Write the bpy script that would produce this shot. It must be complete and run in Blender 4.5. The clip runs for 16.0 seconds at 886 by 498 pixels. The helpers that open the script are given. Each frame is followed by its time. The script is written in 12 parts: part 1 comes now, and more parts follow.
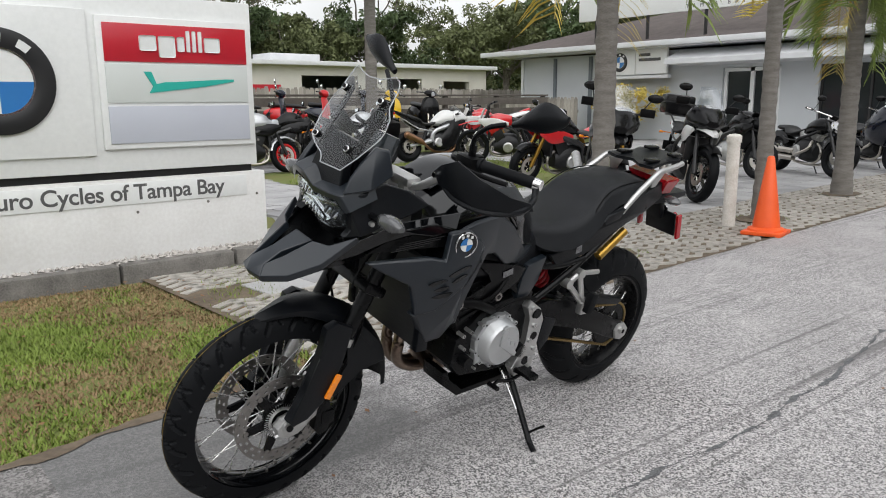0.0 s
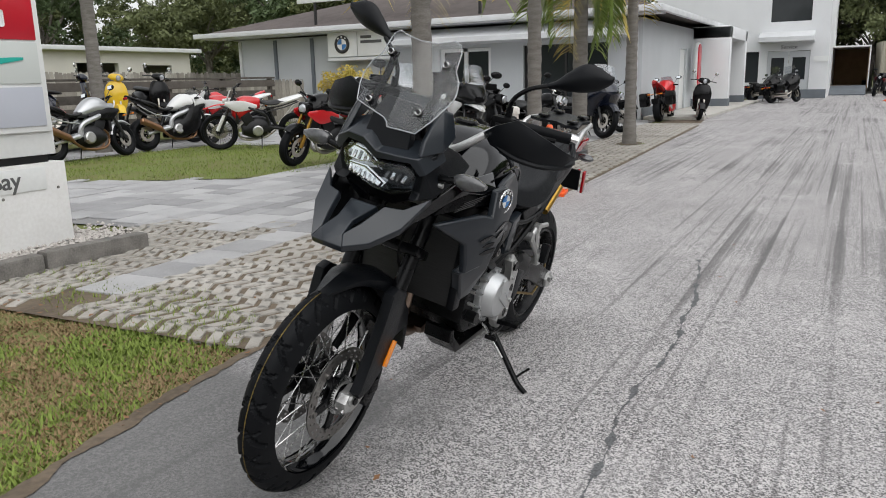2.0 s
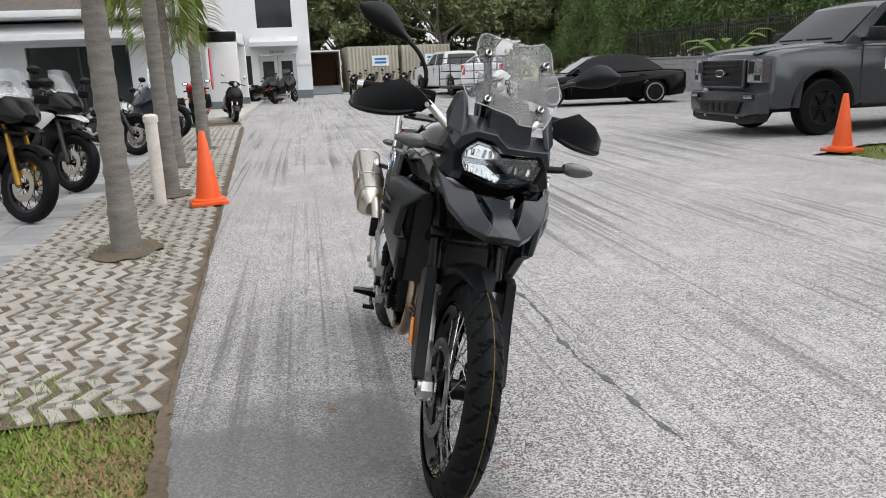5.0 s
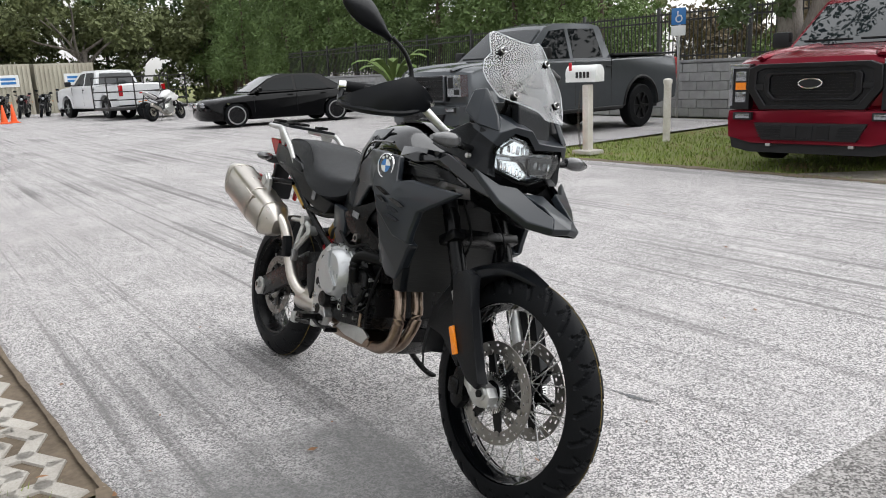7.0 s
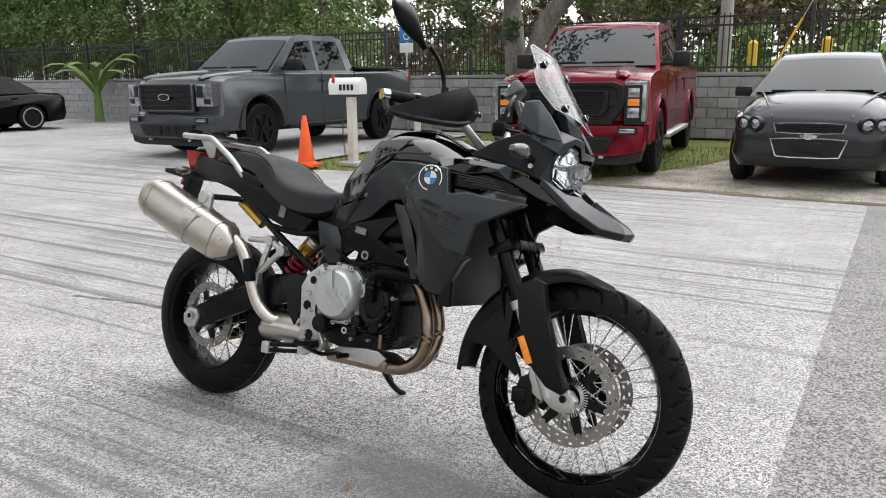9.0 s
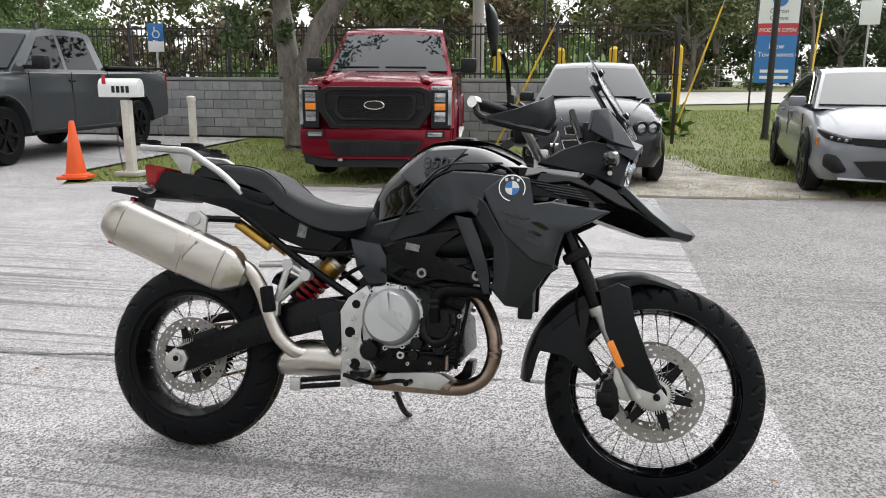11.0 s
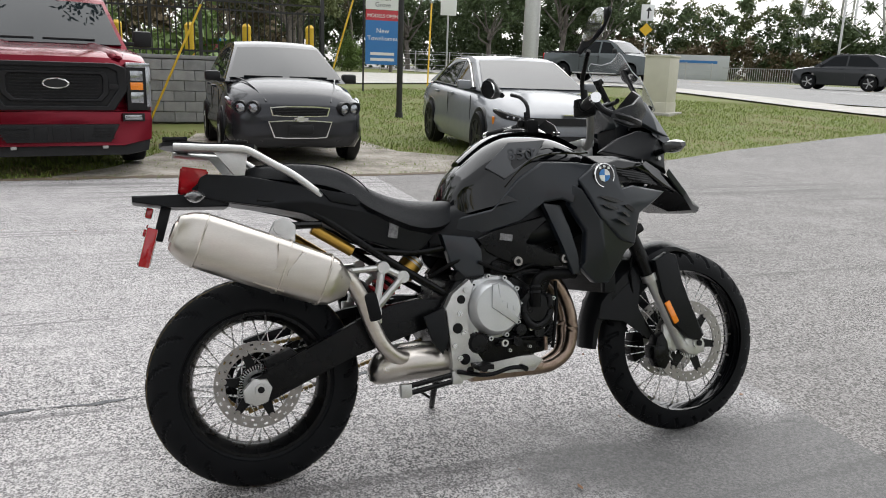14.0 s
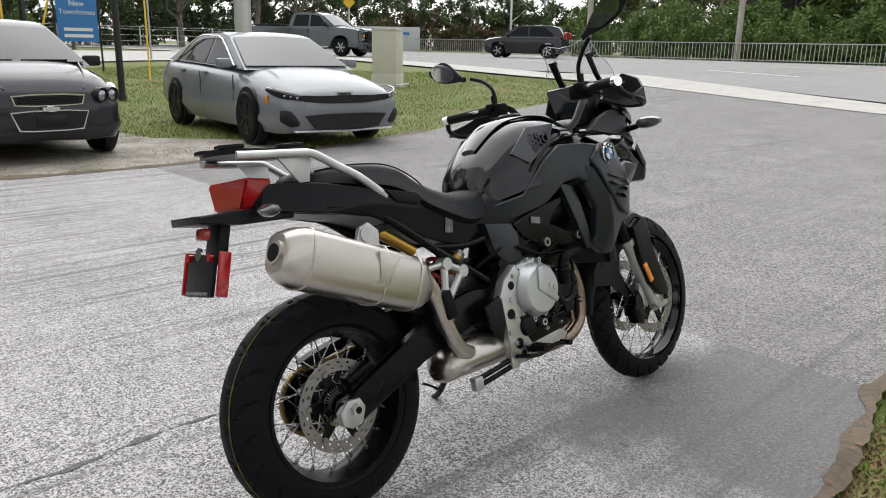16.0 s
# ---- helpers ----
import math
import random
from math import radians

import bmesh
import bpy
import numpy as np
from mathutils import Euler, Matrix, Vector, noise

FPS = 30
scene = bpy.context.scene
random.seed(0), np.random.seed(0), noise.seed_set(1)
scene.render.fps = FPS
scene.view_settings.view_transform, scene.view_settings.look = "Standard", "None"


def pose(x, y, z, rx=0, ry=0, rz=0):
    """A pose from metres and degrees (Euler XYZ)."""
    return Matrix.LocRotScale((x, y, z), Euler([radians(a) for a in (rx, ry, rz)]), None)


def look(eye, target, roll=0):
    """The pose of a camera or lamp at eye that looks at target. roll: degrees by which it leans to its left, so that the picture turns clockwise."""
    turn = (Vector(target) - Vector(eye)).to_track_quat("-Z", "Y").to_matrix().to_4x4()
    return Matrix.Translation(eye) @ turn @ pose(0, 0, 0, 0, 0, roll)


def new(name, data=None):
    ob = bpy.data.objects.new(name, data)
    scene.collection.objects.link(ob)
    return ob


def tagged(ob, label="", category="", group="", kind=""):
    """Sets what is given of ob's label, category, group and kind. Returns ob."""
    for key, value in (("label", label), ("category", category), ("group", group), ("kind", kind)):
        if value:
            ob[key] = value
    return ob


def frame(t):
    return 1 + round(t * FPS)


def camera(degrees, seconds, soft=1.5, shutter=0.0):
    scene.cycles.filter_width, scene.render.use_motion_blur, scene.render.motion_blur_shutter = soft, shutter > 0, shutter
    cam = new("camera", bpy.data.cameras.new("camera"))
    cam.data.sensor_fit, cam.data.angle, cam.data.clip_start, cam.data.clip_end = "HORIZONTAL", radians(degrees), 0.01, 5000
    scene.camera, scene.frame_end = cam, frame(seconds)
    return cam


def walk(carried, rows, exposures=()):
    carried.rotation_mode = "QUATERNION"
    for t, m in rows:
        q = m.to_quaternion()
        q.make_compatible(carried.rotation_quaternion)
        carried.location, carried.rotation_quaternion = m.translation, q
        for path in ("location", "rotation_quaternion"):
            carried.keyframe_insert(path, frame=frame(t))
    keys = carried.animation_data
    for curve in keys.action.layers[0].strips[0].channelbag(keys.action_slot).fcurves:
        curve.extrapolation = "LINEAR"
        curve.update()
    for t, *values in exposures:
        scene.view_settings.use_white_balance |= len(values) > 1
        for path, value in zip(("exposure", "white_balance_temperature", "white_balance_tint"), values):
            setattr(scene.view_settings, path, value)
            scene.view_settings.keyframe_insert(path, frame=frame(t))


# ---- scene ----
cam = camera(60.5, 16.0, 1.0)
PATH = [
    (0, (2.583, 2.196, 1.251), (1.333, 0.682, 0.869), -0.4),
    (0.5, (2.689, 2.069, 1.229), (1.345, 0.646, 0.822), -0.7),
    (1, (2.886, 1.913, 1.219), (1.419, 0.617, 0.804), -1.0),
    (1.5, (3.151, 1.713, 1.223), (1.554, 0.584, 0.804), -1.3),
    (2, (3.303, 1.481, 1.21), (1.585, 0.552, 0.776), -1.4),
    (2.5, (3.428, 1.199, 1.229), (1.613, 0.485, 0.785), -1.6),
    (3, (3.591, 0.889, 1.246), (1.711, 0.382, 0.791), -1.7),
    (3.5, (3.676, 0.606, 1.246), (1.753, 0.307, 0.784), -1.7),
    (4, (3.724, 0.296, 1.265), (1.78, 0.198, 0.802), -1.9),
    (4.2, (3.728, 0.186, 1.26), (1.782, 0.166, 0.797), -2.1),
    (6.3, (3.424, -1.002, 1.264), (1.692, -0.112, 0.81), -2.4),
    (6.5, (3.373, -1.088, 1.259), (1.679, -0.125, 0.809), -2.6),
    (7, (3.167, -1.269, 1.239), (1.583, -0.135, 0.787), -2.5),
    (7.5, (2.982, -1.45, 1.243), (1.52, -0.163, 0.79), -2.2),
    (8, (2.787, -1.7, 1.244), (1.461, -0.272, 0.793), -1.7),
    (8.5, (2.58, -1.863, 1.248), (1.411, -0.303, 0.8), -1.1),
    (9, (2.347, -1.964, 1.262), (1.334, -0.298, 0.819), -0.6),
    (9.2, (2.249, -2.02, 1.256), (1.313, -0.306, 0.825), -0.6),
    (11.3, (1.151, -2.285, 1.288), (0.887, -0.353, 0.84), 0.6),
    (11.5, (1.035, -2.313, 1.308), (0.837, -0.376, 0.85), 0.8),
    (12, (0.799, -2.325, 1.31), (0.783, -0.378, 0.854), 1.2),
    (12.5, (0.544, -2.259, 1.287), (0.703, -0.319, 0.826), 1.6),
    (13, (0.269, -2.221, 1.282), (0.609, -0.307, 0.813), 1.8),
    (13.5, (-0.028, -2.206, 1.311), (0.488, -0.332, 0.839), 2.0),
    (14, (-0.248, -2.135, 1.295), (0.443, -0.318, 0.822), 2.1),
    (14.5, (-0.48, -2.008, 1.306), (0.382, -0.267, 0.829), 2.0),
    (15, (-0.716, -1.895, 1.302), (0.311, -0.248, 0.815), 1.7),
    (15.5, (-0.943, -1.752, 1.306), (0.239, -0.219, 0.805), 1.4),
    (16, (-1.125, -1.553, 1.314), (0.198, -0.145, 0.796), 1.2),
]
walk(cam, [(t, look(e, g, r)) for t, e, g, r in PATH], [(0, 0.3), (2.5, 0.22), (5, 0.5), (7, 0.72), (9.5, 0.8), (12.5, 0.68), (15.5, 0.52), (16, 0.52)])

# ---- sky and sun: a bright overcast day ----
world = bpy.data.worlds.new("overcast_sky")
scene.world = world
world.use_nodes = True
wn, wl = world.node_tree.nodes, world.node_tree.links
wn.clear()
sky = wn.new("ShaderNodeTexSky")
sky.sky_type = "NISHITA"
sky.sun_disc = False
sky.sun_elevation = radians(52)
sky.sun_rotation = radians(29)
sky.air_density, sky.dust_density, sky.ozone_density = 1.0, 3.0, 1.0
pale = wn.new("ShaderNodeHueSaturation")
pale.inputs["Saturation"].default_value = 0.22
pale.inputs["Value"].default_value = 1.0
cloud = wn.new("ShaderNodeTexNoise")
cloud.inputs["Scale"].default_value = 2.6
cloud.inputs["Detail"].default_value = 5
ramp = wn.new("ShaderNodeMapRange")
ramp.inputs["From Min"].default_value, ramp.inputs["From Max"].default_value = 0.3, 0.7
ramp.inputs["To Min"].default_value, ramp.inputs["To Max"].default_value = 2.3, 3.2
tc = wn.new("ShaderNodeTexCoord")
mixsky = wn.new("ShaderNodeMix")
mixsky.data_type, mixsky.blend_type = "RGBA", "MULTIPLY"
mixsky.inputs[0].default_value = 1.0
even = wn.new("ShaderNodeGamma")
even.inputs["Gamma"].default_value = 0.45
bg = wn.new("ShaderNodeBackground")
bg.inputs["Strength"].default_value = 0.15
wo = wn.new("ShaderNodeOutputWorld")
wl.new(tc.outputs["Generated"], cloud.inputs["Vector"])
wl.new(cloud.outputs["Fac"], ramp.inputs["Value"])
wl.new(sky.outputs["Color"], pale.inputs["Color"])
wl.new(pale.outputs["Color"], even.inputs["Color"])
wl.new(even.outputs["Color"], mixsky.inputs[6])
wl.new(ramp.outputs["Result"], mixsky.inputs[7])
wl.new(mixsky.outputs[2], bg.inputs["Color"])
wl.new(bg.outputs["Background"], wo.inputs["Surface"])

sun_data = bpy.data.lights.new("sun", "SUN")
sun_data.energy = 1.5
sun_data.angle = radians(95)
sun_data.color = (0.97, 0.985, 1.0)
sun = new("sun", sun_data)
sun.matrix_world = look((12, 22, 40), (0, 0, 0))

# ---- materials ----
def node_mat(name):
    m = bpy.data.materials.new(name)
    m.use_nodes = True
    nt = m.node_tree
    return m, nt.nodes, nt.links, nt.nodes["Principled BSDF"]


def srgb(c):
    return tuple(((v / 12.92) if v <= 0.04045 else ((v + 0.055) / 1.055) ** 2.4) for v in c)


def paint(name, c1, c2=None, rough=0.5, metal=0.0, scale=12.0, fine=160.0, bump=0.0, coat=0.0, spread=0.12, trans=0.0,
          emit=None, power=0.0, stretch=(1, 1, 1), where="Object", vary=0.0, alpha=1.0, spec=0.5):
    """A surface with a broad and a fine variation of colour and gloss, and fine relief."""
    m, n, l, b = node_mat(name)
    c2 = c2 or tuple(min(1, v * 0.72) for v in c1)
    co = n.new("ShaderNodeTexCoord")
    mp = n.new("ShaderNodeMapping")
    mp.inputs["Scale"].default_value = stretch
    if where == "World":
        ge = n.new("ShaderNodeNewGeometry")
        l.new(ge.outputs["Position"], mp.inputs["Vector"])
    else:
        l.new(co.outputs["Object"], mp.inputs["Vector"])
    a = n.new("ShaderNodeTexNoise")
    a.inputs["Scale"].default_value, a.inputs["Detail"].default_value = scale, 5
    f = n.new("ShaderNodeTexNoise")
    f.inputs["Scale"].default_value, f.inputs["Detail"].default_value = fine, 3
    l.new(mp.outputs[0], a.inputs["Vector"])
    l.new(mp.outputs[0], f.inputs["Vector"])
    add = n.new("ShaderNodeMath")
    add.operation = "MULTIPLY_ADD"
    add.inputs[1].default_value, add.inputs[2].default_value = 0.5, 0.0
    l.new(f.outputs["Fac"], add.inputs[0])
    ad2 = n.new("ShaderNodeMath")
    ad2.operation = "MULTIPLY_ADD"
    ad2.inputs[1].default_value = 0.7
    l.new(a.outputs["Fac"], ad2.inputs[0])
    l.new(add.outputs[0], ad2.inputs[2])
    fac = ad2.outputs[0]
    if vary:
        oi = n.new("ShaderNodeObjectInfo")
        ad3 = n.new("ShaderNodeMath")
        ad3.operation = "MULTIPLY_ADD"
        ad3.inputs[1].default_value = vary
        l.new(oi.outputs["Random"], ad3.inputs[0])
        sub = n.new("ShaderNodeMath")
        sub.operation = "SUBTRACT"
        sub.inputs[1].default_value = vary / 2
        l.new(fac, sub.inputs[0])
        l.new(sub.outputs[0], ad3.inputs[2])
        fac = ad3.outputs[0]
    mr = n.new("ShaderNodeMapRange")
    mr.inputs["From Min"].default_value, mr.inputs["From Max"].default_value = 0.6 - spread * 2, 0.6 + spread * 2
    l.new(fac, mr.inputs["Value"])
    mx = n.new("ShaderNodeMix")
    mx.data_type = "RGBA"
    mx.inputs[6].default_value, mx.inputs[7].default_value = (*c2, 1), (*c1, 1)
    l.new(mr.outputs[0], mx.inputs[0])
    l.new(mx.outputs[2], b.inputs["Base Color"])
    rr = n.new("ShaderNodeMapRange")
    rr.inputs["To Min"].default_value, rr.inputs["To Max"].default_value = min(1, rough * 1.25 + 0.02), rough * 0.85
    l.new(a.outputs["Fac"], rr.inputs["Value"])
    l.new(rr.outputs[0], b.inputs["Roughness"])
    b.inputs["Metallic"].default_value = metal
    b.inputs["Specular IOR Level"].default_value = spec
    b.inputs["Coat Weight"].default_value = coat
    b.inputs["Coat Roughness"].default_value = 0.04
    b.inputs["Transmission Weight"].default_value = trans
    b.inputs["Alpha"].default_value = alpha
    if emit:
        b.inputs["Emission Color"].default_value = (*emit, 1)
        b.inputs["Emission Strength"].default_value = power
    if bump:
        bp = n.new("ShaderNodeBump")
        bp.inputs["Strength"].default_value, bp.inputs["Distance"].default_value = min(1, bump), 0.004
        l.new(f.outputs["Fac"], bp.inputs["Height"])
        l.new(bp.outputs[0], b.inputs["Normal"])
    return m


def glass(name, tint=(1, 1, 1), rough=0.02, mixin=0.85):
    """A thin clear pane: lets most light straight through and mirrors a little."""
    m, n, l, b = node_mat(name)
    t = n.new("ShaderNodeBsdfTransparent")
    t.inputs[0].default_value = (*tint, 1)
    g = n.new("ShaderNodeBsdfGlossy")
    g.inputs["Roughness"].default_value = rough
    fr = n.new("ShaderNodeLayerWeight")
    fr.inputs["Blend"].default_value = 0.5
    pw = n.new("ShaderNodeMath")
    pw.operation = "POWER"
    pw.inputs[1].default_value = 4.0
    l.new(fr.outputs["Facing"], pw.inputs[0])
    mu = n.new("ShaderNodeMath")
    mu.operation = "MULTIPLY_ADD"
    mu.inputs[1].default_value, mu.inputs[2].default_value = 0.55, 1 - mixin + 0.02
    l.new(pw.outputs[0], mu.inputs[0])
    mx = n.new("ShaderNodeMixShader")
    l.new(mu.outputs[0], mx.inputs[0])
    l.new(t.outputs[0], mx.inputs[1])
    l.new(g.outputs[0], mx.inputs[2])
    l.new(mx.outputs[0], n["Material Output"].inputs["Surface"])
    return m


def asphalt(name, dark, light, stain, streaks=0.0, speck=150.0, seal=None):
    """Worn asphalt: pale and dark stones in binder, broad stains, long tyre streaks along x."""
    m, n, l, b = node_mat(name)
    ge = n.new("ShaderNodeNewGeometry")
    pos = ge.outputs["Position"]

    def noise_of(scale, detail, stretch=None, rot=0.0):
        t = n.new("ShaderNodeTexNoise")
        t.inputs["Scale"].default_value, t.inputs["Detail"].default_value = scale, detail
        src = pos
        if stretch:
            mp = n.new("ShaderNodeMapping")
            mp.inputs["Scale"].default_value = stretch
            mp.inputs["Rotation"].default_value = (0, 0, rot)
            l.new(pos, mp.inputs["Vector"])
            src = mp.outputs[0]
        l.new(src, t.inputs["Vector"])
        return t.outputs["Fac"]

    def rng(src, a, c, lo=0.0, hi=1.0):
        r = n.new("ShaderNodeMapRange")
        r.inputs["From Min"].default_value, r.inputs["From Max"].default_value = a, c
        r.inputs["To Min"].default_value, r.inputs["To Max"].default_value = lo, hi
        l.new(src, r.inputs["Value"])
        return r.outputs[0]

    def mixc(f, a, c):
        x = n.new("ShaderNodeMix")
        x.data_type = "RGBA"
        for i, v in ((6, a), (7, c)):
            if isinstance(v, tuple):
                x.inputs[i].default_value = (*v, 1)
            else:
                l.new(v, x.inputs[i])
        l.new(f, x.inputs[0])
        return x.outputs[2]

    vo = n.new("ShaderNodeTexVoronoi")
    vo.inputs["Scale"].default_value = speck
    l.new(pos, vo.inputs["Vector"])
    bw = n.new("ShaderNodeRGBToBW")
    l.new(vo.outputs["Color"], bw.inputs[0])
    vo2 = n.new("ShaderNodeTexVoronoi")
    vo2.inputs["Scale"].default_value = speck * 0.6
    l.new(pos, vo2.inputs["Vector"])
    bw2 = n.new("ShaderNodeRGBToBW")
    l.new(vo2.outputs["Color"], bw2.inputs[0])
    stones = mixc(rng(bw.outputs[0], 0.34, 0.60), dark, light)
    stones = mixc(rng(bw2.outputs[0], 0.66, 0.74, 0, 0.28), stones, tuple(v * 1.35 for v in light))
    stones = mixc(rng(bw2.outputs[0], 0.34, 0.25, 0, 0.45), stones, tuple(v * 0.5 for v in dark))
    broad = noise_of(0.6, 7)
    col = mixc(rng(broad, 0.5, 0.7, 0, 0.4), stones, stain)
    mid = noise_of(5.0, 7)
    col = mixc(rng(mid, 0.5, 0.85, 0, 0.35), col, tuple(v * 0.75 for v in stain))
    pale = noise_of(1.7, 6)
    col = mixc(rng(pale, 0.5, 0.85, 0, 0.4), col, tuple(v * 1.1 for v in light))
    if streaks:
        where = noise_of(0.33, 3)
        grain = noise_of(45, 3)
        for sx, sy, lo, rot, k in ((0.05, 4.6, 0.80, 0.05, 0.8), (0.07, 12.0, 0.79, -0.02, 0.7), (0.035, 2.0, 0.82, 0.09, 0.6), (0.06, 7.0, 0.83, -0.16, 0.6)):
            st = noise_of(2.0, 5, (sx, sy, 1), rot)
            ad = n.new("ShaderNodeMath")
            ad.operation = "MULTIPLY_ADD"
            ad.inputs[1].default_value = 0.16
            l.new(grain, ad.inputs[0])
            l.new(st, ad.inputs[2])
            ad2 = n.new("ShaderNodeMath")
            ad2.operation = "MULTIPLY_ADD"
            ad2.inputs[1].default_value = 0.42
            l.new(where, ad2.inputs[0])
            l.new(ad.outputs[0], ad2.inputs[2])
            col = mixc(rng(ad2.outputs[0], lo + 0.075, lo + 0.17, 0, streaks * k), col, tuple(v * 0.42 for v in stain))
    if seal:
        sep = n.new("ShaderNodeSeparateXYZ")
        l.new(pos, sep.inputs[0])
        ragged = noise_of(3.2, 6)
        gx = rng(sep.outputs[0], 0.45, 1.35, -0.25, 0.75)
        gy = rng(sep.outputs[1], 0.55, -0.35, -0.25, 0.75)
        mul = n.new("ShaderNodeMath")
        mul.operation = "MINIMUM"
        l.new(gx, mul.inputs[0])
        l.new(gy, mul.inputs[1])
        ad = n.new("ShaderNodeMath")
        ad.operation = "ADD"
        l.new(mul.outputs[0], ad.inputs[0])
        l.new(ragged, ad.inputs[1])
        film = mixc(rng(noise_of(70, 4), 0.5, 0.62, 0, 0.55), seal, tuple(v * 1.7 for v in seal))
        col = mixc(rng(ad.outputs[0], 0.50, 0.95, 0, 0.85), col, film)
    l.new(col, b.inputs["Base Color"])
    b.inputs["Roughness"].default_value = 0.88
    bp = n.new("ShaderNodeBump")
    bp.inputs["Strength"].default_value, bp.inputs["Distance"].default_value = 0.6, 0.003
    l.new(vo.outputs["Distance"], bp.inputs["Height"])
    l.new(bp.outputs[0], b.inputs["Normal"])
    return m


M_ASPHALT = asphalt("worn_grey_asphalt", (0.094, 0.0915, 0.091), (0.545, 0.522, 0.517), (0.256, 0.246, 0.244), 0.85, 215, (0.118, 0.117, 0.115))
M_ASPHALT2 = asphalt("brown_grey_asphalt", (0.076, 0.072, 0.069), (0.325, 0.31, 0.30), (0.162, 0.155, 0.149), 0.3)
M_SEALED = asphalt("sealed_dark_asphalt", (0.085, 0.087, 0.09), (0.14, 0.143, 0.147), (0.10, 0.102, 0.106), 0.0, 240)
M_ROAD = asphalt("road_asphalt", (0.2, 0.196, 0.19), (0.33, 0.325, 0.315), (0.25, 0.245, 0.24), 0.3, 120)
M_CONC = paint("pale_concrete", (0.52, 0.5, 0.46), (0.36, 0.345, 0.315), 0.9, scale=3, fine=70, bump=0.5, where="World")
M_TURFB = paint("turf_block_concrete", (0.45, 0.425, 0.385), (0.27, 0.25, 0.22), 0.92, scale=5, fine=120, bump=0.6, where="World", vary=0.25)
M_PAVER = paint("grey_paver", (0.42, 0.415, 0.415), (0.25, 0.248, 0.25), 0.85, scale=2, fine=120, bump=0.5, where="World", vary=0.5)
M_KERB = paint("weathered_kerb", (0.24, 0.225, 0.205), (0.085, 0.08, 0.073), 0.92, scale=8, fine=90, bump=0.8, where="World")
M_GRAVEL = paint("pale_gravel", (0.62, 0.59, 0.55), (0.3, 0.27, 0.25), 0.9, scale=30, fine=200, bump=0.5, where="World", spread=0.2)
M_SOIL = paint("dry_sandy_soil", (0.17, 0.13, 0.09), (0.07, 0.053, 0.036), 0.95, scale=3, fine=40, bump=0.8, where="World")
M_SAND = paint("trodden_sand", (0.46, 0.42, 0.37), (0.13, 0.115, 0.085), 0.95, scale=2.2, fine=26, bump=1.0, where="World", spread=0.11)
M_LAWN = paint("short_turf", (0.112, 0.165, 0.026), (0.145, 0.12, 0.045), 0.95, scale=1.4, fine=35, bump=0.8, where="World", spread=0.13)
M_BLADE = paint("green_grass_blades", (0.215, 0.28, 0.048), (0.135, 0.19, 0.03), 0.7, scale=2, fine=40, where="World")
M_STRAW = paint("dry_grass_blades", (0.33, 0.235, 0.12), (0.18, 0.115, 0.062), 0.8, scale=2, fine=40, where="World")
M_DEADLEAF = paint("fallen_leaf", (0.30, 0.15, 0.07), (0.14, 0.07, 0.035), 0.8, scale=30, fine=90)
M_WHITEWALL = paint("white_stucco", (0.76, 0.77, 0.78), (0.66, 0.67, 0.68), 0.85, scale=0.8, fine=60, bump=0.35, where="World")
M_GREYWALL = paint("pale_grey_stucco", (0.55, 0.57, 0.585), (0.47, 0.49, 0.505), 0.85, scale=0.8, fine=60, bump=0.35, where="World")
M_DARKGREY = paint("slate_grey_paint", (0.16, 0.18, 0.2), None, 0.6, scale=2, where="World")
M_SIGN = paint("white_sign_enamel", (0.80, 0.81, 0.80), (0.70, 0.71, 0.70), 0.35, scale=1.5, fine=30, where="World")
M_PLINTH = paint("white_painted_render", (0.80, 0.80, 0.79), (0.66, 0.65, 0.63), 0.8, scale=2.2, fine=40, bump=0.3, where="World")
M_SHINGLE = paint("brown_roof_shingle", (0.10, 0.082, 0.075), (0.048, 0.039, 0.037), 0.95, scale=3, fine=50, bump=0.8, where="World", vary=0.4)
M_GUTTER = paint("white_gutter", (0.7, 0.71, 0.72), (0.55, 0.56, 0.57), 0.5, where="World", scale=2)
M_BLOCK = paint("grey_concrete_block", (0.36, 0.36, 0.36), (0.23, 0.23, 0.235), 0.92, scale=6, fine=90, bump=0.8, where="World", vary=0.35)
M_MORTAR = paint("mortar", (0.27, 0.265, 0.26), None, 0.95, scale=6, where="World")
M_IRON = paint("black_iron", (0.012, 0.012, 0.013), (0.02, 0.018, 0.017), 0.45, scale=6)
M_BARK = paint("grey_bark", (0.25, 0.225, 0.20), (0.075, 0.063, 0.053), 0.95, scale=7, fine=45, bump=1.0, stretch=(1, 1, 0.25), spread=0.1)
M_PALMBARK = paint("palm_bark", (0.25, 0.235, 0.215), (0.10, 0.088, 0.075), 0.95, scale=8, fine=70, bump=1.0, stretch=(0.7, 0.7, 3.0), spread=0.14)
M_PINEBARK = paint("pine_bark", (0.12, 0.085, 0.065), (0.05, 0.036, 0.03), 0.95, scale=6, fine=40, bump=1.0, stretch=(1, 1, 0.3))
M_LEAF = [paint("leaf_" + k, a, c, 0.65, scale=1.3, fine=9, where="World", spread=0.16) for k, a, c in (
    ("cedar", (0.165, 0.245, 0.07), (0.07, 0.115, 0.036)), ("oak", (0.095, 0.14, 0.048), (0.038, 0.06, 0.024)),
    ("olive", (0.165, 0.19, 0.07), (0.07, 0.085, 0.034)), ("bright", (0.16, 0.24, 0.05), (0.06, 0.10, 0.025)),
    ("brown", (0.2, 0.155, 0.085), (0.09, 0.068, 0.04)))]
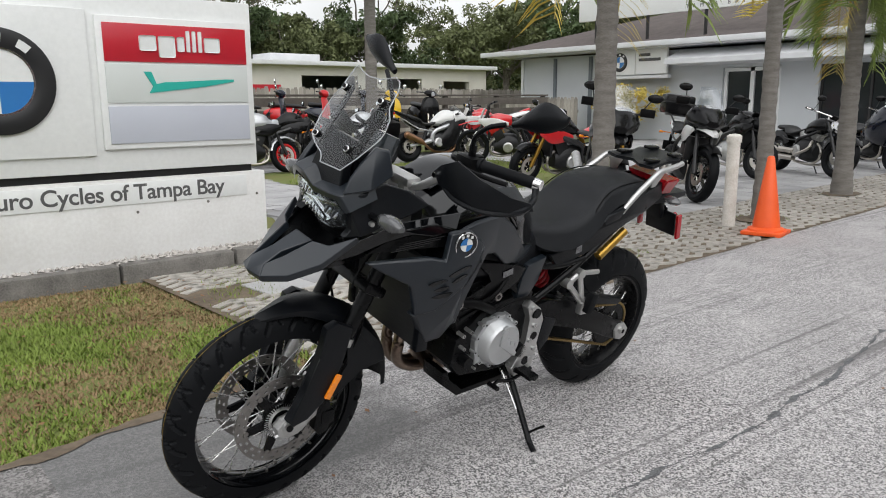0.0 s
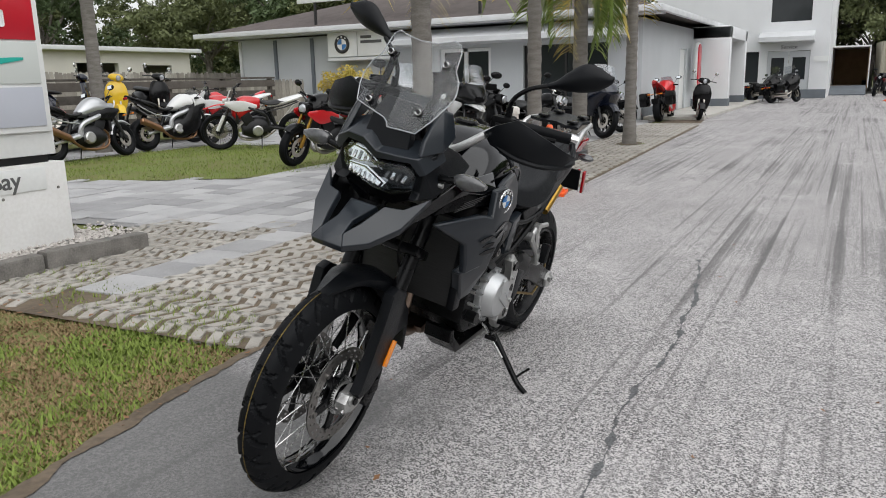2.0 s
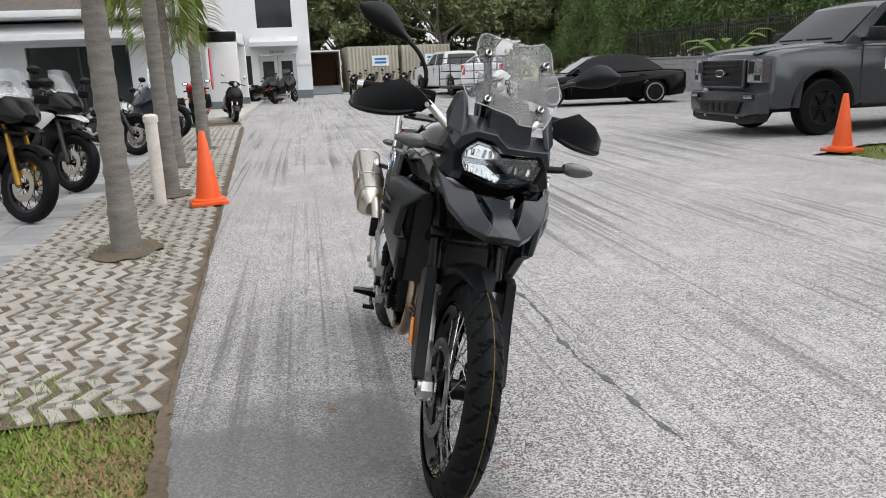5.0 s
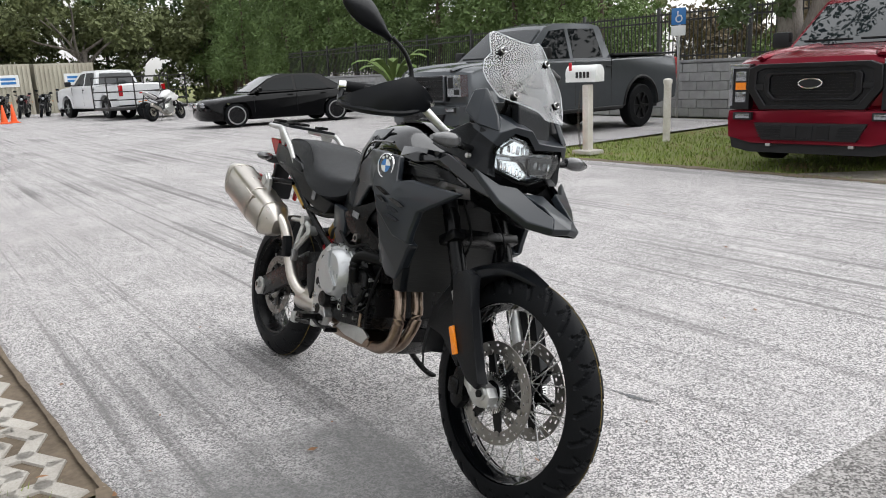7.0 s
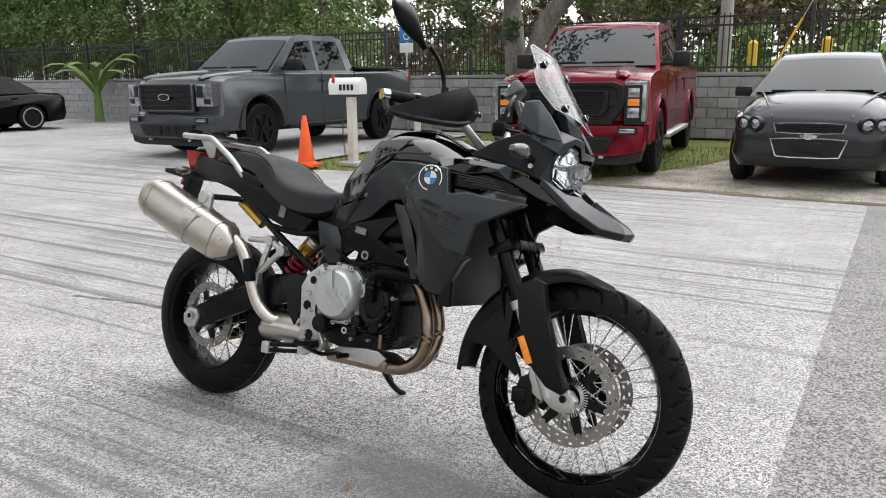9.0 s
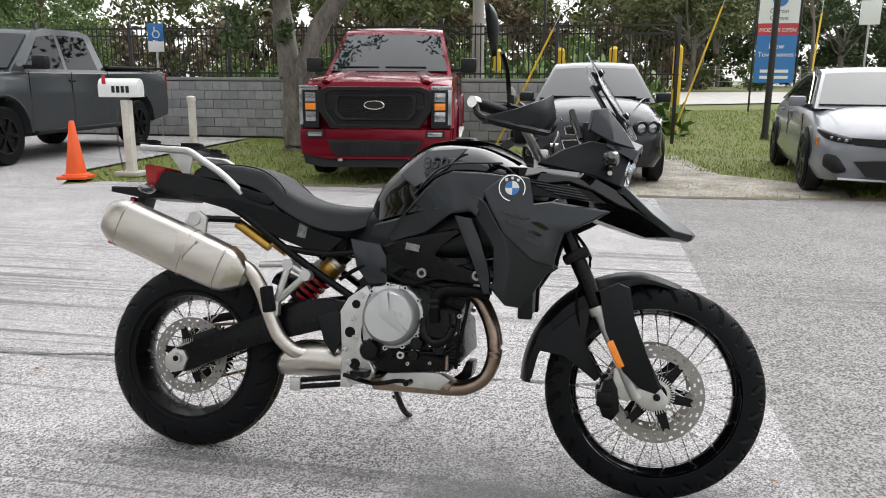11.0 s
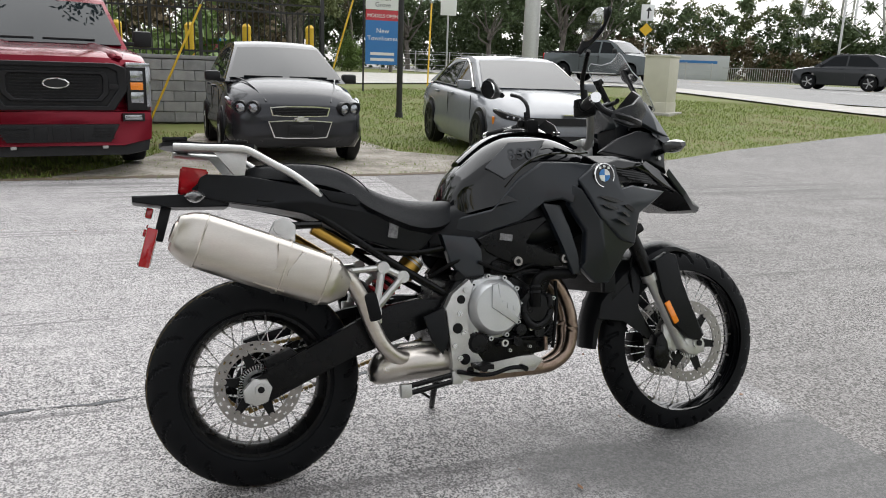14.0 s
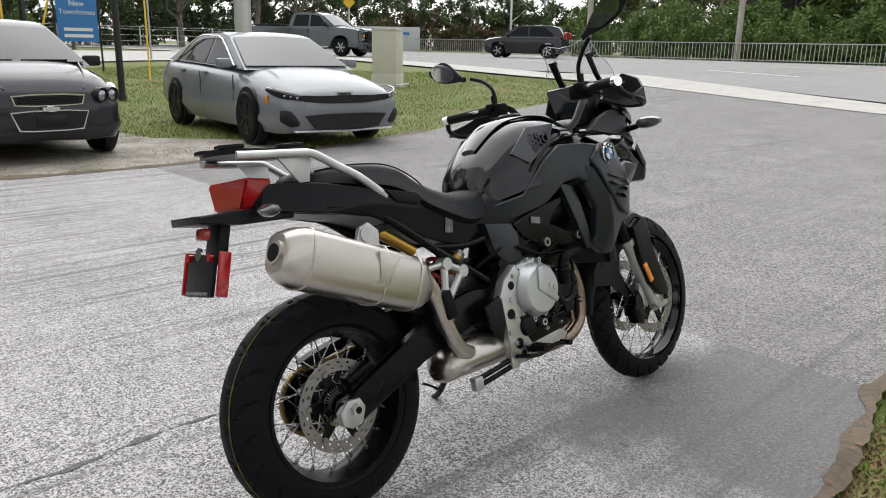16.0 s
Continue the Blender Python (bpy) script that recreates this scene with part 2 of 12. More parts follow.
M_FROND = paint("palm_frond", (0.24, 0.30, 0.06), (0.12, 0.19, 0.04), 0.5, scale=3, fine=30)
M_FRONDY = paint("yellowing_palm_frond", (0.62, 0.45, 0.08), (0.38, 0.32, 0.06), 0.5, scale=3, fine=30)
M_ORANGE = paint("orange_cone_plastic", (0.85, 0.11, 0.012), (0.7, 0.08, 0.01), 0.45, scale=5)
M_POST = paint("chipped_white_paint", (0.74, 0.72, 0.68), (0.5, 0.46, 0.4), 0.7, scale=9, fine=60, bump=0.4)
M_PLASTIC = paint("black_plastic", (0.004, 0.004, 0.0043), (0.0022, 0.0022, 0.0025), 0.38, scale=20, fine=300, bump=0.12, spec=0.1)
M_RUBBER = paint("tyre_rubber", (0.0058, 0.0064, 0.0076), (0.0035, 0.0039, 0.0047), 0.5, scale=14, fine=220, bump=0.15, spec=0.12)
M_STEEL = paint("brushed_steel", (0.62, 0.58, 0.53), (0.5, 0.465, 0.42), 0.3, 1.0, scale=5, fine=240, stretch=(1, 14, 14))
M_ALU = paint("cast_aluminium", (0.60, 0.60, 0.59), (0.46, 0.46, 0.45), 0.38, 0.9, scale=20, fine=260, bump=0.15)
M_CHROME = paint("chrome", (0.8, 0.8, 0.8), (0.7, 0.7, 0.7), 0.1, 1.0)
M_MIRROR = paint("mirror_glass", (0.9, 0.92, 0.94), (0.9, 0.92, 0.94), 0.03, 1.0)
M_DARKGLASS = paint("dark_glazing", (0.015, 0.018, 0.02), (0.03, 0.035, 0.038), 0.06, scale=1, where="World")
M_SIDEGLASS = paint("tinted_side_glazing", (0.006, 0.008, 0.009), (0.004, 0.005, 0.006), 0.02, scale=1, spec=0.16)
M_CARGLASS = paint("car_glazing", (0.012, 0.017, 0.02), (0.008, 0.011, 0.013), 0.015, scale=1, spec=0.42)
M_RED = paint("red_enamel", (0.55, 0.012, 0.03), (0.42, 0.01, 0.022), 0.3, scale=2, coat=0.4)
M_REDLENS = paint("red_lens", (0.45, 0.006, 0.012), (0.3, 0.005, 0.008), 0.15, scale=30, coat=0.8)
M_AMBER = paint("amber_reflector", (0.9, 0.27, 0.012), (0.75, 0.2, 0.01), 0.2, scale=60, coat=0.6)
M_BLUE = paint("blue_enamel", (0.03, 0.19, 0.5), (0.025, 0.16, 0.44), 0.3, scale=2)
M_TEAL = paint("teal_enamel", (0.02, 0.42, 0.34), (0.018, 0.36, 0.3), 0.4, scale=2)
M_LILAC = paint("pale_grey_blue_enamel", (0.50, 0.52, 0.58), (0.45, 0.47, 0.53), 0.4, scale=2)
M_PALEG = paint("pale_sage_enamel", (0.62, 0.65, 0.63), (0.56, 0.59, 0.57), 0.4, scale=2)
M_BLACKE = paint("black_enamel", (0.012, 0.012, 0.013), (0.018, 0.018, 0.019), 0.3, scale=3)
M_TEXTG = paint("charcoal_lettering", (0.07, 0.07, 0.07), (0.11, 0.11, 0.11), 0.5, scale=14)
M_YELLOW = paint("yellow_paint", (0.75, 0.47, 0.02), (0.6, 0.38, 0.02), 0.5, scale=4)
M_WOODG = paint("weathered_grey_board", (0.42, 0.39, 0.35), (0.22, 0.2, 0.18), 0.95, scale=4, fine=60, bump=0.5, stretch=(1, 1, 0.2), vary=0.4)
M_WOODD = paint("dark_weathered_rail", (0.115, 0.1, 0.088), (0.055, 0.048, 0.042), 0.95, scale=4, fine=60, bump=0.5, vary=0.3)

# ---- geometry helpers ----
def mesh_of(bm, name, smooth=0.0):
    bmesh.ops.recalc_face_normals(bm, faces=bm.faces[:])
    me = bpy.data.meshes.new(name)
    bm.to_mesh(me)
    bm.free()
    if smooth:
        me.shade_smooth()
        me.set_sharp_from_angle(angle=radians(smooth))
    return me


def part(name, bm, material, parent=None, label="", smooth=35.0):
    """One mesh object out of a bmesh, under a thing or a part."""
    me = mesh_of(bm, name, smooth)
    me.materials.append(material)
    ob = new(name, me)
    ob.parent = parent
    if label:
        tagged(ob, label)
    return ob


def thing(name, at, label, category, group="", kind=""):
    ob = new(name)
    ob.empty_display_size = 0.1
    ob.matrix_world = at
    return tagged(ob, label, category, group, kind)


def share(name, me, parent, m):
    """A further object on the mesh me."""
    ob = new(name, me)
    ob.parent = parent
    ob.matrix_basis = m
    return ob


def box(bm, c, s, m=None, bevel=0.0):
    r = bmesh.ops.create_cube(bm, size=1.0, matrix=(m or Matrix()) @ Matrix.Translation(c) @ Matrix.Diagonal((*s, 1)))
    if bevel:
        es = list({e for v in r["verts"] for e in v.link_edges})
        bmesh.ops.bevel(bm, geom=es, offset=bevel, segments=2, affect="EDGES", profile=0.6)
    return bm


def rod(bm, a, b, r, r2=None, seg=12, caps=True):
    a, b = Vector(a), Vector(b)
    d = b - a
    q = d.to_track_quat("Z", "Y").to_matrix().to_4x4()
    bmesh.ops.create_cone(bm, cap_ends=caps, segments=seg, radius1=r, radius2=r if r2 is None else r2, depth=d.length,
                          matrix=Matrix.Translation((a + b) / 2) @ q)
    return bm


def spline(pts, n):
    """Points along a smooth curve through pts, n steps a span; tuples of any length."""
    pts = [np.array(p, float) for p in pts]
    out = []
    for i in range(len(pts) - 1):
        p0, p1, p2, p3 = pts[max(0, i - 1)], pts[i], pts[i + 1], pts[min(len(pts) - 1, i + 2)]
        for k in range(n):
            t = k / n
            out.append(0.5 * ((2 * p1) + (p2 - p0) * t + (2 * p0 - 5 * p1 + 4 * p2 - p3) * t * t + (3 * p1 - p0 - 3 * p2 + p3) * t ** 3))
    out.append(pts[-1])
    return out


def tube(bm, pts, r, seg=10, n=5, r_end=None):
    """A bent round bar through pts."""
    ps = spline(pts, n) if n > 1 else [np.array(p, float) for p in pts]
    rings = []
    up = Vector((0.03, 0.05, 1))
    for i, p in enumerate(ps):
        d = Vector(ps[min(i + 1, len(ps) - 1)] - ps[max(i - 1, 0)]).normalized()
        u = d.cross(up)
        u = u.normalized() if u.length > 1e-3 else Vector((1, 0, 0))
        w = u.cross(d)
        rr = r if r_end is None else r + (r_end - r) * i / (len(ps) - 1)
        rings.append([bm.verts.new(Vector(p) + (u * math.cos(k * math.tau / seg) + w * math.sin(k * math.tau / seg)) * rr) for k in range(seg)])
    skin(bm, rings)
    bm.faces.new(rings[0][::-1])
    bm.faces.new(rings[-1])
    return bm


def skin(bm, rings, closed=True):
    for a, b in zip(rings, rings[1:]):
        k = len(a)
        for i in range(k if closed else k - 1):
            j = (i + 1) % k
            bm.faces.new((a[i], a[j], b[j], b[i]))


def lathe(bm, prof, seg=48, m=None, close=True):
    """Turns the (radius, y) profile round the y axis."""
    m = m or Matrix()
    rings = []
    for k in range(seg):
        c, s = math.cos(k * math.tau / seg), math.sin(k * math.tau / seg)
        rings.append([bm.verts.new(m @ Vector((r * c, y, r * s))) for r, y in prof])
    rings.append(rings[0])
    skin(bm, rings, close)
    return bm


def slab(bm, outline, y0, y1, bevel=0.0, m=None, seg=2):
    """A plate with the (x, z) outline between y0 and y1."""
    m = m or Matrix()
    a = [bm.verts.new(m @ Vector((x, y0, z))) for x, z in outline]
    b = [bm.verts.new(m @ Vector((x, y1, z))) for x, z in outline]
    fs = [bm.faces.new(a), bm.faces.new(b[::-1])]
    es = list(fs[0].edges) + list(fs[1].edges)
    skin(bm, [a, b])
    if bevel:
        bmesh.ops.bevel(bm, geom=es, offset=bevel, segments=seg, affect="EDGES", profile=0.6)
    return bm


def shell(bm, pts, thick=(0, 0, 0), bevel=0.004):
    """A faceted panel through the 3D outline pts, given depth along thick."""
    t = Vector(thick)
    a = [bm.verts.new(Vector(p)) for p in pts]
    b = [bm.verts.new(Vector(p) + t) for p in pts]
    f = bm.faces.new(a)
    g = bm.faces.new(b[::-1])
    es = list(f.edges)
    skin(bm, [a, b])
    if bevel:
        bmesh.ops.bevel(bm, geom=es, offset=bevel, segments=2, affect="EDGES", profile=0.6)
    return bm


def faceted(bm, verts, faces, thick, bevel=0.0):
    """A folded sheet: verts and faces, made solid along thick."""
    t = Vector(thick)
    vs = [bm.verts.new(Vector(v)) for v in verts]
    fs = [bm.faces.new([vs[i] for i in f]) for f in faces]
    r = bmesh.ops.extrude_face_region(bm, geom=fs)
    bmesh.ops.translate(bm, verts=[g for g in r["geom"] if isinstance(g, bmesh.types.BMVert)], vec=t)
    return bm


def loft(bm, sections, nu=4, nv=3, caps=True, m=None):
    """A smooth skin through rings of 3D points, all of one length; each ring closed."""
    m = m or Matrix()
    k = len(sections[0])
    fine = []
    for s in sections:
        ring = []
        ext = [np.array(p, float) for p in s]
        for i in range(k):
            p0, p1, p2, p3 = ext[i - 1], ext[i], ext[(i + 1) % k], ext[(i + 2) % k]
            for j in range(nv):
                t = j / nv
                ring.append(0.5 * ((2 * p1) + (p2 - p0) * t + (2 * p0 - 5 * p1 + 4 * p2 - p3) * t * t + (3 * p1 - p0 - 3 * p2 + p3) * t ** 3))
        fine.append(np.array(ring))
    along = spline([f.ravel() for f in fine], nu)
    rings = [[bm.verts.new(m @ Vector(p)) for p in a.reshape(-1, 3)] for a in along]
    skin(bm, rings)
    if caps:
        bm.faces.new(rings[0][::-1])
        bm.faces.new(rings[-1])
    return bm


def mirror_y(bm):
    g = bmesh.ops.duplicate(bm, geom=bm.verts[:] + bm.edges[:] + bm.faces[:])["geom"]
    for v in [e for e in g if isinstance(e, bmesh.types.BMVert)]:
        v.co.y = -v.co.y
    return bm


def flip_y(pts):
    return [(x, -y, z) for x, y, z in pts]


def lettering(name, words, size, material, parent, m, label="", depth=0.003, spacing=1.0):
    cu = bpy.data.curves.new(name, "FONT")
    cu.body, cu.size, cu.extrude, cu.space_character = words, size, depth, spacing
    cu.materials.append(material)
    cu.align_x = "CENTER"
    ob = new(name, cu)
    ob.parent = parent
    ob.matrix_basis = m
    if label:
        tagged(ob, label)
    return ob


def rise(x, y):
    """The ground's height: level round the motorcycle, climbing to the road."""
    t = min(1.0, max(0.0, (0.75 * x + 0.66 * y - 9.5) / 22))
    dip = max(0.0, 1 - ((x - 1.5) / 0.6) ** 2) * max(0.0, 1 - ((y - 0.05) / 0.7) ** 2)
    return 0.75 * t * t * (3 - 2 * t) - 0.026 * dip


def sheet(name, outline, material, lift, label, category, step=1.2, smooth=0):
    """A flat piece of ground inside a polygon, draped over the ground's height."""
    bm = bmesh.new()
    f = bm.faces.new([bm.verts.new((x, y, 0)) for x, y in outline])
    xs, ys = [p[0] for p in outline], [p[1] for p in outline]
    if max(0.75 * x + 0.66 * y for x, y in outline) > 9.5:
        for lo, hi, no in ((min(xs), max(xs), (1, 0, 0)), (min(ys), max(ys), (0, 1, 0))):
            k = max(1, int((hi - lo) / step))
            for i in range(1, k):
                d = lo + (hi - lo) * i / k
                bmesh.ops.bisect_plane(bm, geom=bm.verts[:] + bm.edges[:] + bm.faces[:], plane_co=(d if no[0] else 0, d if no[1] else 0, 0), plane_no=no)
    if name == "driveway":
        for i in range(13):
            for co, no in (((0.9 + 0.1 * i, 0, 0), (1, 0, 0)), ((0, -0.65 + 0.117 * i, 0), (0, 1, 0))):
                bmesh.ops.bisect_plane(bm, geom=bm.verts[:] + bm.edges[:] + bm.faces[:], plane_co=co, plane_no=no)
    bmesh.ops.triangulate(bm, faces=bm.faces[:])
    for v in bm.verts:
        v.co.z = rise(v.co.x, v.co.y) + lift
    for f in bm.faces:
        if f.normal.z < 0:
            f.normal_flip()
    me = bpy.data.meshes.new(name)
    bm.to_mesh(me)
    bm.free()
    me.materials.append(material)
    return tagged(new(name, me), label, category, kind="structure")

# ---- ground ----
def big_ground():
    bm = bmesh.new()
    xs = [-400, -150, -70] + [-50 + 2.5 * i for i in range(49)] + [90, 150, 400]
    ys = [-400, -150, -80] + [-50 + 2.5 * i for i in range(49)] + [90, 150, 400]
    vs = [[bm.verts.new((x, y, rise(x, y) - 0.035)) for y in ys] for x in xs]
    for a, b in zip(vs, vs[1:]):
        for i in range(len(ys) - 1):
            bm.faces.new((a[i], b[i], b[i + 1], a[i + 1]))
    me = mesh_of(bm, "ground")
    me.materials.append(M_LAWN)
    return tagged(new("ground", me), "short patchy green and brown turf reaching the horizon", "ground", kind="structure")


big_ground()
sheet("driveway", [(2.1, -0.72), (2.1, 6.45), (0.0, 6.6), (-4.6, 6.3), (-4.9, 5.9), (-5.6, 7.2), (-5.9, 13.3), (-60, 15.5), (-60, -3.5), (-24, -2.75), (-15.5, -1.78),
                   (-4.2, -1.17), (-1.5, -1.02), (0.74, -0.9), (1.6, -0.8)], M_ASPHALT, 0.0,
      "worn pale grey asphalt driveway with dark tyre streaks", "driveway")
sheet("driveway_apron", [(2.1, -0.7), (3.2, -0.9), (8, -3.0), (15.5, -9), (17.3, -9), (16.6, 4.2), (17.6, 10.2), (15.2, 10.0), (12, 9.3), (9.0, 8.4), (7.0, 7.45), (4.6, 6.75), (2.1, 6.45)],
      M_ASPHALT2, 0.0, "darker grey asphalt apron sloping up to the road", "driveway")
sheet("sidewalk", [(16.2, -40), (18.6, -40), (18.4, 4), (20.4, 12.2), (18.5, 14.5), (17.5, 60), (16.2, 60), (16.8, 14.6), (17.4, 10.4), (16.4, 4)], M_CONC, 0.012,
      "pale concrete sidewalk beside the road", "sidewalk")
sheet("road", [(19.6, -80), (42, -80), (42, 140), (17.9, 140), (18.4, 16), (20.2, 12.4), (18.8, 4)], M_ROAD, 0.004, "wide pale grey asphalt road", "road", 3)
sheet("side_street", [(-14, 36), (-14, 29), (10, 26), (18.2, 23), (18.2, 36)], M_CONC, 0.008, "pale concrete side street beyond the verge", "road", 3)
sheet("parking_pad", [(-1.6, 6.55), (0.2, 6.62), (2.5, 6.66), (4.3, 7.0), (4.5, 7.9), (3.2, 9.0), (2.9, 11.6), (0.4, 11.8), (-0.1, 9.3), (-0.75, 7.6)], M_SAND, -0.024,
      "trodden sandy parking strip with tufts of grass", "ground")
for k, (x0, x1) in enumerate(((24.3, 24.45), (30.2, 30.35), (36.0, 36.15))):
    for j in range(-3, 12):
        y0 = j * 9.0
        sheet("lane_marking", [(x0, y0), (x1, y0), (x1, y0 + (9 if k == 1 else 3.2)), (x0, y0 + (9 if k == 1 else 3.2))], M_YELLOW if k == 1 else M_SIGN, 0.012,
              "painted lane line on the road", "lane marking", 4)

sheet("planting_soil", [(0.74, -0.9), (-1.5, -1.02), (-4.2, -1.17), (-15.5, -1.78), (-24, -2.75), (-24, -3.2), (-16.5, -3.0), (-1.5, -3.95), (0.85, -3.6)], M_SOIL, -0.014,
      "sandy soil and moss under the turf blocks", "ground")
sheet("paver_bed", [(-1.55, -2.3), (-16.5, -2.9), (-18.15, -3.9), (-18.15, -13), (-4, -13), (-1.2, -5.2)], M_MORTAR, -0.02, "dark sand joints under the pavers", "ground")
sheet("island_lawn", [(-3.1, -8.6), (-3.6, -7.2), (-4.35, -5.75), (-5.1, -5.35), (-6.5, -5.15), (-7.5, -5.6), (-8.9, -8.6), (-9.2, -10.3), (-7.2, -10.5), (-4.9, -10.8), (-3.1, -10.9)], M_LAWN, -0.012,
      "bright green lawn island among the pavers", "lawn")


def turf_block_mesh():
    """A concrete block of zigzag walls round open lozenge cells."""
    bm = bmesh.new()
    w, cx, cy = 0.031, 0.135, 0.118
    def wall(a, b):
        a, b = Vector((*a, 0)), Vector((*b, 0))
        d = (b - a).normalized()
        s = Vector((-d.y, d.x, 0)) * w
        a, b = a - d * w * 0.6, b + d * w * 0.6
        lo = Vector((0, 0, -0.06))
        top = [a + s, a - s, b - s, b + s]
        ch = [p + (((a + b) / 2 - p) * 0.12) * 0.5 for p in top]
        vt = [bm.verts.new(p + Vector((0, 0, -0.0005))) for p in ch]
        vm = [bm.verts.new(p + Vector((0, 0, -0.008))) for p in top]
        vb = [bm.verts.new(p + lo) for p in top]
        bm.faces.new(vt)
        skin(bm, [vt, vm, vb])
    for j in range(4):
        for i in range(5):
            y = j * cy
            x = i * cx
            z1 = (x, y + (0.034 if i % 2 else -0.034))
            z2 = (x + cx, y + (-0.034 if i % 2 else 0.034))
            wall(z1, z2)
            if j < 3 and (i + j) % 2 == 0:
                xm = x + (0 if (i % 2) else 0)
                wall((xm, y + (0.034 if i % 2 else -0.034)), (xm, y + cy + (0.034 if i % 2 else -0.034)))
    return mesh_of(bm, "turf_block")


def turf_blocks():
    root = thing("turf_block_paving", Matrix(), "open-cell concrete turf blocks set in sandy soil", "paving", kind="structure")
    me = turf_block_mesh()
    me.materials.append(M_TURFB)
    bw, bh = 0.675, 0.472
    n = 0
    for i in range(-26, 1):
        x0 = 0.06 + i * bw
        edge = -0.93 + 0.058 * x0 if x0 > -16 else -1.85
        for j in range(3 if x0 > -3 else 3):
            y0 = edge - (j + 1) * bh
            if x0 > -17:
                share("turf_block", me, root, pose(x0, y0, -0.004 + random.uniform(-0.004, 0.002), 0, 0, 3.1 + random.uniform(-0.5, 0.5)))
                n += 1
    for i in range(-3, 1):
        for j in range(3):
            share("turf_block", me, root, pose(0.1 + i * bw, -3.18 - j * bh * 0.98, -0.004, 0, 0, 3.1))


turf_blocks()


def pavers():
    root = thing("paver_paving", Matrix(), "light and dark grey square concrete pavers", "paving", kind="structure")
    meshes = []
    for w, h in ((0.40, 0.40), (0.40, 0.27), (0.40, 0.2)):
        bm = bmesh.new()
        box(bm, (0, 0, -0.03), (w - 0.006, h - 0.006, 0.06))
        es = [e for e in bm.edges if all(v.co.z > -0.01 for v in e.verts)]
        bmesh.ops.bevel(bm, geom=es, offset=0.005, segments=1, affect="EDGES")
        me = mesh_of(bm, "paver")
        me.materials.append(M_PAVER)
        meshes.append(me)
    rest = bmesh.new()
    rng = random.Random(4)
    n = 0
    rows = []
    y = -2.42
    while y > -12.6:
        h, k = rng.choice(((0.40, 0), (0.27, 1), (0.2, 2)))
        rows.append((y - h / 2, h, k))
        y -= h
    for yc, h, k in rows:
        x = -0.02 + rng.uniform(0, 0.4)
        while x > -17.9:
            xc = x - 0.2
            x -= 0.40
            yy = yc + 0.055 * (xc + 1.5)
            inside = (xc < -1.5 or (yc > -2.65 and xc < 0.2)) and yy < -2.3 - 0.03 * abs(xc)
            lawn = (-8.9 < xc < -3.2 and yy < -5.5 - max(0, (xc + 4.4)) * 2.2 and yy > -10.6)
            if not inside or lawn or yy < -12.8:
                continue
            m = pose(xc, yy, rng.uniform(-0.006, 0.0), rng.uniform(-0.4, 0.4), rng.uniform(-0.4, 0.4), 3.1)
            if n < 300 and xc > -8.5 and yy > -6.3:
                share("paver", meshes[k], root, m)
                n += 1
            else:
                box(rest, (0, 0, -0.03), (0.394, h - 0.006, 0.06), m)
    me = mesh_of(rest, "far_pavers")
    me.materials.append(M_PAVER)
    ob = new("far_pavers", me)
    ob.parent = root
    ob["kind"] = "stuff"


pavers()


def kerb():
    root = thing("kerb", Matrix(), "weathered concrete kerb stones edging the gravel bed", "kerb", kind="structure")
    rng = random.Random(2)
    for i in range(5):
        x0 = -0.74 + i * 0.86
        bm = bmesh.new()
        box(bm, (0, 0, 0.02), (0.84, 0.13, 0.24), None, 0.018)
        ob = part("kerb_stone", bm, M_KERB, root)
        ob.matrix_basis = pose(x0 + 0.42, -3.42 - 0.03 * (x0 + 0.42) + rng.uniform(-0.008, 0.008), -0.035 + rng.uniform(-0.012, 0.006), 0, rng.uniform(-1, 1), -1.7 + rng.uniform(-1, 1))


kerb()


def gravel():
    rng = random.Random(7)
    vs, fs = [], []
    for i in range(2600):
        x = rng.uniform(-0.7, 3.1)
        yb = -3.43 - 0.03 * x
        y = yb - 0.04 - abs(rng.gauss(0, 0.12))
        if y < yb - 0.5:
            continue
        r = rng.uniform(0.008, 0.026)
        z = 0.085 + rng.uniform(0, 0.03) + max(0, 0.25 * (yb - y - 0.05))
        k = len(vs)
        a = rng.uniform(0, 6)
        for j in range(4):
            vs.append((x + r * math.cos(a + j * 1.57) * rng.uniform(0.7, 1.2), y + r * math.sin(a + j * 1.57) * rng.uniform(0.7, 1.2), z))
        vs.append((x, y, z + r * 0.8))
        vs.append((x, y, z - r * 0.6))
        for j in range(4):
            fs.append((k + j, k + (j + 1) % 4, k + 4))
            fs.append((k + (j + 1) % 4, k + j, k + 5))
    me = bpy.data.meshes.new("gravel")
    me.from_pydata(vs, [], fs)
    me.materials.append(M_GRAVEL)
    tagged(new("gravel", me), "pale crushed stone gravel along the sign plinth", "gravel", kind="stuff")
    sheet("gravel_bed", [(-0.7, -3.41), (3.5, -3.53), (3.5, -4.3), (-0.7, -4.3)], M_GRAVEL, 0.085, "pale gravel bed", "gravel bed")


gravel()


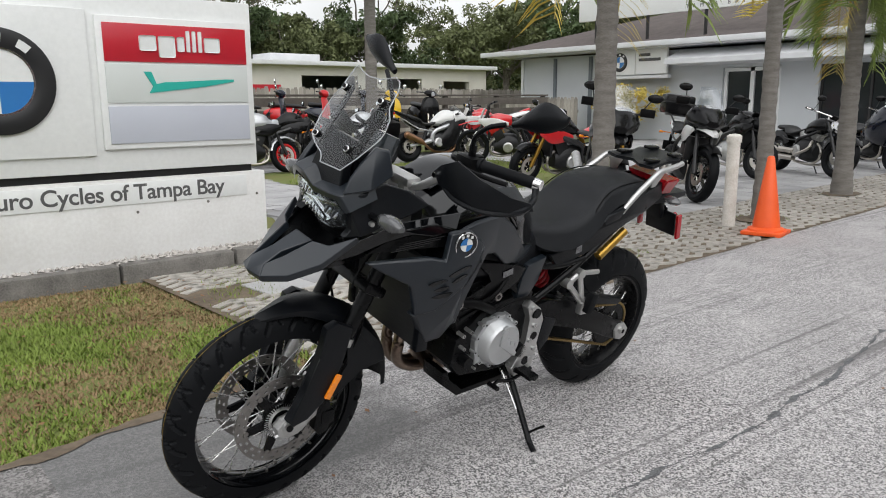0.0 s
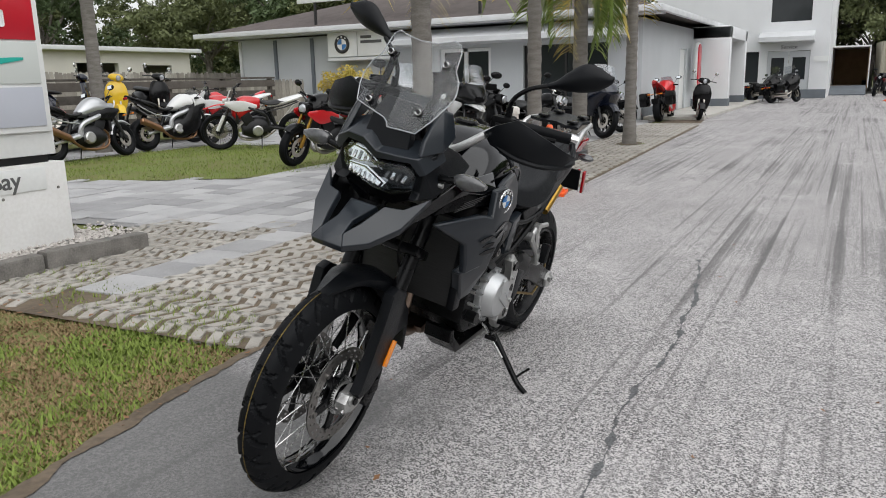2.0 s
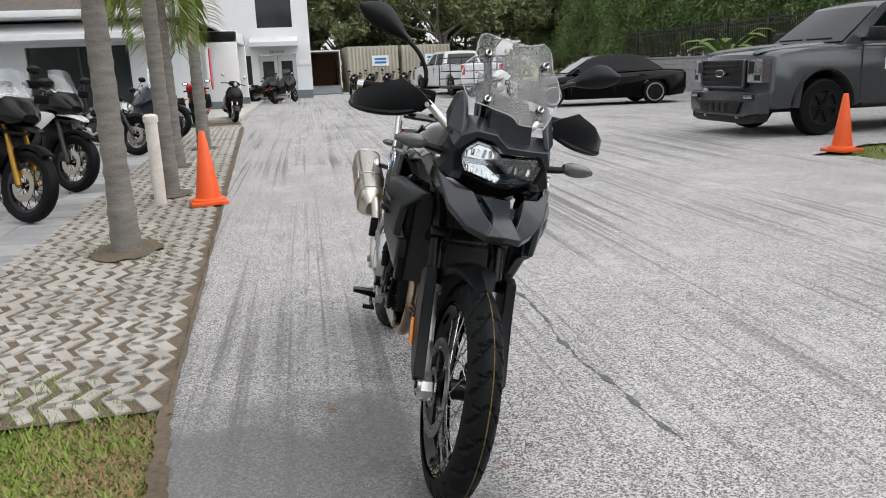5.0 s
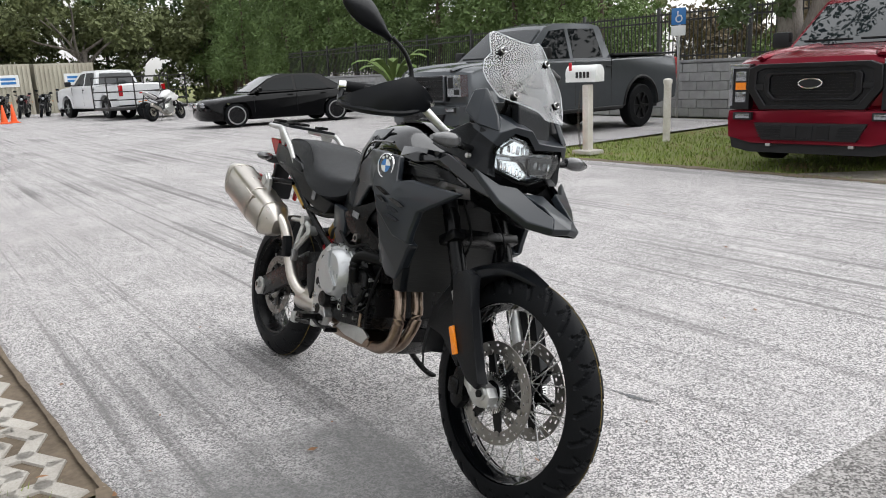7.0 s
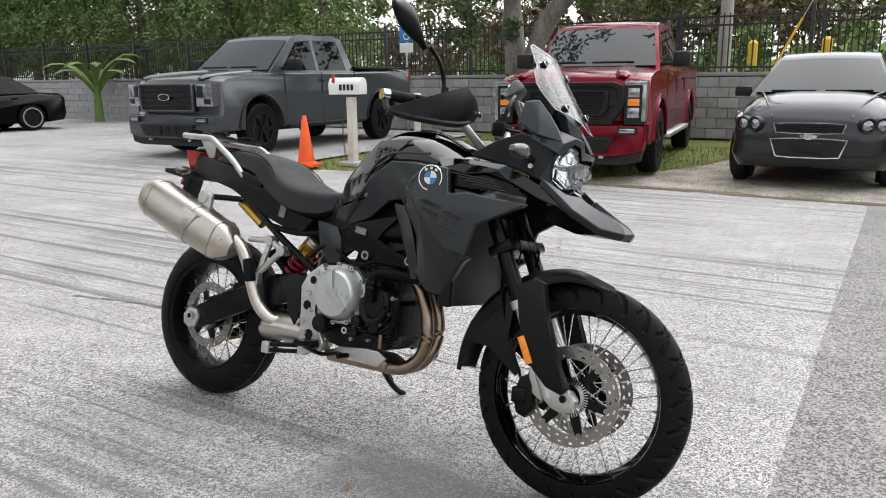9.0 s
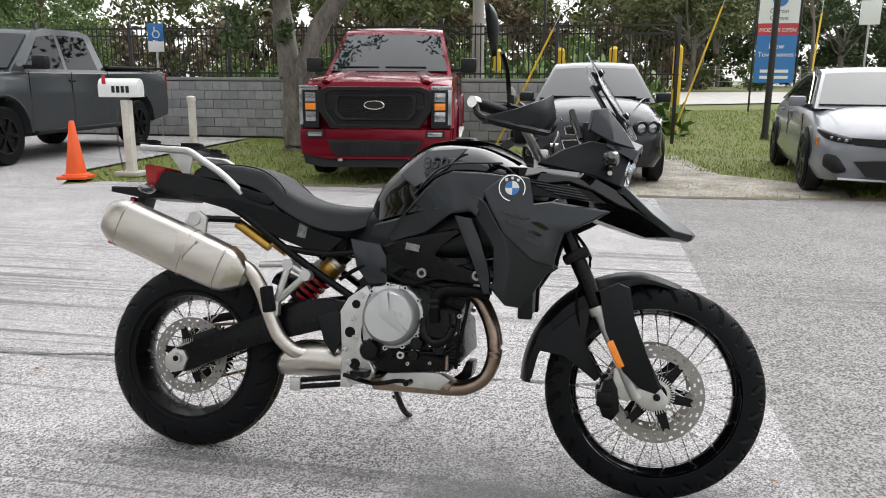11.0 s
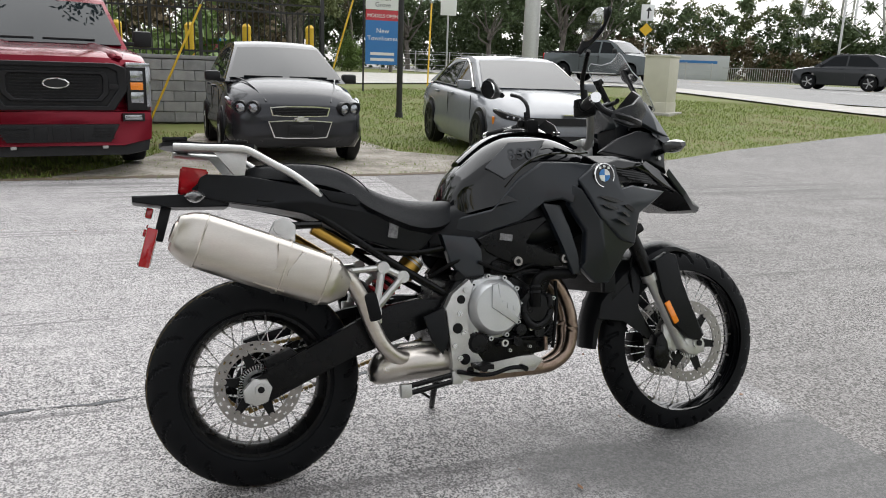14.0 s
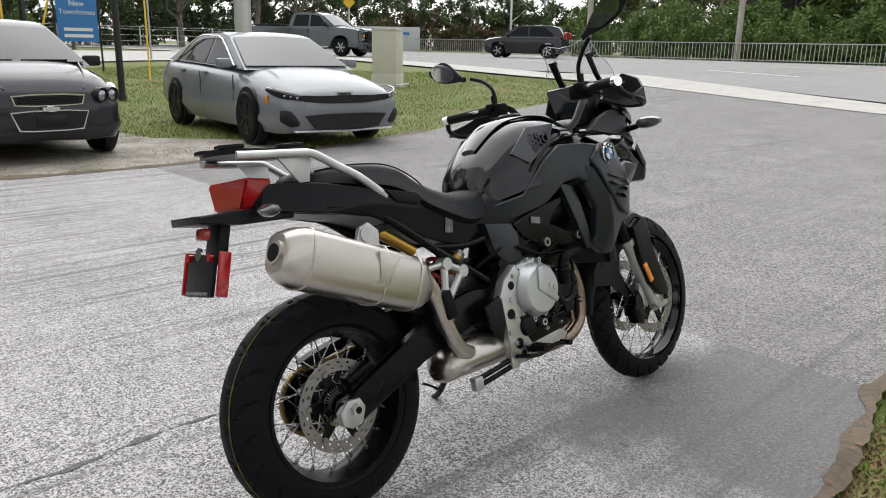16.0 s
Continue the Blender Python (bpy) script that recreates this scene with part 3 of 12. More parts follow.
def blades(name, spots, n, h, materials, label, seed):
    """Tufts of grass blades scattered in convex polygons."""
    rng = random.Random(seed)
    vs, fs, mi = [], [], []
    polys = []
    for p in spots:
        polys.append((p, min(q[0] for q in p), max(q[0] for q in p), min(q[1] for q in p), max(q[1] for q in p)))

    def inside(p, x, y):
        r = False
        for (xa, ya), (xb, yb) in zip(p, p[1:] + p[:1]):
            if (ya > y) != (yb > y) and x < (xb - xa) * (y - ya) / (yb - ya) + xa:
                r = not r
        return r

    total = sum((b - a) * (d - c) for _, a, b, c, d in polys)
    for p, a, b, c, d in polys:
        for _ in range(int(n * (b - a) * (d - c) / total)):
            x, y = rng.uniform(a, b), rng.uniform(c, d)
            if not inside(p, x, y):
                continue
            q = noise.noise((x * 1.1, y * 1.1, 3.3)) + 0.6 * noise.noise((x * 4, y * 4, 9.3))
            dry = q < (0.16 if h < 0.05 else -0.34) + rng.uniform(-0.35, 0.35)
            if q < -0.45 and rng.random() < 0.6:
                continue
            z = rise(x, y) - 0.036
            hh = h * rng.uniform(0.4, 1.15) * (0.6 if dry else 1.0)
            t = rng.uniform(0, 6.28)
            lean = rng.uniform(0.1, 1.3) * hh
            w = rng.uniform(0.003, 0.007) * (1 + h * 4)
            dx, dy = math.cos(t), math.sin(t)
            k = len(vs)
            vs += [(x - dy * w, y + dx * w, z), (x + dy * w, y - dx * w, z), (x + dx * lean, y + dy * lean, z + hh)]
            fs.append((k, k + 1, k + 2))
            mi.append(1 if dry else 0)
    me = bpy.data.meshes.new(name)
    me.from_pydata(vs, [], fs)
    for m in materials:
        me.materials.append(m)
    me.polygons.foreach_set("material_index", mi)
    tagged(new(name, me), label, "grass", kind="stuff")


blades("verge_grass", [[(0.72, -0.95), (1.6, -0.82), (2.3, -0.62), (3.2, -0.9), (3.2, -3.45), (-0.2, -3.33), (0.3, -2.6)],
                       [(0.72, -0.95), (0.3, -1.3), (0.3, -2.3), (0.72, -2.3)]], 90000, 0.03, (M_BLADE, M_STRAW),
       "patchy short grass with dry straw and clover", 1)
blades("island_grass", [[(-3.1, -8.6), (-3.6, -7.2), (-4.35, -5.75), (-5.1, -5.35), (-6.5, -5.15), (-7.5, -5.6), (-8.9, -8.6), (-9.2, -10.3), (-4.9, -10.8)]], 26000, 0.07, (M_BLADE, M_BLADE),
       "bright green lawn grass among the parked motorcycles", 2)
blades("roadside_grass", [[(-4.9, 6.3), (-1.5, 6.55), (-0.7, 7.7), (-0.1, 9.4), (0.5, 12.2), (-3.0, 12.5), (-5.6, 13.3), (-5.7, 7.4)], [(2.6, 11.0), (3.0, 9.2), (4.6, 7.9), (4.4, 6.85), (7.0, 7.5), (9.0, 8.5), (12, 9.4), (16.8, 10.3), (16.5, 16), (9, 24), (0.5, 24), (0.5, 13.9)],
                          [(-4.4, 6.35), (2.5, 6.45), (6.8, 7.3), (6.3, 7.55), (2.5, 6.72), (-4.4, 6.6)]], 150000, 0.065, (M_BLADE, M_STRAW),
       "green and straw-coloured roadside grass", 3)
blades("joint_grass", [[(0.7, -0.95), (-2.5, -1.1), (-2.5, -2.3), (0.7, -2.3)], [(-1.9, -1.25), (-2.75, -1.3), (-2.8, -2.0), (-1.9, -2.0)], [(0.6, -2.6), (-1.5, -2.7), (-1.5, -3.8), (0.6, -3.6)], [(-2.5, -1.1), (-9, -1.4), (-9, -2.6), (-2.5, -2.3)]], 9000, 0.03, (M_BLADE, M_STRAW),
       "tufts of grass growing in the turf block cells", 5)


def fallen_leaves():
    rng = random.Random(5)
    vs, fs = [], []
    for i in range(420):
        if i < 330:
            x, y = rng.uniform(0.5, 3.0), rng.uniform(-3.3, -0.75)
        else:
            x, y = rng.uniform(-12, 2), rng.uniform(-2.2, 5)
        r = rng.uniform(0.008, 0.022)
        a = rng.uniform(0, 6.28)
        z = 0.012 if i < 330 else 0.004
        k = len(vs)
        for j, q in enumerate((1.0, 0.42, 0.9, 0.4)):
            t = a + j * 1.5708
            vs.append((x + r * q * math.cos(t), y + r * q * math.sin(t), z + rng.uniform(0, 0.008)))
        fs += [(k, k + 1, k + 2), (k, k + 2, k + 3)]
    me = bpy.data.meshes.new("fallen_leaves")
    me.from_pydata(vs, [], fs)
    me.materials.append(M_DEADLEAF)
    tagged(new("fallen_leaves", me), "small dry brown leaves scattered on the ground", "leaves", kind="stuff")


fallen_leaves()


def tar_crack():
    """A ragged dark crack filled with tar along the drive."""
    rng = random.Random(12)
    for pts in ([(1.5, 0.87), (1.02, 0.85), (0.54, 0.80), (-0.02, 0.83), (-1.0, 0.77), (-1.83, 0.64)],):
        bm = bmesh.new()
        rows = []
        for p in spline(pts, 60):
            w = max(0.0015, 0.004 + 0.022 * noise.noise((p[0] * 9, p[1] * 6, 2.0)) + rng.uniform(-0.003, 0.006))
            y = p[1] + 0.03 * noise.noise((p[0] * 3, 0, 5.0)) + 0.012 * noise.noise((p[0] * 14, 0, 1.0))
            rows.append([bm.verts.new((p[0], y - w, 0.0025)), bm.verts.new((p[0], y + w, 0.0025))])
        skin(bm, rows, False)
        me = mesh_of(bm, "tar_crack")
        me.materials.append(M_SEALED)
        tagged(new("tar_crack", me), "ragged dark tar-filled crack along the drive", "crack", kind="structure")


tar_crack()


def ragged_edge(name, pts, lo, hi, seed, label):
    """Dirt spilling over a hard edge, with an uneven outline."""
    bm = bmesh.new()
    rows = []
    for p in spline(pts, 30):
        a = lo + (hi - lo) * (0.5 + 0.5 * noise.noise((p[0] * 4.1, p[1] * 4.1, seed)) + 0.35 * noise.noise((p[0] * 17, p[1] * 17, seed)))
        c = lo + (hi - lo) * (0.5 + 0.5 * noise.noise((p[0] * 3.3, p[1] * 3.3, seed + 9)) + 0.35 * noise.noise((p[0] * 15, p[1] * 15, seed + 9)))
        rows.append([bm.verts.new((p[0], p[1] - max(0.004, c), rise(p[0], p[1]) + 0.0045)), bm.verts.new((p[0], p[1], rise(p[0], p[1]) + 0.007)), bm.verts.new((p[0], p[1] + max(0.004, a), rise(p[0], p[1]) + 0.0045))])
    skin(bm, rows, False)
    me = mesh_of(bm, name, 60)
    me.materials.append(M_SOIL)
    tagged(new(name, me), label, "dirt", kind="structure")


ragged_edge("dirt_edge", [(3.1, -0.88), (2.3, -0.68), (1.6, -0.80), (0.74, -0.91)], 0.0, 0.06, 1.0, "dirt and crumbs along the asphalt edge")
ragged_edge("dirt_edge", [(0.74, -0.90), (-1.5, -1.02), (-4.2, -1.17), (-9.0, -1.43), (-15.5, -1.78)], 0.0, 0.022, 4.0, "dirt along the turf block edge")
ragged_edge("dirt_edge", [(-4.3, 6.42), (-2.0, 6.5), (0.0, 6.58), (2.1, 6.47), (4.6, 6.78), (7.0, 7.5)], 0.02, 0.16, 7.0, "sandy dirt along the drive edge")
PITS = ((-2.3, -1.7, 0.72), (-5.12, -1.82, 0.65), (-7.95, -2.2, 0.65), (-10.6, -2.12, 0.65))
for px, py, k in PITS:
    sheet("planting_square", [(px + k * (0.42 + 0.1 * noise.noise((a * 3.0, px, 0))) * math.cos(a) * 1.25, py + k * (0.34 + 0.1 * noise.noise((a * 3.0, py, 5))) * math.sin(a)) for a in np.linspace(0, math.tau, 25)[:-1]],
          M_SOIL, 0.004, "brown soil and leaf litter round a palm", "soil", 0.3)
blades("pad_grass", [[(-1.9, 6.5), (0.2, 6.62), (2.5, 6.66), (4.6, 7.0), (4.8, 8.2), (3.4, 9.2), (3.0, 12.0), (0.2, 12.2), (-0.4, 9.3), (-1.2, 7.8)]], 16000, 0.035, (M_BLADE, M_STRAW),
       "sparse tufts and straw on the sandy strip", 10)
blades("pit_grass", [[(px + 0.52 * k * math.cos(a), py + 0.42 * k * math.sin(a)) for a in np.linspace(0, math.tau, 13)[:-1]] for px, py, k in PITS], 9000, 0.045, (M_BLADE, M_STRAW),
       "dry grass and weeds round the palm trunks", 9)
blades("edge_grass", [[(0.78, -0.96), (0.35, -1.25), (0.05, -1.9), (0.15, -2.6), (-0.3, -3.3), (0.4, -3.35), (0.8, -2.3)], [(-1.9, -1.35), (-2.8, -1.4), (-2.75, -1.95), (-1.85, -2.0)]], 7000, 0.05, (M_BLADE, M_STRAW),
       "weeds and dry grass creeping over the turf blocks", 8)

# ---- sign ----
def roundel(parent, m, r, depth=0.03):
    """A round emblem: black ring, quartered blue and white."""
    bm = bmesh.new()
    lathe(bm, [(r * 0.62, 0), (r * 0.62, -depth), (r * 0.64, -depth * 1.15), (r * 0.97, -depth * 1.15), (r, -depth), (r, 0)], 48, m)
    part("emblem_ring", bm, M_BLACKE, parent, "black emblem ring")
    for k in range(4):
        bm = bmesh.new()
        pts = [(0, 0)] + [(r * 0.6 * math.cos(k * 1.5708 + j * 1.5708 / 8), r * 0.6 * math.sin(k * 1.5708 + j * 1.5708 / 8)) for j in range(9)]
        slab(bm, pts, 0, -depth, 0, m)
        part("emblem_quarter", bm, M_BLUE if k % 2 else M_SIGN, parent, "blue emblem quarter" if k % 2 else "white emblem quarter")
    bm = bmesh.new()
    lathe(bm, [(r * 0.6, -depth * 0.6), (r * 0.6, -depth * 1.2), (r * 0.635, -depth * 1.2), (r * 0.635, -depth * 0.6)], 48, m)
    part("emblem_rim", bm, M_CHROME, parent)
    for a0, a1 in ((118, 134), (82, 98), (46, 62)):
        bm = bmesh.new()
        arc = [(r * 0.73 * math.cos(radians(a)), r * 0.73 * math.sin(radians(a))) for a in (a0, (a0 + a1) / 2, a1)]
        arc += [(r * 0.89 * math.cos(radians(a)), r * 0.89 * math.sin(radians(a))) for a in (a1, (a0 + a1) / 2, a0)]
        slab(bm, arc, -depth * 1.1, -depth * 1.3, 0, m)
        part("emblem_mark", bm, M_SIGN, parent)


def dealer_sign():
    at = pose(-0.27, -3.555, 0.235, 0, 0, 0.3)
    at = at @ pose(0, 0, 0, 0, 0, 180) @ Matrix.Scale(0.8, 4)
    # local: x to the sign's left seen from the drive (towards -x of the world is its right end), face towards -y
    s = thing("dealer_sign", at, "white dealership sign box on a white rendered plinth", "sign")
    W0, W1 = -4.2, 0.0
    bm = bmesh.new()
    box(bm, ((W0 + W1) / 2, 0.2, 0.14), (W1 - W0, 0.4, 0.9), None, 0.012)
    part("plinth", bm, M_PLINTH, s, "white painted plinth with chips")
    bm = bmesh.new()
    box(bm, ((W0 + W1) / 2 - 0.06, 0.22, 0.625), (W1 - W0 - 0.1, 0.3, 0.07))
    part("gap_strip", bm, M_BLACKE, s, "black recessed strip")
    bm = bmesh.new()
    box(bm, ((W0 + W1) / 2 - 0.05, 0.2, 1.44), (W1 - W0 - 0.06, 0.42, 1.56), None, 0.015)
    part("sign_box", bm, M_SIGN, s, "white enamelled sign box")
    bm = bmesh.new()
    box(bm, (-2.72, -0.025, 1.44), (2.2, 0.03, 1.25), None, 0.008)
    part("emblem_panel", bm, M_SIGN, s)
    roundel(s, pose(-2.33, -0.04, 1.45), 0.43, 0.025)
    bm = bmesh.new()
    box(bm, (-0.83, -0.03, 1.445), (1.44, 0.04, 1.16), None, 0.01)
    part("brand_panel", bm, M_SIGN, s)
    for z, h, m, n in ((1.80, 0.33, M_RED, "red_panel"), (1.445, 0.34, M_PALEG, "sage_panel"), (1.08, 0.33, M_LILAC, "blank_panel")):
        bm = bmesh.new()
        box(bm, (-0.83, -0.055, z), (1.33, 0.014, h), None, 0.003)
        part(n, bm, m, s)
    # plain shapes where the makers' names stand
    x = -1.19
    for k, (w, h, dz) in enumerate(((0.15, 0.135, 0), (0.15, 0.19, -0.028), (0.065, 0.135, 0), (0.035, 0.19, 0.028), (0.035, 0.19, 0.028), (0.035, 0.19, 0.028), (0.15, 0.135, 0))):
        bm = bmesh.new()
        box(bm, (x + w / 2, -0.064, 1.80 + dz), (w, 0.006, h), None, min(0.02, w * 0.3))
        part("letter_bar", bm, M_SIGN, s)
        x += w + 0.022
    bm = bmesh.new()
    shell(bm, [(-1.17, -0.064, 1.55), (-1.10, -0.064, 1.55), (-1.06, -0.064, 1.44), (-0.98, -0.064, 1.46), (-0.9, -0.064, 1.46), (-0.4, -0.064, 1.49), (-0.31, -0.064, 1.49),
               (-0.31, -0.064, 1.47), (-0.6, -0.064, 1.42), (-1.13, -0.064, 1.36), (-1.09, -0.064, 1.42)], (0, -0.006, 0), 0.002)
    part("script_mark", bm, M_TEAL, s, "teal script-like mark")
    bm = bmesh.new()
    box(bm, (-1.66, -0.006, 0.46), (2.9, 0.01, 0.2), None, 0.002)
    part("name_strip", bm, M_SIGN, s)
    nl = lettering("name_letters", "Euro Cycles of Tampa Bay", 0.203, M_TEXTG, s, pose(-0.45, -0.012, 0.40, 90), "charcoal lettering", 0.002, 0.97)
    nl.data.offset, nl.data.align_x = 0.003, "RIGHT"
    for x, z in ((-0.1, 0.36), (-0.62, 0.32), (-1.3, 0.28), (-1.25, 1.9), (-0.06, 0.9)):
        bm = bmesh.new()
        lathe(bm, [(0.001, 0), (0.014, 0), (0.012, -0.006), (0.001, -0.007)], 10, pose(x, -0.001 if z < 0.5 else -0.012, z))
        part("bolt_head", bm, M_KERB, s)


dealer_sign()


# ---- showroom ----
FX = -18.2


def cut_wall(name, axis, at, lo, hi, z1, holes, thick, material, label):
    """A wall in the plane axis = at, from lo to hi along the other axis, with rectangular openings (a, b, za, zb)."""
    us = sorted({lo, hi, *[h[0] for h in holes], *[h[1] for h in holes]})
    zs = sorted({0.0, z1, *[h[2] for h in holes], *[h[3] for h in holes]})
    bm = bmesh.new()
    for a, b in zip(us, us[1:]):
        run = None
        for za, zb in zip(zs, zs[1:]):
            mid = ((a + b) / 2, (za + zb) / 2)
            solid = not any(h[0] < mid[0] < h[1] and h[2] < mid[1] < h[3] for h in holes)
            if solid:
                c = (at - thick / 2, (a + b) / 2, (za + zb) / 2) if axis == "x" else ((a + b) / 2, at - thick / 2, (za + zb) / 2)
                sz = (thick, b - a, zb - za) if axis == "x" else (b - a, thick, zb - za)
                box(bm, c, sz)
    bmesh.ops.remove_doubles(bm, verts=bm.verts[:], dist=0.0005)
    return part(name, bm, material, None, "", 0)


def showroom():
    h = thing("showroom", Matrix(), "low pale grey stucco showroom with a shingle roof and white gutter", "building")
    w = cut_wall("front_wall", "x", FX, -18.3, -3.8, 2.75, [(-10.1, -8.35, 0.0, 2.15), (-7.3, -4.75, 0.1, 2.15)], 0.25, M_GREYWALL, "")
    w.parent = h
    w2 = cut_wall("side_wall", "y", -3.8, -31.5, FX - 0.25, 2.75, [(-24.4, -23.3, 0, 2.05), (-29.6, -25.9, 0, 2.4)], 0.25, M_GREYWALL, "")
    w2.parent = h
    bm = bmesh.new()
    box(bm, (FX - 6.8, -18.2, 1.375), (13.1, 0.25, 2.75))
    part("end_wall", bm, M_GREYWALL, h)
    bm = bmesh.new()
    box(bm, (FX - 13.3, -11.2, 1.375), (0.25, 14.1, 2.75))
    part("rear_wall", bm, M_GREYWALL, h)
    bm = bmesh.new()
    box(bm, (FX - 6.7, -11.0, -0.01), (12.9, 14.2, 0.05))
    part("indoor_floor", bm, M_MORTAR, h)
    # dado
    bm = bmesh.new()
    box(bm, (FX - 2.4, -3.785, 0.16), (4.6, 0.03, 0.32))
    part("grey_dado", bm, M_DARKGREY, h)
    # pilasters and downpipes
    for y in (-16.6, -15.0, -18.2):
        bm = bmesh.new()
        box(bm, (FX + 0.03, y, 1.35), (0.08, 0.12, 2.7), None, 0.01)
        part("downpipe", bm, M_GUTTER if y < -17 else M_DARKGREY, h)
    bm = bmesh.new()
    tube(bm, [(FX + 0.35, -3.9, 2.75), (FX + 0.1, -3.95, 2.5), (FX + 0.06, -3.95, 2.2), (FX + 0.06, -3.95, 0.1)], 0.05, 8)
    part("downpipe", bm, M_GUTTER, h, "white downpipe")
    # roof: eaves all round, sloping up to a ridge
    bm = bmesh.new()
    e = [(FX + 0.9, -19.4, 2.95), (FX + 0.9, -3.2, 2.95), (FX - 14.2, -3.2, 2.95), (FX - 14.2, -19.4, 2.95)]
    r = [(FX - 4.6, -13.5, 4.6), (FX - 4.6, -8.2, 4.6), (FX - 8.7, -8.2, 4.6), (FX - 8.7, -13.5, 4.6)]
    a = [bm.verts.new(p) for p in e]
    b = [bm.verts.new(p) for p in r]
    bm.faces.new(a)
    bm.faces.new(b)
    skin(bm, [a, b])
    part("roof", bm, M_SHINGLE, h, "brown weathered shingle roof", 0)
    for (p, q) in zip(e, e[1:] + e[:1]):
        bm = bmesh.new()
        p, q = Vector(p), Vector(q)
        d = (q - p).normalized()
        o = Vector((-d.y, d.x, 0)) * -0.06
        m = Matrix.Translation((p + q) / 2 + o + Vector((0, 0, -0.04))) @ d.to_track_quat("X", "Z").to_matrix().to_4x4()
        box(bm, (0, 0, 0), ((q - p).length + 0.12, 0.14, 0.16), m, 0.02)
        part("gutter", bm, M_GUTTER, h, "white metal gutter")
    bm = bmesh.new()
    box(bm, (FX + 0.45, -11.2, 2.83), (0.86, 16.0, 0.06))
    part("soffit", bm, M_GUTTER, h)
    # awning over the entrance
    bm = bmesh.new()
    slab(bm, [(0, 2.25), (0, 2.72), (0.25, 2.72), (1.05, 2.42), (1.05, 2.28)], -11.4, -4.1, 0.01, pose(FX, 0, 0))
    part("awning", bm, M_GUTTER, h, "pale metal awning over the entrance")
    # glazed double door
    d = part("door_frame", box(bmesh.new(), (FX - 0.14, -10.04, 1.07), (0.12, 0.1, 2.14)), M_SIGN, h)
    for y, wd in ((-9.22, 0.12), (-8.41, 0.1)):
        part("door_stile", box(bmesh.new(), (FX - 0.14, y, 1.07), (0.12, wd, 2.14)), M_SIGN, h)
    part("door_rail", box(bmesh.new(), (FX - 0.14, -9.22, 2.09), (0.12, 1.54, 0.1)), M_SIGN, h)
    part("door_rail", box(bmesh.new(), (FX - 0.14, -9.22, 0.08), (0.12, 1.54, 0.16)), M_SIGN, h)
    for y in (-9.63, -8.81):
        part("door_pane", box(bmesh.new(), (FX - 0.15, y, 1.1), (0.015, 0.72, 1.88)), M_DARKGLASS, h)
    part("window_pane", box(bmesh.new(), (FX - 0.15, -6.02, 1.12), (0.015, 2.55, 2.05)), M_DARKGLASS, h, "dark shop window")
    for y in (-7.27, -6.02, -4.78):
        part("window_mullion", box(bmesh.new(), (FX - 0.13, y, 1.12), (0.06, 0.06, 2.05)), M_IRON, h)
    # side door, red advertising blade, recessed entry
    part("side_door", box(bmesh.new(), (-23.85, -3.9, 1.02), (1.08, 0.06, 2.04), None, 0.01), M_SIGN, h, "white side door")
    part("entry_glass", box(bmesh.new(), (-27.75, -4.6, 1.2), (3.7, 0.05, 2.4)), M_DARKGLASS, h)
    for x in (-25.7, -29.8):
        part("entry_pier", box(bmesh.new(), (x, -3.2, 1.4), (0.4, 1.3, 2.8), None, 0.01), M_WHITEWALL, h)
        part("pier_base", box(bmesh.new(), (x, -3.2, 0.17), (0.43, 1.33, 0.34)), M_DARKGREY, h)
    part("entry_beam", box(bmesh.new(), (-27.75, -3.2, 2.62), (4.5, 1.3, 0.4), None, 0.01), M_WHITEWALL, h)
    for dy, m, r in ((0, M_SIGN, 0.5), (0.02, M_RED, 0.42)):
        bm = bmesh.new()
        o = [(0.32 * r / 0.5 * math.cos(t * 0.3927), (0.45 if math.sin(t * 0.3927) > 0 else -0.45) + 0.32 * r / 0.5 * math.sin(t * 0.3927)) for t in range(16)]
        slab(bm, o, dy * 1, 0.09 + dy * 2, 0.005, pose(-24.85, -3.55, 1.5))
        part("blade_sign", bm, m, h, "red and white pill-shaped sign" if m is M_RED else "white sign casing")
    # walkway kerb
    b2 = bmesh.new()
    box(b2, (-25, -2.95, 0.03), (13.2, 1.65, 0.1), None, 0.015)
    part("walkway", b2, M_CONC, h, "raised concrete walkway")


showroom()


def wall_sign():
    s = thing("emblem_sign", pose(FX + 0.45, -12.8, 2.42), "white emblem sign panel on the showroom wall", "sign")
    for y, w in ((-0.62, 1.15), (0.55, 1.14)):
        part("panel", box(bmesh.new(), (0, y, 0), (0.1, w, 0.78), None, 0.012), M_SIGN, s)
    part("sign_shelf", box(bmesh.new(), (0, 0, -0.47), (0.16, 2.4, 0.1), None, 0.012), M_GUTTER, s)
    part("bracket", box(bmesh.new(), (-0.25, 0, -0.47), (0.5, 0.08, 0.08)), M_IRON, s)
    roundel(s, pose(0.055, -0.62, 0, 0, 0, 90), 0.29, 0.015)
    for z, w in ((0.2, 0.42), (0.05, 0.8)):
        part("letter_bar", box(bmesh.new(), (0.055, 0.1 + w / 2, z), (0.008, w, 0.09), None, 0.003), M_TEXTG, s)
    # roof sign
    r = thing("roof_sign", pose(FX + 0.4, -11.5, 3.95), "long white sign board on posts above the eaves", "sign")
    part("board", box(bmesh.new(), (0, 0, 0.35), (0.12, 7.4, 1.0), None, 0.01), M_SIGN, r)
    for y in (-3, -1, 1, 3):
        part("sign_post", box(bmesh.new(), (0, y, -0.55), (0.07, 0.07, 1.1)), M_IRON, r)
    lettering("board_letters", "TAMPA BAY", 0.16, M_TEXTG, r, pose(0.065, 1.3, -0.07, 90, 0, 90), "", 0.003, 2.6)


wall_sign()


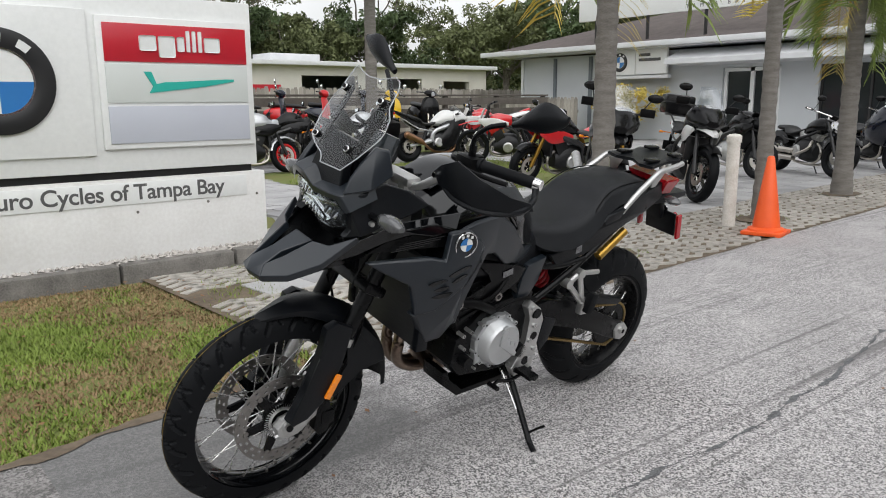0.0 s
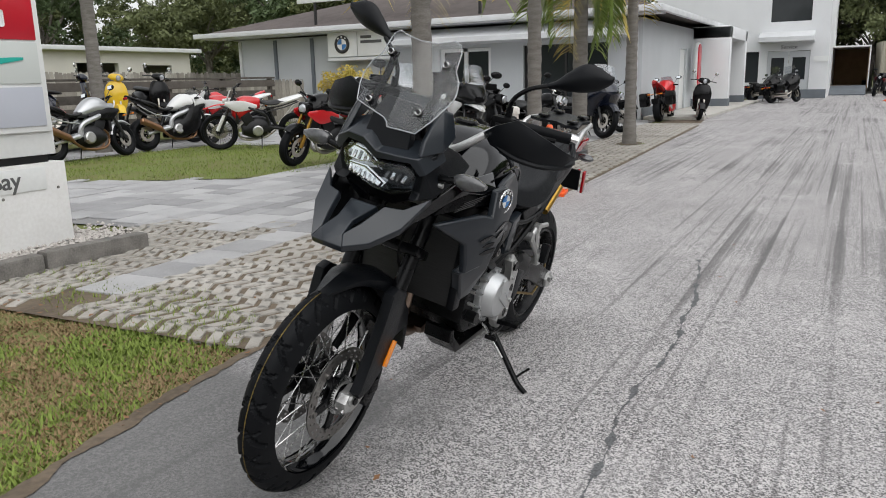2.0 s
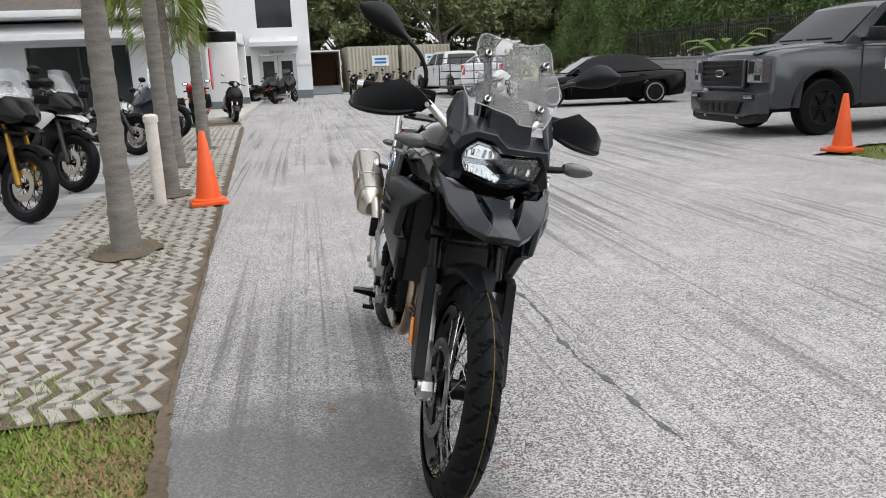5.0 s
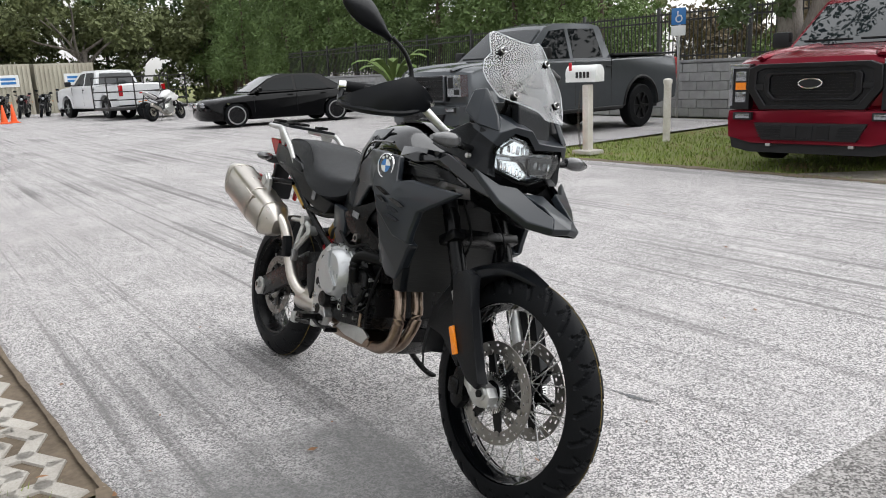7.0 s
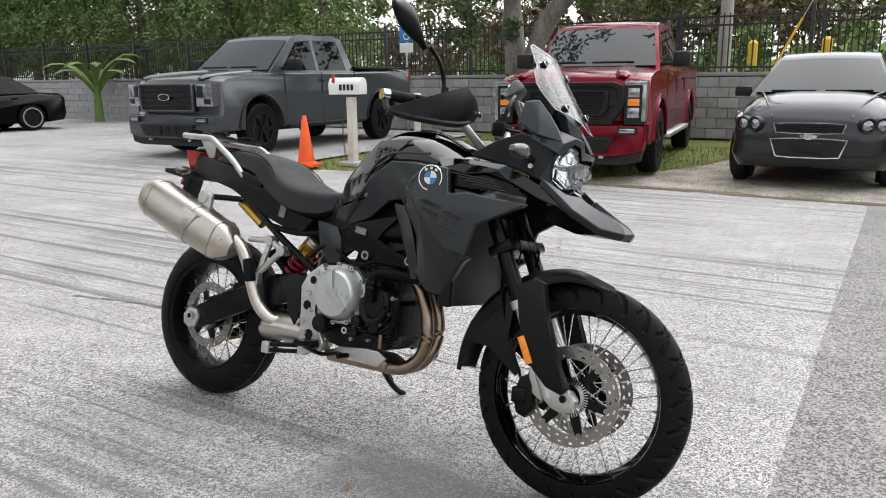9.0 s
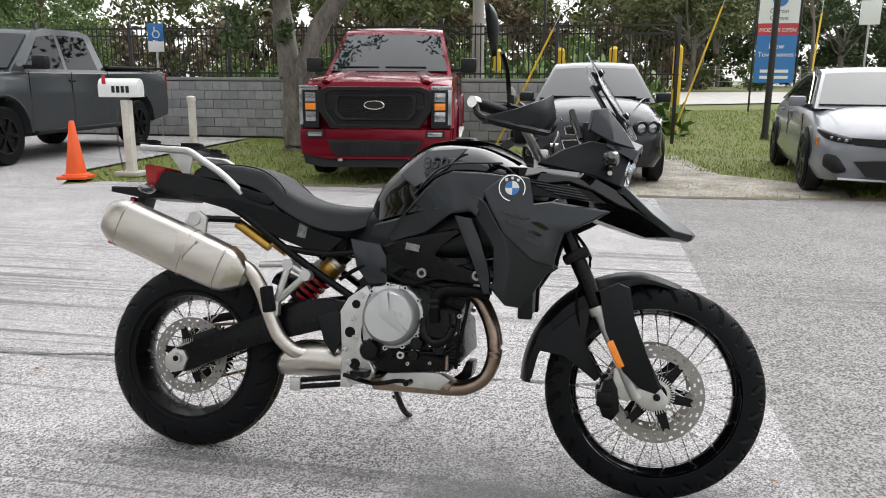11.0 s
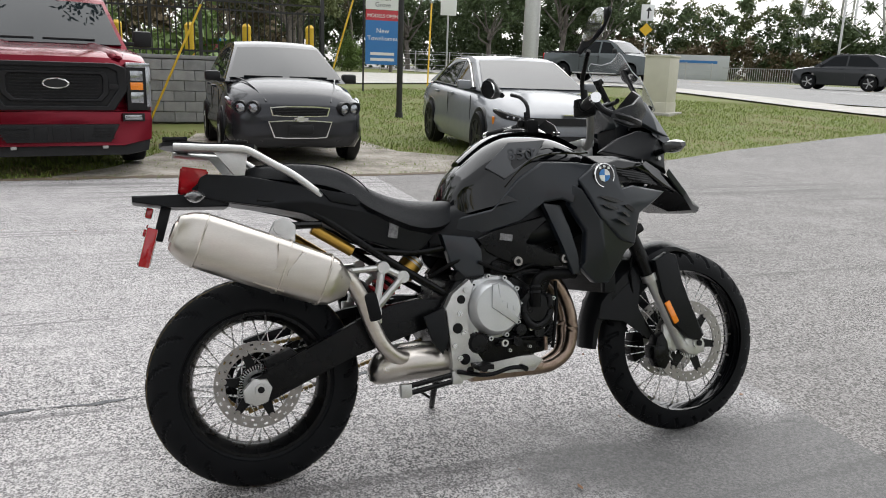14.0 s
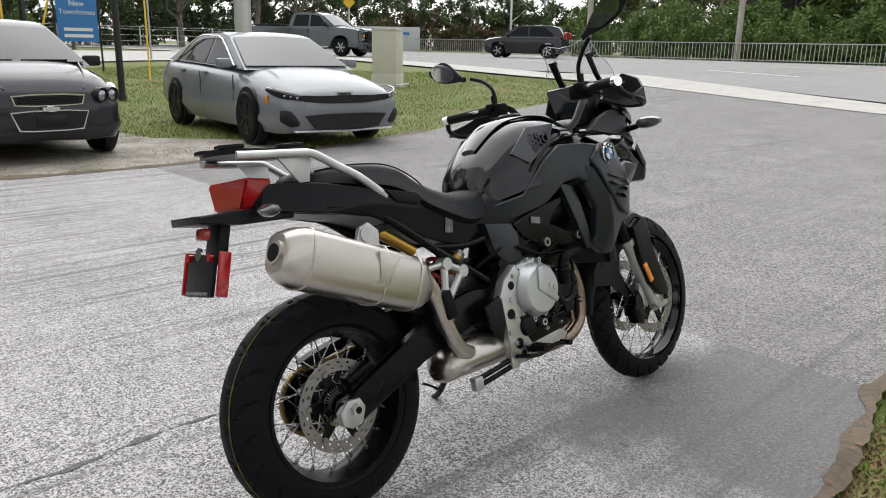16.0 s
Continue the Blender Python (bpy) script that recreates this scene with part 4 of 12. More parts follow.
def service_block():
    s = thing("service_building", Matrix(), "two-storey white stucco service building with dark windows", "building")
    X = -36.0
    w = cut_wall("front_wall", "x", X, -7.5, 0.2, 6.5, [(-2.35, -0.55, 0, 2.15), (-2.3, -0.6, 3.45, 5.0), (-3.6, -2.72, 0.75, 2.15)], 0.3, M_WHITEWALL, "")
    w.parent = s
    part("side_wall", box(bmesh.new(), (X - 5.3, 0.05, 3.25), (10, 0.3, 6.5)), M_WHITEWALL, s)
    part("flat_roof", box(bmesh.new(), (X - 5.2, -3.65, 6.55), (10.8, 8.0, 0.2), None, 0.02), M_GUTTER, s)
    part("base_band", box(bmesh.new(), (X + 0.015, -3.65, 0.2), (0.03, 7.7, 0.4)), M_DARKGREY, s)
    for y in (-1.9, -1.0):
        part("door_leaf", box(bmesh.new(), (X - 0.1, y, 1.07), (0.07, 0.88, 2.12), None, 0.01), M_GREYWALL, s, "grey door leaf")
        part("door_pane", box(bmesh.new(), (X - 0.055, y, 1.35), (0.02, 0.55, 1.0)), M_DARKGLASS, s)
    part("upper_window", box(bmesh.new(), (X - 0.12, -1.45, 4.22), (0.03, 1.7, 1.55)), M_DARKGLASS, s)
    part("side_window", box(bmesh.new(), (X - 0.12, -3.16, 1.45), (0.03, 0.88, 1.4)), M_DARKGLASS, s)
    bm = bmesh.new()
    slab(bm, [(0, 2.5), (0, 3.0), (0.15, 3.0), (0.9, 2.75), (0.9, 2.55)], -2.7, -0.4, 0.01, pose(X, 0, 0))
    part("canopy", bm, M_GUTTER, s, "small pale canopy over the door")
    lettering("door_letters", "Service", 0.24, M_TEXTG, s, pose(X + 0.02, -1.45, 2.24, 90, 0, 90), "", 0.004)
    part("notice_board", box(bmesh.new(), (X + 0.03, -0.1, 1.75), (0.04, 0.6, 0.25)), M_SIGN, s)


service_block()


def long_warehouse():
    s = thing("warehouse", Matrix(), "long low cream metal warehouse with open bays and a red stripe", "building")
    M = paint("cream_metal_siding", (0.60, 0.58, 0.53), (0.5, 0.48, 0.44), 0.6, scale=1, fine=20, where="World")
    Y = -33.0
    w = cut_wall("front_wall", "y", Y, -30, 4, 3.1, [(-20.6, -17.2, 0.3, 2.6), (-25.0, -22.5, 0.3, 2.5), (-28.6, -26.6, 1.6, 2.4)], 0.3, M, "")
    w.parent = s
    part("rear_wall", box(bmesh.new(), (-13, Y - 11.5, 1.55), (34, 0.3, 3.1)), M, s)
    part("end_wall", box(bmesh.new(), (-29.85, Y - 6, 1.55), (0.3, 11.6, 3.1)), M, s)
    part("roof", box(bmesh.new(), (-13, Y - 6, 3.2), (35, 13, 0.22), None, 0.03), M_GUTTER, s)
    part("stripe", box(bmesh.new(), (-6, Y + 0.02, 1.95), (20, 0.03, 0.35)), M_RED, s, "faded red stripe")
    part("roof_unit", box(bmesh.new(), (-18, Y - 3, 3.55), (3, 2, 0.5), None, 0.03), M_GUTTER, s)
    part("inner_wall", box(bmesh.new(), (-19, Y - 8, 1.5), (18, 0.2, 3)), M_DARKGREY, s)


long_warehouse()


def fences():
    # pale board fence and dark rail fence behind the parked motorcycles
    f = thing("board_fence", Matrix(), "weathered pale grey vertical board fence", "fence")
    me = mesh_of(slab(bmesh.new(), [(-0.07, 0), (0.07, 0), (0.07, 1.62), (0.04, 1.7), (-0.04, 1.7), (-0.07, 1.62)], -0.01, 0.01), "board")
    me.materials.append(M_WOODG)
    rng = random.Random(3)
    for i in range(150):
        share("board", me, f, pose(-27 + i * 0.152, -21.5 + 0.02 * i, rng.uniform(-0.04, 0.03), 0, rng.uniform(-1, 1), 0))
    for z in (0.4, 1.3):
        part("rail", box(bmesh.new(), (0, 0, 0), (23, 0.04, 0.09), pose(-15.6, -20.05, z, 0, 0, 7.5)), M_WOODG, f)
    f = thing("short_fence", Matrix(), "low grey picket fence beside the showroom", "fence")
    for i in range(22):
        share("board", me, f, pose(-17.0, -17.8 + i * 0.152, -0.35 + rng.uniform(-0.03, 0.02), 0, 0, 90))
    part("rail", box(bmesh.new(), (-17.05, -16.2, 0.9), (0.04, 3.3, 0.09)), M_WOODG, f)
    f = thing("rail_fence", Matrix(), "dark weathered horizontal rail fence", "fence")
    for i in range(9):
        part("post", box(bmesh.new(), (0.6 - i * 2.0, -14.6, 0.7), (0.12, 0.12, 1.4), None, 0.01), M_WOODD, f)
    for z in (0.35, 0.65, 0.95, 1.25):
        part("rail", box(bmesh.new(), (-7.4, -14.5, z), (16.2, 0.05, 0.2), None, 0.008), M_WOODD, f)
    part("cap_rail", box(bmesh.new(), (-7.4, -14.55, 1.41), (16.2, 0.2, 0.05), None, 0.008), M_WOODD, f)


fences()


def block_wall():
    root = thing("block_wall", Matrix(), "split-face grey concrete block retaining wall", "wall", kind="structure")
    part("wall_core", box(bmesh.new(), (-15.3, 14.0, 0.6), (34.8, 0.16, 1.3)), M_MORTAR, root)
    meshes = []
    for w in (0.39, 0.19):
        bm = bmesh.new()
        box(bm, (0, 0, 0), (w, 0.2, 0.19), None, 0.008)
        me = mesh_of(bm, "block")
        me.materials.append(M_BLOCK)
        meshes.append(me)
    rest = bmesh.new()
    n = 0
    rng = random.Random(8)
    for r in range(6):
        for i in range(87):
            x = 1.9 - i * 0.4 - (0.2 if r % 2 else 0)
            m = pose(x, 13.9 + rng.uniform(-0.006, 0.006), 0.1 + r * 0.2, 0, 0, 0)
            if n < 290 and x > -13:
                share("block", meshes[0], root, m)
                n += 1
            else:
                box(rest, (0, 0, 0), (0.39, 0.2, 0.19), m)
    ob = part("far_blocks", rest, M_BLOCK, root, "", 0)
    ob["kind"] = "stuff"
    part("wall_cap", box(bmesh.new(), (-15.3, 13.95, 1.25), (34.8, 0.3, 0.07), None, 0.01), M_BLOCK, root)
    # iron fence on the wall
    f = thing("iron_fence", Matrix(), "black iron picket fence on top of the block wall", "fence")
    pm = mesh_of(rod(bmesh.new(), (0, 0, 0), (0, 0, 1.12), 0.0145, seg=6), "picket")
    pm.materials.append(M_IRON)
    for i in range(290):
        share("picket", pm, f, pose(3.0 - i * 0.112, 14.0, 1.28 if i > 8 else 1.1))
    for z in (1.38, 2.18, 2.34):
        part("rail", box(bmesh.new(), (-13.2, 14.0, z), (32.6, 0.03, 0.035)), M_IRON, f)
    for i in range(14):
        part("post", box(bmesh.new(), (3.05 - i * 2.4, 14.0, 1.25), (0.07, 0.07, 2.5), None, 0.006), M_IRON, f)


block_wall()

# ---- the motorcycle ----
B_MATT = paint("matt_dark_grey_panel", (0.0122, 0.0160, 0.0212), (0.0102, 0.0135, 0.0180), 0.28, scale=6, fine=400, bump=0.02, coat=0.16, spec=0.4)
B_GLOSS = paint("gloss_black_paint", (0.002, 0.0023, 0.003), (0.0015, 0.0017, 0.0022), 0.07, scale=4, coat=0.55, spec=0.25)
B_PLAST = paint("grained_black_plastic", (0.0042, 0.0051, 0.0068), (0.0028, 0.0034, 0.0046), 0.34, scale=9, fine=500, bump=0.18, spec=0.22)
B_SEAT = paint("black_seat_vinyl", (0.0082, 0.0092, 0.011), (0.006, 0.0067, 0.0081), 0.4, scale=7, fine=700, bump=0.3, spec=0.22)
B_FRAME = paint("satin_black_frame", (0.0032, 0.0034, 0.0039), (0.002, 0.0021, 0.0025), 0.25, scale=11, fine=200, bump=0.06, spec=0.18)
B_ENGINE = paint("dark_cast_engine", (0.0055, 0.0058, 0.0066), (0.002, 0.0021, 0.0024), 0.26, 0.05, scale=25, fine=180, bump=0.3, spec=0.2)
B_TITAN = paint("satin_silver_cover", (0.56, 0.57, 0.575), (0.47, 0.48, 0.485), 0.36, 0.75, scale=8, fine=300, bump=0.08)
B_MUFF = paint("brushed_stainless", (0.60, 0.565, 0.52), (0.47, 0.44, 0.40), 0.27, 1.0, scale=4, fine=120, bump=0.08, stretch=(1, 9, 9))
B_HEADER = paint("heat_tinted_header", (0.36, 0.285, 0.225), (0.20, 0.14, 0.11), 0.28, 1.0, scale=9, fine=60)
B_SPOKE = paint("spoke_steel", (0.6, 0.6, 0.6), (0.45, 0.45, 0.45), 0.25, 1.0)
B_DISC = paint("brake_disc_steel", (0.33, 0.315, 0.30), (0.23, 0.22, 0.21), 0.34, 1.0, scale=40, fine=300, bump=0.1)
B_GOLD = paint("gold_anodised", (0.55, 0.33, 0.07), (0.42, 0.25, 0.05), 0.3, 0.9)
B_SPRING = paint("red_spring", (0.42, 0.008, 0.016), (0.3, 0.006, 0.012), 0.3, coat=0.4)
B_CHAIN = paint("gold_chain", (0.35, 0.25, 0.10), (0.2, 0.14, 0.06), 0.4, 0.9)
B_RAD = paint("radiator_core", (0.02, 0.02, 0.02), (0.006, 0.006, 0.006), 0.6, scale=80, fine=300, stretch=(1, 0.2, 5))
B_SCREEN = glass("clear_windscreen", (0.965, 0.97, 0.975), 0.02, 0.985)
B_SMOKE = glass("smoked_lens", (0.62, 0.64, 0.66), 0.04, 0.9)
B_LENS = glass("headlight_lens", (0.93, 0.95, 0.96), 0.02, 0.93)
B_REFL = paint("lamp_reflector", (0.55, 0.56, 0.58), (0.2, 0.205, 0.21), 0.14, 1.0, scale=30)
# Emission stands in for the bright reflections in two chrome headlight bowls
B_BOWLGLOW = paint("bowl_reflection_glow", (0.6, 0.62, 0.64), (0.4, 0.42, 0.44), 0.2, emit=(0.93, 0.97, 1.0), power=0.62)
B_GRAPH = paint("dark_grey_graphic", (0.045, 0.048, 0.053), (0.038, 0.04, 0.044), 0.3, scale=8, coat=0.3)
B_CHALK = paint("worn_yellow_tyre_line", (0.16, 0.11, 0.012), (0.02, 0.016, 0.01), 0.8, scale=60, fine=300, spread=0.08)
B_NUM = paint("grey_tank_number", (0.03, 0.033, 0.038), (0.024, 0.026, 0.03), 0.3, scale=8)
B_STICK = paint("pale_sticker", (0.26, 0.26, 0.27), (0.05, 0.05, 0.052), 0.6, scale=60)
B_TRANSL = paint("turn_lens_grey", (0.075, 0.077, 0.08), (0.045, 0.045, 0.047), 0.18, scale=60, coat=0.8)


def tyre_bm(R, w, h, bead, grooves, kind, seg=432):
    bm = bmesh.new()
    prof = [(bead, -w * 0.40), (bead + 0.014, -w * 0.46)]
    ang = np.linspace(-96, 96, 31)
    rings = []
    for k in range(seg):
        th = k / seg * math.tau
        c, s = math.cos(th), math.sin(th)
        ring = []
        for r, y in prof:
            ring.append((r, y))
        for a in ang:
            q = radians(a)
            yn = math.sin(q)
            r = (R - h) + h * (math.cos(q) if abs(a) < 89 else math.cos(radians(89)))
            y = w / 2 * math.copysign(abs(yn) ** 0.92, yn)
            u = k / seg * grooves
            g = 0.0
            if kind == "front":
                e = (u + 0.85 * abs(yn)) % 1.0
                if e < 0.2 and 0.05 < abs(yn) < 0.93:
                    g = 0.007
                e = (u * 1.0 + 0.4 - 0.45 * abs(yn)) % 1.0
                if e < 0.12 and 0.3 < abs(yn) < 0.75:
                    g = 0.006
            else:
                e = (u + (0.7 if yn > 0 else 1.2) * abs(yn)) % 1.0
                if e < 0.13 and 0.22 < abs(yn) < 0.9:
                    g = 0.005
                e = (u + 0.5 + 0.3 * yn) % 1.0
                if e < 0.12 and abs(yn) < 0.3:
                    g = 0.004
            ring.append((r - g * math.cos(q), y - math.copysign(g * abs(math.sin(q)), yn)))
        ring += [(bead + 0.014, w * 0.46), (bead, w * 0.40)]
        rings.append([bm.verts.new((r * c, y, r * s)) for r, y in ring])
    rings.append(rings[0])
    skin(bm, rings, False)
    return bm


def rim_bm(R, w):
    return lathe(bmesh.new(), [(R, -w), (R + 0.006, -w - 0.004), (R + 0.006, -w - 0.01), (R - 0.004, -w - 0.01), (R - 0.010, -w + 0.004), (R - 0.022, -w * 0.45), (R - 0.026, 0),
                               (R - 0.022, w * 0.45), (R - 0.010, w - 0.004), (R - 0.004, w + 0.01), (R + 0.006, w + 0.01), (R + 0.006, w + 0.004), (R, w),
                               (R - 0.012, w * 0.4), (R - 0.016, 0), (R - 0.012, -w * 0.4)], 96)


def disc_bm(Ro, Ri, y, t=0.0045, seg=72):
    bm = bmesh.new()
    cuts = [Ri, Ri + (Ro - Ri) * 0.2, Ri + (Ro - Ri) * 0.38, Ri + (Ro - Ri) * 0.62, Ri + (Ro - Ri) * 0.8, Ro]
    vs = [[bm.verts.new((r * math.cos(k * math.tau / seg), y, r * math.sin(k * math.tau / seg))) for r in cuts] for k in range(seg)]
    fs = []
    for k in range(seg):
        a, b = vs[k], vs[(k + 1) % seg]
        for i in range(5):
            if (i == 1 and k % 3 == 0) or (i == 3 and k % 3 == 1):
                continue
            fs.append(bm.faces.new((a[i], a[i + 1], b[i + 1], b[i])))
    r = bmesh.ops.extrude_face_region(bm, geom=fs)
    bmesh.ops.translate(bm, verts=[g for g in r["geom"] if isinstance(g, bmesh.types.BMVert)], vec=(0, t, 0))
    return bm


def wheel_set(bike, name, at, R, w, h, bead, rim_w, grooves, kind, spokes, discs, hub_r, label):
    """A spoked wheel: the hub carries tyre, rim, spokes and discs."""
    bm = bmesh.new()
    lathe(bm, [(0.012, -0.085), (0.024, -0.085), (0.024, -0.06), (hub_r, -0.05), (hub_r, -0.038), (hub_r * 0.72, -0.03), (hub_r * 0.66, 0), (hub_r * 0.72, 0.03), (hub_r, 0.038), (hub_r, 0.05),
               (0.024, 0.06), (0.024, 0.085), (0.012, 0.085)], 32)
    hub = part(name, bm, B_FRAME, bike, label)
    hub.matrix_basis = at
    part("tyre", tyre_bm(R, w, h, bead, grooves, kind), M_RUBBER, hub, "new black road tyre with angled grooves", 22)
    bm = bmesh.new()
    yo = 0.004 if kind == "front" else -0.03
    lathe(bm, [(R + 0.0004, yo - 0.0018), (R + 0.0016, yo), (R + 0.0004, yo + 0.0018)] if kind == "front" else
          [(R - 0.0052, yo - 0.002), (R - 0.0038, yo), (R - 0.0036, yo + 0.002)], 128, None, False)
    part("tyre_stripe", bm, B_CHALK, hub, "thin yellow paint line")
    part("rim", rim_bm(bead, rim_w), B_GLOSS if kind == "front" else B_FRAME, hub, "black wire-wheel rim")
    me = mesh_of(rod(bmesh.new(), (0, 0, 0), (0, 0, 1), 0.0021, seg=6), "spoke", 30)
    me.materials.append(B_SPOKE)
    nm = mesh_of(rod(bmesh.new(), (0, 0, -0.012), (0, 0, 0.004), 0.0042, seg=6), "spoke_nipple", 30)
    nm.materials.append(B_DISC)
    for k in range(spokes):
        th = k / spokes * math.tau
        side = 1 if k % 2 else -1
        off = (0.42 if (k // 2) % 2 else -0.42)
        a = Vector(((hub_r - 0.004) * math.cos(th + off * 2.2), side * 0.044, (hub_r - 0.004) * math.sin(th + off * 2.2)))
        b = Vector(((bead - 0.022) * math.cos(th), side * rim_w * 0.35, (bead - 0.022) * math.sin(th)))
        d = b - a
        m = Matrix.Translation(a) @ d.to_track_quat("Z", "Y").to_matrix().to_4x4()
        share("spoke", me, hub, m @ Matrix.Diagonal((1, 1, d.length, 1)))
        share("spoke_nipple", nm, hub, m @ Matrix.Translation((0, 0, d.length)))
    for y, Ro, Ri in discs:
        part("brake_disc", disc_bm(Ro, Ri, y - 0.002), B_DISC, hub, "drilled steel brake disc")
        bm = bmesh.new()
        star = []
        for k in range(6):
            q = radians(-k * 60 - 10)
            for rr, da in ((0.055, -0.30), (Ri + 0.004, -0.10), (Ri + 0.004, 0.10), (0.055, 0.30)):
                star.append((rr * math.cos(q - da), rr * math.sin(q - da)))
        slab(bm, star[::-1], y - 0.003, y + 0.0045)
        part("disc_carrier", bm, B_FRAME, hub)
        for k in range(6):
            m = pose(0, 0, 0, 0, k * 60 + 10, 0)
            part("disc_button", rod(bmesh.new(), m @ Vector((Ri + 0.005, y - 0.007, 0)), m @ Vector((Ri + 0.005, y + 0.007, 0)), 0.008, seg=12), B_DISC, hub)
        bm = bmesh.new()
        yy = y + (0.012 if y > 0 else -0.012)
        for k in range(44):
            m = pose(0, 0, 0, 0, k * 360 / 44, 0)
            box(bm, (0.053, yy, 0), (0.014, 0.002, 0.0032), m)
        lathe(bm, [(0.036, yy - 0.001), (0.047, yy - 0.001), (0.047, yy + 0.001), (0.036, yy + 0.001)], 36)
        part("sensor_ring", bm, B_SPOKE, hub)
    return hub


def guard_strip(path, half, drop, thick=0.004, crown=0.012):
    """A mudguard along an (x, z) path, curved down at its sides."""
    bm = bmesh.new()
    ps = spline(path, 5)
    hs = spline([(v,) for v in half], 5)
    ds = spline([(v,) for v in drop], 5)
    outer, inner = [], []
    for i, p in enumerate(ps):
        d = Vector((*(ps[min(i + 1, len(ps) - 1)] - ps[max(i - 1, 0)]),)).normalized()
        n = Vector((d.y, -d.x))
        hw, dr = float(hs[i][0]), float(ds[i][0])
        prof = [(-hw, -dr), (-hw * 0.96, -dr * 0.4), (-hw * 0.7, 0), (0, crown), (hw * 0.7, 0), (hw * 0.96, -dr * 0.4), (hw, -dr)]
        outer.append([bm.verts.new((p[0] + n.x * o, y, p[1] + n.y * o)) for y, o in prof])
        inner.append([bm.verts.new((p[0] + n.x * (o - thick), y * 0.97, p[1] + n.y * (o - thick))) for y, o in prof])
    rings = [a + b[::-1] for a, b in zip(outer, inner)]
    skin(bm, rings)
    bm.faces.new(rings[0][::-1])
    bm.faces.new(rings[-1])
    return bm


def both(name, make, material, bike, label=""):
    """Left and right part from one make(bm, side), where side is 1 (left) or -1."""
    for s in (1, -1):
        bm = bmesh.new()
        make(bm, s)
        part(name, bm, material, bike, label)


def sided(pts, s):
    return [(x, y * s, z) for x, y, z in pts]


LEAN = 13.7
bike = thing("adventure_motorcycle", pose(0, 0.042, 0, -LEAN, 0, 0), "black and dark grey adventure motorcycle leaning on its side stand", "motorcycle")
LOWER = Matrix.Translation((-0.014, -0.012, -0.013))


def steered(ob):
    ob.matrix_basis = LOWER @ ob.matrix_basis
    return ob


# wheels
steered(wheel_set(bike, "front_wheel", pose(1.583, 0, 0.328), 0.340, 0.098, 0.078, 0.266, 0.030, 24, "front", 36, ((0.068, 0.150, 0.112), (-0.068, 0.150, 0.112)), 0.046, "front wheel hub"))
wheel_set(bike, "rear_wheel", pose(0.004, 0, 0.325), 0.323, 0.150, 0.094, 0.214, 0.056, 20, "rear", 36, ((-0.062, 0.132, 0.098),), 0.058, "rear wheel hub")


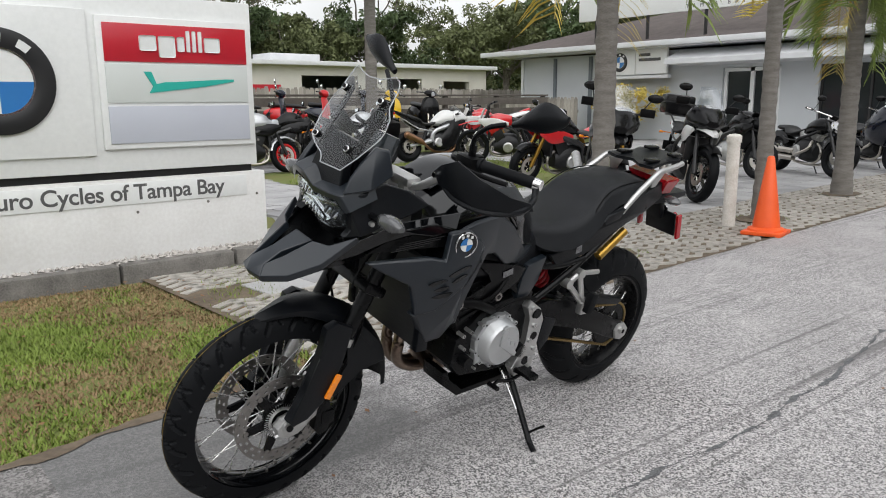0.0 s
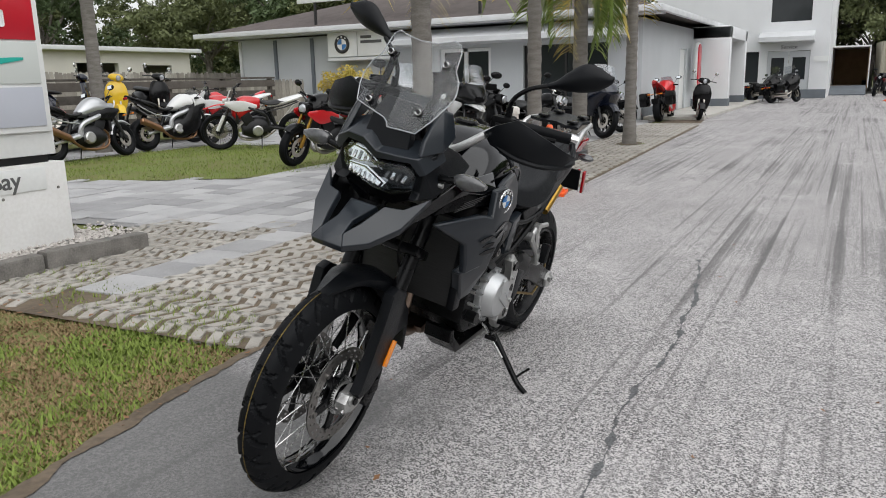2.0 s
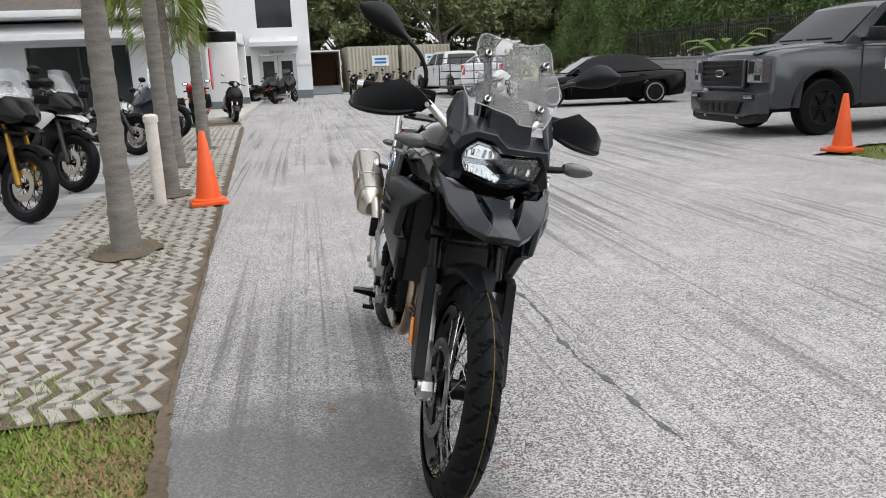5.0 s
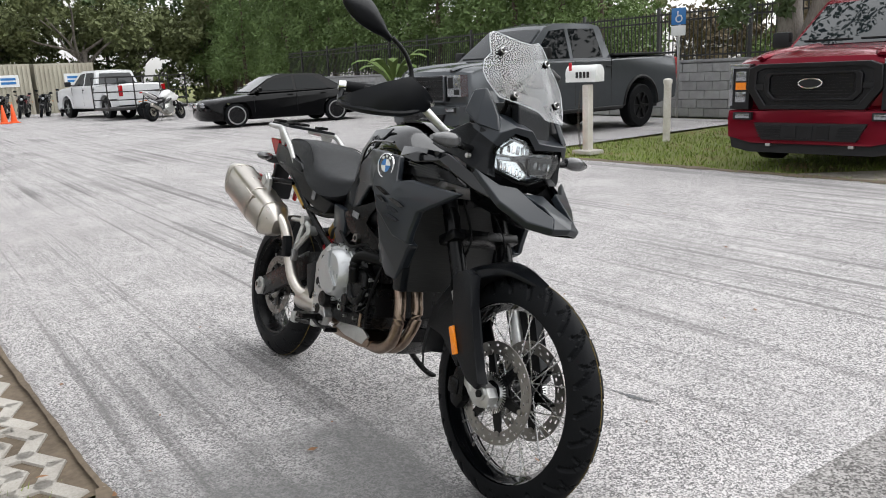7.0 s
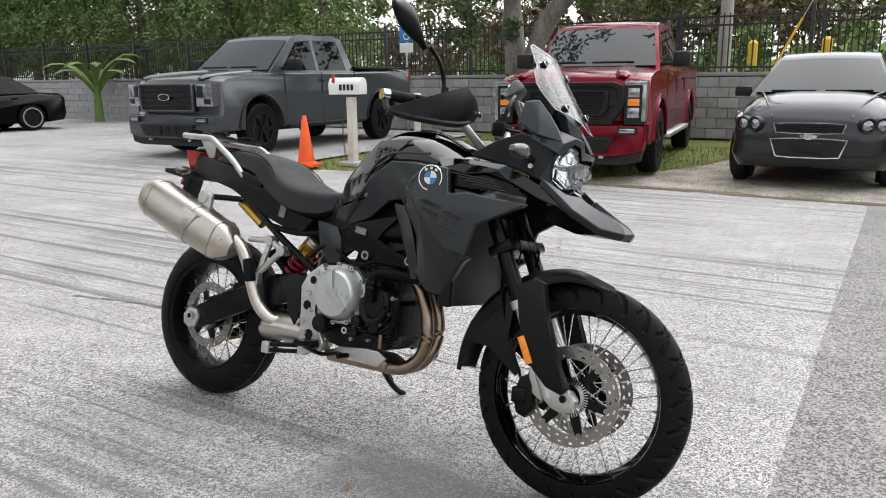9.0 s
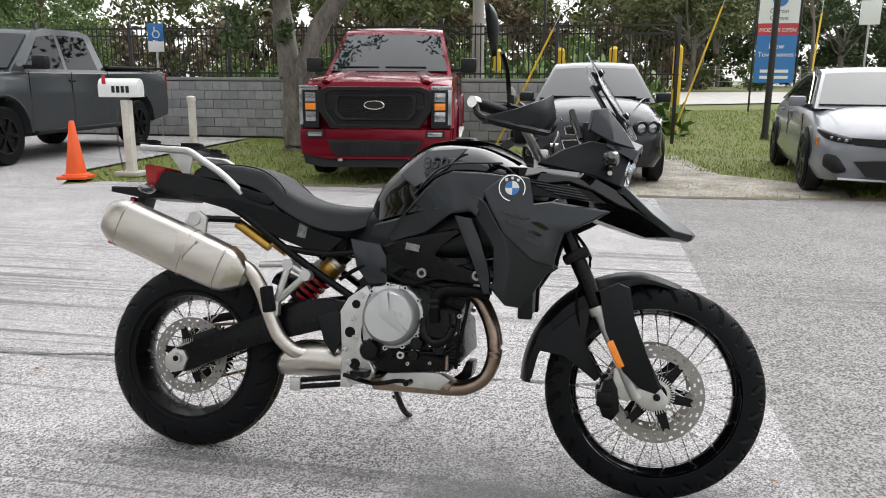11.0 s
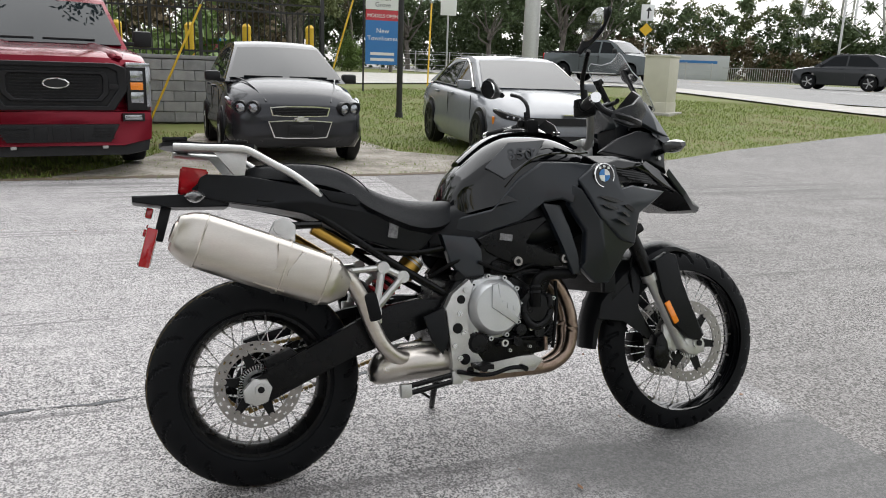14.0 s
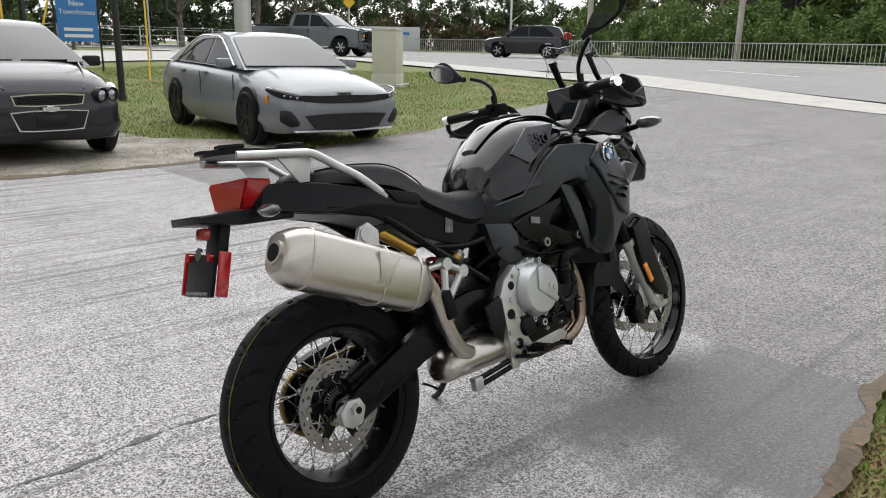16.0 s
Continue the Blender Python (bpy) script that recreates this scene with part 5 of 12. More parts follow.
def front_end():
    bars = ("handlebar", "grip", "bar_end", "switch_box", "lever", "hand_guard", "guard_loop", "guard_screw", "mirror_stem", "mirror_head", "bar_riser")

    def up(name, bm, mat, label="", smooth=35.0):
        ob = part(name, bm, mat, bike, label, smooth)
        return ob if name in bars else steered(ob)
    D = Vector((0.437, 0, -0.9))
    for s in (1, -1):
        y = 0.100 * s
        a = Vector((1.255, y, 0.885))
        ring = Vector((1.402, y, 0.582))
        low = Vector((1.530, y, 0.318))
        up("fork_tube", rod(bmesh.new(), a, ring, 0.0255, seg=20), B_FRAME, "black upper fork tube")
        up("fork_ring", rod(bmesh.new(), ring - D.normalized() * 0.012, ring + D.normalized() * 0.014, 0.031, seg=20), M_ALU, "polished fork clamp ring")
        bm = bmesh.new()
        rod(bm, ring + D.normalized() * 0.014, low, 0.0215, 0.0225, seg=18)
        up("fork_slider", bm, M_ALU, "silver lower fork leg")
        bm = bmesh.new()
        slab(bm, [(1.515, 0.345), (1.548, 0.36), (1.60, 0.348), (1.618, 0.325), (1.612, 0.292), (1.575, 0.283), (1.545, 0.29), (1.52, 0.31)], y - 0.02, y + 0.02, 0.008)
        lathe(bm, [(0.001, 0.028 * s), (0.02, 0.028 * s), (0.02, 0.0), (0.001, 0)], 20, pose(1.583, y, 0.328))
        up("axle_clamp", bm, M_ALU, "cast aluminium axle clamp")
        bm = bmesh.new()
        lathe(bm, [(0.001, 0.034 * s), (0.011, 0.034 * s), (0.011, 0.0), (0.001, 0)], 12, pose(1.583, y, 0.328))
        up("axle_end", bm, B_FRAME)
        for dx in (-0.012, 0.012):
            up("clamp_bolt", rod(bmesh.new(), (1.606 + dx * 0.3, y + dx, 0.30), (1.618 + dx * 0.3, y + dx, 0.295), 0.006, seg=10), B_SPOKE)
        # fork guard: tall folded shield beside the tyre
        o = [(1.398, 0.640), (1.455, 0.668), (1.492, 0.655), (1.508, 0.560), (1.538, 0.455), (1.598, 0.360), (1.578, 0.338), (1.530, 0.352), (1.478, 0.400), (1.424, 0.520)]
        bm = bmesh.new()
        slab(bm, o, s * 0.110, s * 0.145, 0.010)
        up("fork_guard", bm, B_PLAST, "matt black plastic fork guard")
        bm = bmesh.new()
        m = pose(1.455, s * 0.149, 0.452, 0, -26, 0)
        box(bm, (0, 0, 0), (0.022, 0.008, 0.086), m, 0.003)
        up("side_reflector", bm, M_AMBER, "amber side reflector")
        # caliper and its bracket
        bm = bmesh.new()
        slab(bm, [(1.425, 0.36), (1.452, 0.375), (1.47, 0.34), (1.478, 0.27), (1.455, 0.24), (1.425, 0.25), (1.408, 0.30)], s * 0.050, s * 0.100, 0.008)
        box(bm, (1.43, s * 0.075, 0.305), (0.05, 0.062, 0.05), None, 0.01)
        up("brake_caliper", bm, B_FRAME, "black radial brake caliper")
        bm = bmesh.new()
        tube(bm, [(1.43, s * 0.09, 0.35), (1.36, s * 0.07, 0.48), (1.33, s * 0.09, 0.62), (1.37, s * 0.07, 0.74), (1.28, s * 0.05, 0.86)], 0.0045, 8)
        up("brake_hose", bm, M_PLASTIC)
        bm = bmesh.new()
        slab(bm, [(1.455, 0.40), (1.475, 0.41), (1.535, 0.335), (1.5, 0.30), (1.455, 0.33)], s * 0.082, s * 0.096, 0.004)
        up("caliper_bracket", bm, M_ALU)
    bm = guard_strip([(1.172, 0.335), (1.185, 0.43), (1.225, 0.52), (1.29, 0.60), (1.38, 0.660), (1.47, 0.688), (1.55, 0.690), (1.655, 0.655)][::-1],
                     [0.020, 0.055, 0.075, 0.082, 0.080, 0.070, 0.062, 0.055], [0.004, 0.02, 0.035, 0.05, 0.05, 0.04, 0.03, 0.02])
    up("front_mudguard", bm, B_PLAST, "matt black front mudguard")
    for s in (1, -1):
        bm = bmesh.new()
        shell(bm, sided([(1.30, 0.072, 0.585), (1.22, 0.066, 0.50), (1.205, 0.066, 0.44), (1.30, 0.074, 0.43), (1.40, 0.078, 0.355), (1.42, 0.080, 0.375), (1.36, 0.080, 0.47), (1.38, 0.084, 0.60)], s),
              (0, -0.004 * s, 0), 0.002)
        up("mudguard_stay", bm, B_PLAST)
    # clamps and handlebar
    for z, dx in ((0.895, 0.0), (0.745, 0.075)):
        bm = bmesh.new()
        m = Matrix.Translation((1.25 + dx, 0, z)) @ pose(0, 0, 0, 0, -26, 0)
        box(bm, (0, 0, 0), (0.085, 0.27, 0.035), m, 0.012)
        up("fork_clamp", bm, B_FRAME if z < 0.8 else M_ALU)
    bm = bmesh.new()
    for s in (1, -1):
        box(bm, (1.185, s * 0.045, 0.985), (0.05, 0.035, 0.14), pose(0, 0, 0), 0.01)
    box(bm, (1.182, 0, 1.055), (0.055, 0.15, 0.03), None, 0.01)
    up("bar_riser", bm, M_ALU, "silver handlebar riser")
    bm = bmesh.new()
    tube(bm, [(1.016, -0.40, 1.148), (1.07, -0.25, 1.155), (1.125, -0.19, 1.13), (1.175, -0.09, 1.05), (1.182, 0, 1.04), (1.175, 0.09, 1.05), (1.125, 0.19, 1.13), (1.07, 0.25, 1.155), (1.016, 0.40, 1.148)], 0.0135, 12)
    up("handlebar", bm, M_ALU, "silver tapered handlebar")
    for s in (1, -1):
        g0, g1 = Vector((1.075, s * 0.245, 1.155)), Vector((1.014, s * 0.400, 1.148))
        bm = bmesh.new()
        rod(bm, g0, g1, 0.0175, seg=16)
        rod(bm, g0, g0 + (g0 - g1).normalized() * 0.012, 0.022, seg=16)
        up("grip", bm, M_RUBBER, "black rubber grip")
        e = (g1 - g0).normalized()
        up("bar_end", rod(bmesh.new(), g1 + e * 0.002, g1 + e * 0.024, 0.018, 0.016, seg=18), M_CHROME, "bar end weight")
        bm = bmesh.new()
        box(bm, (1.095, s * 0.205, 1.15), (0.05, 0.075, 0.055), None, 0.014)
        box(bm, (1.07, s * 0.215, 1.165), (0.03, 0.03, 0.03), None, 0.008)
        up("switch_box", bm, M_PLASTIC)
        bm = bmesh.new()
        tube(bm, [(1.12, s * 0.19, 1.15), (1.145, s * 0.25, 1.152), (1.13, s * 0.33, 1.148), (1.105, s * 0.385, 1.145)], 0.007, 8)
        up("lever", bm, M_PLASTIC)
        # hand guard: blade with a lower loop
        V = sided([(1.215, 0.195, 1.135), (1.225, 0.235, 1.175), (1.225, 0.30, 1.215), (1.20, 0.375, 1.175), (1.13, 0.435, 1.125), (1.06, 0.445, 1.10), (1.045, 0.445, 1.07), (1.13, 0.438, 1.065),
                   (1.19, 0.38, 1.06), (1.215, 0.30, 1.075), (1.215, 0.225, 1.095), (1.238, 0.30, 1.125), (1.215, 0.38, 1.115)], s)
        V = [(vx, vy, 1.122 + (vz - 1.122) * 0.78) for vx, vy, vz in V]
        bm = faceted(bmesh.new(), V, [(0, 1, 11, 10), (1, 2, 11), (2, 3, 12, 11), (3, 4, 12), (10, 11, 9), (11, 12, 8, 9), (12, 4, 7, 8), (4, 5, 6, 7)] if s > 0 else
                     [(0, 10, 11, 1), (1, 11, 2), (2, 11, 12, 3), (3, 12, 4), (10, 9, 11), (11, 9, 8, 12), (12, 8, 7, 4), (4, 7, 6, 5)], (-0.006, -0.003 * s, 0))
        up("hand_guard", bm, B_PLAST, "matt black plastic hand guard", 50)
        bm = bmesh.new()
        tube(bm, [(1.205, s * 0.22, 1.115), (1.212, s * 0.30, 1.084), (1.178, s * 0.39, 1.074), (1.10, s * 0.440, 1.082), (1.03, s * 0.425, 1.106), (1.012, s * 0.405, 1.146)], 0.010, 8)
        up("guard_loop", bm, B_PLAST)
        up("guard_screw", rod(bmesh.new(), (1.228, s * 0.212, 1.128), (1.20, s * 0.212, 1.128), 0.008, seg=12), M_CHROME)
        # mirror
        base = Vector((1.092, s * 0.212, 1.18))
        if s < 0:
            pts = [base, (1.085, -0.213, 1.232), (1.08, -0.245, 1.285), (1.068, -0.290, 1.322)]
            head = pose(1.042, -0.366, 1.364, 0, 0, 0) @ Matrix.Rotation(radians(-24), 4, "X")
        else:
            pts = [base, (1.100, 0.220, 1.232), (1.096, 0.262, 1.274), (1.078, 0.312, 1.296)]
            head = pose(1.032, 0.392, 1.325, 0, 0, 0) @ Matrix.Rotation(radians(18), 4, "X") @ pose(0, 0, 0, 0, 0, 180)
        bm = tube(bmesh.new(), pts, 0.0075, 10)
        rod(bm, Vector(base) + Vector((0, 0, -0.03)), Vector(base) + Vector((0, 0, 0.03)), 0.012, seg=12)
        up("mirror_stem", bm, B_FRAME, "black mirror stem")
        # head: long teardrop shell, its narrow end at the stem (+y)
        bm = bmesh.new()
        secs = []
        for y, hz, dz, dx in ((0.098, 0.010, -0.004, 0.012), (0.07, 0.014, -0.002, 0.016), (0.03, 0.029, 0.003, 0.022), (-0.02, 0.041, 0.008, 0.026), (-0.062, 0.034, 0.004, 0.020), (-0.098, 0.013, -0.004, 0.010), (-0.106, 0.006, 0.0, 0.005)):
            f = 1 if s < 0 else -1
            secs.append([(f * (dx * 0.9), y, dz), (f * dx * 0.5, y, dz + hz * 0.75), (f * -0.004, y, dz + hz), (f * -0.008, y, dz), (f * -0.004, y, dz - hz), (f * dx * 0.5, y, dz - hz * 0.75)])
        loft(bm, secs, 4, 3, True)
        hd = up("mirror_head", bm, B_PLAST, "matt black mirror housing")
        hd.matrix_basis = head
        bm = bmesh.new()
        f = 1 if s < 0 else -1
        o = [(0.05, 0.0), (0.02, 0.031), (-0.03, 0.040), (-0.068, 0.032), (-0.088, 0.008), (-0.068, -0.022), (-0.03, -0.028), (0.02, -0.022)]
        o = [(float(p[0]), float(p[1])) for p in spline(o + o[:1], 4)[:-1]]
        a = [bm.verts.new((-0.0115 * f, y, z)) for y, z in o]
        b = [bm.verts.new((-0.006 * f, y, z)) for y, z in o]
        bm.faces.new(a)
        bm.faces.new(b[::-1])
        skin(bm, [a, b])
        gl = part("mirror_glass", bm, M_MIRROR, hd, "mirror glass", 20)


front_end()


def soften(ob, width=0.004, angle=18):
    """Rounded edges on a folded panel."""
    md = ob.modifiers.new("rounded", "BEVEL")
    md.width, md.segments, md.limit_method, md.angle_limit = width, 2, "ANGLE", radians(angle)
    return ob


def lamp_plate(outline, d0, d1, bevel=0.0):
    """A plate on the raked face of the lamp: (y, z) outline, between the depths d0 and d1 along x."""
    bm = bmesh.new()
    rows = []
    for d in (d1, d0):
        rows.append([bm.verts.new((1.472 + 0.35 * (z - 1.0) - 0.7 * y * y + d, y, z)) for y, z in outline])
    f = bm.faces.new(rows[0])
    bm.faces.new(rows[1][::-1])
    es = list(f.edges)
    skin(bm, rows)
    if bevel:
        bmesh.ops.bevel(bm, geom=es, offset=bevel, segments=2, affect="EDGES", profile=0.6)
    return bm


def lamp_ring(outline, grow, d0, d1):
    """A raised frame that follows the outline."""
    bm = bmesh.new()
    cy = sum(p[0] for p in outline) / len(outline)
    cz = sum(p[1] for p in outline) / len(outline)
    rows = []
    for k, d in ((1.0, d0), (1.0, d1), (grow, d1), (grow, d0)):
        rows.append([bm.verts.new((1.472 + 0.35 * (z - 1.0) - 0.7 * y * y + d, cy + (y - cy) * k, cz + (z - cz) * k)) for y, z in outline])
    skin(bm, rows + rows[:1])
    return bm


def fairing():
    # headlight: casing, two bowls glowing for their reflections, a dark bowl, clear lens, rim
    lens = [(-0.120, 1.022), (-0.085, 1.056), (-0.042, 1.050), (-0.004, 1.018), (0.068, 1.025), (0.107, 1.030), (0.128, 1.008), (0.116, 0.958), (0.040, 0.930), (-0.010, 0.932), (-0.100, 0.958), (-0.119, 0.990)]
    wide = [(y * 1.16 - 0.001, 0.992 + (z - 0.992) * 1.2) for y, z in lens]
    lamp = part("headlight", lamp_plate(wide, -0.075, -0.026, 0.006), B_FRAME, bike, "headlight with two bright bowls and a dark one")
    part("reflector", lamp_plate([(y * 0.97, 0.992 + (z - 0.992) * 0.96) for y, z in lens], -0.026, -0.022), B_REFL, lamp)
    up_o = [(-0.109, 1.022), (-0.080, 1.047), (-0.040, 1.041), (-0.010, 1.013), (-0.060, 1.001), (-0.106, 1.002)]
    lo_o = [(-0.110, 0.987), (-0.045, 0.989), (0.018, 0.953), (0.006, 0.938), (-0.095, 0.961)]
    for o in (up_o, lo_o):
        part("lamp_bowl", lamp_plate(o, -0.022, -0.009, 0.002), B_BOWLGLOW, lamp, "chrome lamp bowl with its bright reflection added as glow")
        part("bowl_rim", lamp_ring(o, 0.90, -0.020, -0.004), M_CHROME, lamp)
    part("lamp_bowl", lamp_plate([(0.012, 1.003), (0.095, 1.018), (0.113, 1.0), (0.098, 0.967), (0.040, 0.957)], -0.022, -0.009, 0.002), B_TRANSL, lamp, "unlit dark lamp bowl")
    rng = random.Random(8)
    for k in range(6):
        y = -0.096 + k * 0.017
        z = 0.972 - 0.0035 * k
        bm = box(bmesh.new(), (0, 0, 0), (0.006, 0.009, 0.022), pose(1.466 + 0.35 * (z - 1.0), y, z, rng.uniform(-8, 8), -16, rng.uniform(-35, 35)), 0.0015)
        part("lamp_facet", bm, M_CHROME, lamp)
    for k in range(5):
        y = -0.092 + k * 0.018
        bm = box(bmesh.new(), (0, 0, 0), (0.006, 0.010, 0.026 - 0.003 * abs(k - 2)), pose(1.475, y, 1.021, rng.uniform(-10, 10), -12, rng.uniform(-35, 35)), 0.0015)
        part("lamp_facet", bm, M_CHROME if k % 2 else B_REFL, lamp)
    for k in range(4):
        bm = box(bmesh.new(), (0, 0, 0), (0.006, 0.011, 0.024), pose(1.460, 0.035 + k * 0.019, 0.986, -16, -16, rng.uniform(-30, 30)), 0.0015)
        part("lamp_facet", bm, B_REFL if k % 2 else B_TRANSL, lamp)
    part("lens", lamp_plate(lens, 0.0, 0.004, 0.002), B_LENS, lamp).visible_shadow = False
    soften(part("lens_rim", lamp_ring(lens, 1.10, -0.05, -0.014), B_FRAME, lamp), 0.002)
    part("lens_wall", lamp_ring(lens, 0.985, -0.024, 0.001), B_LENS, lamp).visible_shadow = False
    # cowl round the lamp: brow, flanks, chin
    brow = [(-0.150, 1.030), (-0.140, 1.060), (-0.094, 1.085), (-0.036, 1.083), (0.006, 1.052), (0.079, 1.054), (0.135, 1.058), (0.156, 1.016)]
    inner = [(-0.134, 1.022), (-0.092, 1.066), (-0.092, 1.066), (-0.042, 1.062), (0.0, 1.030), (0.070, 1.038), (0.114, 1.042), (0.142, 1.010)]
    V, F = [], []
    for (yo, zo), (yi, zi) in zip(brow, inner):
        V += [(1.472 + 0.35 * (zi - 1) - 0.7 * yi * yi + 0.006, yi, zi), (1.478 + 0.35 * (zo - 1) - 0.9 * yo * yo, yo, zo), (1.400 - 0.6 * yo * yo, yo * 1.12, zo + 0.040)]
    for i in range(7):
        a, b = i * 3, i * 3 + 3
        F += [(a, b, b + 1, a + 1), (a + 1, b + 1, b + 2, a + 2)] if i != 1 else [(a, b, b + 1, a + 1), (a + 1, b + 1, b + 2, a + 2)]
    bm = bmesh.new()
    vs = [bm.verts.new(v) for v in V]
    for f in F:
        try:
            bm.faces.new([vs[i] for i in f])
        except ValueError:
            pass
    bmesh.ops.remove_doubles(bm, verts=bm.verts[:], dist=0.0005)
    soften(part("lamp_brow", bm, B_MATT, bike, "dark satin brow over the headlight", 25), 0.003)
    for s in (1, -1):
        e = 0.006 if s > 0 else 0.0
        V = sided([(1.452, 0.142 + e, 1.012), (1.466, 0.128 + e, 1.045), (1.425, 0.160, 1.070), (1.395, 0.165, 1.035), (1.255, 0.150, 1.060), (1.180, 0.160, 1.014), (1.250, 0.178, 0.998), (1.355, 0.186, 0.976), (1.425, 0.178, 0.948),
                   (1.462, 0.140, 0.935), (1.440, 0.132 + e, 0.955), (1.34, 0.150, 1.088)], s)
        F = [(0, 1, 2, 3), (3, 2, 11), (3, 11, 4), (3, 4, 5, 6), (3, 6, 7), (0, 3, 7, 8), (0, 8, 9, 10)]
        bm = faceted(bmesh.new(), V, F if s > 0 else [f[::-1] for f in F], (-0.004, -0.03 * s, -0.004))
        soften(part("lamp_side_panel", bm, B_PLAST, bike, "black grained nose flank", 25))
        part("nose_screw", rod(bmesh.new(), (1.40, s * 0.16, 0.985), (1.40, s * 0.186, 0.985), 0.007, seg=12), M_ALU, bike)
        # cheek beside the screen
        V = sided([(1.385, 0.138, 1.192), (1.345, 0.150, 1.185), (1.335, 0.168, 1.118), (1.405, 0.172, 1.080), (1.478, 0.140, 1.064), (1.456, 0.132, 1.105), (1.427, 0.132, 1.145), (1.40, 0.162, 1.125)], s)
        F = [(0, 1, 7), (1, 2, 7), (2, 3, 7), (3, 4, 5, 7), (5, 6, 7), (6, 0, 7)]
        bm = faceted(bmesh.new(), V, F if s > 0 else [f[::-1] for f in F], (-0.010, -0.016 * s, 0))
        soften(part("screen_cheek", bm, B_MATT, bike, "dark satin side deflector", 25))
    part("lamp_chin", lamp_plate([(-0.100, 0.950), (0.0, 0.925), (0.10, 0.948), (0.135, 0.940), (0.046, 0.893), (-0.042, 0.893), (-0.130, 0.930)], -0.09, -0.012, 0.006), B_FRAME, bike)
    # centre cover below the screen and the instrument behind it
    V = [(1.474, -0.060, 1.078), (1.468, 0.0, 1.060), (1.455, 0.085, 1.058), (1.448, -0.055, 1.150), (1.448, 0.080, 1.135), (1.405, -0.045, 1.200), (1.405, 0.065, 1.195)]
    bm = faceted(bmesh.new(), V, [(0, 1, 2, 4, 3), (3, 4, 6, 5)], (-0.030, 0, -0.010))
    soften(part("screen_base", bm, B_PLAST, bike, "black cover under the screen", 25))
    part("instrument_mount", box(bmesh.new(), (1.36, 0.01, 1.105), (0.10, 0.13, 0.12), None, 0.015), B_PLAST, bike)
    part("display", box(bmesh.new(), (0, 0, 0), (0.018, 0.165, 0.100), pose(1.292, 0.01, 1.155, 0, -22, 0), 0.007), M_DARKGLASS, bike, "dark instrument display")
    # windscreen
    o = [(-0.085, 1.376), (-0.102, 1.366), (-0.108, 1.345), (-0.114, 1.302), (-0.140, 1.276), (-0.152, 1.240), (-0.147, 1.212), (-0.124, 1.168), (-0.06, 1.158), (0.0, 1.147), (0.014, 1.138), (0.022, 1.126), (0.107, 1.126),
         (0.134, 1.165), (0.162, 1.222), (0.164, 1.242), (0.156, 1.276), (0.136, 1.302), (0.130, 1.350), (0.120, 1.370), (0.100, 1.380), (0.055, 1.364), (0.0, 1.362), (-0.045, 1.368)]
    def at_screen(y, z, lift=0.0):
        return (2.183 - 0.627 * z + 0.012 - 1.5 * (y - 0.012) ** 2 + lift * 0.85, y, z + lift * 0.53)
    bm = bmesh.new()
    rows = []
    for lift in (0.0, -0.004):
        for k in ((1.0, 0.85, 0.6, 0.3) if lift == 0 else (0.3, 0.6, 0.85, 1.0)):
            rows.append([bm.verts.new(at_screen(0.008 + (y - 0.008) * k, 1.25 + (z - 1.25) * k, lift)) for y, z in o])
        if lift == 0:
            c0 = bm.verts.new(at_screen(0.008, 1.25))
            for i in range(len(o)):
                bm.faces.new((rows[3][i], rows[3][(i + 1) % len(o)], c0))
    c1 = bm.verts.new(at_screen(0.008, 1.25, -0.004))
    for i in range(len(o)):
        bm.faces.new((rows[4][(i + 1) % len(o)], rows[4][i], c1))
    skin(bm, rows[:4])
    skin(bm, rows[4:])
    skin(bm, [rows[7], rows[0]])
    ws = part("windscreen", bm, B_SCREEN, bike, "clear adjustable windscreen with a stepped lower edge", 40)
    ws.visible_shadow = False
    edge = [at_screen(y, z, -0.002) for y, z in o + o[:1]]
    part("screen_edge", tube(bmesh.new(), edge, 0.0017, 6, 1), paint("polished_screen_edge", (0.75, 0.78, 0.8), (0.65, 0.68, 0.7), 0.1, trans=0.5), ws)
    d = Vector((0.85, 0, 0.53))
    for x, y, z in ((1.446, 0.093, 1.178), (1.444, -0.074, 1.178), (1.361, 0.107, 1.311), (1.359, -0.078, 1.313)):
        p = Vector(at_screen(y, z))
        part("screen_screw", rod(bmesh.new(), p - d * 0.012, p + d * 0.006, 0.0115, seg=18), B_FRAME, ws)
        part("screw_washer", rod(bmesh.new(), p + d * 0.006, p + d * 0.0085, 0.0105, 0.009, seg=18), M_CHROME, ws)
        part("screw_head", rod(bmesh.new(), p + d * 0.0085, p + d * 0.0125, 0.006, seg=12), B_FRAME, ws)
    for y in (0.10, -0.076):
        bm = shell(bmesh.new(), [at_screen(y + dy, z, -0.014) for dy, z in ((-0.013, 1.325), (0.013, 1.325), (0.018, 1.25), (0.014, 1.165), (-0.010, 1.165), (-0.004, 1.25))], (-0.008, 0, -0.004), 0.002)
        part("screen_bracket", bm, B_FRAME, bike, "black screen bracket")
        part("bracket_stay", tube(bmesh.new(), [at_screen(y, 1.19, -0.02), (1.40, y * 0.9, 1.14), (1.36, y * 0.8, 1.10)], 0.008, 8), B_FRAME, bike)
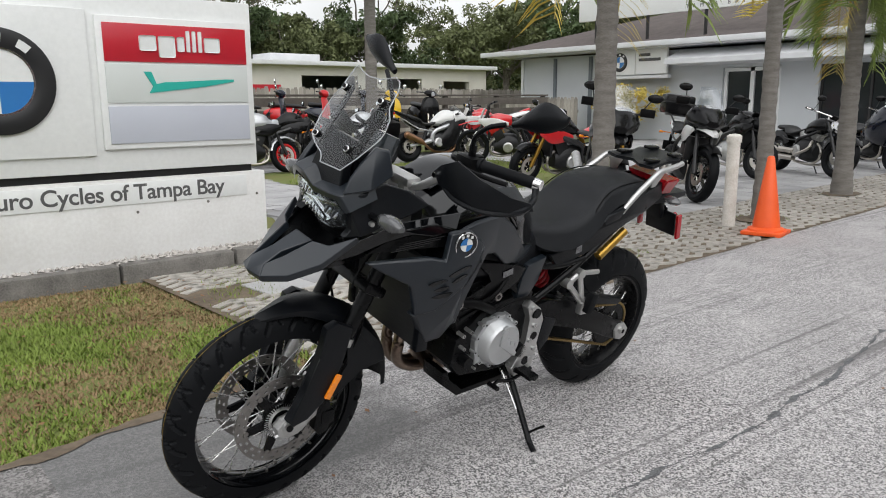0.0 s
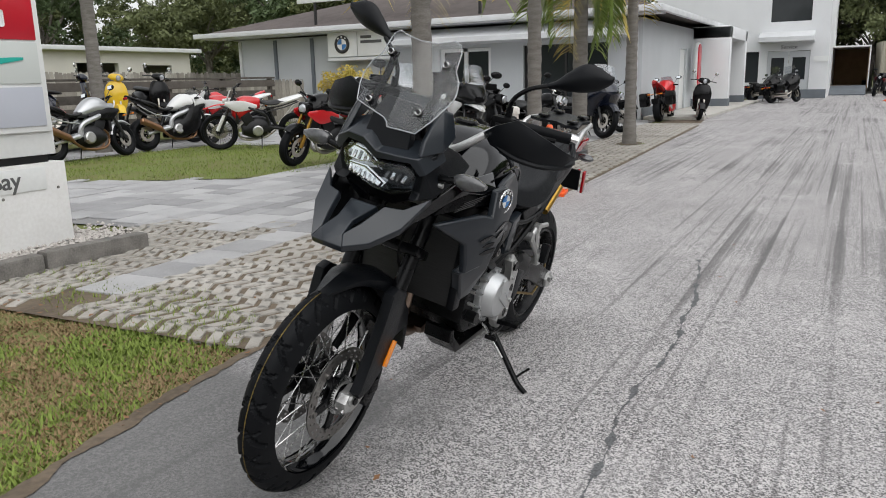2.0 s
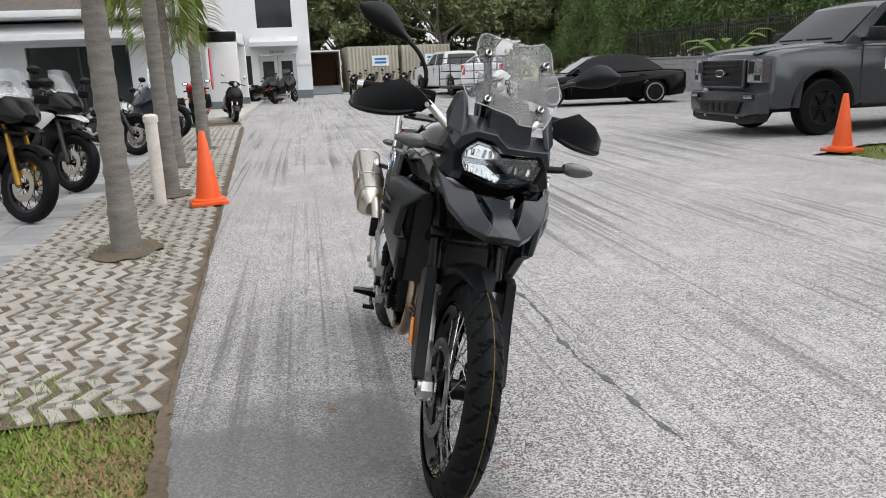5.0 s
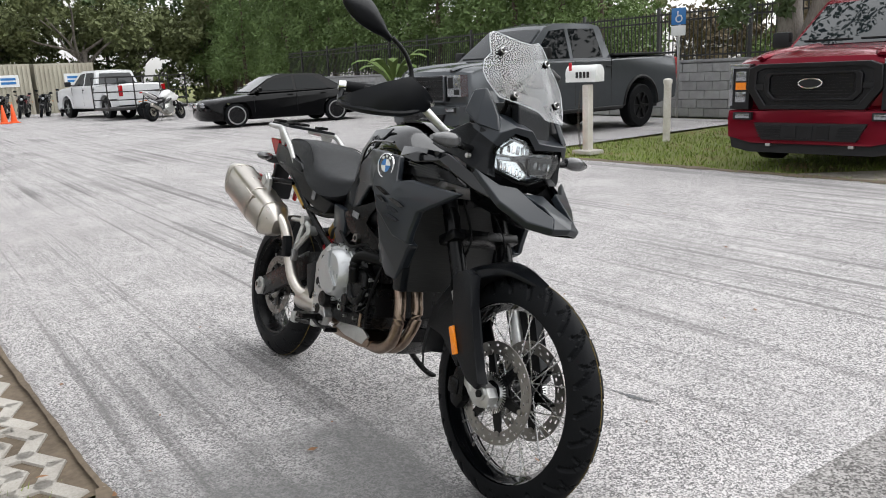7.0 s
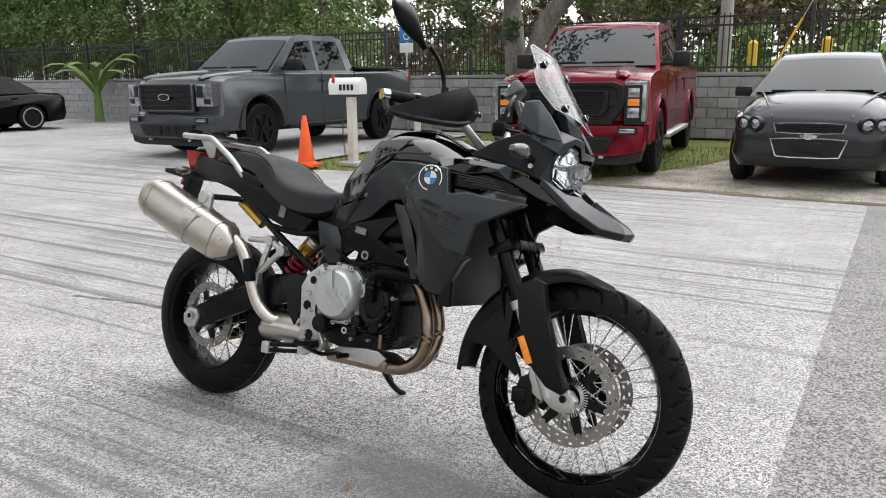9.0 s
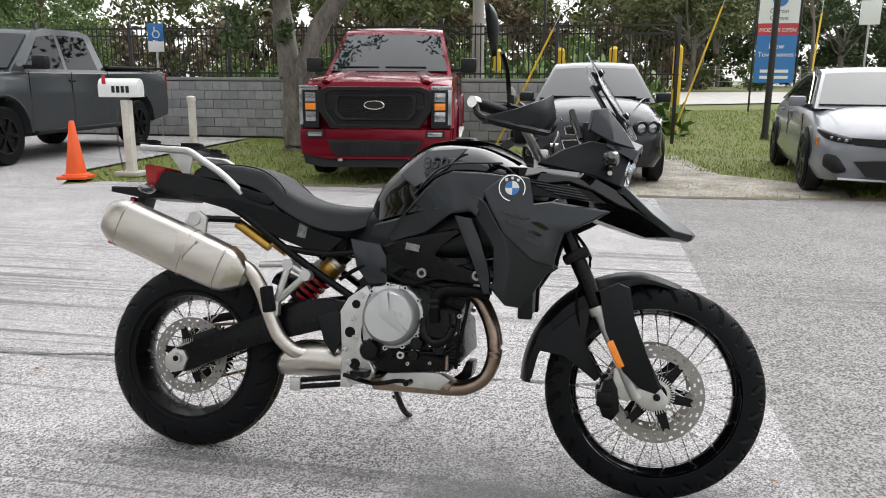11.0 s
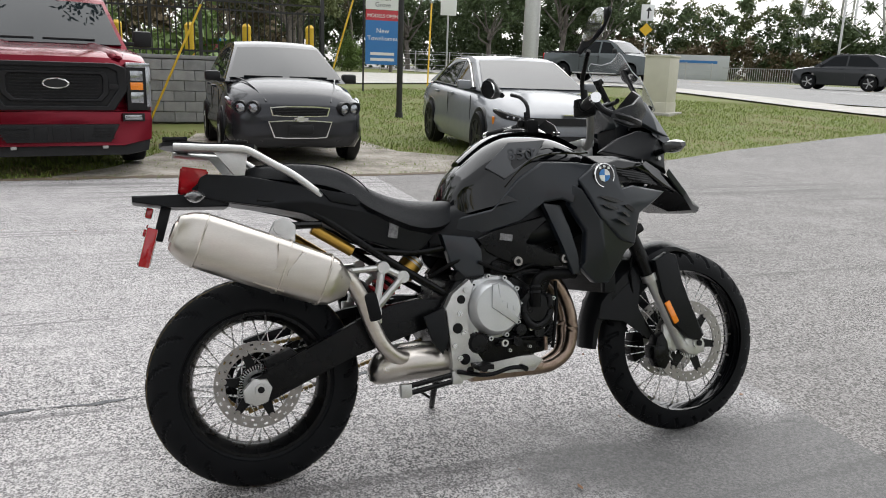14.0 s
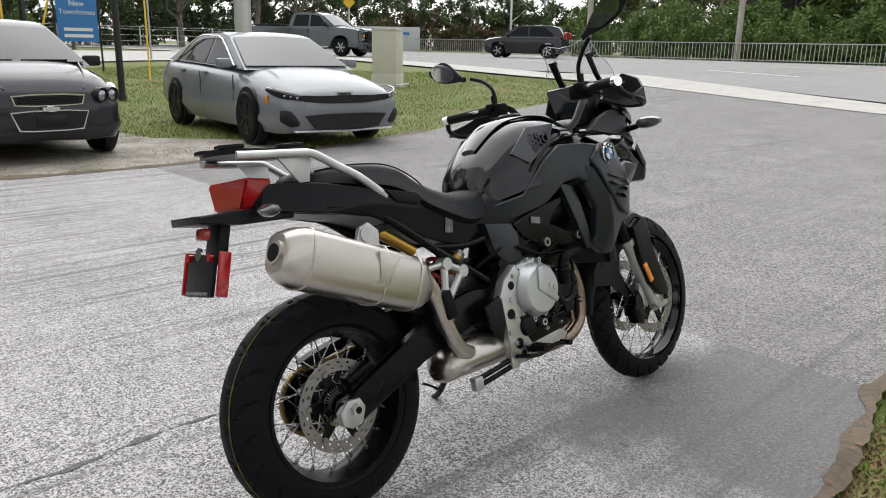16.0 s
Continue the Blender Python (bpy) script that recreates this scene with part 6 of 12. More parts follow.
    # turn signals
    for s in (1, -1):
        part("signal_arm", tube(bmesh.new(), [(1.395, s * 0.160, 1.004), (1.398, s * 0.200, 1.008), (1.400, s * 0.235, 1.014)], 0.012, 10, 4, 0.010), B_FRAME, bike)
        secs = []
        for y, h, w in ((0.222, 0.012, 0.014), (0.245, 0.021, 0.024), (0.285, 0.019, 0.021), (0.318, 0.007, 0.009)):
            secs.append([(1.400 + w, s * y, 1.018), (1.400 + w * 0.6, s * y, 1.018 + h), (1.400 - w, s * y, 1.018 + h * 0.7), (1.400 - w, s * y, 1.018 - h * 0.7), (1.400 + w * 0.6, s * y, 1.018 - h)])
        part("turn_signal", loft(bmesh.new(), secs, 3, 3), B_TRANSL, bike, "grey-lensed turn signal")
    # beak: two outer blades, a centre plate, open slots between them
    half = [(1.440, 0.180, 0.952), (1.535, 0.150, 0.868), (1.605, 0.098, 0.822), (1.668, 0.052, 0.812), (1.500, 0.128, 0.914), (1.522, 0.078, 0.912), (1.598, 0.056, 0.868), (1.648, 0.036, 0.842)]
    for s in (1, -1):
        F = [(0, 1, 4), (4, 1, 6, 5), (1, 2, 6), (2, 3, 7, 6)]
        bm = faceted(bmesh.new(), sided(half, s), F if s > 0 else [f[::-1] for f in F], (-0.010, -0.004 * s, -0.020))
        soften(part("beak_blade", bm, B_MATT, bike, "angular satin grey beak blade", 20), 0.003)
    V = [(1.505, -0.046, 0.900), (1.505, 0.046, 0.900), (1.592, 0.026, 0.868), (1.592, -0.026, 0.868), (1.648, 0.036, 0.841), (1.648, -0.036, 0.841), (1.668, 0.052, 0.811), (1.668, -0.052, 0.811), (1.682, 0.0, 0.816)]
    bm = faceted(bmesh.new(), V, [(0, 3, 2, 1), (3, 5, 4, 2), (5, 7, 8), (4, 5, 8), (4, 8, 6)], (-0.010, 0, -0.018))
    soften(part("beak_centre", bm, B_MATT, bike, "satin grey centre plate of the beak", 20), 0.003)
    V = [(1.40, -0.165, 0.925), (1.530, -0.142, 0.845), (1.60, -0.092, 0.802), (1.655, -0.048, 0.792), (1.655, 0.048, 0.792), (1.60, 0.092, 0.802), (1.530, 0.142, 0.845), (1.40, 0.165, 0.925),
         (1.36, 0.11, 0.85), (1.52, 0.06, 0.800), (1.52, -0.06, 0.800), (1.36, -0.11, 0.85)]
    bm = faceted(bmesh.new(), V, [(0, 1, 10, 11), (1, 2, 10), (2, 3, 10), (3, 4, 9, 10), (4, 5, 9), (5, 6, 9), (6, 7, 8, 9), (8, 11, 10, 9)], (0, 0, 0.01))
    part("beak_underside", bm, B_FRAME, bike, "", 20)
    for s in (1, -1):
        # gloss blade from the tank to the beak, in two folds
        V = sided([(1.085, 0.200, 0.996), (1.202, 0.202, 0.994), (1.324, 0.192, 0.984), (1.393, 0.178, 0.952), (1.478, 0.150, 0.908), (1.515, 0.138, 0.884), (1.500, 0.146, 0.868), (1.427, 0.170, 0.892), (1.353, 0.196, 0.930),
                   (1.275, 0.220, 0.954), (1.211, 0.236, 0.945), (1.130, 0.240, 0.958), (1.20, 0.224, 0.978), (1.31, 0.212, 0.965)], s)
        F = [(0, 1, 12, 11), (1, 2, 13, 12), (2, 3, 8, 13), (3, 4, 7, 8), (4, 5, 6, 7), (11, 12, 10), (12, 13, 9, 10), (13, 8, 9)]
        bm = faceted(bmesh.new(), V, F[:] if s < 0 else [f[::-1] for f in F], (0, -0.016 * s, -0.010))
        soften(part("gloss_blade", bm, B_GLOSS, bike, "gloss black upper side blade", 25), 0.003)
        # louvred gap below the blade
        bm = shell(bmesh.new(), sided([(1.12, 0.226, 0.950), (1.26, 0.214, 0.948), (1.345, 0.190, 0.928), (1.40, 0.172, 0.890), (1.30, 0.205, 0.902), (1.16, 0.235, 0.905)], s), (0, -0.02 * s, 0), 0.002)
        part("air_gap", bm, B_FRAME, bike)
        for k in range(4):
            bm = box(bmesh.new(), (0, 0, 0), (0.15 - 0.015 * k, 0.003, 0.003), pose(1.235 + 0.018 * k, s * (0.232 - 0.005 * k), 0.938 - 0.0095 * k, 0, 7, -9 * s))
            part("air_slot", bm, B_GLOSS, bike)


fairing()


def body():
    # fuel tank: gloss black top
    secs = []
    for x, top, w, bot in ((0.635, 0.872, 0.085, 0.80), (0.665, 0.945, 0.120, 0.80), (0.725, 1.005, 0.150, 0.81), (0.79, 1.055, 0.172, 0.82), (0.865, 1.082, 0.190, 0.83), (0.99, 1.078, 0.205, 0.84), (1.08, 1.048, 0.205, 0.86), (1.165, 1.005, 0.195, 0.88)):
        h = top - bot
        secs.append([(x, 0, top), (x, w * 0.42, top - 0.006), (x, w * 0.72, top - 0.028), (x, w * 0.93, top - h * 0.32), (x, w, top - h * 0.62), (x, w * 0.9, bot),
                     (x, -w * 0.9, bot), (x, -w, top - h * 0.62), (x, -w * 0.93, top - h * 0.32), (x, -w * 0.72, top - 0.028), (x, -w * 0.42, top - 0.006)])
    part("fuel_tank", loft(bmesh.new(), secs, 4, 3), B_GLOSS, bike, "gloss black fuel tank", 50)
    # filler ridge along the top
    bm = bmesh.new()
    loft(bm, [[(x, w, z), (x, w * 0.7, z + 0.012), (x, -w * 0.7, z + 0.012), (x, -w, z)] for x, w, z in ((0.70, 0.03, 0.985), (0.80, 0.055, 1.062), (0.90, 0.075, 1.085), (1.02, 0.085, 1.078), (1.13, 0.085, 1.032))], 4, 2)
    part("tank_cap_cover", bm, B_GLOSS, bike, "gloss centre cover of the tank", 40)
    part("filler_cap", lathe(bmesh.new(), [(0.001, 0.012), (0.035, 0.012), (0.042, 0.006), (0.042, -0.01), (0.001, -0.01)], 28, pose(0.93, 0, 1.098, 90)), B_FRAME, bike)
    for s in (1, -1):
        # graphic field on the flank
        bm = shell(bmesh.new(), sided([(0.745, 0.155, 0.965), (0.83, 0.158, 1.045), (0.96, 0.170, 1.052), (0.90, 0.196, 0.985), (0.80, 0.186, 0.925)], s), (0, -0.006 * s, -0.002), 0.002)
        part("tank_graphic", bm, B_GRAPH, bike, "dark grey tank graphic")
        p0, p1, p2 = (Vector((x, y * s, z)) for x, y, z in ((0.80, 0.186, 0.925), (0.83, 0.158, 1.045), (0.90, 0.196, 0.985)))
        up = (p1 - p0).cross(p2 - p0).normalized()
        up *= math.copysign(1, up.y * s)
        along = Vector((-s, 0, 0.06 * s))
        along = (along - up * along.dot(up)).normalized()
        mt = Matrix.Translation(Vector((0.862, s * 0.1795, 0.985)) + up * 0.003) @ Matrix((along, up.cross(along), up)).transposed().to_4x4()
        lettering("tank_number", "850", 0.058, B_NUM, bike, mt, "grey model number", 0.002, 1.05)
        # side panel: matt, broad, faceted
        V = sided([(0.63, 0.115, 0.80), (0.757, 0.185, 0.828), (0.844, 0.205, 0.925), (0.923, 0.216, 0.975), (1.038, 0.235, 0.97), (1.11, 0.25, 0.958), (1.039, 0.256, 0.91), (1.012, 0.254, 0.832),
                   (0.986, 0.232, 0.851), (0.924, 0.215, 0.842), (0.845, 0.195, 0.783), (0.688, 0.125, 0.736), (0.60, 0.10, 0.748), (0.95, 0.230, 0.905)], s)
        F = [(0, 1, 11, 12), (1, 2, 10, 11), (2, 3, 9, 10), (3, 4, 13), (3, 13, 9), (4, 5, 6, 13), (13, 6, 7, 8), (13, 8, 9)]
        bm = faceted(bmesh.new(), V, F if s > 0 else [f[::-1] for f in F], (0, -0.02 * s, 0))
        soften(part("side_panel", bm, B_MATT, bike, "matt dark grey tank side panel", 42), 0.006, 30)
        # lower side cover in front of the radiator
        V = sided([(1.013, 0.256, 0.896), (1.004, 0.24, 0.83), (1.063, 0.238, 0.741), (1.064, 0.218, 0.637), (1.05, 0.214, 0.625), (1.103, 0.21, 0.568), (1.156, 0.208, 0.563), (1.17, 0.21, 0.582),
                   (1.226, 0.222, 0.673), (1.252, 0.235, 0.69), (1.094, 0.276, 0.785), (1.039, 0.266, 0.879), (1.115, 0.262, 0.69)], s)
        F = [(0, 1, 11), (1, 2, 10, 11), (2, 3, 12, 10), (3, 4, 5, 12), (5, 6, 7, 12), (7, 8, 12), (8, 9, 10, 12)]
        bm = faceted(bmesh.new(), V, F if s > 0 else [f[::-1] for f in F], (0, -0.035 * s, 0))
        soften(part("radiator_cover", bm, B_MATT, bike, "matt dark radiator side cover", 42), 0.006, 30)
        # front wing with the badge
        V = sided([(1.026, 0.262, 0.911), (1.069, 0.268, 0.943), (1.095, 0.268, 0.964), (1.165, 0.263, 0.957), (1.18, 0.272, 0.879), (1.236, 0.258, 0.889), (1.41, 0.195, 0.869), (1.36, 0.212, 0.839),
                   (1.272, 0.238, 0.794), (1.251, 0.242, 0.725), (1.246, 0.243, 0.691), (1.184, 0.262, 0.707), (1.096, 0.282, 0.784), (1.052, 0.28, 0.86), (1.19, 0.286, 0.842)], s)
        F = [(0, 1, 13), (1, 2, 14, 13), (2, 3, 4, 14), (4, 5, 14), (5, 6, 7, 14), (14, 7, 8), (14, 8, 9), (14, 9, 10, 11), (14, 11, 12, 13)]
        bm = faceted(bmesh.new(), V, F if s > 0 else [f[::-1] for f in F], (0, -0.024 * s, 0))
        soften(part("front_wing", bm, B_MATT, bike, "matt dark grey front wing panel", 38), 0.006, 30)
        # gloss strokes lying on the wing's lower and upper facets
        for x0, z0, x1, z1, h in ((1.085, 0.853, 1.175, 0.832, 0.014), (1.098, 0.826, 1.158, 0.808, 0.013), (1.178, 0.822, 1.232, 0.803, 0.015), (1.150, 0.776, 1.215, 0.757, 0.014), (1.168, 0.799, 1.212, 0.783, 0.012)):
            pts = []
            for f, g in ((0.0, 0.0), (0.3, 0.55), (0.7, 0.45), (1.0, 0.1), (0.75, -0.5), (0.3, -0.35)):
                q = Vector((x0 + (x1 - x0) * f, 0, z0 + (z1 - z0) * f + h * g))
                a0, a1, a2 = (Vector(V[j]) for j in ((13, 14, 12) if q.x < 1.185 else (14, 9, 11)))
                n = (a1 - a0).cross(a2 - a0)
                pts.append((q.x, a0.y - ((q.x - a0.x) * n.x + (q.z - a0.z) * n.z) / n.y + 0.0045 * s, q.z))
            part("wing_graphic", shell(bmesh.new(), pts, (0, -0.006 * s, 0), 0.0), B_GLOSS, bike)
        # trim edge under the tank side
        bm = tube(bmesh.new(), sided([(0.80, 0.182, 0.90), (0.86, 0.205, 0.965), (0.93, 0.217, 0.998), (1.08, 0.235, 1.0)], s), 0.004, 6)
        part("trim_edge", bm, B_GLOSS, bike)
        # badge
        f = -1 if s > 0 else 1
        bad = pose(1.115, s * 0.2705, 0.922) @ Matrix.Rotation(radians(-6 * s), 4, "Z") @ (Matrix() if s < 0 else pose(0, 0, 0, 0, 0, 180))
        bg2 = part("badge", lathe(bmesh.new(), [(0.001, 0), (0.001, -0.005), (0.039, -0.005), (0.041, -0.002), (0.041, 0.004)], 36, bad), B_GLOSS, bike, "round black badge with a blue and white centre")
        part("badge_rim", lathe(bmesh.new(), [(0.036, -0.004), (0.037, -0.0075), (0.0395, -0.0075), (0.0405, -0.004)], 36, bad), M_CHROME, bg2)
        for k in range(4):
            pts = [(0, 0)] + [(0.021 * math.cos(k * 1.5708 + j * 0.19635), 0.021 * math.sin(k * 1.5708 + j * 0.19635)) for j in range(9)]
            part("badge_quarter", slab(bmesh.new(), pts, -0.004, -0.0075, 0, bad), M_BLUE if k % 2 else M_SIGN, bg2)
        for a in (125, 90, 55):
            part("badge_mark", box(bmesh.new(), (0.0295 * math.cos(radians(a)), -0.006, 0.0295 * math.sin(radians(a))), (0.008, 0.003, 0.008), bad), M_SIGN, bg2)
    # seat
    secs = []
    for x, top, bot, w in ((-0.02, 0.965, 0.945, 0.07), (0.02, 0.988, 0.940, 0.105), (0.11, 0.997, 0.925, 0.125), (0.22, 0.990, 0.905, 0.135), (0.29, 0.970, 0.875, 0.142), (0.345, 0.925, 0.835, 0.155), (0.42, 0.890, 0.795, 0.165), (0.50, 0.872, 0.765, 0.158), (0.58, 0.866, 0.765, 0.135), (0.635, 0.868, 0.79, 0.108), (0.655, 0.862, 0.82, 0.09)):
        h = top - bot
        secs.append([(x, 0, top), (x, w * 0.55, top - 0.004), (x, w * 0.86, top - h * 0.16), (x, w, top - h * 0.5), (x, w * 0.96, bot), (x, -w * 0.96, bot), (x, -w, top - h * 0.5), (x, -w * 0.86, top - h * 0.16), (x, -w * 0.55, top - 0.004)])
    st = part("seat", loft(bmesh.new(), secs, 4, 3), B_SEAT, bike, "black stepped two-part vinyl seat", 60)
    for s in (1, -1):
        part("seat_piping", tube(bmesh.new(), sided([(0.02, 0.093, 0.982), (0.12, 0.112, 0.988), (0.23, 0.122, 0.979), (0.30, 0.13, 0.95), (0.35, 0.142, 0.905), (0.36, 0.158, 0.86)], s), 0.0022, 6), M_PLASTIC, st)
    # tail: side covers, under-tray
    for s in (1, -1):
        V = sided([(-0.135, 0.085, 0.965), (0.005, 0.125, 0.950), (0.18, 0.150, 0.915), (0.30, 0.158, 0.885), (0.345, 0.160, 0.835), (0.50, 0.155, 0.770), (0.56, 0.145, 0.752), (0.50, 0.140, 0.690), (0.34, 0.150, 0.745), (0.15, 0.150, 0.835),
                   (0.03, 0.135, 0.862), (-0.155, 0.080, 0.895), (0.16, 0.165, 0.872)], s)
        F = [(0, 1, 10, 11), (1, 2, 12, 10), (2, 3, 4, 12), (12, 4, 8, 9), (10, 12, 9), (4, 5, 7, 8), (5, 6, 7)]
        bm = faceted(bmesh.new(), V, F if s > 0 else [f[::-1] for f in F], (0, -0.02 * s, 0))
        soften(part("tail_cover", bm, B_PLAST, bike, "black plastic tail side cover", 20))
        bm = shell(bmesh.new(), sided([(0.20, 0.166, 0.905), (0.30, 0.172, 0.888), (0.325, 0.172, 0.865), (0.31, 0.17, 0.852), (0.23, 0.168, 0.868)], s), (0, -0.015 * s, 0), 0.004)
        part("strap_hook", bm, B_PLAST, bike)
        bm = box(bmesh.new(), (0, 0, 0), (0.030, 0.0015, 0.050), pose(0.425, s * 0.1575, 0.775, 0, 10, 0))
        part("warning_sticker", bm, B_STICK, bike, "small pale warning sticker")
        # grab rail, silver tube
        bm = tube(bmesh.new(), sided([(0.205, 0.150, 0.885), (0.185, 0.150, 0.905), (0.125, 0.146, 0.952), (0.06, 0.140, 0.990), (0.0, 0.135, 1.025), (-0.04, 0.130, 1.032), (-0.12, 0.118, 1.036), (-0.205, 0.10, 1.042)], s), 0.0115, 12)
        part("grab_rail", bm, M_ALU, bike, "silver tubular grab rail")
        bm = shell(bmesh.new(), sided([(-0.10, 0.110, 1.030), (0.0, 0.118, 1.018), (-0.01, 0.112, 0.955), (-0.04, 0.110, 0.955)], s), (0, -0.006 * s, 0), 0.002)
        part("rail_bracket", bm, M_ALU, bike)
    bm = bmesh.new()
    secs = [[(x, w, z1), (x, w * 0.9, z0), (x, -w * 0.9, z0), (x, -w, z1)] for x, w, z1, z0 in ((-0.16, 0.075, 0.955, 0.895), (0.0, 0.115, 0.945, 0.865), (0.18, 0.14, 0.905, 0.83), (0.4, 0.14, 0.8, 0.74), (0.55, 0.12, 0.77, 0.70))]
    part("under_tray", loft(bm, secs, 2, 1), B_PLAST, bike)
    # rack plate
    bm = bmesh.new()
    o = [(-0.235, 0.045), (-0.245, 0.0), (-0.235, -0.045), (-0.18, -0.105), (-0.12, -0.09), (-0.05, -0.10), (0.02, -0.115), (0.035, -0.06), (0.0, 0.0), (0.035, 0.06), (0.02, 0.115), (-0.05, 0.10), (-0.12, 0.09), (-0.18, 0.105)]
    a = [bm.verts.new((x, y, 1.054 - 0.06 * (x + 0.1))) for x, y in o]
    b = [bm.verts.new((x, y, 1.042 - 0.06 * (x + 0.1))) for x, y in o]
    bm.faces.new(a)
    bm.faces.new(b[::-1])
    skin(bm, [a, b])
    rk = part("luggage_rack", bm, B_PLAST, bike, "black plastic luggage rack plate")
    for x, y in ((-0.2, 0.06), (-0.2, -0.06), (-0.03, 0.07), (-0.03, -0.07)):
        part("rack_pad", box(bmesh.new(), (x, y, 1.062 - 0.06 * (x + 0.1)), (0.07, 0.035, 0.012), pose(0, 0, 0), 0.004), B_FRAME, rk)
    # tail light and plate holder
    V = [(-0.19, 0.125, 0.985), (-0.19, -0.105, 0.985), (-0.20, 0.085, 0.905), (-0.20, -0.065, 0.905), (-0.11, 0.115, 0.975), (-0.11, -0.095, 0.975), (-0.13, 0.08, 0.905), (-0.13, -0.06, 0.905)]
    bm = bmesh.new()
    vs = [bm.verts.new(v) for v in V]
    for f in ((0, 1, 3, 2), (4, 6, 7, 5), (0, 2, 6, 4), (1, 5, 7, 3), (0, 4, 5, 1), (2, 3, 7, 6)):
        bm.faces.new([vs[i] for i in f])
    bmesh.ops.bevel(bm, geom=bm.edges[:], offset=0.006, segments=2, affect="EDGES")
    part("tail_light", bm, M_REDLENS, bike, "red tail light lens")
    for s in (1, -1):
        bm = bmesh.new()
        loft(bm, [[(-0.155 + w, s * y, 0.895), (-0.155, s * y, 0.895 + h), (-0.155 - w, s * y, 0.895), (-0.155, s * y, 0.895 - h)] for y, w, h in ((0.10, 0.02, 0.012), (0.125, 0.032, 0.019), (0.155, 0.024, 0.015), (0.17, 0.006, 0.005))], 3, 3)
        part("rear_signal", bm, B_TRANSL, bike, "clear-lensed rear turn signal")
    bm = bmesh.new()
    slab(bm, [(-0.325, 0.905), (-0.18, 0.905), (-0.05, 0.89), (-0.06, 0.865), (-0.21, 0.868), (-0.325, 0.885)], -0.085, 0.085, 0.006)
    ph = part("plate_holder", bm, B_PLAST, bike, "black plate carrier under the tail")
    m = pose(-0.285, 0.0, 0.80, 0, 16, 0)
    part("plate_arm", box(bmesh.new(), (0.03, 0, 0.045), (0.03, 0.075, 0.13), m, 0.006), B_PLAST, ph)
    part("plate_panel", box(bmesh.new(), (0, 0.012, -0.05), (0.012, 0.155, 0.11), m, 0.006), B_PLAST, ph, "bare black plate panel without a plate")
    part("plate_emblem", lathe(bmesh.new(), [(0.001, 0.0), (0.018, 0.0), (0.018, 0.004), (0.001, 0.004)], 18, m @ pose(-0.007, 0.02, 0.005, 0, 0, 90)), M_CHROME, ph)
    part("plate_strip", box(bmesh.new(), (-0.008, 0.012, -0.096), (0.003, 0.12, 0.008), m), B_STICK, ph)
    for dy in (-0.05, 0.075):
        part("plate_bolt", rod(bmesh.new(), m @ Vector((0.0, dy, -0.005)), m @ Vector((-0.014, dy, -0.005)), 0.011, seg=14), M_REDLENS, ph)
    part("plate_lamp", box(bmesh.new(), (-0.012, 0.0, 0.055), (0.02, 0.05, 0.032), m, 0.006), M_REDLENS, ph)
    part("side_marker", box(bmesh.new(), (0.01, -0.092, -0.045), (0.030, 0.014, 0.115), m, 0.005), M_REDLENS, ph, "red side reflector")
    part("side_marker", box(bmesh.new(), (0.01, 0.112, -0.045), (0.030, 0.014, 0.115), m, 0.005), M_REDLENS, ph, "red side reflector")


body()


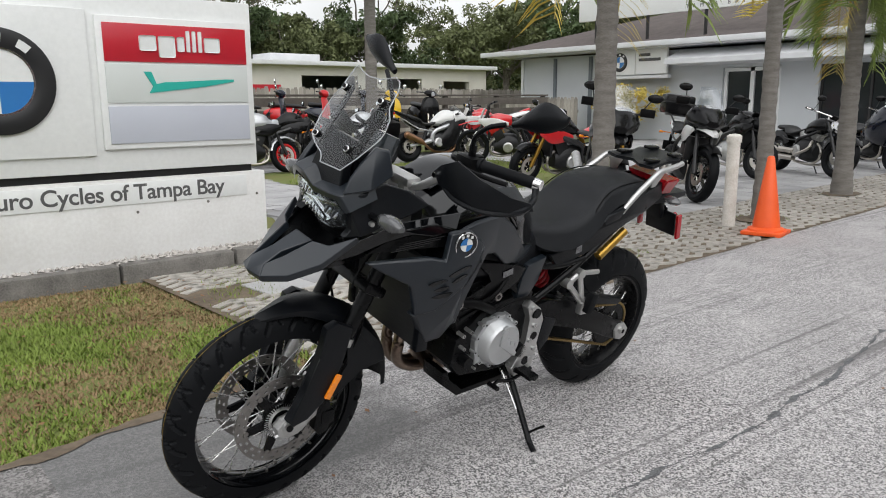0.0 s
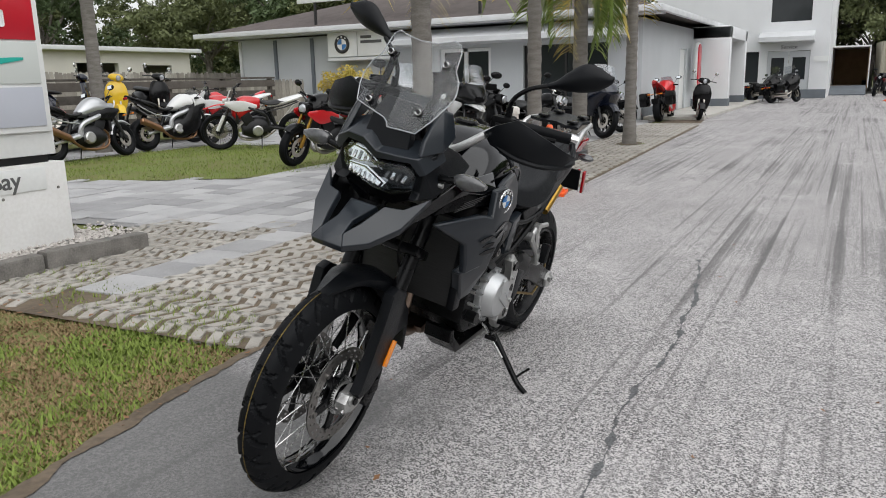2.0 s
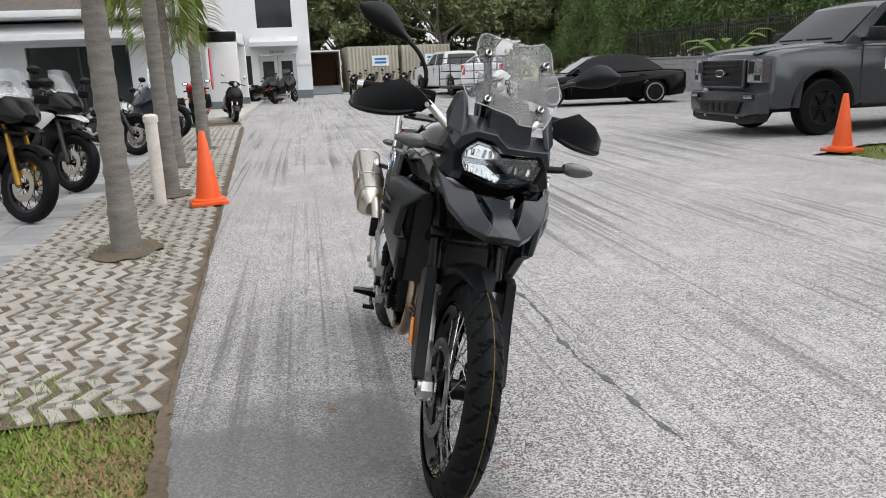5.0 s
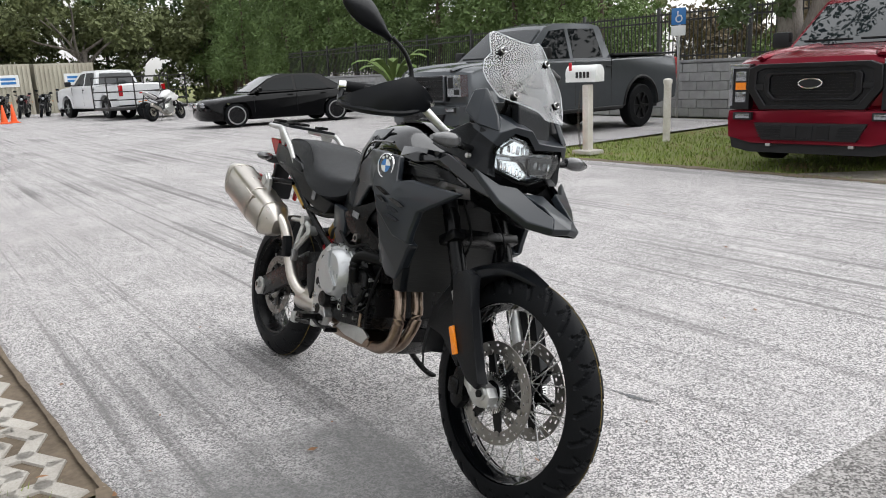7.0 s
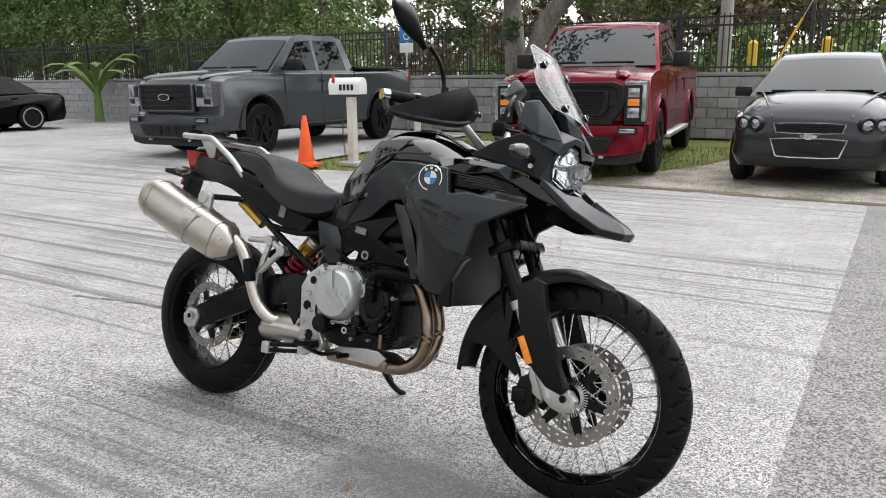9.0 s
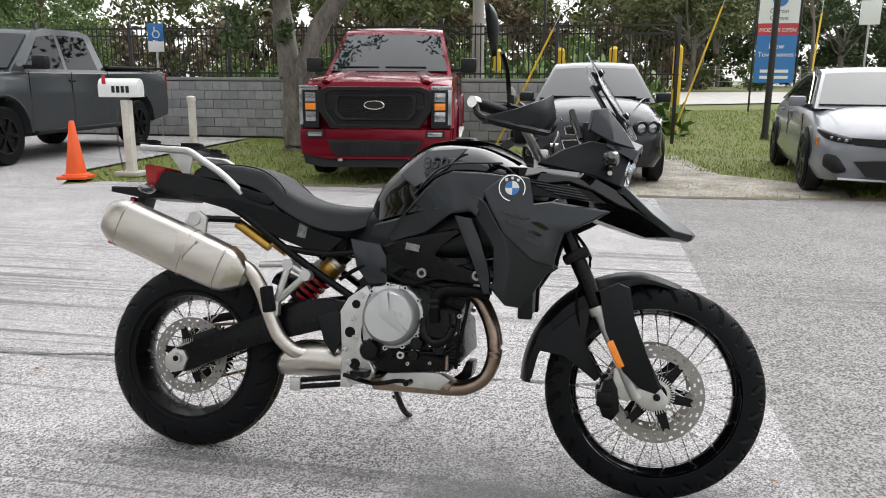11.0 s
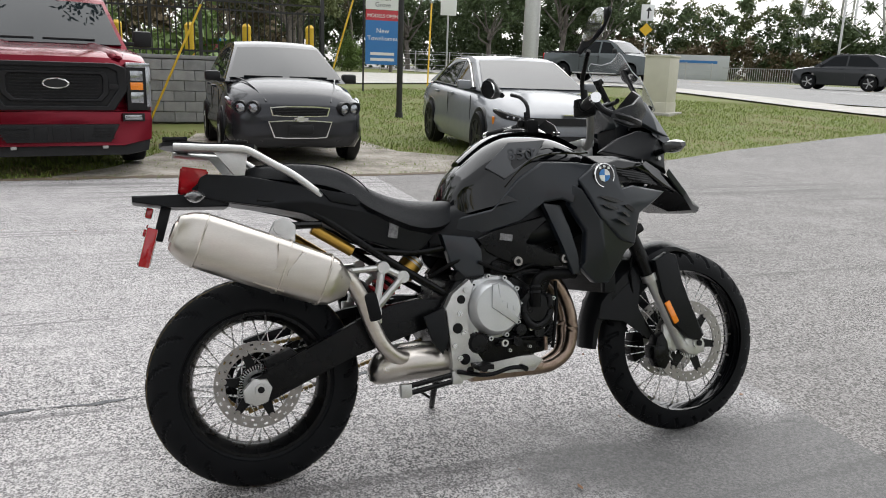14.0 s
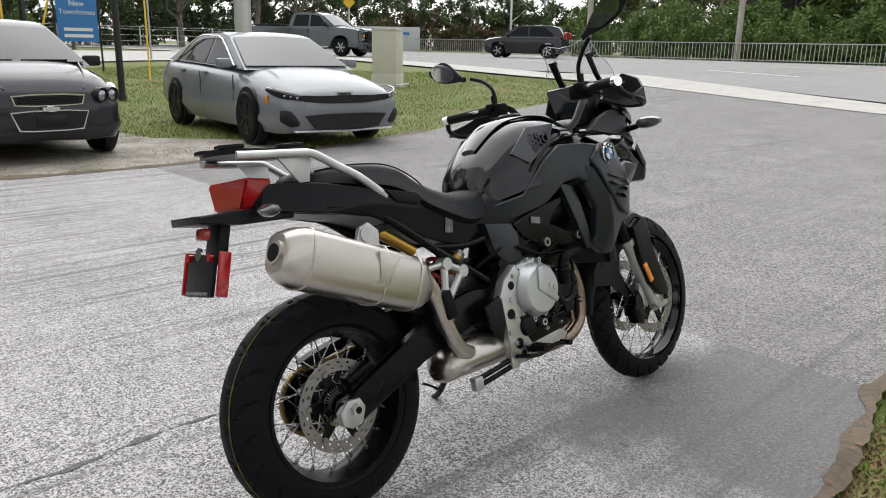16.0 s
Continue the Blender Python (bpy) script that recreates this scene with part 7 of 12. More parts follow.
def running_gear():
    # engine: crankcase, cylinder block leaning forward, head, sump
    bm = bmesh.new()
    slab(bm, [(0.56, 0.52), (0.62, 0.60), (0.70, 0.63), (0.86, 0.60), (0.97, 0.50), (0.98, 0.40), (0.93, 0.345), (0.74, 0.325), (0.60, 0.35), (0.55, 0.43)], -0.155, 0.155, 0.02)
    eng = part("engine", bm, B_ENGINE, bike, "dark parallel-twin engine block")
    bm = bmesh.new()
    slab(bm, [(0.74, 0.58), (0.95, 0.505), (1.01, 0.66), (0.98, 0.75), (0.84, 0.80), (0.775, 0.70)], -0.135, 0.135, 0.018)
    part("cylinder_block", bm, B_ENGINE, eng)
    bm = bmesh.new()
    for k in range(4):
        box(bm, (0, 0, 0), (0.20, 0.285, 0.012), pose(0.862 + 0.012 * k, 0, 0.60 + 0.035 * k, 0, 18, 0), 0.004)
    part("block_rib", bm, B_ENGINE, eng)
    for s, (cx, cz), r in ((-1, (0.742, 0.512), 0.093), (1, (0.80, 0.475), 0.090)):
        m = pose(cx, s * 0.150, cz, 0, 0, 0 if s < 0 else 180)
        bm = bmesh.new()
        lathe(bm, [(0.001, -0.072), (r * 0.80, -0.070), (r * 0.90, -0.060), (r * 0.95, -0.03), (r, -0.024), (r, 0.01), (0.001, 0.01)], 44, m)
        cov = part("clutch_cover" if s < 0 else "alternator_cover", bm, B_TITAN, eng, "silver-grey round engine cover")
        bm = bmesh.new()
        lathe(bm, [(r * 0.9, -0.022), (r * 1.10, -0.018), (r * 1.12, 0.0), (r * 0.9, 0.01)], 44, m)
        slab(bm, [(r * -1.15, r * 0.2), (r * -0.7, r * 0.98), (r * 0.25, r * 1.1), (r * 0.2, r * 0.6), (r * -0.5, r * 0.2), (r * -0.55, r * -0.75), (r * -0.95, r * -0.9)], -0.028, 0.0, 0.006, m)
        part("cover_flange", bm, B_TITAN, cov)
        bm = bmesh.new()
        slab(bm, [(r * -0.22, r * 0.80), (r * 0.0, r * 0.86), (r * 0.02, r * 0.2), (r * 0.72, r * -0.42), (r * 0.60, r * -0.58), (r * -0.28, r * 0.05)], -0.078, -0.060, 0.004, m)
        part("cover_rib", bm, B_TITAN, cov)
        for k, (w, dx) in enumerate(((0.016, 0), (0.02, 0.019), (0.022, 0.042))):
            part("letter_bar", box(bmesh.new(), (r * 0.18 + dx, -0.0725, r * 0.16 - dx * 0.45), (w * 0.7, 0.003, 0.016), m), B_TITAN, cov)
        for k in range(11):
            a = k * math.tau / 11
            p = m @ Vector((r * 1.09 * math.cos(a), -0.032, r * 1.09 * math.sin(a)))
            q = m @ Vector((r * 1.09 * math.cos(a), 0.01, r * 1.09 * math.sin(a)))
            part("cover_bolt", rod(bmesh.new(), p, q, 0.0078, seg=12), B_TITAN, cov)
            part("bolt_socket", rod(bmesh.new(), p - (q - p) * 0.012, p + (q - p) * 0.1, 0.0038, seg=6), B_FRAME, cov)
    # pump cover and hoses on the right flank
    m = pose(0.895, -0.150, 0.50)
    part("pump_cover", lathe(bmesh.new(), [(0.001, -0.04), (0.045, -0.038), (0.056, -0.028), (0.060, 0.0), (0.001, 0.01)], 32, m), B_ENGINE, eng, "black water pump cover")
    part("coolant_hose", tube(bmesh.new(), [(0.885, -0.195, 0.505), (0.885, -0.20, 0.57), (0.91, -0.195, 0.60), (0.97, -0.185, 0.605), (1.05, -0.16, 0.60)], 0.018, 12), M_PLASTIC, eng)
    part("coolant_hose", tube(bmesh.new(), [(0.84, 0.17, 0.60), (0.92, 0.175, 0.64), (1.02, 0.16, 0.66), (1.09, 0.12, 0.68)], 0.017, 12), M_PLASTIC, eng)
    # raised scroll, flange bolts and clamps of the pump, ribs and small fittings beside it
    part("pump_scroll", tube(bmesh.new(), [(0.939, -0.182, 0.535), (0.943, -0.184, 0.490), (0.921, -0.186, 0.450), (0.882, -0.186, 0.439), (0.852, -0.184, 0.467), (0.850, -0.180, 0.510)], 0.013, 12), B_ENGINE, eng)
    bm = slab(bmesh.new(), [(0.832, 0.47), (0.838, 0.52), (0.875, 0.56), (0.925, 0.548), (0.968, 0.535), (0.962, 0.47), (0.925, 0.425), (0.868, 0.425)], -0.172, -0.150, 0.004)
    part("pump_flange", bm, B_ENGINE, eng)
    fittings = [(0.877, 0.55, 0.0068, -0.180), (0.927, 0.534, 0.0068, -0.180), (0.843, 0.515, 0.0066, -0.180), (0.836, 0.472, 0.0066, -0.180), (0.873, 0.431, 0.0068, -0.180), (0.916, 0.431, 0.0066, -0.180),
                (0.949, 0.473, 0.0066, -0.180), (0.961, 0.526, 0.0068, -0.180), (0.778, 0.392, 0.0125, -0.178), (0.872, 0.372, 0.005, -0.170), (0.815, 0.406, 0.0055, -0.174), (0.833, 0.406, 0.0055, -0.174), (0.800, 0.365, 0.006, -0.168), (0.690, 0.345, 0.006, -0.168)]
    for x, z, r, y in fittings:
        for k in (1, -1):
            part("engine_bolt", rod(bmesh.new(), (x, y * k, z), (x, 0.145 * -k, z), r, r * 1.1, seg=12), M_ALU, eng)
            part("bolt_socket", rod(bmesh.new(), (x, (y - 0.0008) * k, z), (x, (y + 0.004) * k, z), r * 0.5, seg=6), B_FRAME, eng)
    for z in (0.566, 0.548):
        part("hose_clamp", rod(bmesh.new(), (0.885, -0.1995, z), (0.885, -0.1985, z + 0.008), 0.0205, seg=18), B_FRAME, eng)
    for k in range(7):
        part("block_rib", box(bmesh.new(), (0.952, -0.158, 0.372 + k * 0.011), (0.034, 0.022, 0.005), None, 0.0015), B_ENGINE, eng)
    part("pivot_pin", rod(bmesh.new(), (0.927, -0.172, 0.40), (0.927, -0.172, 0.355), 0.0065, seg=10), B_HEADER, eng)
    part("breather_knob", lathe(bmesh.new(), [(0.001, -0.045), (0.018, -0.044), (0.021, -0.036), (0.016, -0.03), (0.02, 0.0)], 20, pose(0.831, -0.150, 0.432)), B_ENGINE, eng)
    part("oil_filter", lathe(bmesh.new(), [(0.001, -0.05), (0.028, -0.048), (0.034, -0.036), (0.034, 0.0)], 14, pose(0.679, -0.150, 0.402)), B_ENGINE, eng)
    bm = slab(bmesh.new(), [(0.823, 0.608), (0.858, 0.640), (0.955, 0.640), (0.95, 0.59), (0.90, 0.572), (0.868, 0.574)], -0.150, -0.128, 0.005)
    part("cylinder_cover", bm, B_FRAME, eng)
    for x, z, x2, z2 in ((0.86, 0.628, 0.95, 0.628), (0.86, 0.612, 0.95, 0.612), (0.815, 0.600, 0.868, 0.560), (0.822, 0.612, 0.876, 0.572)):
        part("cover_ridge", rod(bmesh.new(), (x, -0.152, z), (x2, -0.152, z2), 0.0035, seg=8), B_ENGINE, eng)
    part("oil_line", tube(bmesh.new(), [(0.744, -0.172, 0.406), (0.821, -0.176, 0.404), (0.918, -0.174, 0.409), (0.955, -0.16, 0.44)], 0.0045, 8), B_FRAME, eng)
    part("wiring_loom", tube(bmesh.new(), [(0.955, -0.165, 0.36), (0.962, -0.172, 0.42), (0.975, -0.168, 0.50), (0.985, -0.15, 0.58)], 0.006, 8), M_PLASTIC, eng)
    for x, z, l, r, s in ((0.90, 0.42, 0.05, 0.022, -1), (0.70, 0.41, 0.04, 0.026, -1), (0.82, 0.395, 0.05, 0.018, -1), (0.62, 0.55, 0.06, 0.022, 1), (0.93, 0.42, 0.06, 0.025, 1), (0.66, 0.40, 0.05, 0.03, 1)):
        part("engine_boss", rod(bmesh.new(), (x, s * 0.14, z), (x, s * (0.15 + l * 0.7), z), r, r * 0.85, seg=16), B_ENGINE, eng)
    for pts, r in (([(0.70, -0.17, 0.66), (0.80, -0.18, 0.62), (0.90, -0.17, 0.64), (1.0, -0.15, 0.60)], 0.006), ([(0.75, -0.165, 0.385), (0.85, -0.17, 0.40), (0.95, -0.16, 0.38)], 0.005),
                   ([(0.62, 0.165, 0.60), (0.74, 0.175, 0.62), (0.86, 0.17, 0.58)], 0.006), ([(0.78, 0.16, 0.72), (0.86, 0.18, 0.66), (0.98, 0.16, 0.62)], 0.008), ([(0.55, -0.12, 0.62), (0.62, -0.15, 0.66), (0.72, -0.14, 0.70)], 0.007)):
        part("cable", tube(bmesh.new(), pts, r, 8), M_PLASTIC, eng)
    # frame
    for s in (1, -1):
        bm = bmesh.new()
        V = sided([(1.19, 0.06, 0.90), (1.05, 0.135, 0.80), (0.86, 0.165, 0.73), (0.72, 0.165, 0.72), (0.62, 0.150, 0.62), (0.64, 0.150, 0.55), (0.70, 0.158, 0.63), (0.76, 0.165, 0.675), (0.88, 0.165, 0.665), (1.08, 0.13, 0.72), (1.17, 0.06, 0.80)], s)
        shell(bm, V, (0, -0.04 * s, 0), 0.008)
        part("main_frame", bm, B_FRAME, bike, "black bridge frame beam")
        bm = tube(bmesh.new(), sided([(0.60, 0.125, 0.56), (0.40, 0.140, 0.685), (0.17, 0.140, 0.842), (0.02, 0.120, 0.88)], s), 0.013, 10)
        part("subframe_tube", bm, B_FRAME, bike, "black rear subframe tube")
        bm = tube(bmesh.new(), sided([(0.66, 0.125, 0.72), (0.50, 0.138, 0.70), (0.36, 0.142, 0.715)], s), 0.011, 10)
        part("subframe_tube", bm, B_FRAME, bike)
        bm = shell(bmesh.new(), sided([(0.585, 0.150, 0.755), (0.691, 0.165, 0.74), (0.715, 0.168, 0.70), (0.722, 0.166, 0.615), (0.655, 0.158, 0.612), (0.612, 0.152, 0.66)], s), (0, -0.03 * s, 0), 0.008)
        part("frame_cover", bm, B_MATT, bike, "dark satin frame cover")
        bm = shell(bmesh.new(), sided([(0.70, 0.165, 0.735), (0.763, 0.170, 0.757), (0.853, 0.172, 0.778), (0.934, 0.18, 0.80), (0.955, 0.18, 0.785), (0.885, 0.172, 0.745), (0.862, 0.17, 0.71), (0.944, 0.17, 0.675),
                                     (1.03, 0.175, 0.66), (1.03, 0.175, 0.628), (0.908, 0.17, 0.63), (0.80, 0.17, 0.655), (0.735, 0.168, 0.69)], s), (0, -0.022 * s, 0), 0.006)
        part("frame_beam", bm, B_FRAME, bike)
        part("spec_sticker", box(bmesh.new(), (0, 0, 0), (0.045, 0.0015, 0.022), pose(0.80, s * 0.1745, 0.735, 0, 10, 0)), B_STICK, bike)
        for x, z in ((0.835, 0.655), (1.01, 0.655)):
            part("frame_bolt", rod(bmesh.new(), (x, s * 0.12, z), (x, s * 0.185, z), 0.017, 0.0155, seg=20), B_DISC, bike)
            part("bolt_socket", rod(bmesh.new(), (x, s * 0.183, z), (x, s * 0.1862, z), 0.0085, seg=6), B_FRAME, bike)
        bm = shell(bmesh.new(), sided([(0.930, 0.192, 0.842), (0.992, 0.200, 0.832), (1.020, 0.200, 0.759), (1.048, 0.198, 0.67), (1.060, 0.198, 0.600), (1.030, 0.196, 0.600), (1.000, 0.194, 0.690), (0.964, 0.192, 0.770)], s), (0, -0.025 * s, 0), 0.006)
        part("frame_strut", bm, B_MATT, bike)
    # airbox between the frame beams
    part("airbox", loft(bmesh.new(), [[(x, -w, z0), (x, w, z0), (x, w * 1.05, (z0 + z1) / 2), (x, w * 0.9, z1), (x, -w * 0.9, z1), (x, -w * 1.05, (z0 + z1) / 2)] for x, w, z0, z1 in
         ((0.56, 0.09, 0.70, 0.80), (0.68, 0.125, 0.68, 0.86), (0.86, 0.14, 0.70, 0.90), (1.04, 0.14, 0.72, 0.92), (1.14, 0.12, 0.74, 0.92))], 3, 2), B_PLAST, bike, "black plastic airbox", 60)
    # radiator
    bm = box(bmesh.new(), (1.16, 0, 0.68), (0.03, 0.36, 0.30), pose(0, 0, 0), 0.006)
    part("radiator", bm, B_RAD, bike, "black radiator core")
    part("radiator_tank", box(bmesh.new(), (1.165, -0.19, 0.68), (0.045, 0.03, 0.30), None, 0.008), B_PLAST, bike)
    part("radiator_tank", box(bmesh.new(), (1.165, 0.19, 0.68), (0.045, 0.03, 0.30), None, 0.008), B_PLAST, bike)
    # heel plates, foot pegs
    for s in (1, -1):
        bm = slab(bmesh.new(), [(0.572, 0.515), (0.60, 0.565), (0.66, 0.608), (0.675, 0.58), (0.645, 0.53), (0.642, 0.44), (0.665, 0.39), (0.70, 0.335), (0.672, 0.295), (0.615, 0.285), (0.585, 0.33), (0.592, 0.42)], s * 0.150, s * 0.185, 0.006)
        hp = part("heel_plate", bm, M_ALU, bike, "silver foot rest plate")
        for x, z in ((0.62, 0.50), (0.645, 0.575), (0.615, 0.36), (0.60, 0.40), (0.63, 0.44)):
            part("plate_bolt", rod(bmesh.new(), (x, s * 0.18, z), (x, s * 0.192, z), 0.009, seg=12), B_SPOKE, hp)
        for x, z, r in ((0.612, 0.455, 0.017), (0.628, 0.545, 0.014), (0.632, 0.355, 0.018), (0.648, 0.318, 0.012)):
            part("plate_hole", rod(bmesh.new(), (x, s * 0.16, z), (x, s * 0.1865, z), r, seg=16), B_FRAME, hp)
        part("heel_guard", slab(bmesh.new(), [(0.50, 0.50), (0.57, 0.525), (0.585, 0.43), (0.56, 0.375), (0.525, 0.42)], s * 0.175, s * 0.187, 0.006), B_PLAST, hp)
        bm = bmesh.new()
        rod(bm, (0.675, s * 0.18, 0.325), (0.66, s * 0.275, 0.335), 0.011, seg=10)
        slab(bm, [(0.645, 0.331), (0.645, 0.345), (0.692, 0.345), (0.692, 0.331)], s * 0.20, s * 0.275)
        part("foot_peg", bm, B_FRAME, hp, "black toothed foot peg")
        bm = tube(bmesh.new(), sided([(0.60, 0.195, 0.32), (0.70, 0.20, 0.30), (0.78, 0.205, 0.315), (0.82, 0.225, 0.315)], s), 0.007, 8)
        rod(bm, (0.82, s * 0.20, 0.315), (0.815, s * 0.245, 0.315), 0.009, seg=10)
        part("pedal", bm, B_FRAME, hp, "black foot lever")
        # passenger peg bracket
        P = [(0.446, 0.160, 0.628), (0.384, 0.156, 0.660), (0.352, 0.172, 0.535), (0.285, 0.165, 0.655)]
        bm = bmesh.new()
        for a, b in ((0, 1), (0, 2), (1, 2)):
            tube(bm, [sided([P[a]], s)[0], sided([P[b]], s)[0]], 0.012, 8, 1)
        tube(bm, sided([P[1], P[3]], s), 0.010, 8, 1)
        for q in P[:2]:
            rod(bm, (q[0], s * 0.135, q[2]), (q[0], s * 0.172, q[2]), 0.019, seg=16)
        box(bm, (0.345, s * 0.175, 0.515), (0.045, 0.03, 0.05), None, 0.008)
        pb = part("peg_bracket", bm, M_ALU, bike, "silver passenger peg bracket")
        part("passenger_peg", box(bmesh.new(), (0, 0, 0), (0.038, 0.032, 0.085), pose(0.335, s * 0.200, 0.545, 0, -12, 0), 0.008), M_RUBBER, pb)
    # swing arm
    for s in (1, -1):
        bm = slab(bmesh.new(), [(-0.045, 0.318), (-0.02, 0.285), (0.02, 0.277), (0.27, 0.385), (0.48, 0.445), (0.60, 0.47), (0.61, 0.545), (0.50, 0.555), (0.375, 0.535), (0.20, 0.452), (0.03, 0.362), (-0.03, 0.352)], s * 0.098, s * 0.135, 0.012)
        sw = part("swing_arm", bm, B_FRAME, bike, "black swing arm")
        bm = slab(bmesh.new(), [(-0.05, 0.325), (-0.045, 0.29), (-0.015, 0.275), (0.02, 0.285), (0.035, 0.325), (0.02, 0.352), (-0.02, 0.355)], s * 0.120, s * 0.146, 0.006)
        part("axle_plate", bm, M_ALU, sw, "silver axle adjuster plate")
        part("axle_nut", rod(bmesh.new(), (0, s * 0.14, 0.325), (0, s * 0.160, 0.325), 0.018, seg=6), M_ALU, sw)
        part("axle_hole", rod(bmesh.new(), (0, s * 0.155, 0.325), (0, s * 0.1605, 0.325), 0.010, seg=14), B_FRAME, sw)
    bm = bmesh.new()
    box(bm, (0.40, 0, 0.49), (0.10, 0.20, 0.09), None, 0.02)
    part("swing_bridge", bm, B_FRAME, bike)
    bm = slab(bmesh.new(), [(0.02, 0.40), (0.10, 0.43), (0.14, 0.40), (0.12, 0.35), (0.04, 0.335)], -0.098, -0.05, 0.01)
    part("rear_caliper", bm, B_FRAME, bike, "black rear brake caliper")
    # chain, sprocket, guard on the left
    bm = bmesh.new()
    lathe(bm, [(0.06, 0.075), (0.095, 0.075), (0.095, 0.081), (0.06, 0.081)], 44, pose(0, 0, 0.325))
    for k in range(42):
        box(bm, (0.099, 0.078, 0), (0.012, 0.005, 0.007), pose(0, 0, 0.325, 0, k * 360 / 42, 0))
    part("sprocket", bm, B_FRAME, bike)
    bm = bmesh.new()
    n = 0
    for k in range(20):
        a = radians(95 + k * 9)
        box(bm, (0, 0, 0), (0.015, 0.016, 0.011), pose(0.101 * math.cos(a), 0.078, 0.325 + 0.101 * math.sin(a), 0, -math.degrees(a) + 90, 0), 0.003)
    for z0, z1 in ((0.418, 0.49), (0.217, 0.40)):
        for k in range(38):
            f = k / 37
            box(bm, (0, 0, 0), (0.015, 0.016, 0.011), pose(-0.01 + f * 0.60, 0.078, z0 + (z1 - z0) * f, 0, -math.degrees(math.atan2(z1 - z0, 0.6)), 0), 0.003)
    part("chain", bm, B_CHAIN, bike, "gold drive chain")
    bm = slab(bmesh.new(), [(-0.03, 0.445), (0.02, 0.46), (0.30, 0.52), (0.48, 0.545), (0.48, 0.525), (0.30, 0.49), (0.0, 0.425)], 0.062, 0.1, 0.004)
    part("chain_guard", bm, B_PLAST, bike, "black chain guard")
    # rear hugger and shock
    bm = guard_strip([(0.40, 0.54), (0.36, 0.60), (0.30, 0.625)], [0.06, 0.07, 0.07], [0.02, 0.03, 0.03])
    part("rear_hugger", bm, B_PLAST, bike)
    pts = []
    for k in range(91):
        a = k / 90 * math.tau * 5.5
        f = k / 90
        c = Vector((0.375 + 0.105 * f, -0.02, 0.545 + 0.10 * f))
        ax = Vector((0.105, 0, 0.10)).normalized()
        u = Vector((0, 1, 0))
        v = ax.cross(u)
        pts.append(tuple(c + (u * math.cos(a) + v * math.sin(a)) * 0.036))
    part("shock_spring", tube(bmesh.new(), pts, 0.0075, 8, 1), B_SPRING, bike, "red shock absorber spring")
    part("shock_body", rod(bmesh.new(), (0.35, -0.02, 0.52), (0.54, -0.02, 0.70), 0.021, seg=16), B_FRAME, bike)
    bm = rod(bmesh.new(), (0.475, -0.06, 0.628), (0.515, -0.06, 0.672), 0.036, seg=22)
    rod(bm, (0.515, -0.06, 0.672), (0.525, -0.06, 0.683), 0.036, 0.02, seg=22)
    sr = part("shock_reservoir", bm, B_GOLD, bike, "gold shock reservoir")
    part("reservoir_band", rod(bmesh.new(), (0.508, -0.06, 0.664), (0.522, -0.06, 0.680), 0.037, 0.034, seg=22), M_ALU, sr)
    bm = box(bmesh.new(), (0, 0, 0), (0.11, 0.03, 0.035), pose(0.225, -0.125, 0.765, 0, 33, 0), 0.008)
    part("gold_reservoir", rod(bmesh.new(), (0.18, -0.12, 0.79), (0.30, -0.12, 0.715), 0.018, seg=16), B_GOLD, bike, "gold remote reservoir")
    part("gold_reservoir", rod(bmesh.new(), (0.12, 0.125, 0.79), (0.26, 0.13, 0.70), 0.018, seg=16), B_GOLD, bike, "gold remote reservoir")
    bm.free()
    # exhaust
    for y0, y1 in ((-0.105, -0.105), (-0.035, -0.055)):
        bm = tube(bmesh.new(), [(0.945, y0, 0.625), (1.01, y0, 0.575), (1.05, y0, 0.50), (1.066, y0, 0.415), (1.045, y1, 0.335), (0.99, y1, 0.295), (0.93, y1, 0.285), (0.86, y1 * 0.9 - 0.01, 0.287)], 0.0215, 14)
        part("header_pipe", bm, B_HEADER, bike, "heat-tinted exhaust header pipe")
    bm = slab(bmesh.new(), [(0.68, 0.265), (0.88, 0.265), (0.93, 0.275), (0.945, 0.305), (0.90, 0.325), (0.74, 0.325), (0.66, 0.30)], -0.135, -0.01, 0.022)
    part("collector_box", bm, B_HEADER, bike)
    bm = shell(bmesh.new(), [(0.705, -0.137, 0.302), (0.74, -0.139, 0.338), (0.90, -0.139, 0.338), (0.935, -0.137, 0.318), (0.90, -0.137, 0.283), (0.78, -0.137, 0.287)], (0, 0.01, 0), 0.004)
    part("heat_shield", bm, M_ALU, bike, "silver heat shield")
    part("belly_plate", slab(bmesh.new(), [(0.62, 0.30), (0.66, 0.255), (0.90, 0.245), (0.98, 0.31), (0.985, 0.36), (0.96, 0.36), (0.95, 0.32), (0.88, 0.262), (0.68, 0.272), (0.64, 0.31)], 0.02, 0.13, 0.004), B_FRAME, bike, "dark belly plate")
    bm = bmesh.new()
    secs = []
    for x, z, r in ((0.64, 0.315, 0.030), (0.60, 0.345, 0.066), (0.53, 0.352, 0.076), (0.42, 0.35, 0.074), (0.365, 0.335, 0.058), (0.345, 0.325, 0.03)):
        secs.append([(x, -0.09 + r * 1.1 * math.cos(a), z + r * 0.8 * math.sin(a)) for a in np.linspace(0, math.tau, 9)[:-1]])
    part("catalyst", loft(bm, secs, 3, 2), B_MUFF, bike, "dull steel catalyst housing")
    part("link_pipe", tube(bmesh.new(), [(0.47, -0.13, 0.372), (0.425, -0.155, 0.375), (0.372, -0.172, 0.42), (0.335, -0.18, 0.495), (0.308, -0.186, 0.568), (0.270, -0.196, 0.630), (0.225, -0.205, 0.655), (0.19, -0.208, 0.662)], 0.0235, 16), M_STEEL, bike, "brushed steel link pipe")
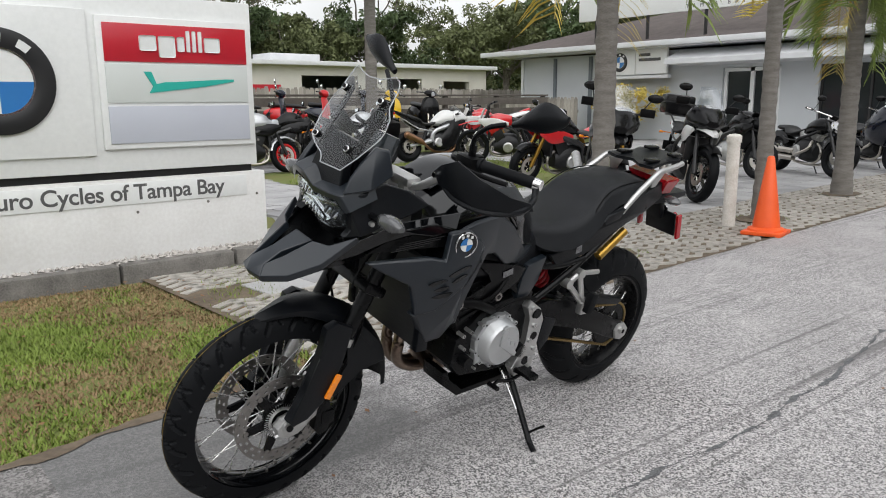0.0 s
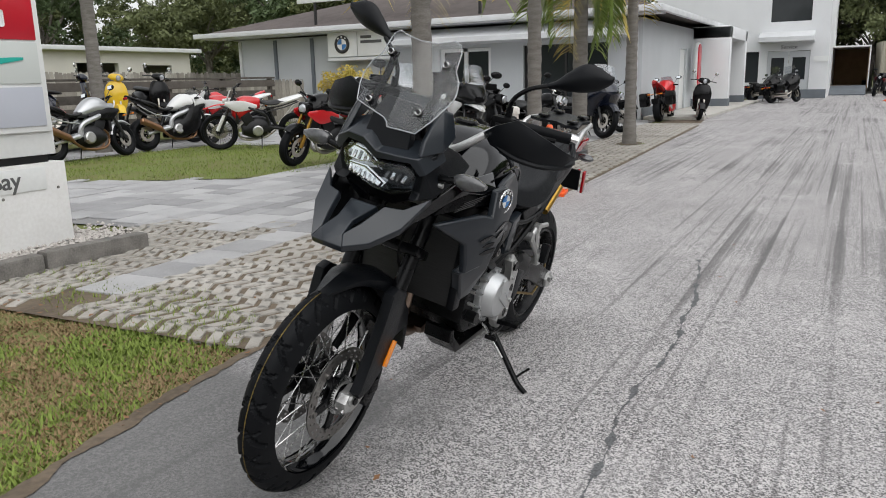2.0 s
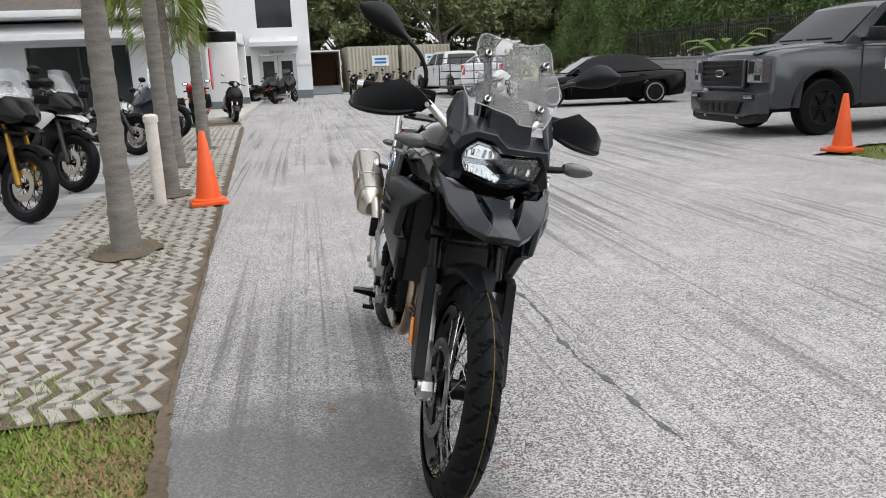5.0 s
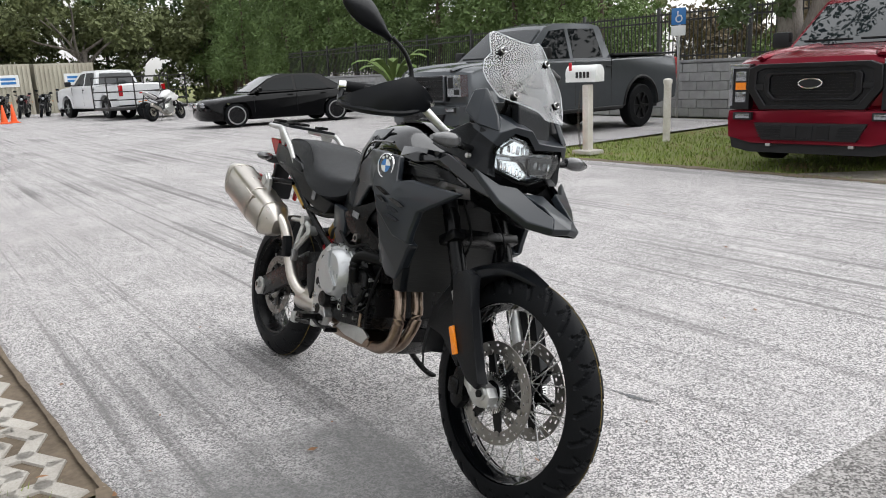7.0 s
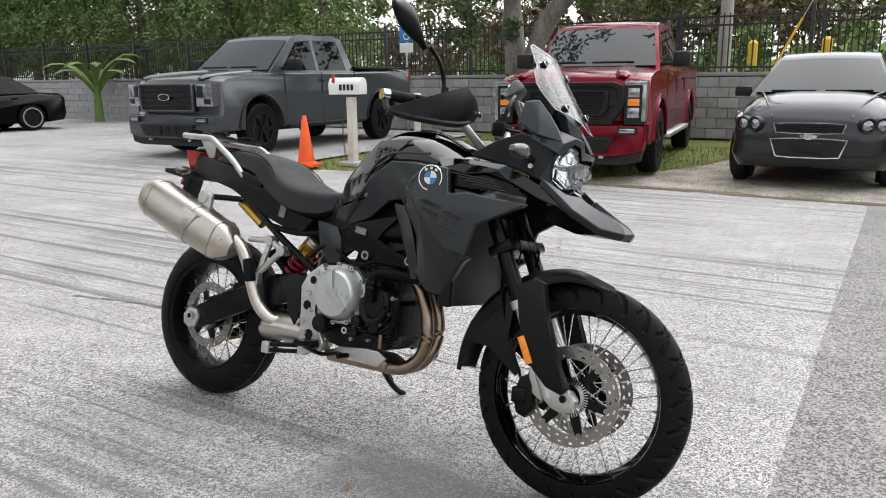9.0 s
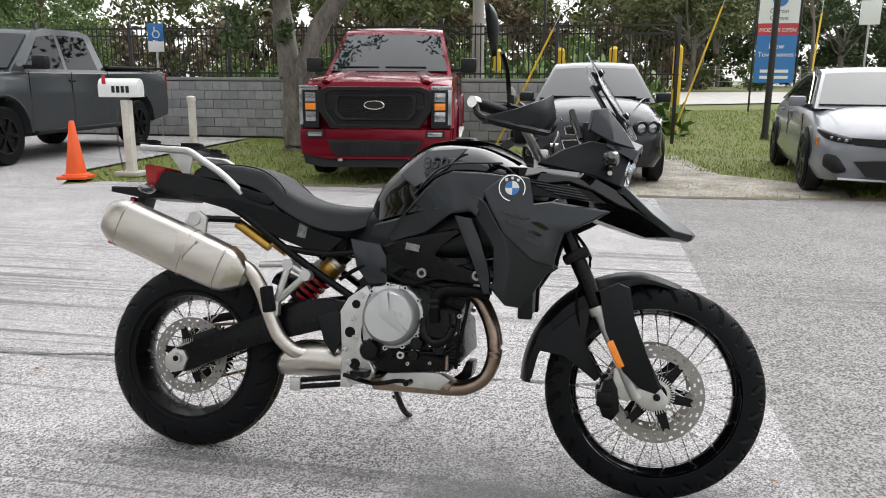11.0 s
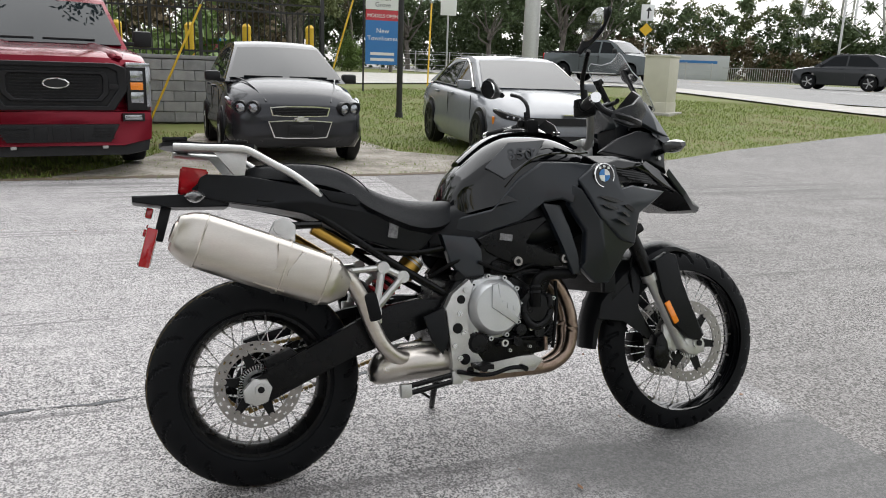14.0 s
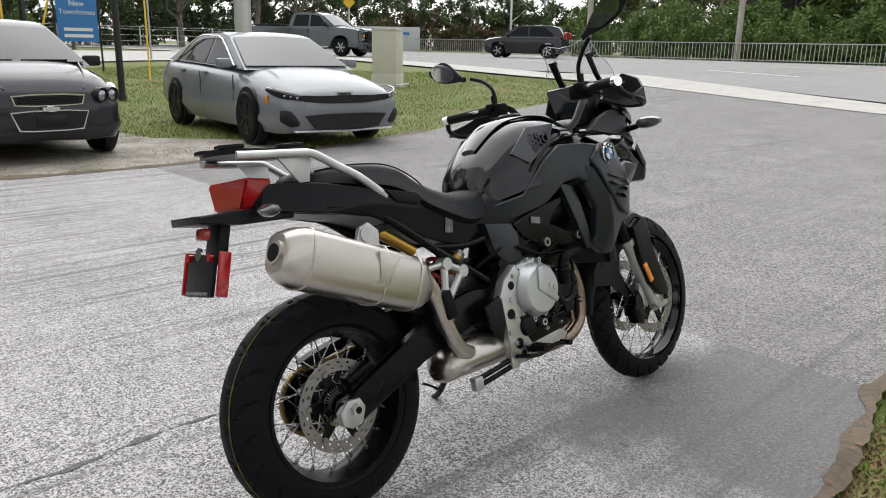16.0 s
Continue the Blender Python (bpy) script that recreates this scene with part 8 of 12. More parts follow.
    A, Bv = Vector((-0.218, -0.238, 0.792)), Vector((0.255, -0.208, 0.612))
    ax = (Bv - A).normalized()
    upv = (Vector((0, 0, 1)) - ax * ax.z).normalized()
    sd = ax.cross(upv)
    secs = []
    for f, h, w in ((0.0, 0.048, 0.040), (0.03, 0.060, 0.050), (0.12, 0.077, 0.062), (0.35, 0.079, 0.065), (0.62, 0.079, 0.065), (0.86, 0.075, 0.060), (0.93, 0.062, 0.050), (1.0, 0.032, 0.03)):
        c = A.lerp(Bv, f)
        secs.append([tuple(c + upv * (h * math.copysign(abs(math.sin(a)) ** 0.62, math.sin(a))) + sd * (w * math.copysign(abs(math.cos(a)) ** 0.62, math.cos(a)))) for a in np.linspace(0, math.tau, 13)[:-1]])
    mu = part("muffler", loft(bmesh.new(), secs, 4, 2), B_MUFF, bike, "brushed stainless steel muffler", 35)
    part("outlet", rod(bmesh.new(), A - ax * 0.006 + upv * 0.002, A + ax * 0.03, 0.030, seg=24), M_STEEL, mu)
    part("outlet_bore", rod(bmesh.new(), A - ax * 0.0075, A + ax * 0.02, 0.0225, seg=24), B_FRAME, mu)
    for f in (0.135, 0.60, 0.85):
        c = A.lerp(Bv, f)
        h, w = (0.0775, 0.0625) if f < 0.2 else ((0.080, 0.066) if f < 0.7 else (0.0765, 0.0615))
        ring = [tuple(c + upv * (h * math.copysign(abs(math.sin(a)) ** 0.62, math.sin(a))) + sd * (w * math.copysign(abs(math.cos(a)) ** 0.62, math.cos(a)))) for a in np.linspace(0, math.tau, 37)]
        part("muffler_seam", tube(bmesh.new(), ring, 0.0028, 6, 1), M_STEEL, mu)
    c = A.lerp(Bv, 0.58)
    o = [(-0.03, 0.055), (0.045, 0.055), (0.02, -0.01), (0.03, -0.07), (-0.06, -0.07), (-0.01, -0.01)]
    V = [tuple(c + ax * x + upv * z + sd * math.copysign(0.068 - 0.004 * (abs(z) > 0.06) * 4, -0.0 + (-1 if sd.y > 0 else 1))) for x, z in o]
    part("heat_plate", shell(bmesh.new(), V, tuple(sd * (0.006 if sd.y > 0 else -0.006)), 0.002), M_STEEL, mu, "stainless guard plate")
    bm = slab(bmesh.new(), [(0.02, 0.745), (0.11, 0.725), (0.115, 0.80), (0.085, 0.825), (0.055, 0.815)], -0.215, -0.200, 0.004)
    lathe(bm, [(0.001, -0.012), (0.022, -0.012), (0.024, 0.012), (0.001, 0.012)], 20, pose(0.072, -0.21, 0.795))
    part("muffler_bracket", bm, M_ALU, bike, "silver muffler hanger")
    part("hanger_strap", tube(bmesh.new(), [(0.072, -0.20, 0.797), (0.14, -0.17, 0.80), (0.20, -0.145, 0.80)], 0.011, 8), B_FRAME, bike)
    # brake and shift links low on the right
    for dz in (0.0, 0.022):
        bm = rod(bmesh.new(), (0.42, -0.172, 0.262 + dz), (0.62, -0.172, 0.290 + dz), 0.0085, seg=10)
        part("rear_master", bm, B_FRAME, bike)
    for x in (0.435, 0.605):
        part("link_clevis", box(bmesh.new(), (x, -0.172, 0.262 + (x - 0.42) * 0.14 + 0.011), (0.036, 0.026, 0.042), None, 0.005), M_ALU, bike)
    # side stand
    foot = Vector((0.70, 0.372, 0.090))
    bm = tube(bmesh.new(), [(0.665, 0.13, 0.315), (0.672, 0.215, 0.225), (0.68, 0.285, 0.150), (0.69, 0.330, 0.110), tuple(foot)], 0.0125, 10, 5, 0.011)
    ss = part("side_stand", bm, B_FRAME, bike, "extended black side stand")
    part("stand_foot", box(bmesh.new(), (0.70, 0.385, 0.086), (0.045, 0.075, 0.012), pose(0, 0, 0) @ Matrix.Translation((0.7, 0.385, 0.086)) @ pose(0, 0, 0, 13.7, 0, 0) @ Matrix.Translation((-0.7, -0.385, -0.086)), 0.005), B_FRAME, ss)
    part("stand_spring", rod(bmesh.new(), (0.69, 0.12, 0.31), (0.69, 0.24, 0.19), 0.006, seg=8), B_SPOKE, ss)
    part("stand_tab", tube(bmesh.new(), [(0.69, 0.31, 0.125), (0.66, 0.33, 0.15), (0.635, 0.345, 0.165)], 0.005, 8), B_FRAME, ss)
    part("stand_mount", box(bmesh.new(), (0.665, 0.12, 0.325), (0.06, 0.05, 0.05), None, 0.01), B_FRAME, ss)


running_gear()

# ---- trees and palms ----
def leaf_mesh(name, clumps, per, size, flat, material, seed):
    """Many small leaf blades in clumps: clumps is a list of (x, y, z, radius)."""
    rs = np.random.RandomState(seed)
    c = np.array(clumps, float)
    n = len(c) * per
    k = np.repeat(np.arange(len(c)), per)
    d = rs.normal(size=(n, 3))
    d /= np.linalg.norm(d, axis=1)[:, None]
    r = rs.rand(n) ** 0.5
    p = c[k, :3] + d * (r * c[k, 3])[:, None] * np.array([1, 1, flat])
    u = rs.normal(size=(n, 3))
    u /= np.linalg.norm(u, axis=1)[:, None]
    w = np.cross(u, rs.normal(size=(n, 3)))
    w /= np.linalg.norm(w, axis=1)[:, None] + 1e-9
    s = size * (0.5 + rs.rand(n))[:, None]
    quad = np.stack([p - u * s, p + w * s * 0.45, p + u * s, p - w * s * 0.45], 1).reshape(-1, 3)
    me = bpy.data.meshes.new(name)
    me.vertices.add(n * 4)
    me.vertices.foreach_set("co", quad.ravel())
    me.loops.add(n * 4)
    me.loops.foreach_set("vertex_index", np.arange(n * 4))
    me.polygons.add(n)
    me.polygons.foreach_set("loop_start", np.arange(0, n * 4, 4))
    me.update(calc_edges=True)
    me.validate()
    me.materials.append(material)
    return me


def limb(bm, a, b, r0, r1, rng, bend=0.1, seg=9):
    a, b = Vector(a), Vector(b)
    L = (b - a).length
    mid = [a.lerp(b, f) + Vector((rng.uniform(-1, 1), rng.uniform(-1, 1), rng.uniform(-0.4, 0.4))) * bend * L * 0.5 for f in (0.33, 0.67)]
    tube(bm, [tuple(a), tuple(mid[0]), tuple(mid[1]), tuple(b)], r0, seg, 4, r1)


def tree_proto(kind, seed):
    """Trunk mesh and crown mesh of one tree standing at the origin."""
    rng = random.Random(seed)
    bm = bmesh.new()
    clumps = []
    if kind == "cedar":
        h = rng.uniform(7.0, 8.5)
        limb(bm, (0, 0, -0.1), (rng.uniform(-0.2, 0.2), 0, h * 0.9), 0.13, 0.03, rng, 0.03)
        for i in range(46):
            z = 1.65 + (h - 1.65) * (i / 45)
            w = (1.0 - ((z - 1.0) / h) ** 1.6) * 1.5 + 0.25
            for _ in range(3):
                a = rng.uniform(0, 6.28)
                rr = w * rng.uniform(0.35, 1.05)
                clumps.append((rr * math.cos(a), rr * math.sin(a), z + rng.uniform(-0.25, 0.25), rng.uniform(0.28, 0.5)))
        crown = leaf_mesh("crown", clumps, 85, 0.065, 1.2, M_LEAF[0], seed)
        bark = M_PINEBARK
    elif kind in ("oak", "olive"):
        h = rng.uniform(8, 11)
        limb(bm, (0, 0, -0.1), (rng.uniform(-0.4, 0.4), rng.uniform(-0.4, 0.4), h * 0.45), 0.26, 0.16, rng, 0.06)
        for i in range(9):
            a = i * 0.7 + rng.uniform(-0.3, 0.3)
            z0 = h * rng.uniform(0.28, 0.45)
            e = (math.cos(a) * rng.uniform(1.8, 3.6), math.sin(a) * rng.uniform(1.8, 3.6), h * rng.uniform(0.5, 0.95))
            limb(bm, (0, 0, z0), e, 0.10, 0.03, rng, 0.2, 7)
            for _ in range(11):
                clumps.append((e[0] + rng.gauss(0, 0.8), e[1] + rng.gauss(0, 0.8), e[2] + rng.gauss(0, 0.6), rng.uniform(0.4, 0.85)))
        crown = leaf_mesh("crown", clumps, 100, 0.16, 0.8, M_LEAF[1 if kind == "oak" else 2], seed)
        bark = M_BARK
    elif kind == "pine":
        h = rng.uniform(12, 16)
        limb(bm, (0, 0, -0.1), (rng.uniform(-0.5, 0.5), 0, h), 0.17, 0.05, rng, 0.03)
        for i in range(26):
            z = h * rng.uniform(0.45, 1.0)
            a = rng.uniform(0, 6.28)
            rr = rng.uniform(0.5, 2.3) * (1.25 - z / h)
            e = (rr * math.cos(a), rr * math.sin(a), z + 0.3)
            limb(bm, (0, 0, z - 0.2), e, 0.04, 0.015, rng, 0.1, 5)
            for _ in range(4):
                clumps.append((e[0] + rng.gauss(0, 0.3), e[1] + rng.gauss(0, 0.3), e[2] + rng.gauss(0, 0.25), rng.uniform(0.3, 0.6)))
        crown = leaf_mesh("crown", clumps, 55, 0.10, 0.7, M_LEAF[2], seed)
        bark = M_PINEBARK
    elif kind == "bare":
        h = rng.uniform(7, 10)
        limb(bm, (0, 0, -0.1), (rng.uniform(-0.6, 0.6), 0, h), 0.13, 0.03, rng, 0.08)
        for i in range(24):
            z = h * rng.uniform(0.3, 0.95)
            a = rng.uniform(0, 6.28)
            rr = rng.uniform(0.8, 2.4)
            e = (rr * math.cos(a), rr * math.sin(a), z + rng.uniform(0.5, 1.8))
            limb(bm, (0, 0, z), e, 0.035, 0.008, rng, 0.2, 5)
            clumps.append((*e, 0.7))
            clumps.append((e[0] * 0.6, e[1] * 0.6, e[2] - 0.5, 0.6))
        crown = leaf_mesh("crown", clumps, 40, 0.06, 1.0, M_LEAF[4], seed)
        bark = M_BARK
    else:
        h = 2.6
        limb(bm, (0, 0, -0.1), (0.1, 0, 1.4), 0.06, 0.03, rng, 0.1)
        for i in range(60):
            a = rng.uniform(0, 6.28)
            rr = rng.uniform(0, 1.3)
            clumps.append((rr * math.cos(a), rr * math.sin(a), rng.uniform(0.2, h) * (1.1 - rr * 0.3), rng.uniform(0.3, 0.5)))
        crown = leaf_mesh("crown", clumps, 90, 0.075, 1.0, M_LEAF[3], seed)
        bark = M_BARK
    trunk = mesh_of(bm, "trunk", 50)
    trunk.materials.append(bark)
    return trunk, crown


PROTO = {}
for kind, seeds in (("cedar", (11, 12, 13)), ("oak", (21, 22)), ("olive", (31, 32)), ("pine", (41, 42)), ("bare", (51, 52)), ("shrub", (61, 62))):
    PROTO[kind] = [tree_proto(kind, s) for s in seeds]
TREE_LABEL = {"cedar": "dense bright green cedar in a close row", "oak": "broad dark green oak at the edge of the woods", "olive": "olive green woodland tree with a loose crown",
              "pine": "tall thin pine rising above the woods", "bare": "sparse brownish winter tree with thin branches", "shrub": "leafy green roadside shrub"}


def plant(kind, x, y, scale=1.0, rng=random, group="woodland trees"):
    t = thing("tree" if kind != "shrub" else "shrub", pose(x, y, rise(x, y) - 0.05, 0, 0, rng.uniform(0, 360)) @ Matrix.Scale(scale, 4), TREE_LABEL[kind], "tree" if kind != "shrub" else "shrub", group)
    tr, cr = PROTO[kind][rng.randrange(len(PROTO[kind]))]
    share("trunk", tr, t, Matrix())
    share("crown", cr, t, Matrix())


def woods():
    rng = random.Random(77)
    # cedar row behind the iron fence
    for i in range(20):
        plant("cedar", -13.0 - i * 2.0 + rng.uniform(-0.3, 0.3), 16.4 + rng.uniform(-0.4, 0.5) + i * 0.04, rng.uniform(0.9, 1.15), rng, "cedar row")
    for i in range(9):
        plant("cedar", -15 - i * 3.4, 19.3 + rng.uniform(-0.5, 0.5), rng.uniform(1.0, 1.3), rng, "cedar row")
    # woods behind the compound and the warehouse
    for i in range(15):
        plant(rng.choice(("olive", "oak", "pine", "bare", "olive")), -46 - rng.uniform(0, 7), -8 + i * 2.7 + rng.uniform(-1, 1), rng.uniform(0.75, 1.05), rng)
    for i in range(14):
        plant(rng.choice(("olive", "pine", "olive", "oak", "bare")), -34 + i * 3.3 + rng.uniform(-1, 1), -50 - rng.uniform(0, 6), rng.uniform(0.95, 1.25), rng)
    for i in range(8):
        plant(rng.choice(("olive", "bare", "oak")), -40 + rng.uniform(-3, 3), -44 + i * 4.2, rng.uniform(0.9, 1.15), rng)
    # growth behind the block wall
    for i in range(13):
        plant(rng.choice(("olive", "bare", "shrub", "bare", "olive")), -8 + i * 1.7 + rng.uniform(-0.8, 0.8), 38 + rng.uniform(-5, 8), rng.uniform(0.7, 1.0), rng)
    for i in range(9):
        plant("shrub", -9 + i * 1.25 + rng.uniform(-0.4, 0.4), 19 + rng.uniform(-1.5, 4), rng.uniform(0.5, 0.95), rng, "shrubs behind the fence")
    for i in range(9):
        plant("oak", 8 + i * 4.2 + rng.uniform(-1.2, 1.2), 62 + rng.uniform(-6, 8), rng.uniform(0.85, 1.1), rng)
    # across the road
    for i in range(26):
        plant("shrub", 46.5 + rng.uniform(-1.5, 2), 1 + i * 1.35, rng.uniform(0.9, 1.35), rng, "hedge across the road")
    for i in range(11):
        plant(rng.choice(("oak", "olive", "bare")), 54 + rng.uniform(-2, 6), -8 + i * 4.3, rng.uniform(0.8, 1.1), rng)


woods()


def woodline(a, b, h, depth, material, seed, label, per=60, size=0.20):
    """A dense far belt of woods from a to b with an uneven top."""
    rng = random.Random(seed)
    a, b = Vector((*a, 0)), Vector((*b, 0))
    L = (b - a).length
    n = Vector((-(b - a).y, (b - a).x, 0)).normalized()
    cl = []
    for i in range(int(L * 2.6)):
        f = rng.random()
        p = a.lerp(b, f) + n * rng.uniform(0, depth)
        top = h * (0.72 + 0.42 * noise.noise((p.x * 0.16, p.y * 0.16, seed)) + 0.25 * noise.noise((p.x * 0.5, p.y * 0.5, seed)))
        for _ in range(3):
            z = top * (1 - rng.random() ** 1.6 * 0.98)
            cl.append((p.x + rng.uniform(-0.6, 0.6), p.y + rng.uniform(-0.6, 0.6), rise(p.x, p.y) + max(0.2, z), rng.uniform(0.5, 1.0)))
    me = leaf_mesh("far_woods", cl, per, size, 0.85, material, seed)
    tagged(new("far_woods", me), label, "woods", kind="stuff")


woodline((-62, -58), (14, -58), 12.5, 6, M_LEAF[2], 101, "dense olive green woods behind the warehouse", 130, 0.15)
woodline((-60, -54), (14, -54), 6.0, 3, M_LEAF[1], 102, "dark green undergrowth behind the warehouse")
woodline((-54, 30), (-54, -60), 9.5, 6, M_LEAF[1], 103, "dense woods at the end of the drive")
woodline((-50, 26), (-50, -50), 6, 3, M_LEAF[2], 104, "olive undergrowth at the end of the drive")
woodline((8, 46), (-50, 42), 9.5, 6, M_LEAF[2], 105, "olive and brown woods beyond the fence")
woodline((6, 42), (-50, 38), 5.5, 3, M_LEAF[4], 106, "brown scrub beyond the fence")
woodline((50, 78), (-4, 76), 11, 7, M_LEAF[1], 107, "row of dark oaks beyond the side street")
woodline((52, -50), (52, 23), 5.5, 4, M_LEAF[3], 108, "green hedge and woods across the road")
woodline((60, -50), (60, 16), 9, 5, M_LEAF[1], 109, "dark woods across the road")
woodline((64, 60), (46, 80), 10, 6, M_LEAF[2], 111, "olive woods beyond the road junction")
woodline((74, 26), (62, 64), 5.5, 5, M_LEAF[1], 112, "low dark woods far along the road")
woodline((68, 54), (28, 90), 8.5, 6, M_LEAF[1], 113, "dark oak woods beyond the road junction")
woodline((44, 70), (6, 68), 4.6, 3, M_LEAF[1], 114, "dark low growth under the oaks")
woodline((70, 52), (44, 72), 4.2, 3, M_LEAF[4], 115, "brown undergrowth beyond the junction")
woodline((57, -30), (57, 30), 4.8, 3, M_LEAF[2], 116, "olive undergrowth across the road")
woodline((-9, 16.5), (3.0, 16.3), 1.5, 3, M_LEAF[3], 110, "low green growth behind the fence")


def parking_oak():
    rng = random.Random(5)
    t = thing("oak_tree", pose(-3.95, 11.3, -0.06), "large grey-barked oak with a forked trunk on the verge", "tree")
    bm = bmesh.new()
    tube(bm, [(0, 0, -0.1), (0.02, 0.0, 0.12), (0.0, 0.02, 0.6), (0.02, 0, 1.2), (0.0, 0, 1.55)], 0.29, 16, 5, 0.26)
    limb(bm, (-0.10, 0, 1.35), (-0.75, 0.3, 4.2), 0.21, 0.13, rng, 0.1, 14)
    limb(bm, (0.10, 0, 1.25), (1.5, -0.1, 3.9), 0.20, 0.12, rng, 0.08, 14)
    limb(bm, (0.8, 0, 2.7), (2.9, 0.6, 5.2), 0.12, 0.05, rng, 0.1, 10)
    limb(bm, (-0.4, 0, 2.8), (-1.9, -0.6, 5.4), 0.12, 0.05, rng, 0.1, 10)
    for v in bm.verts:
        q = v.co * 5
        v.co += Vector((noise.noise(q), noise.noise(q + Vector((9, 0, 0))), 0)) * 0.045
        if v.co.z < 0.3:
            v.co.x *= 1 + (0.3 - v.co.z) * 0.6
            v.co.y *= 1 + (0.3 - v.co.z) * 0.6
    part("trunk", bm, M_BARK, t, "furrowed grey bark", 60)
    cl = []
    for i in range(120):
        a, rr = rng.uniform(0, 6.28), rng.uniform(0.3, 3.4)
        cl.append((rr * math.cos(a), rr * math.sin(a), rng.uniform(3.4, 6.6), rng.uniform(0.3, 0.6)))
    for i in range(14):
        cl.append((rng.uniform(-1.3, 0.1), rng.uniform(-0.5, 0.5), rng.uniform(1.9, 3.2), rng.uniform(0.15, 0.3)))
    me = leaf_mesh("crown", cl, 70, 0.07, 0.8, M_LEAF[1], 9)
    share("crown", me, t, Matrix())


parking_oak()


def frond_mesh(name, n_leaf, length, material, seed, droop):
    rng = random.Random(seed)
    bm = bmesh.new()
    rib = []
    for i in range(13):
        f = i / 12
        rib.append((length * f * (1 - 0.25 * droop * f), 0, 0.35 * length * f - droop * length * f * f * 0.95))
    tube(bm, rib, 0.012, 5, 1, 0.003)
    for i in range(n_leaf):
        f = 0.15 + 0.85 * i / n_leaf
        k = f * 12
        a, b = np.array(rib[min(11, int(k))]), np.array(rib[min(12, int(k) + 1)])
        p = Vector(a + (b - a) * (k - int(k)))
        for s in (1, -1):
            ll = length * 0.42 * math.sin(min(1, 0.35 + f * 0.8) * 2.4) * rng.uniform(0.8, 1.1)
            e = p + Vector((ll * 0.55, s * ll * 0.62, -ll * rng.uniform(0.35, 0.75)))
            m = p.lerp(e, 0.5) + Vector((0, 0, ll * 0.10))
            w = Vector((0.008, 0, 0.004))
            v = [bm.verts.new(q) for q in (p - w, p + w, m + w * 1.2, e, m - w * 1.2)]
            bm.faces.new(v)
    me = mesh_of(bm, name)
    me.materials.append(material)
    return me


FRONDS = [frond_mesh("frond", 52, 1.25, M_FROND, 1, 1.0), frond_mesh("frond", 48, 1.1, M_FROND, 2, 1.25), frond_mesh("frond", 46, 1.15, M_FRONDY, 3, 1.4)]


def palm(x, y, h, r, seed, yellow, spread=1.0, lean=(0, 0)):
    rng = random.Random(seed)
    t = thing("palm_tree", pose(x, y, -0.03), "slender palm with a ringed grey trunk and drooping fronds", "palm", "palms along the drive")
    bm = bmesh.new()
    pts, n = [], 60
    rings = []
    for i in range(n + 1):
        f = i / n
        z = h * f
        rr = r * (1.25 - 0.25 * min(1, f * 6)) * (1 - 0.18 * f) + (0.007 if i % 3 == 0 else 0) + rng.uniform(-0.003, 0.003)
        cx, cy = lean[0] * f, lean[1] * f
        rings.append([bm.verts.new((cx + rr * math.cos(k * math.tau / 14), cy + rr * math.sin(k * math.tau / 14), z)) for k in range(14)])
    skin(bm, rings)
    bm.faces.new(rings[-1])
    part("trunk", bm, M_PALMBARK, t, "ringed grey palm trunk", 60)
    bm = bmesh.new()
    for i in range(14):
        a = i * 2.4
        rod(bm, (lean[0] + 0.05 * math.cos(a), lean[1] + 0.05 * math.sin(a), h - 0.45 + i * 0.03), (lean[0] + 0.13 * math.cos(a), lean[1] + 0.13 * math.sin(a), h - 0.2 + i * 0.03), 0.035, 0.012, 6)
    part("leaf_bases", bm, M_PINEBARK, t)
    for i in range(17):
        k = 2 if (i / 17 < yellow) else rng.randrange(2)
        m = pose(lean[0], lean[1], h + 0.02, 0, 0, i * 137.5 + rng.uniform(-10, 10)) @ pose(0, 0, 0, 0, rng.uniform(-42, 30), 0) @ Matrix.Scale(spread * rng.uniform(0.85, 1.1), 4)
        share("frond", FRONDS[k], t, m)


palm(-2.3, -1.70, 3.15, 0.090, 1, 0.3, 1.05)
palm(-5.12, -1.82, 3.6, 0.084, 2, 0.2, 1.05)
palm(-7.95, -2.2, 2.85, 0.115, 3, 0.2, 1.0)
palm(-10.6, -2.12, 3.4, 0.105, 4, 0.6, 1.05)
palm(-6.75, -11.45, 5.2, 0.13, 5, 0.1, 1.4)


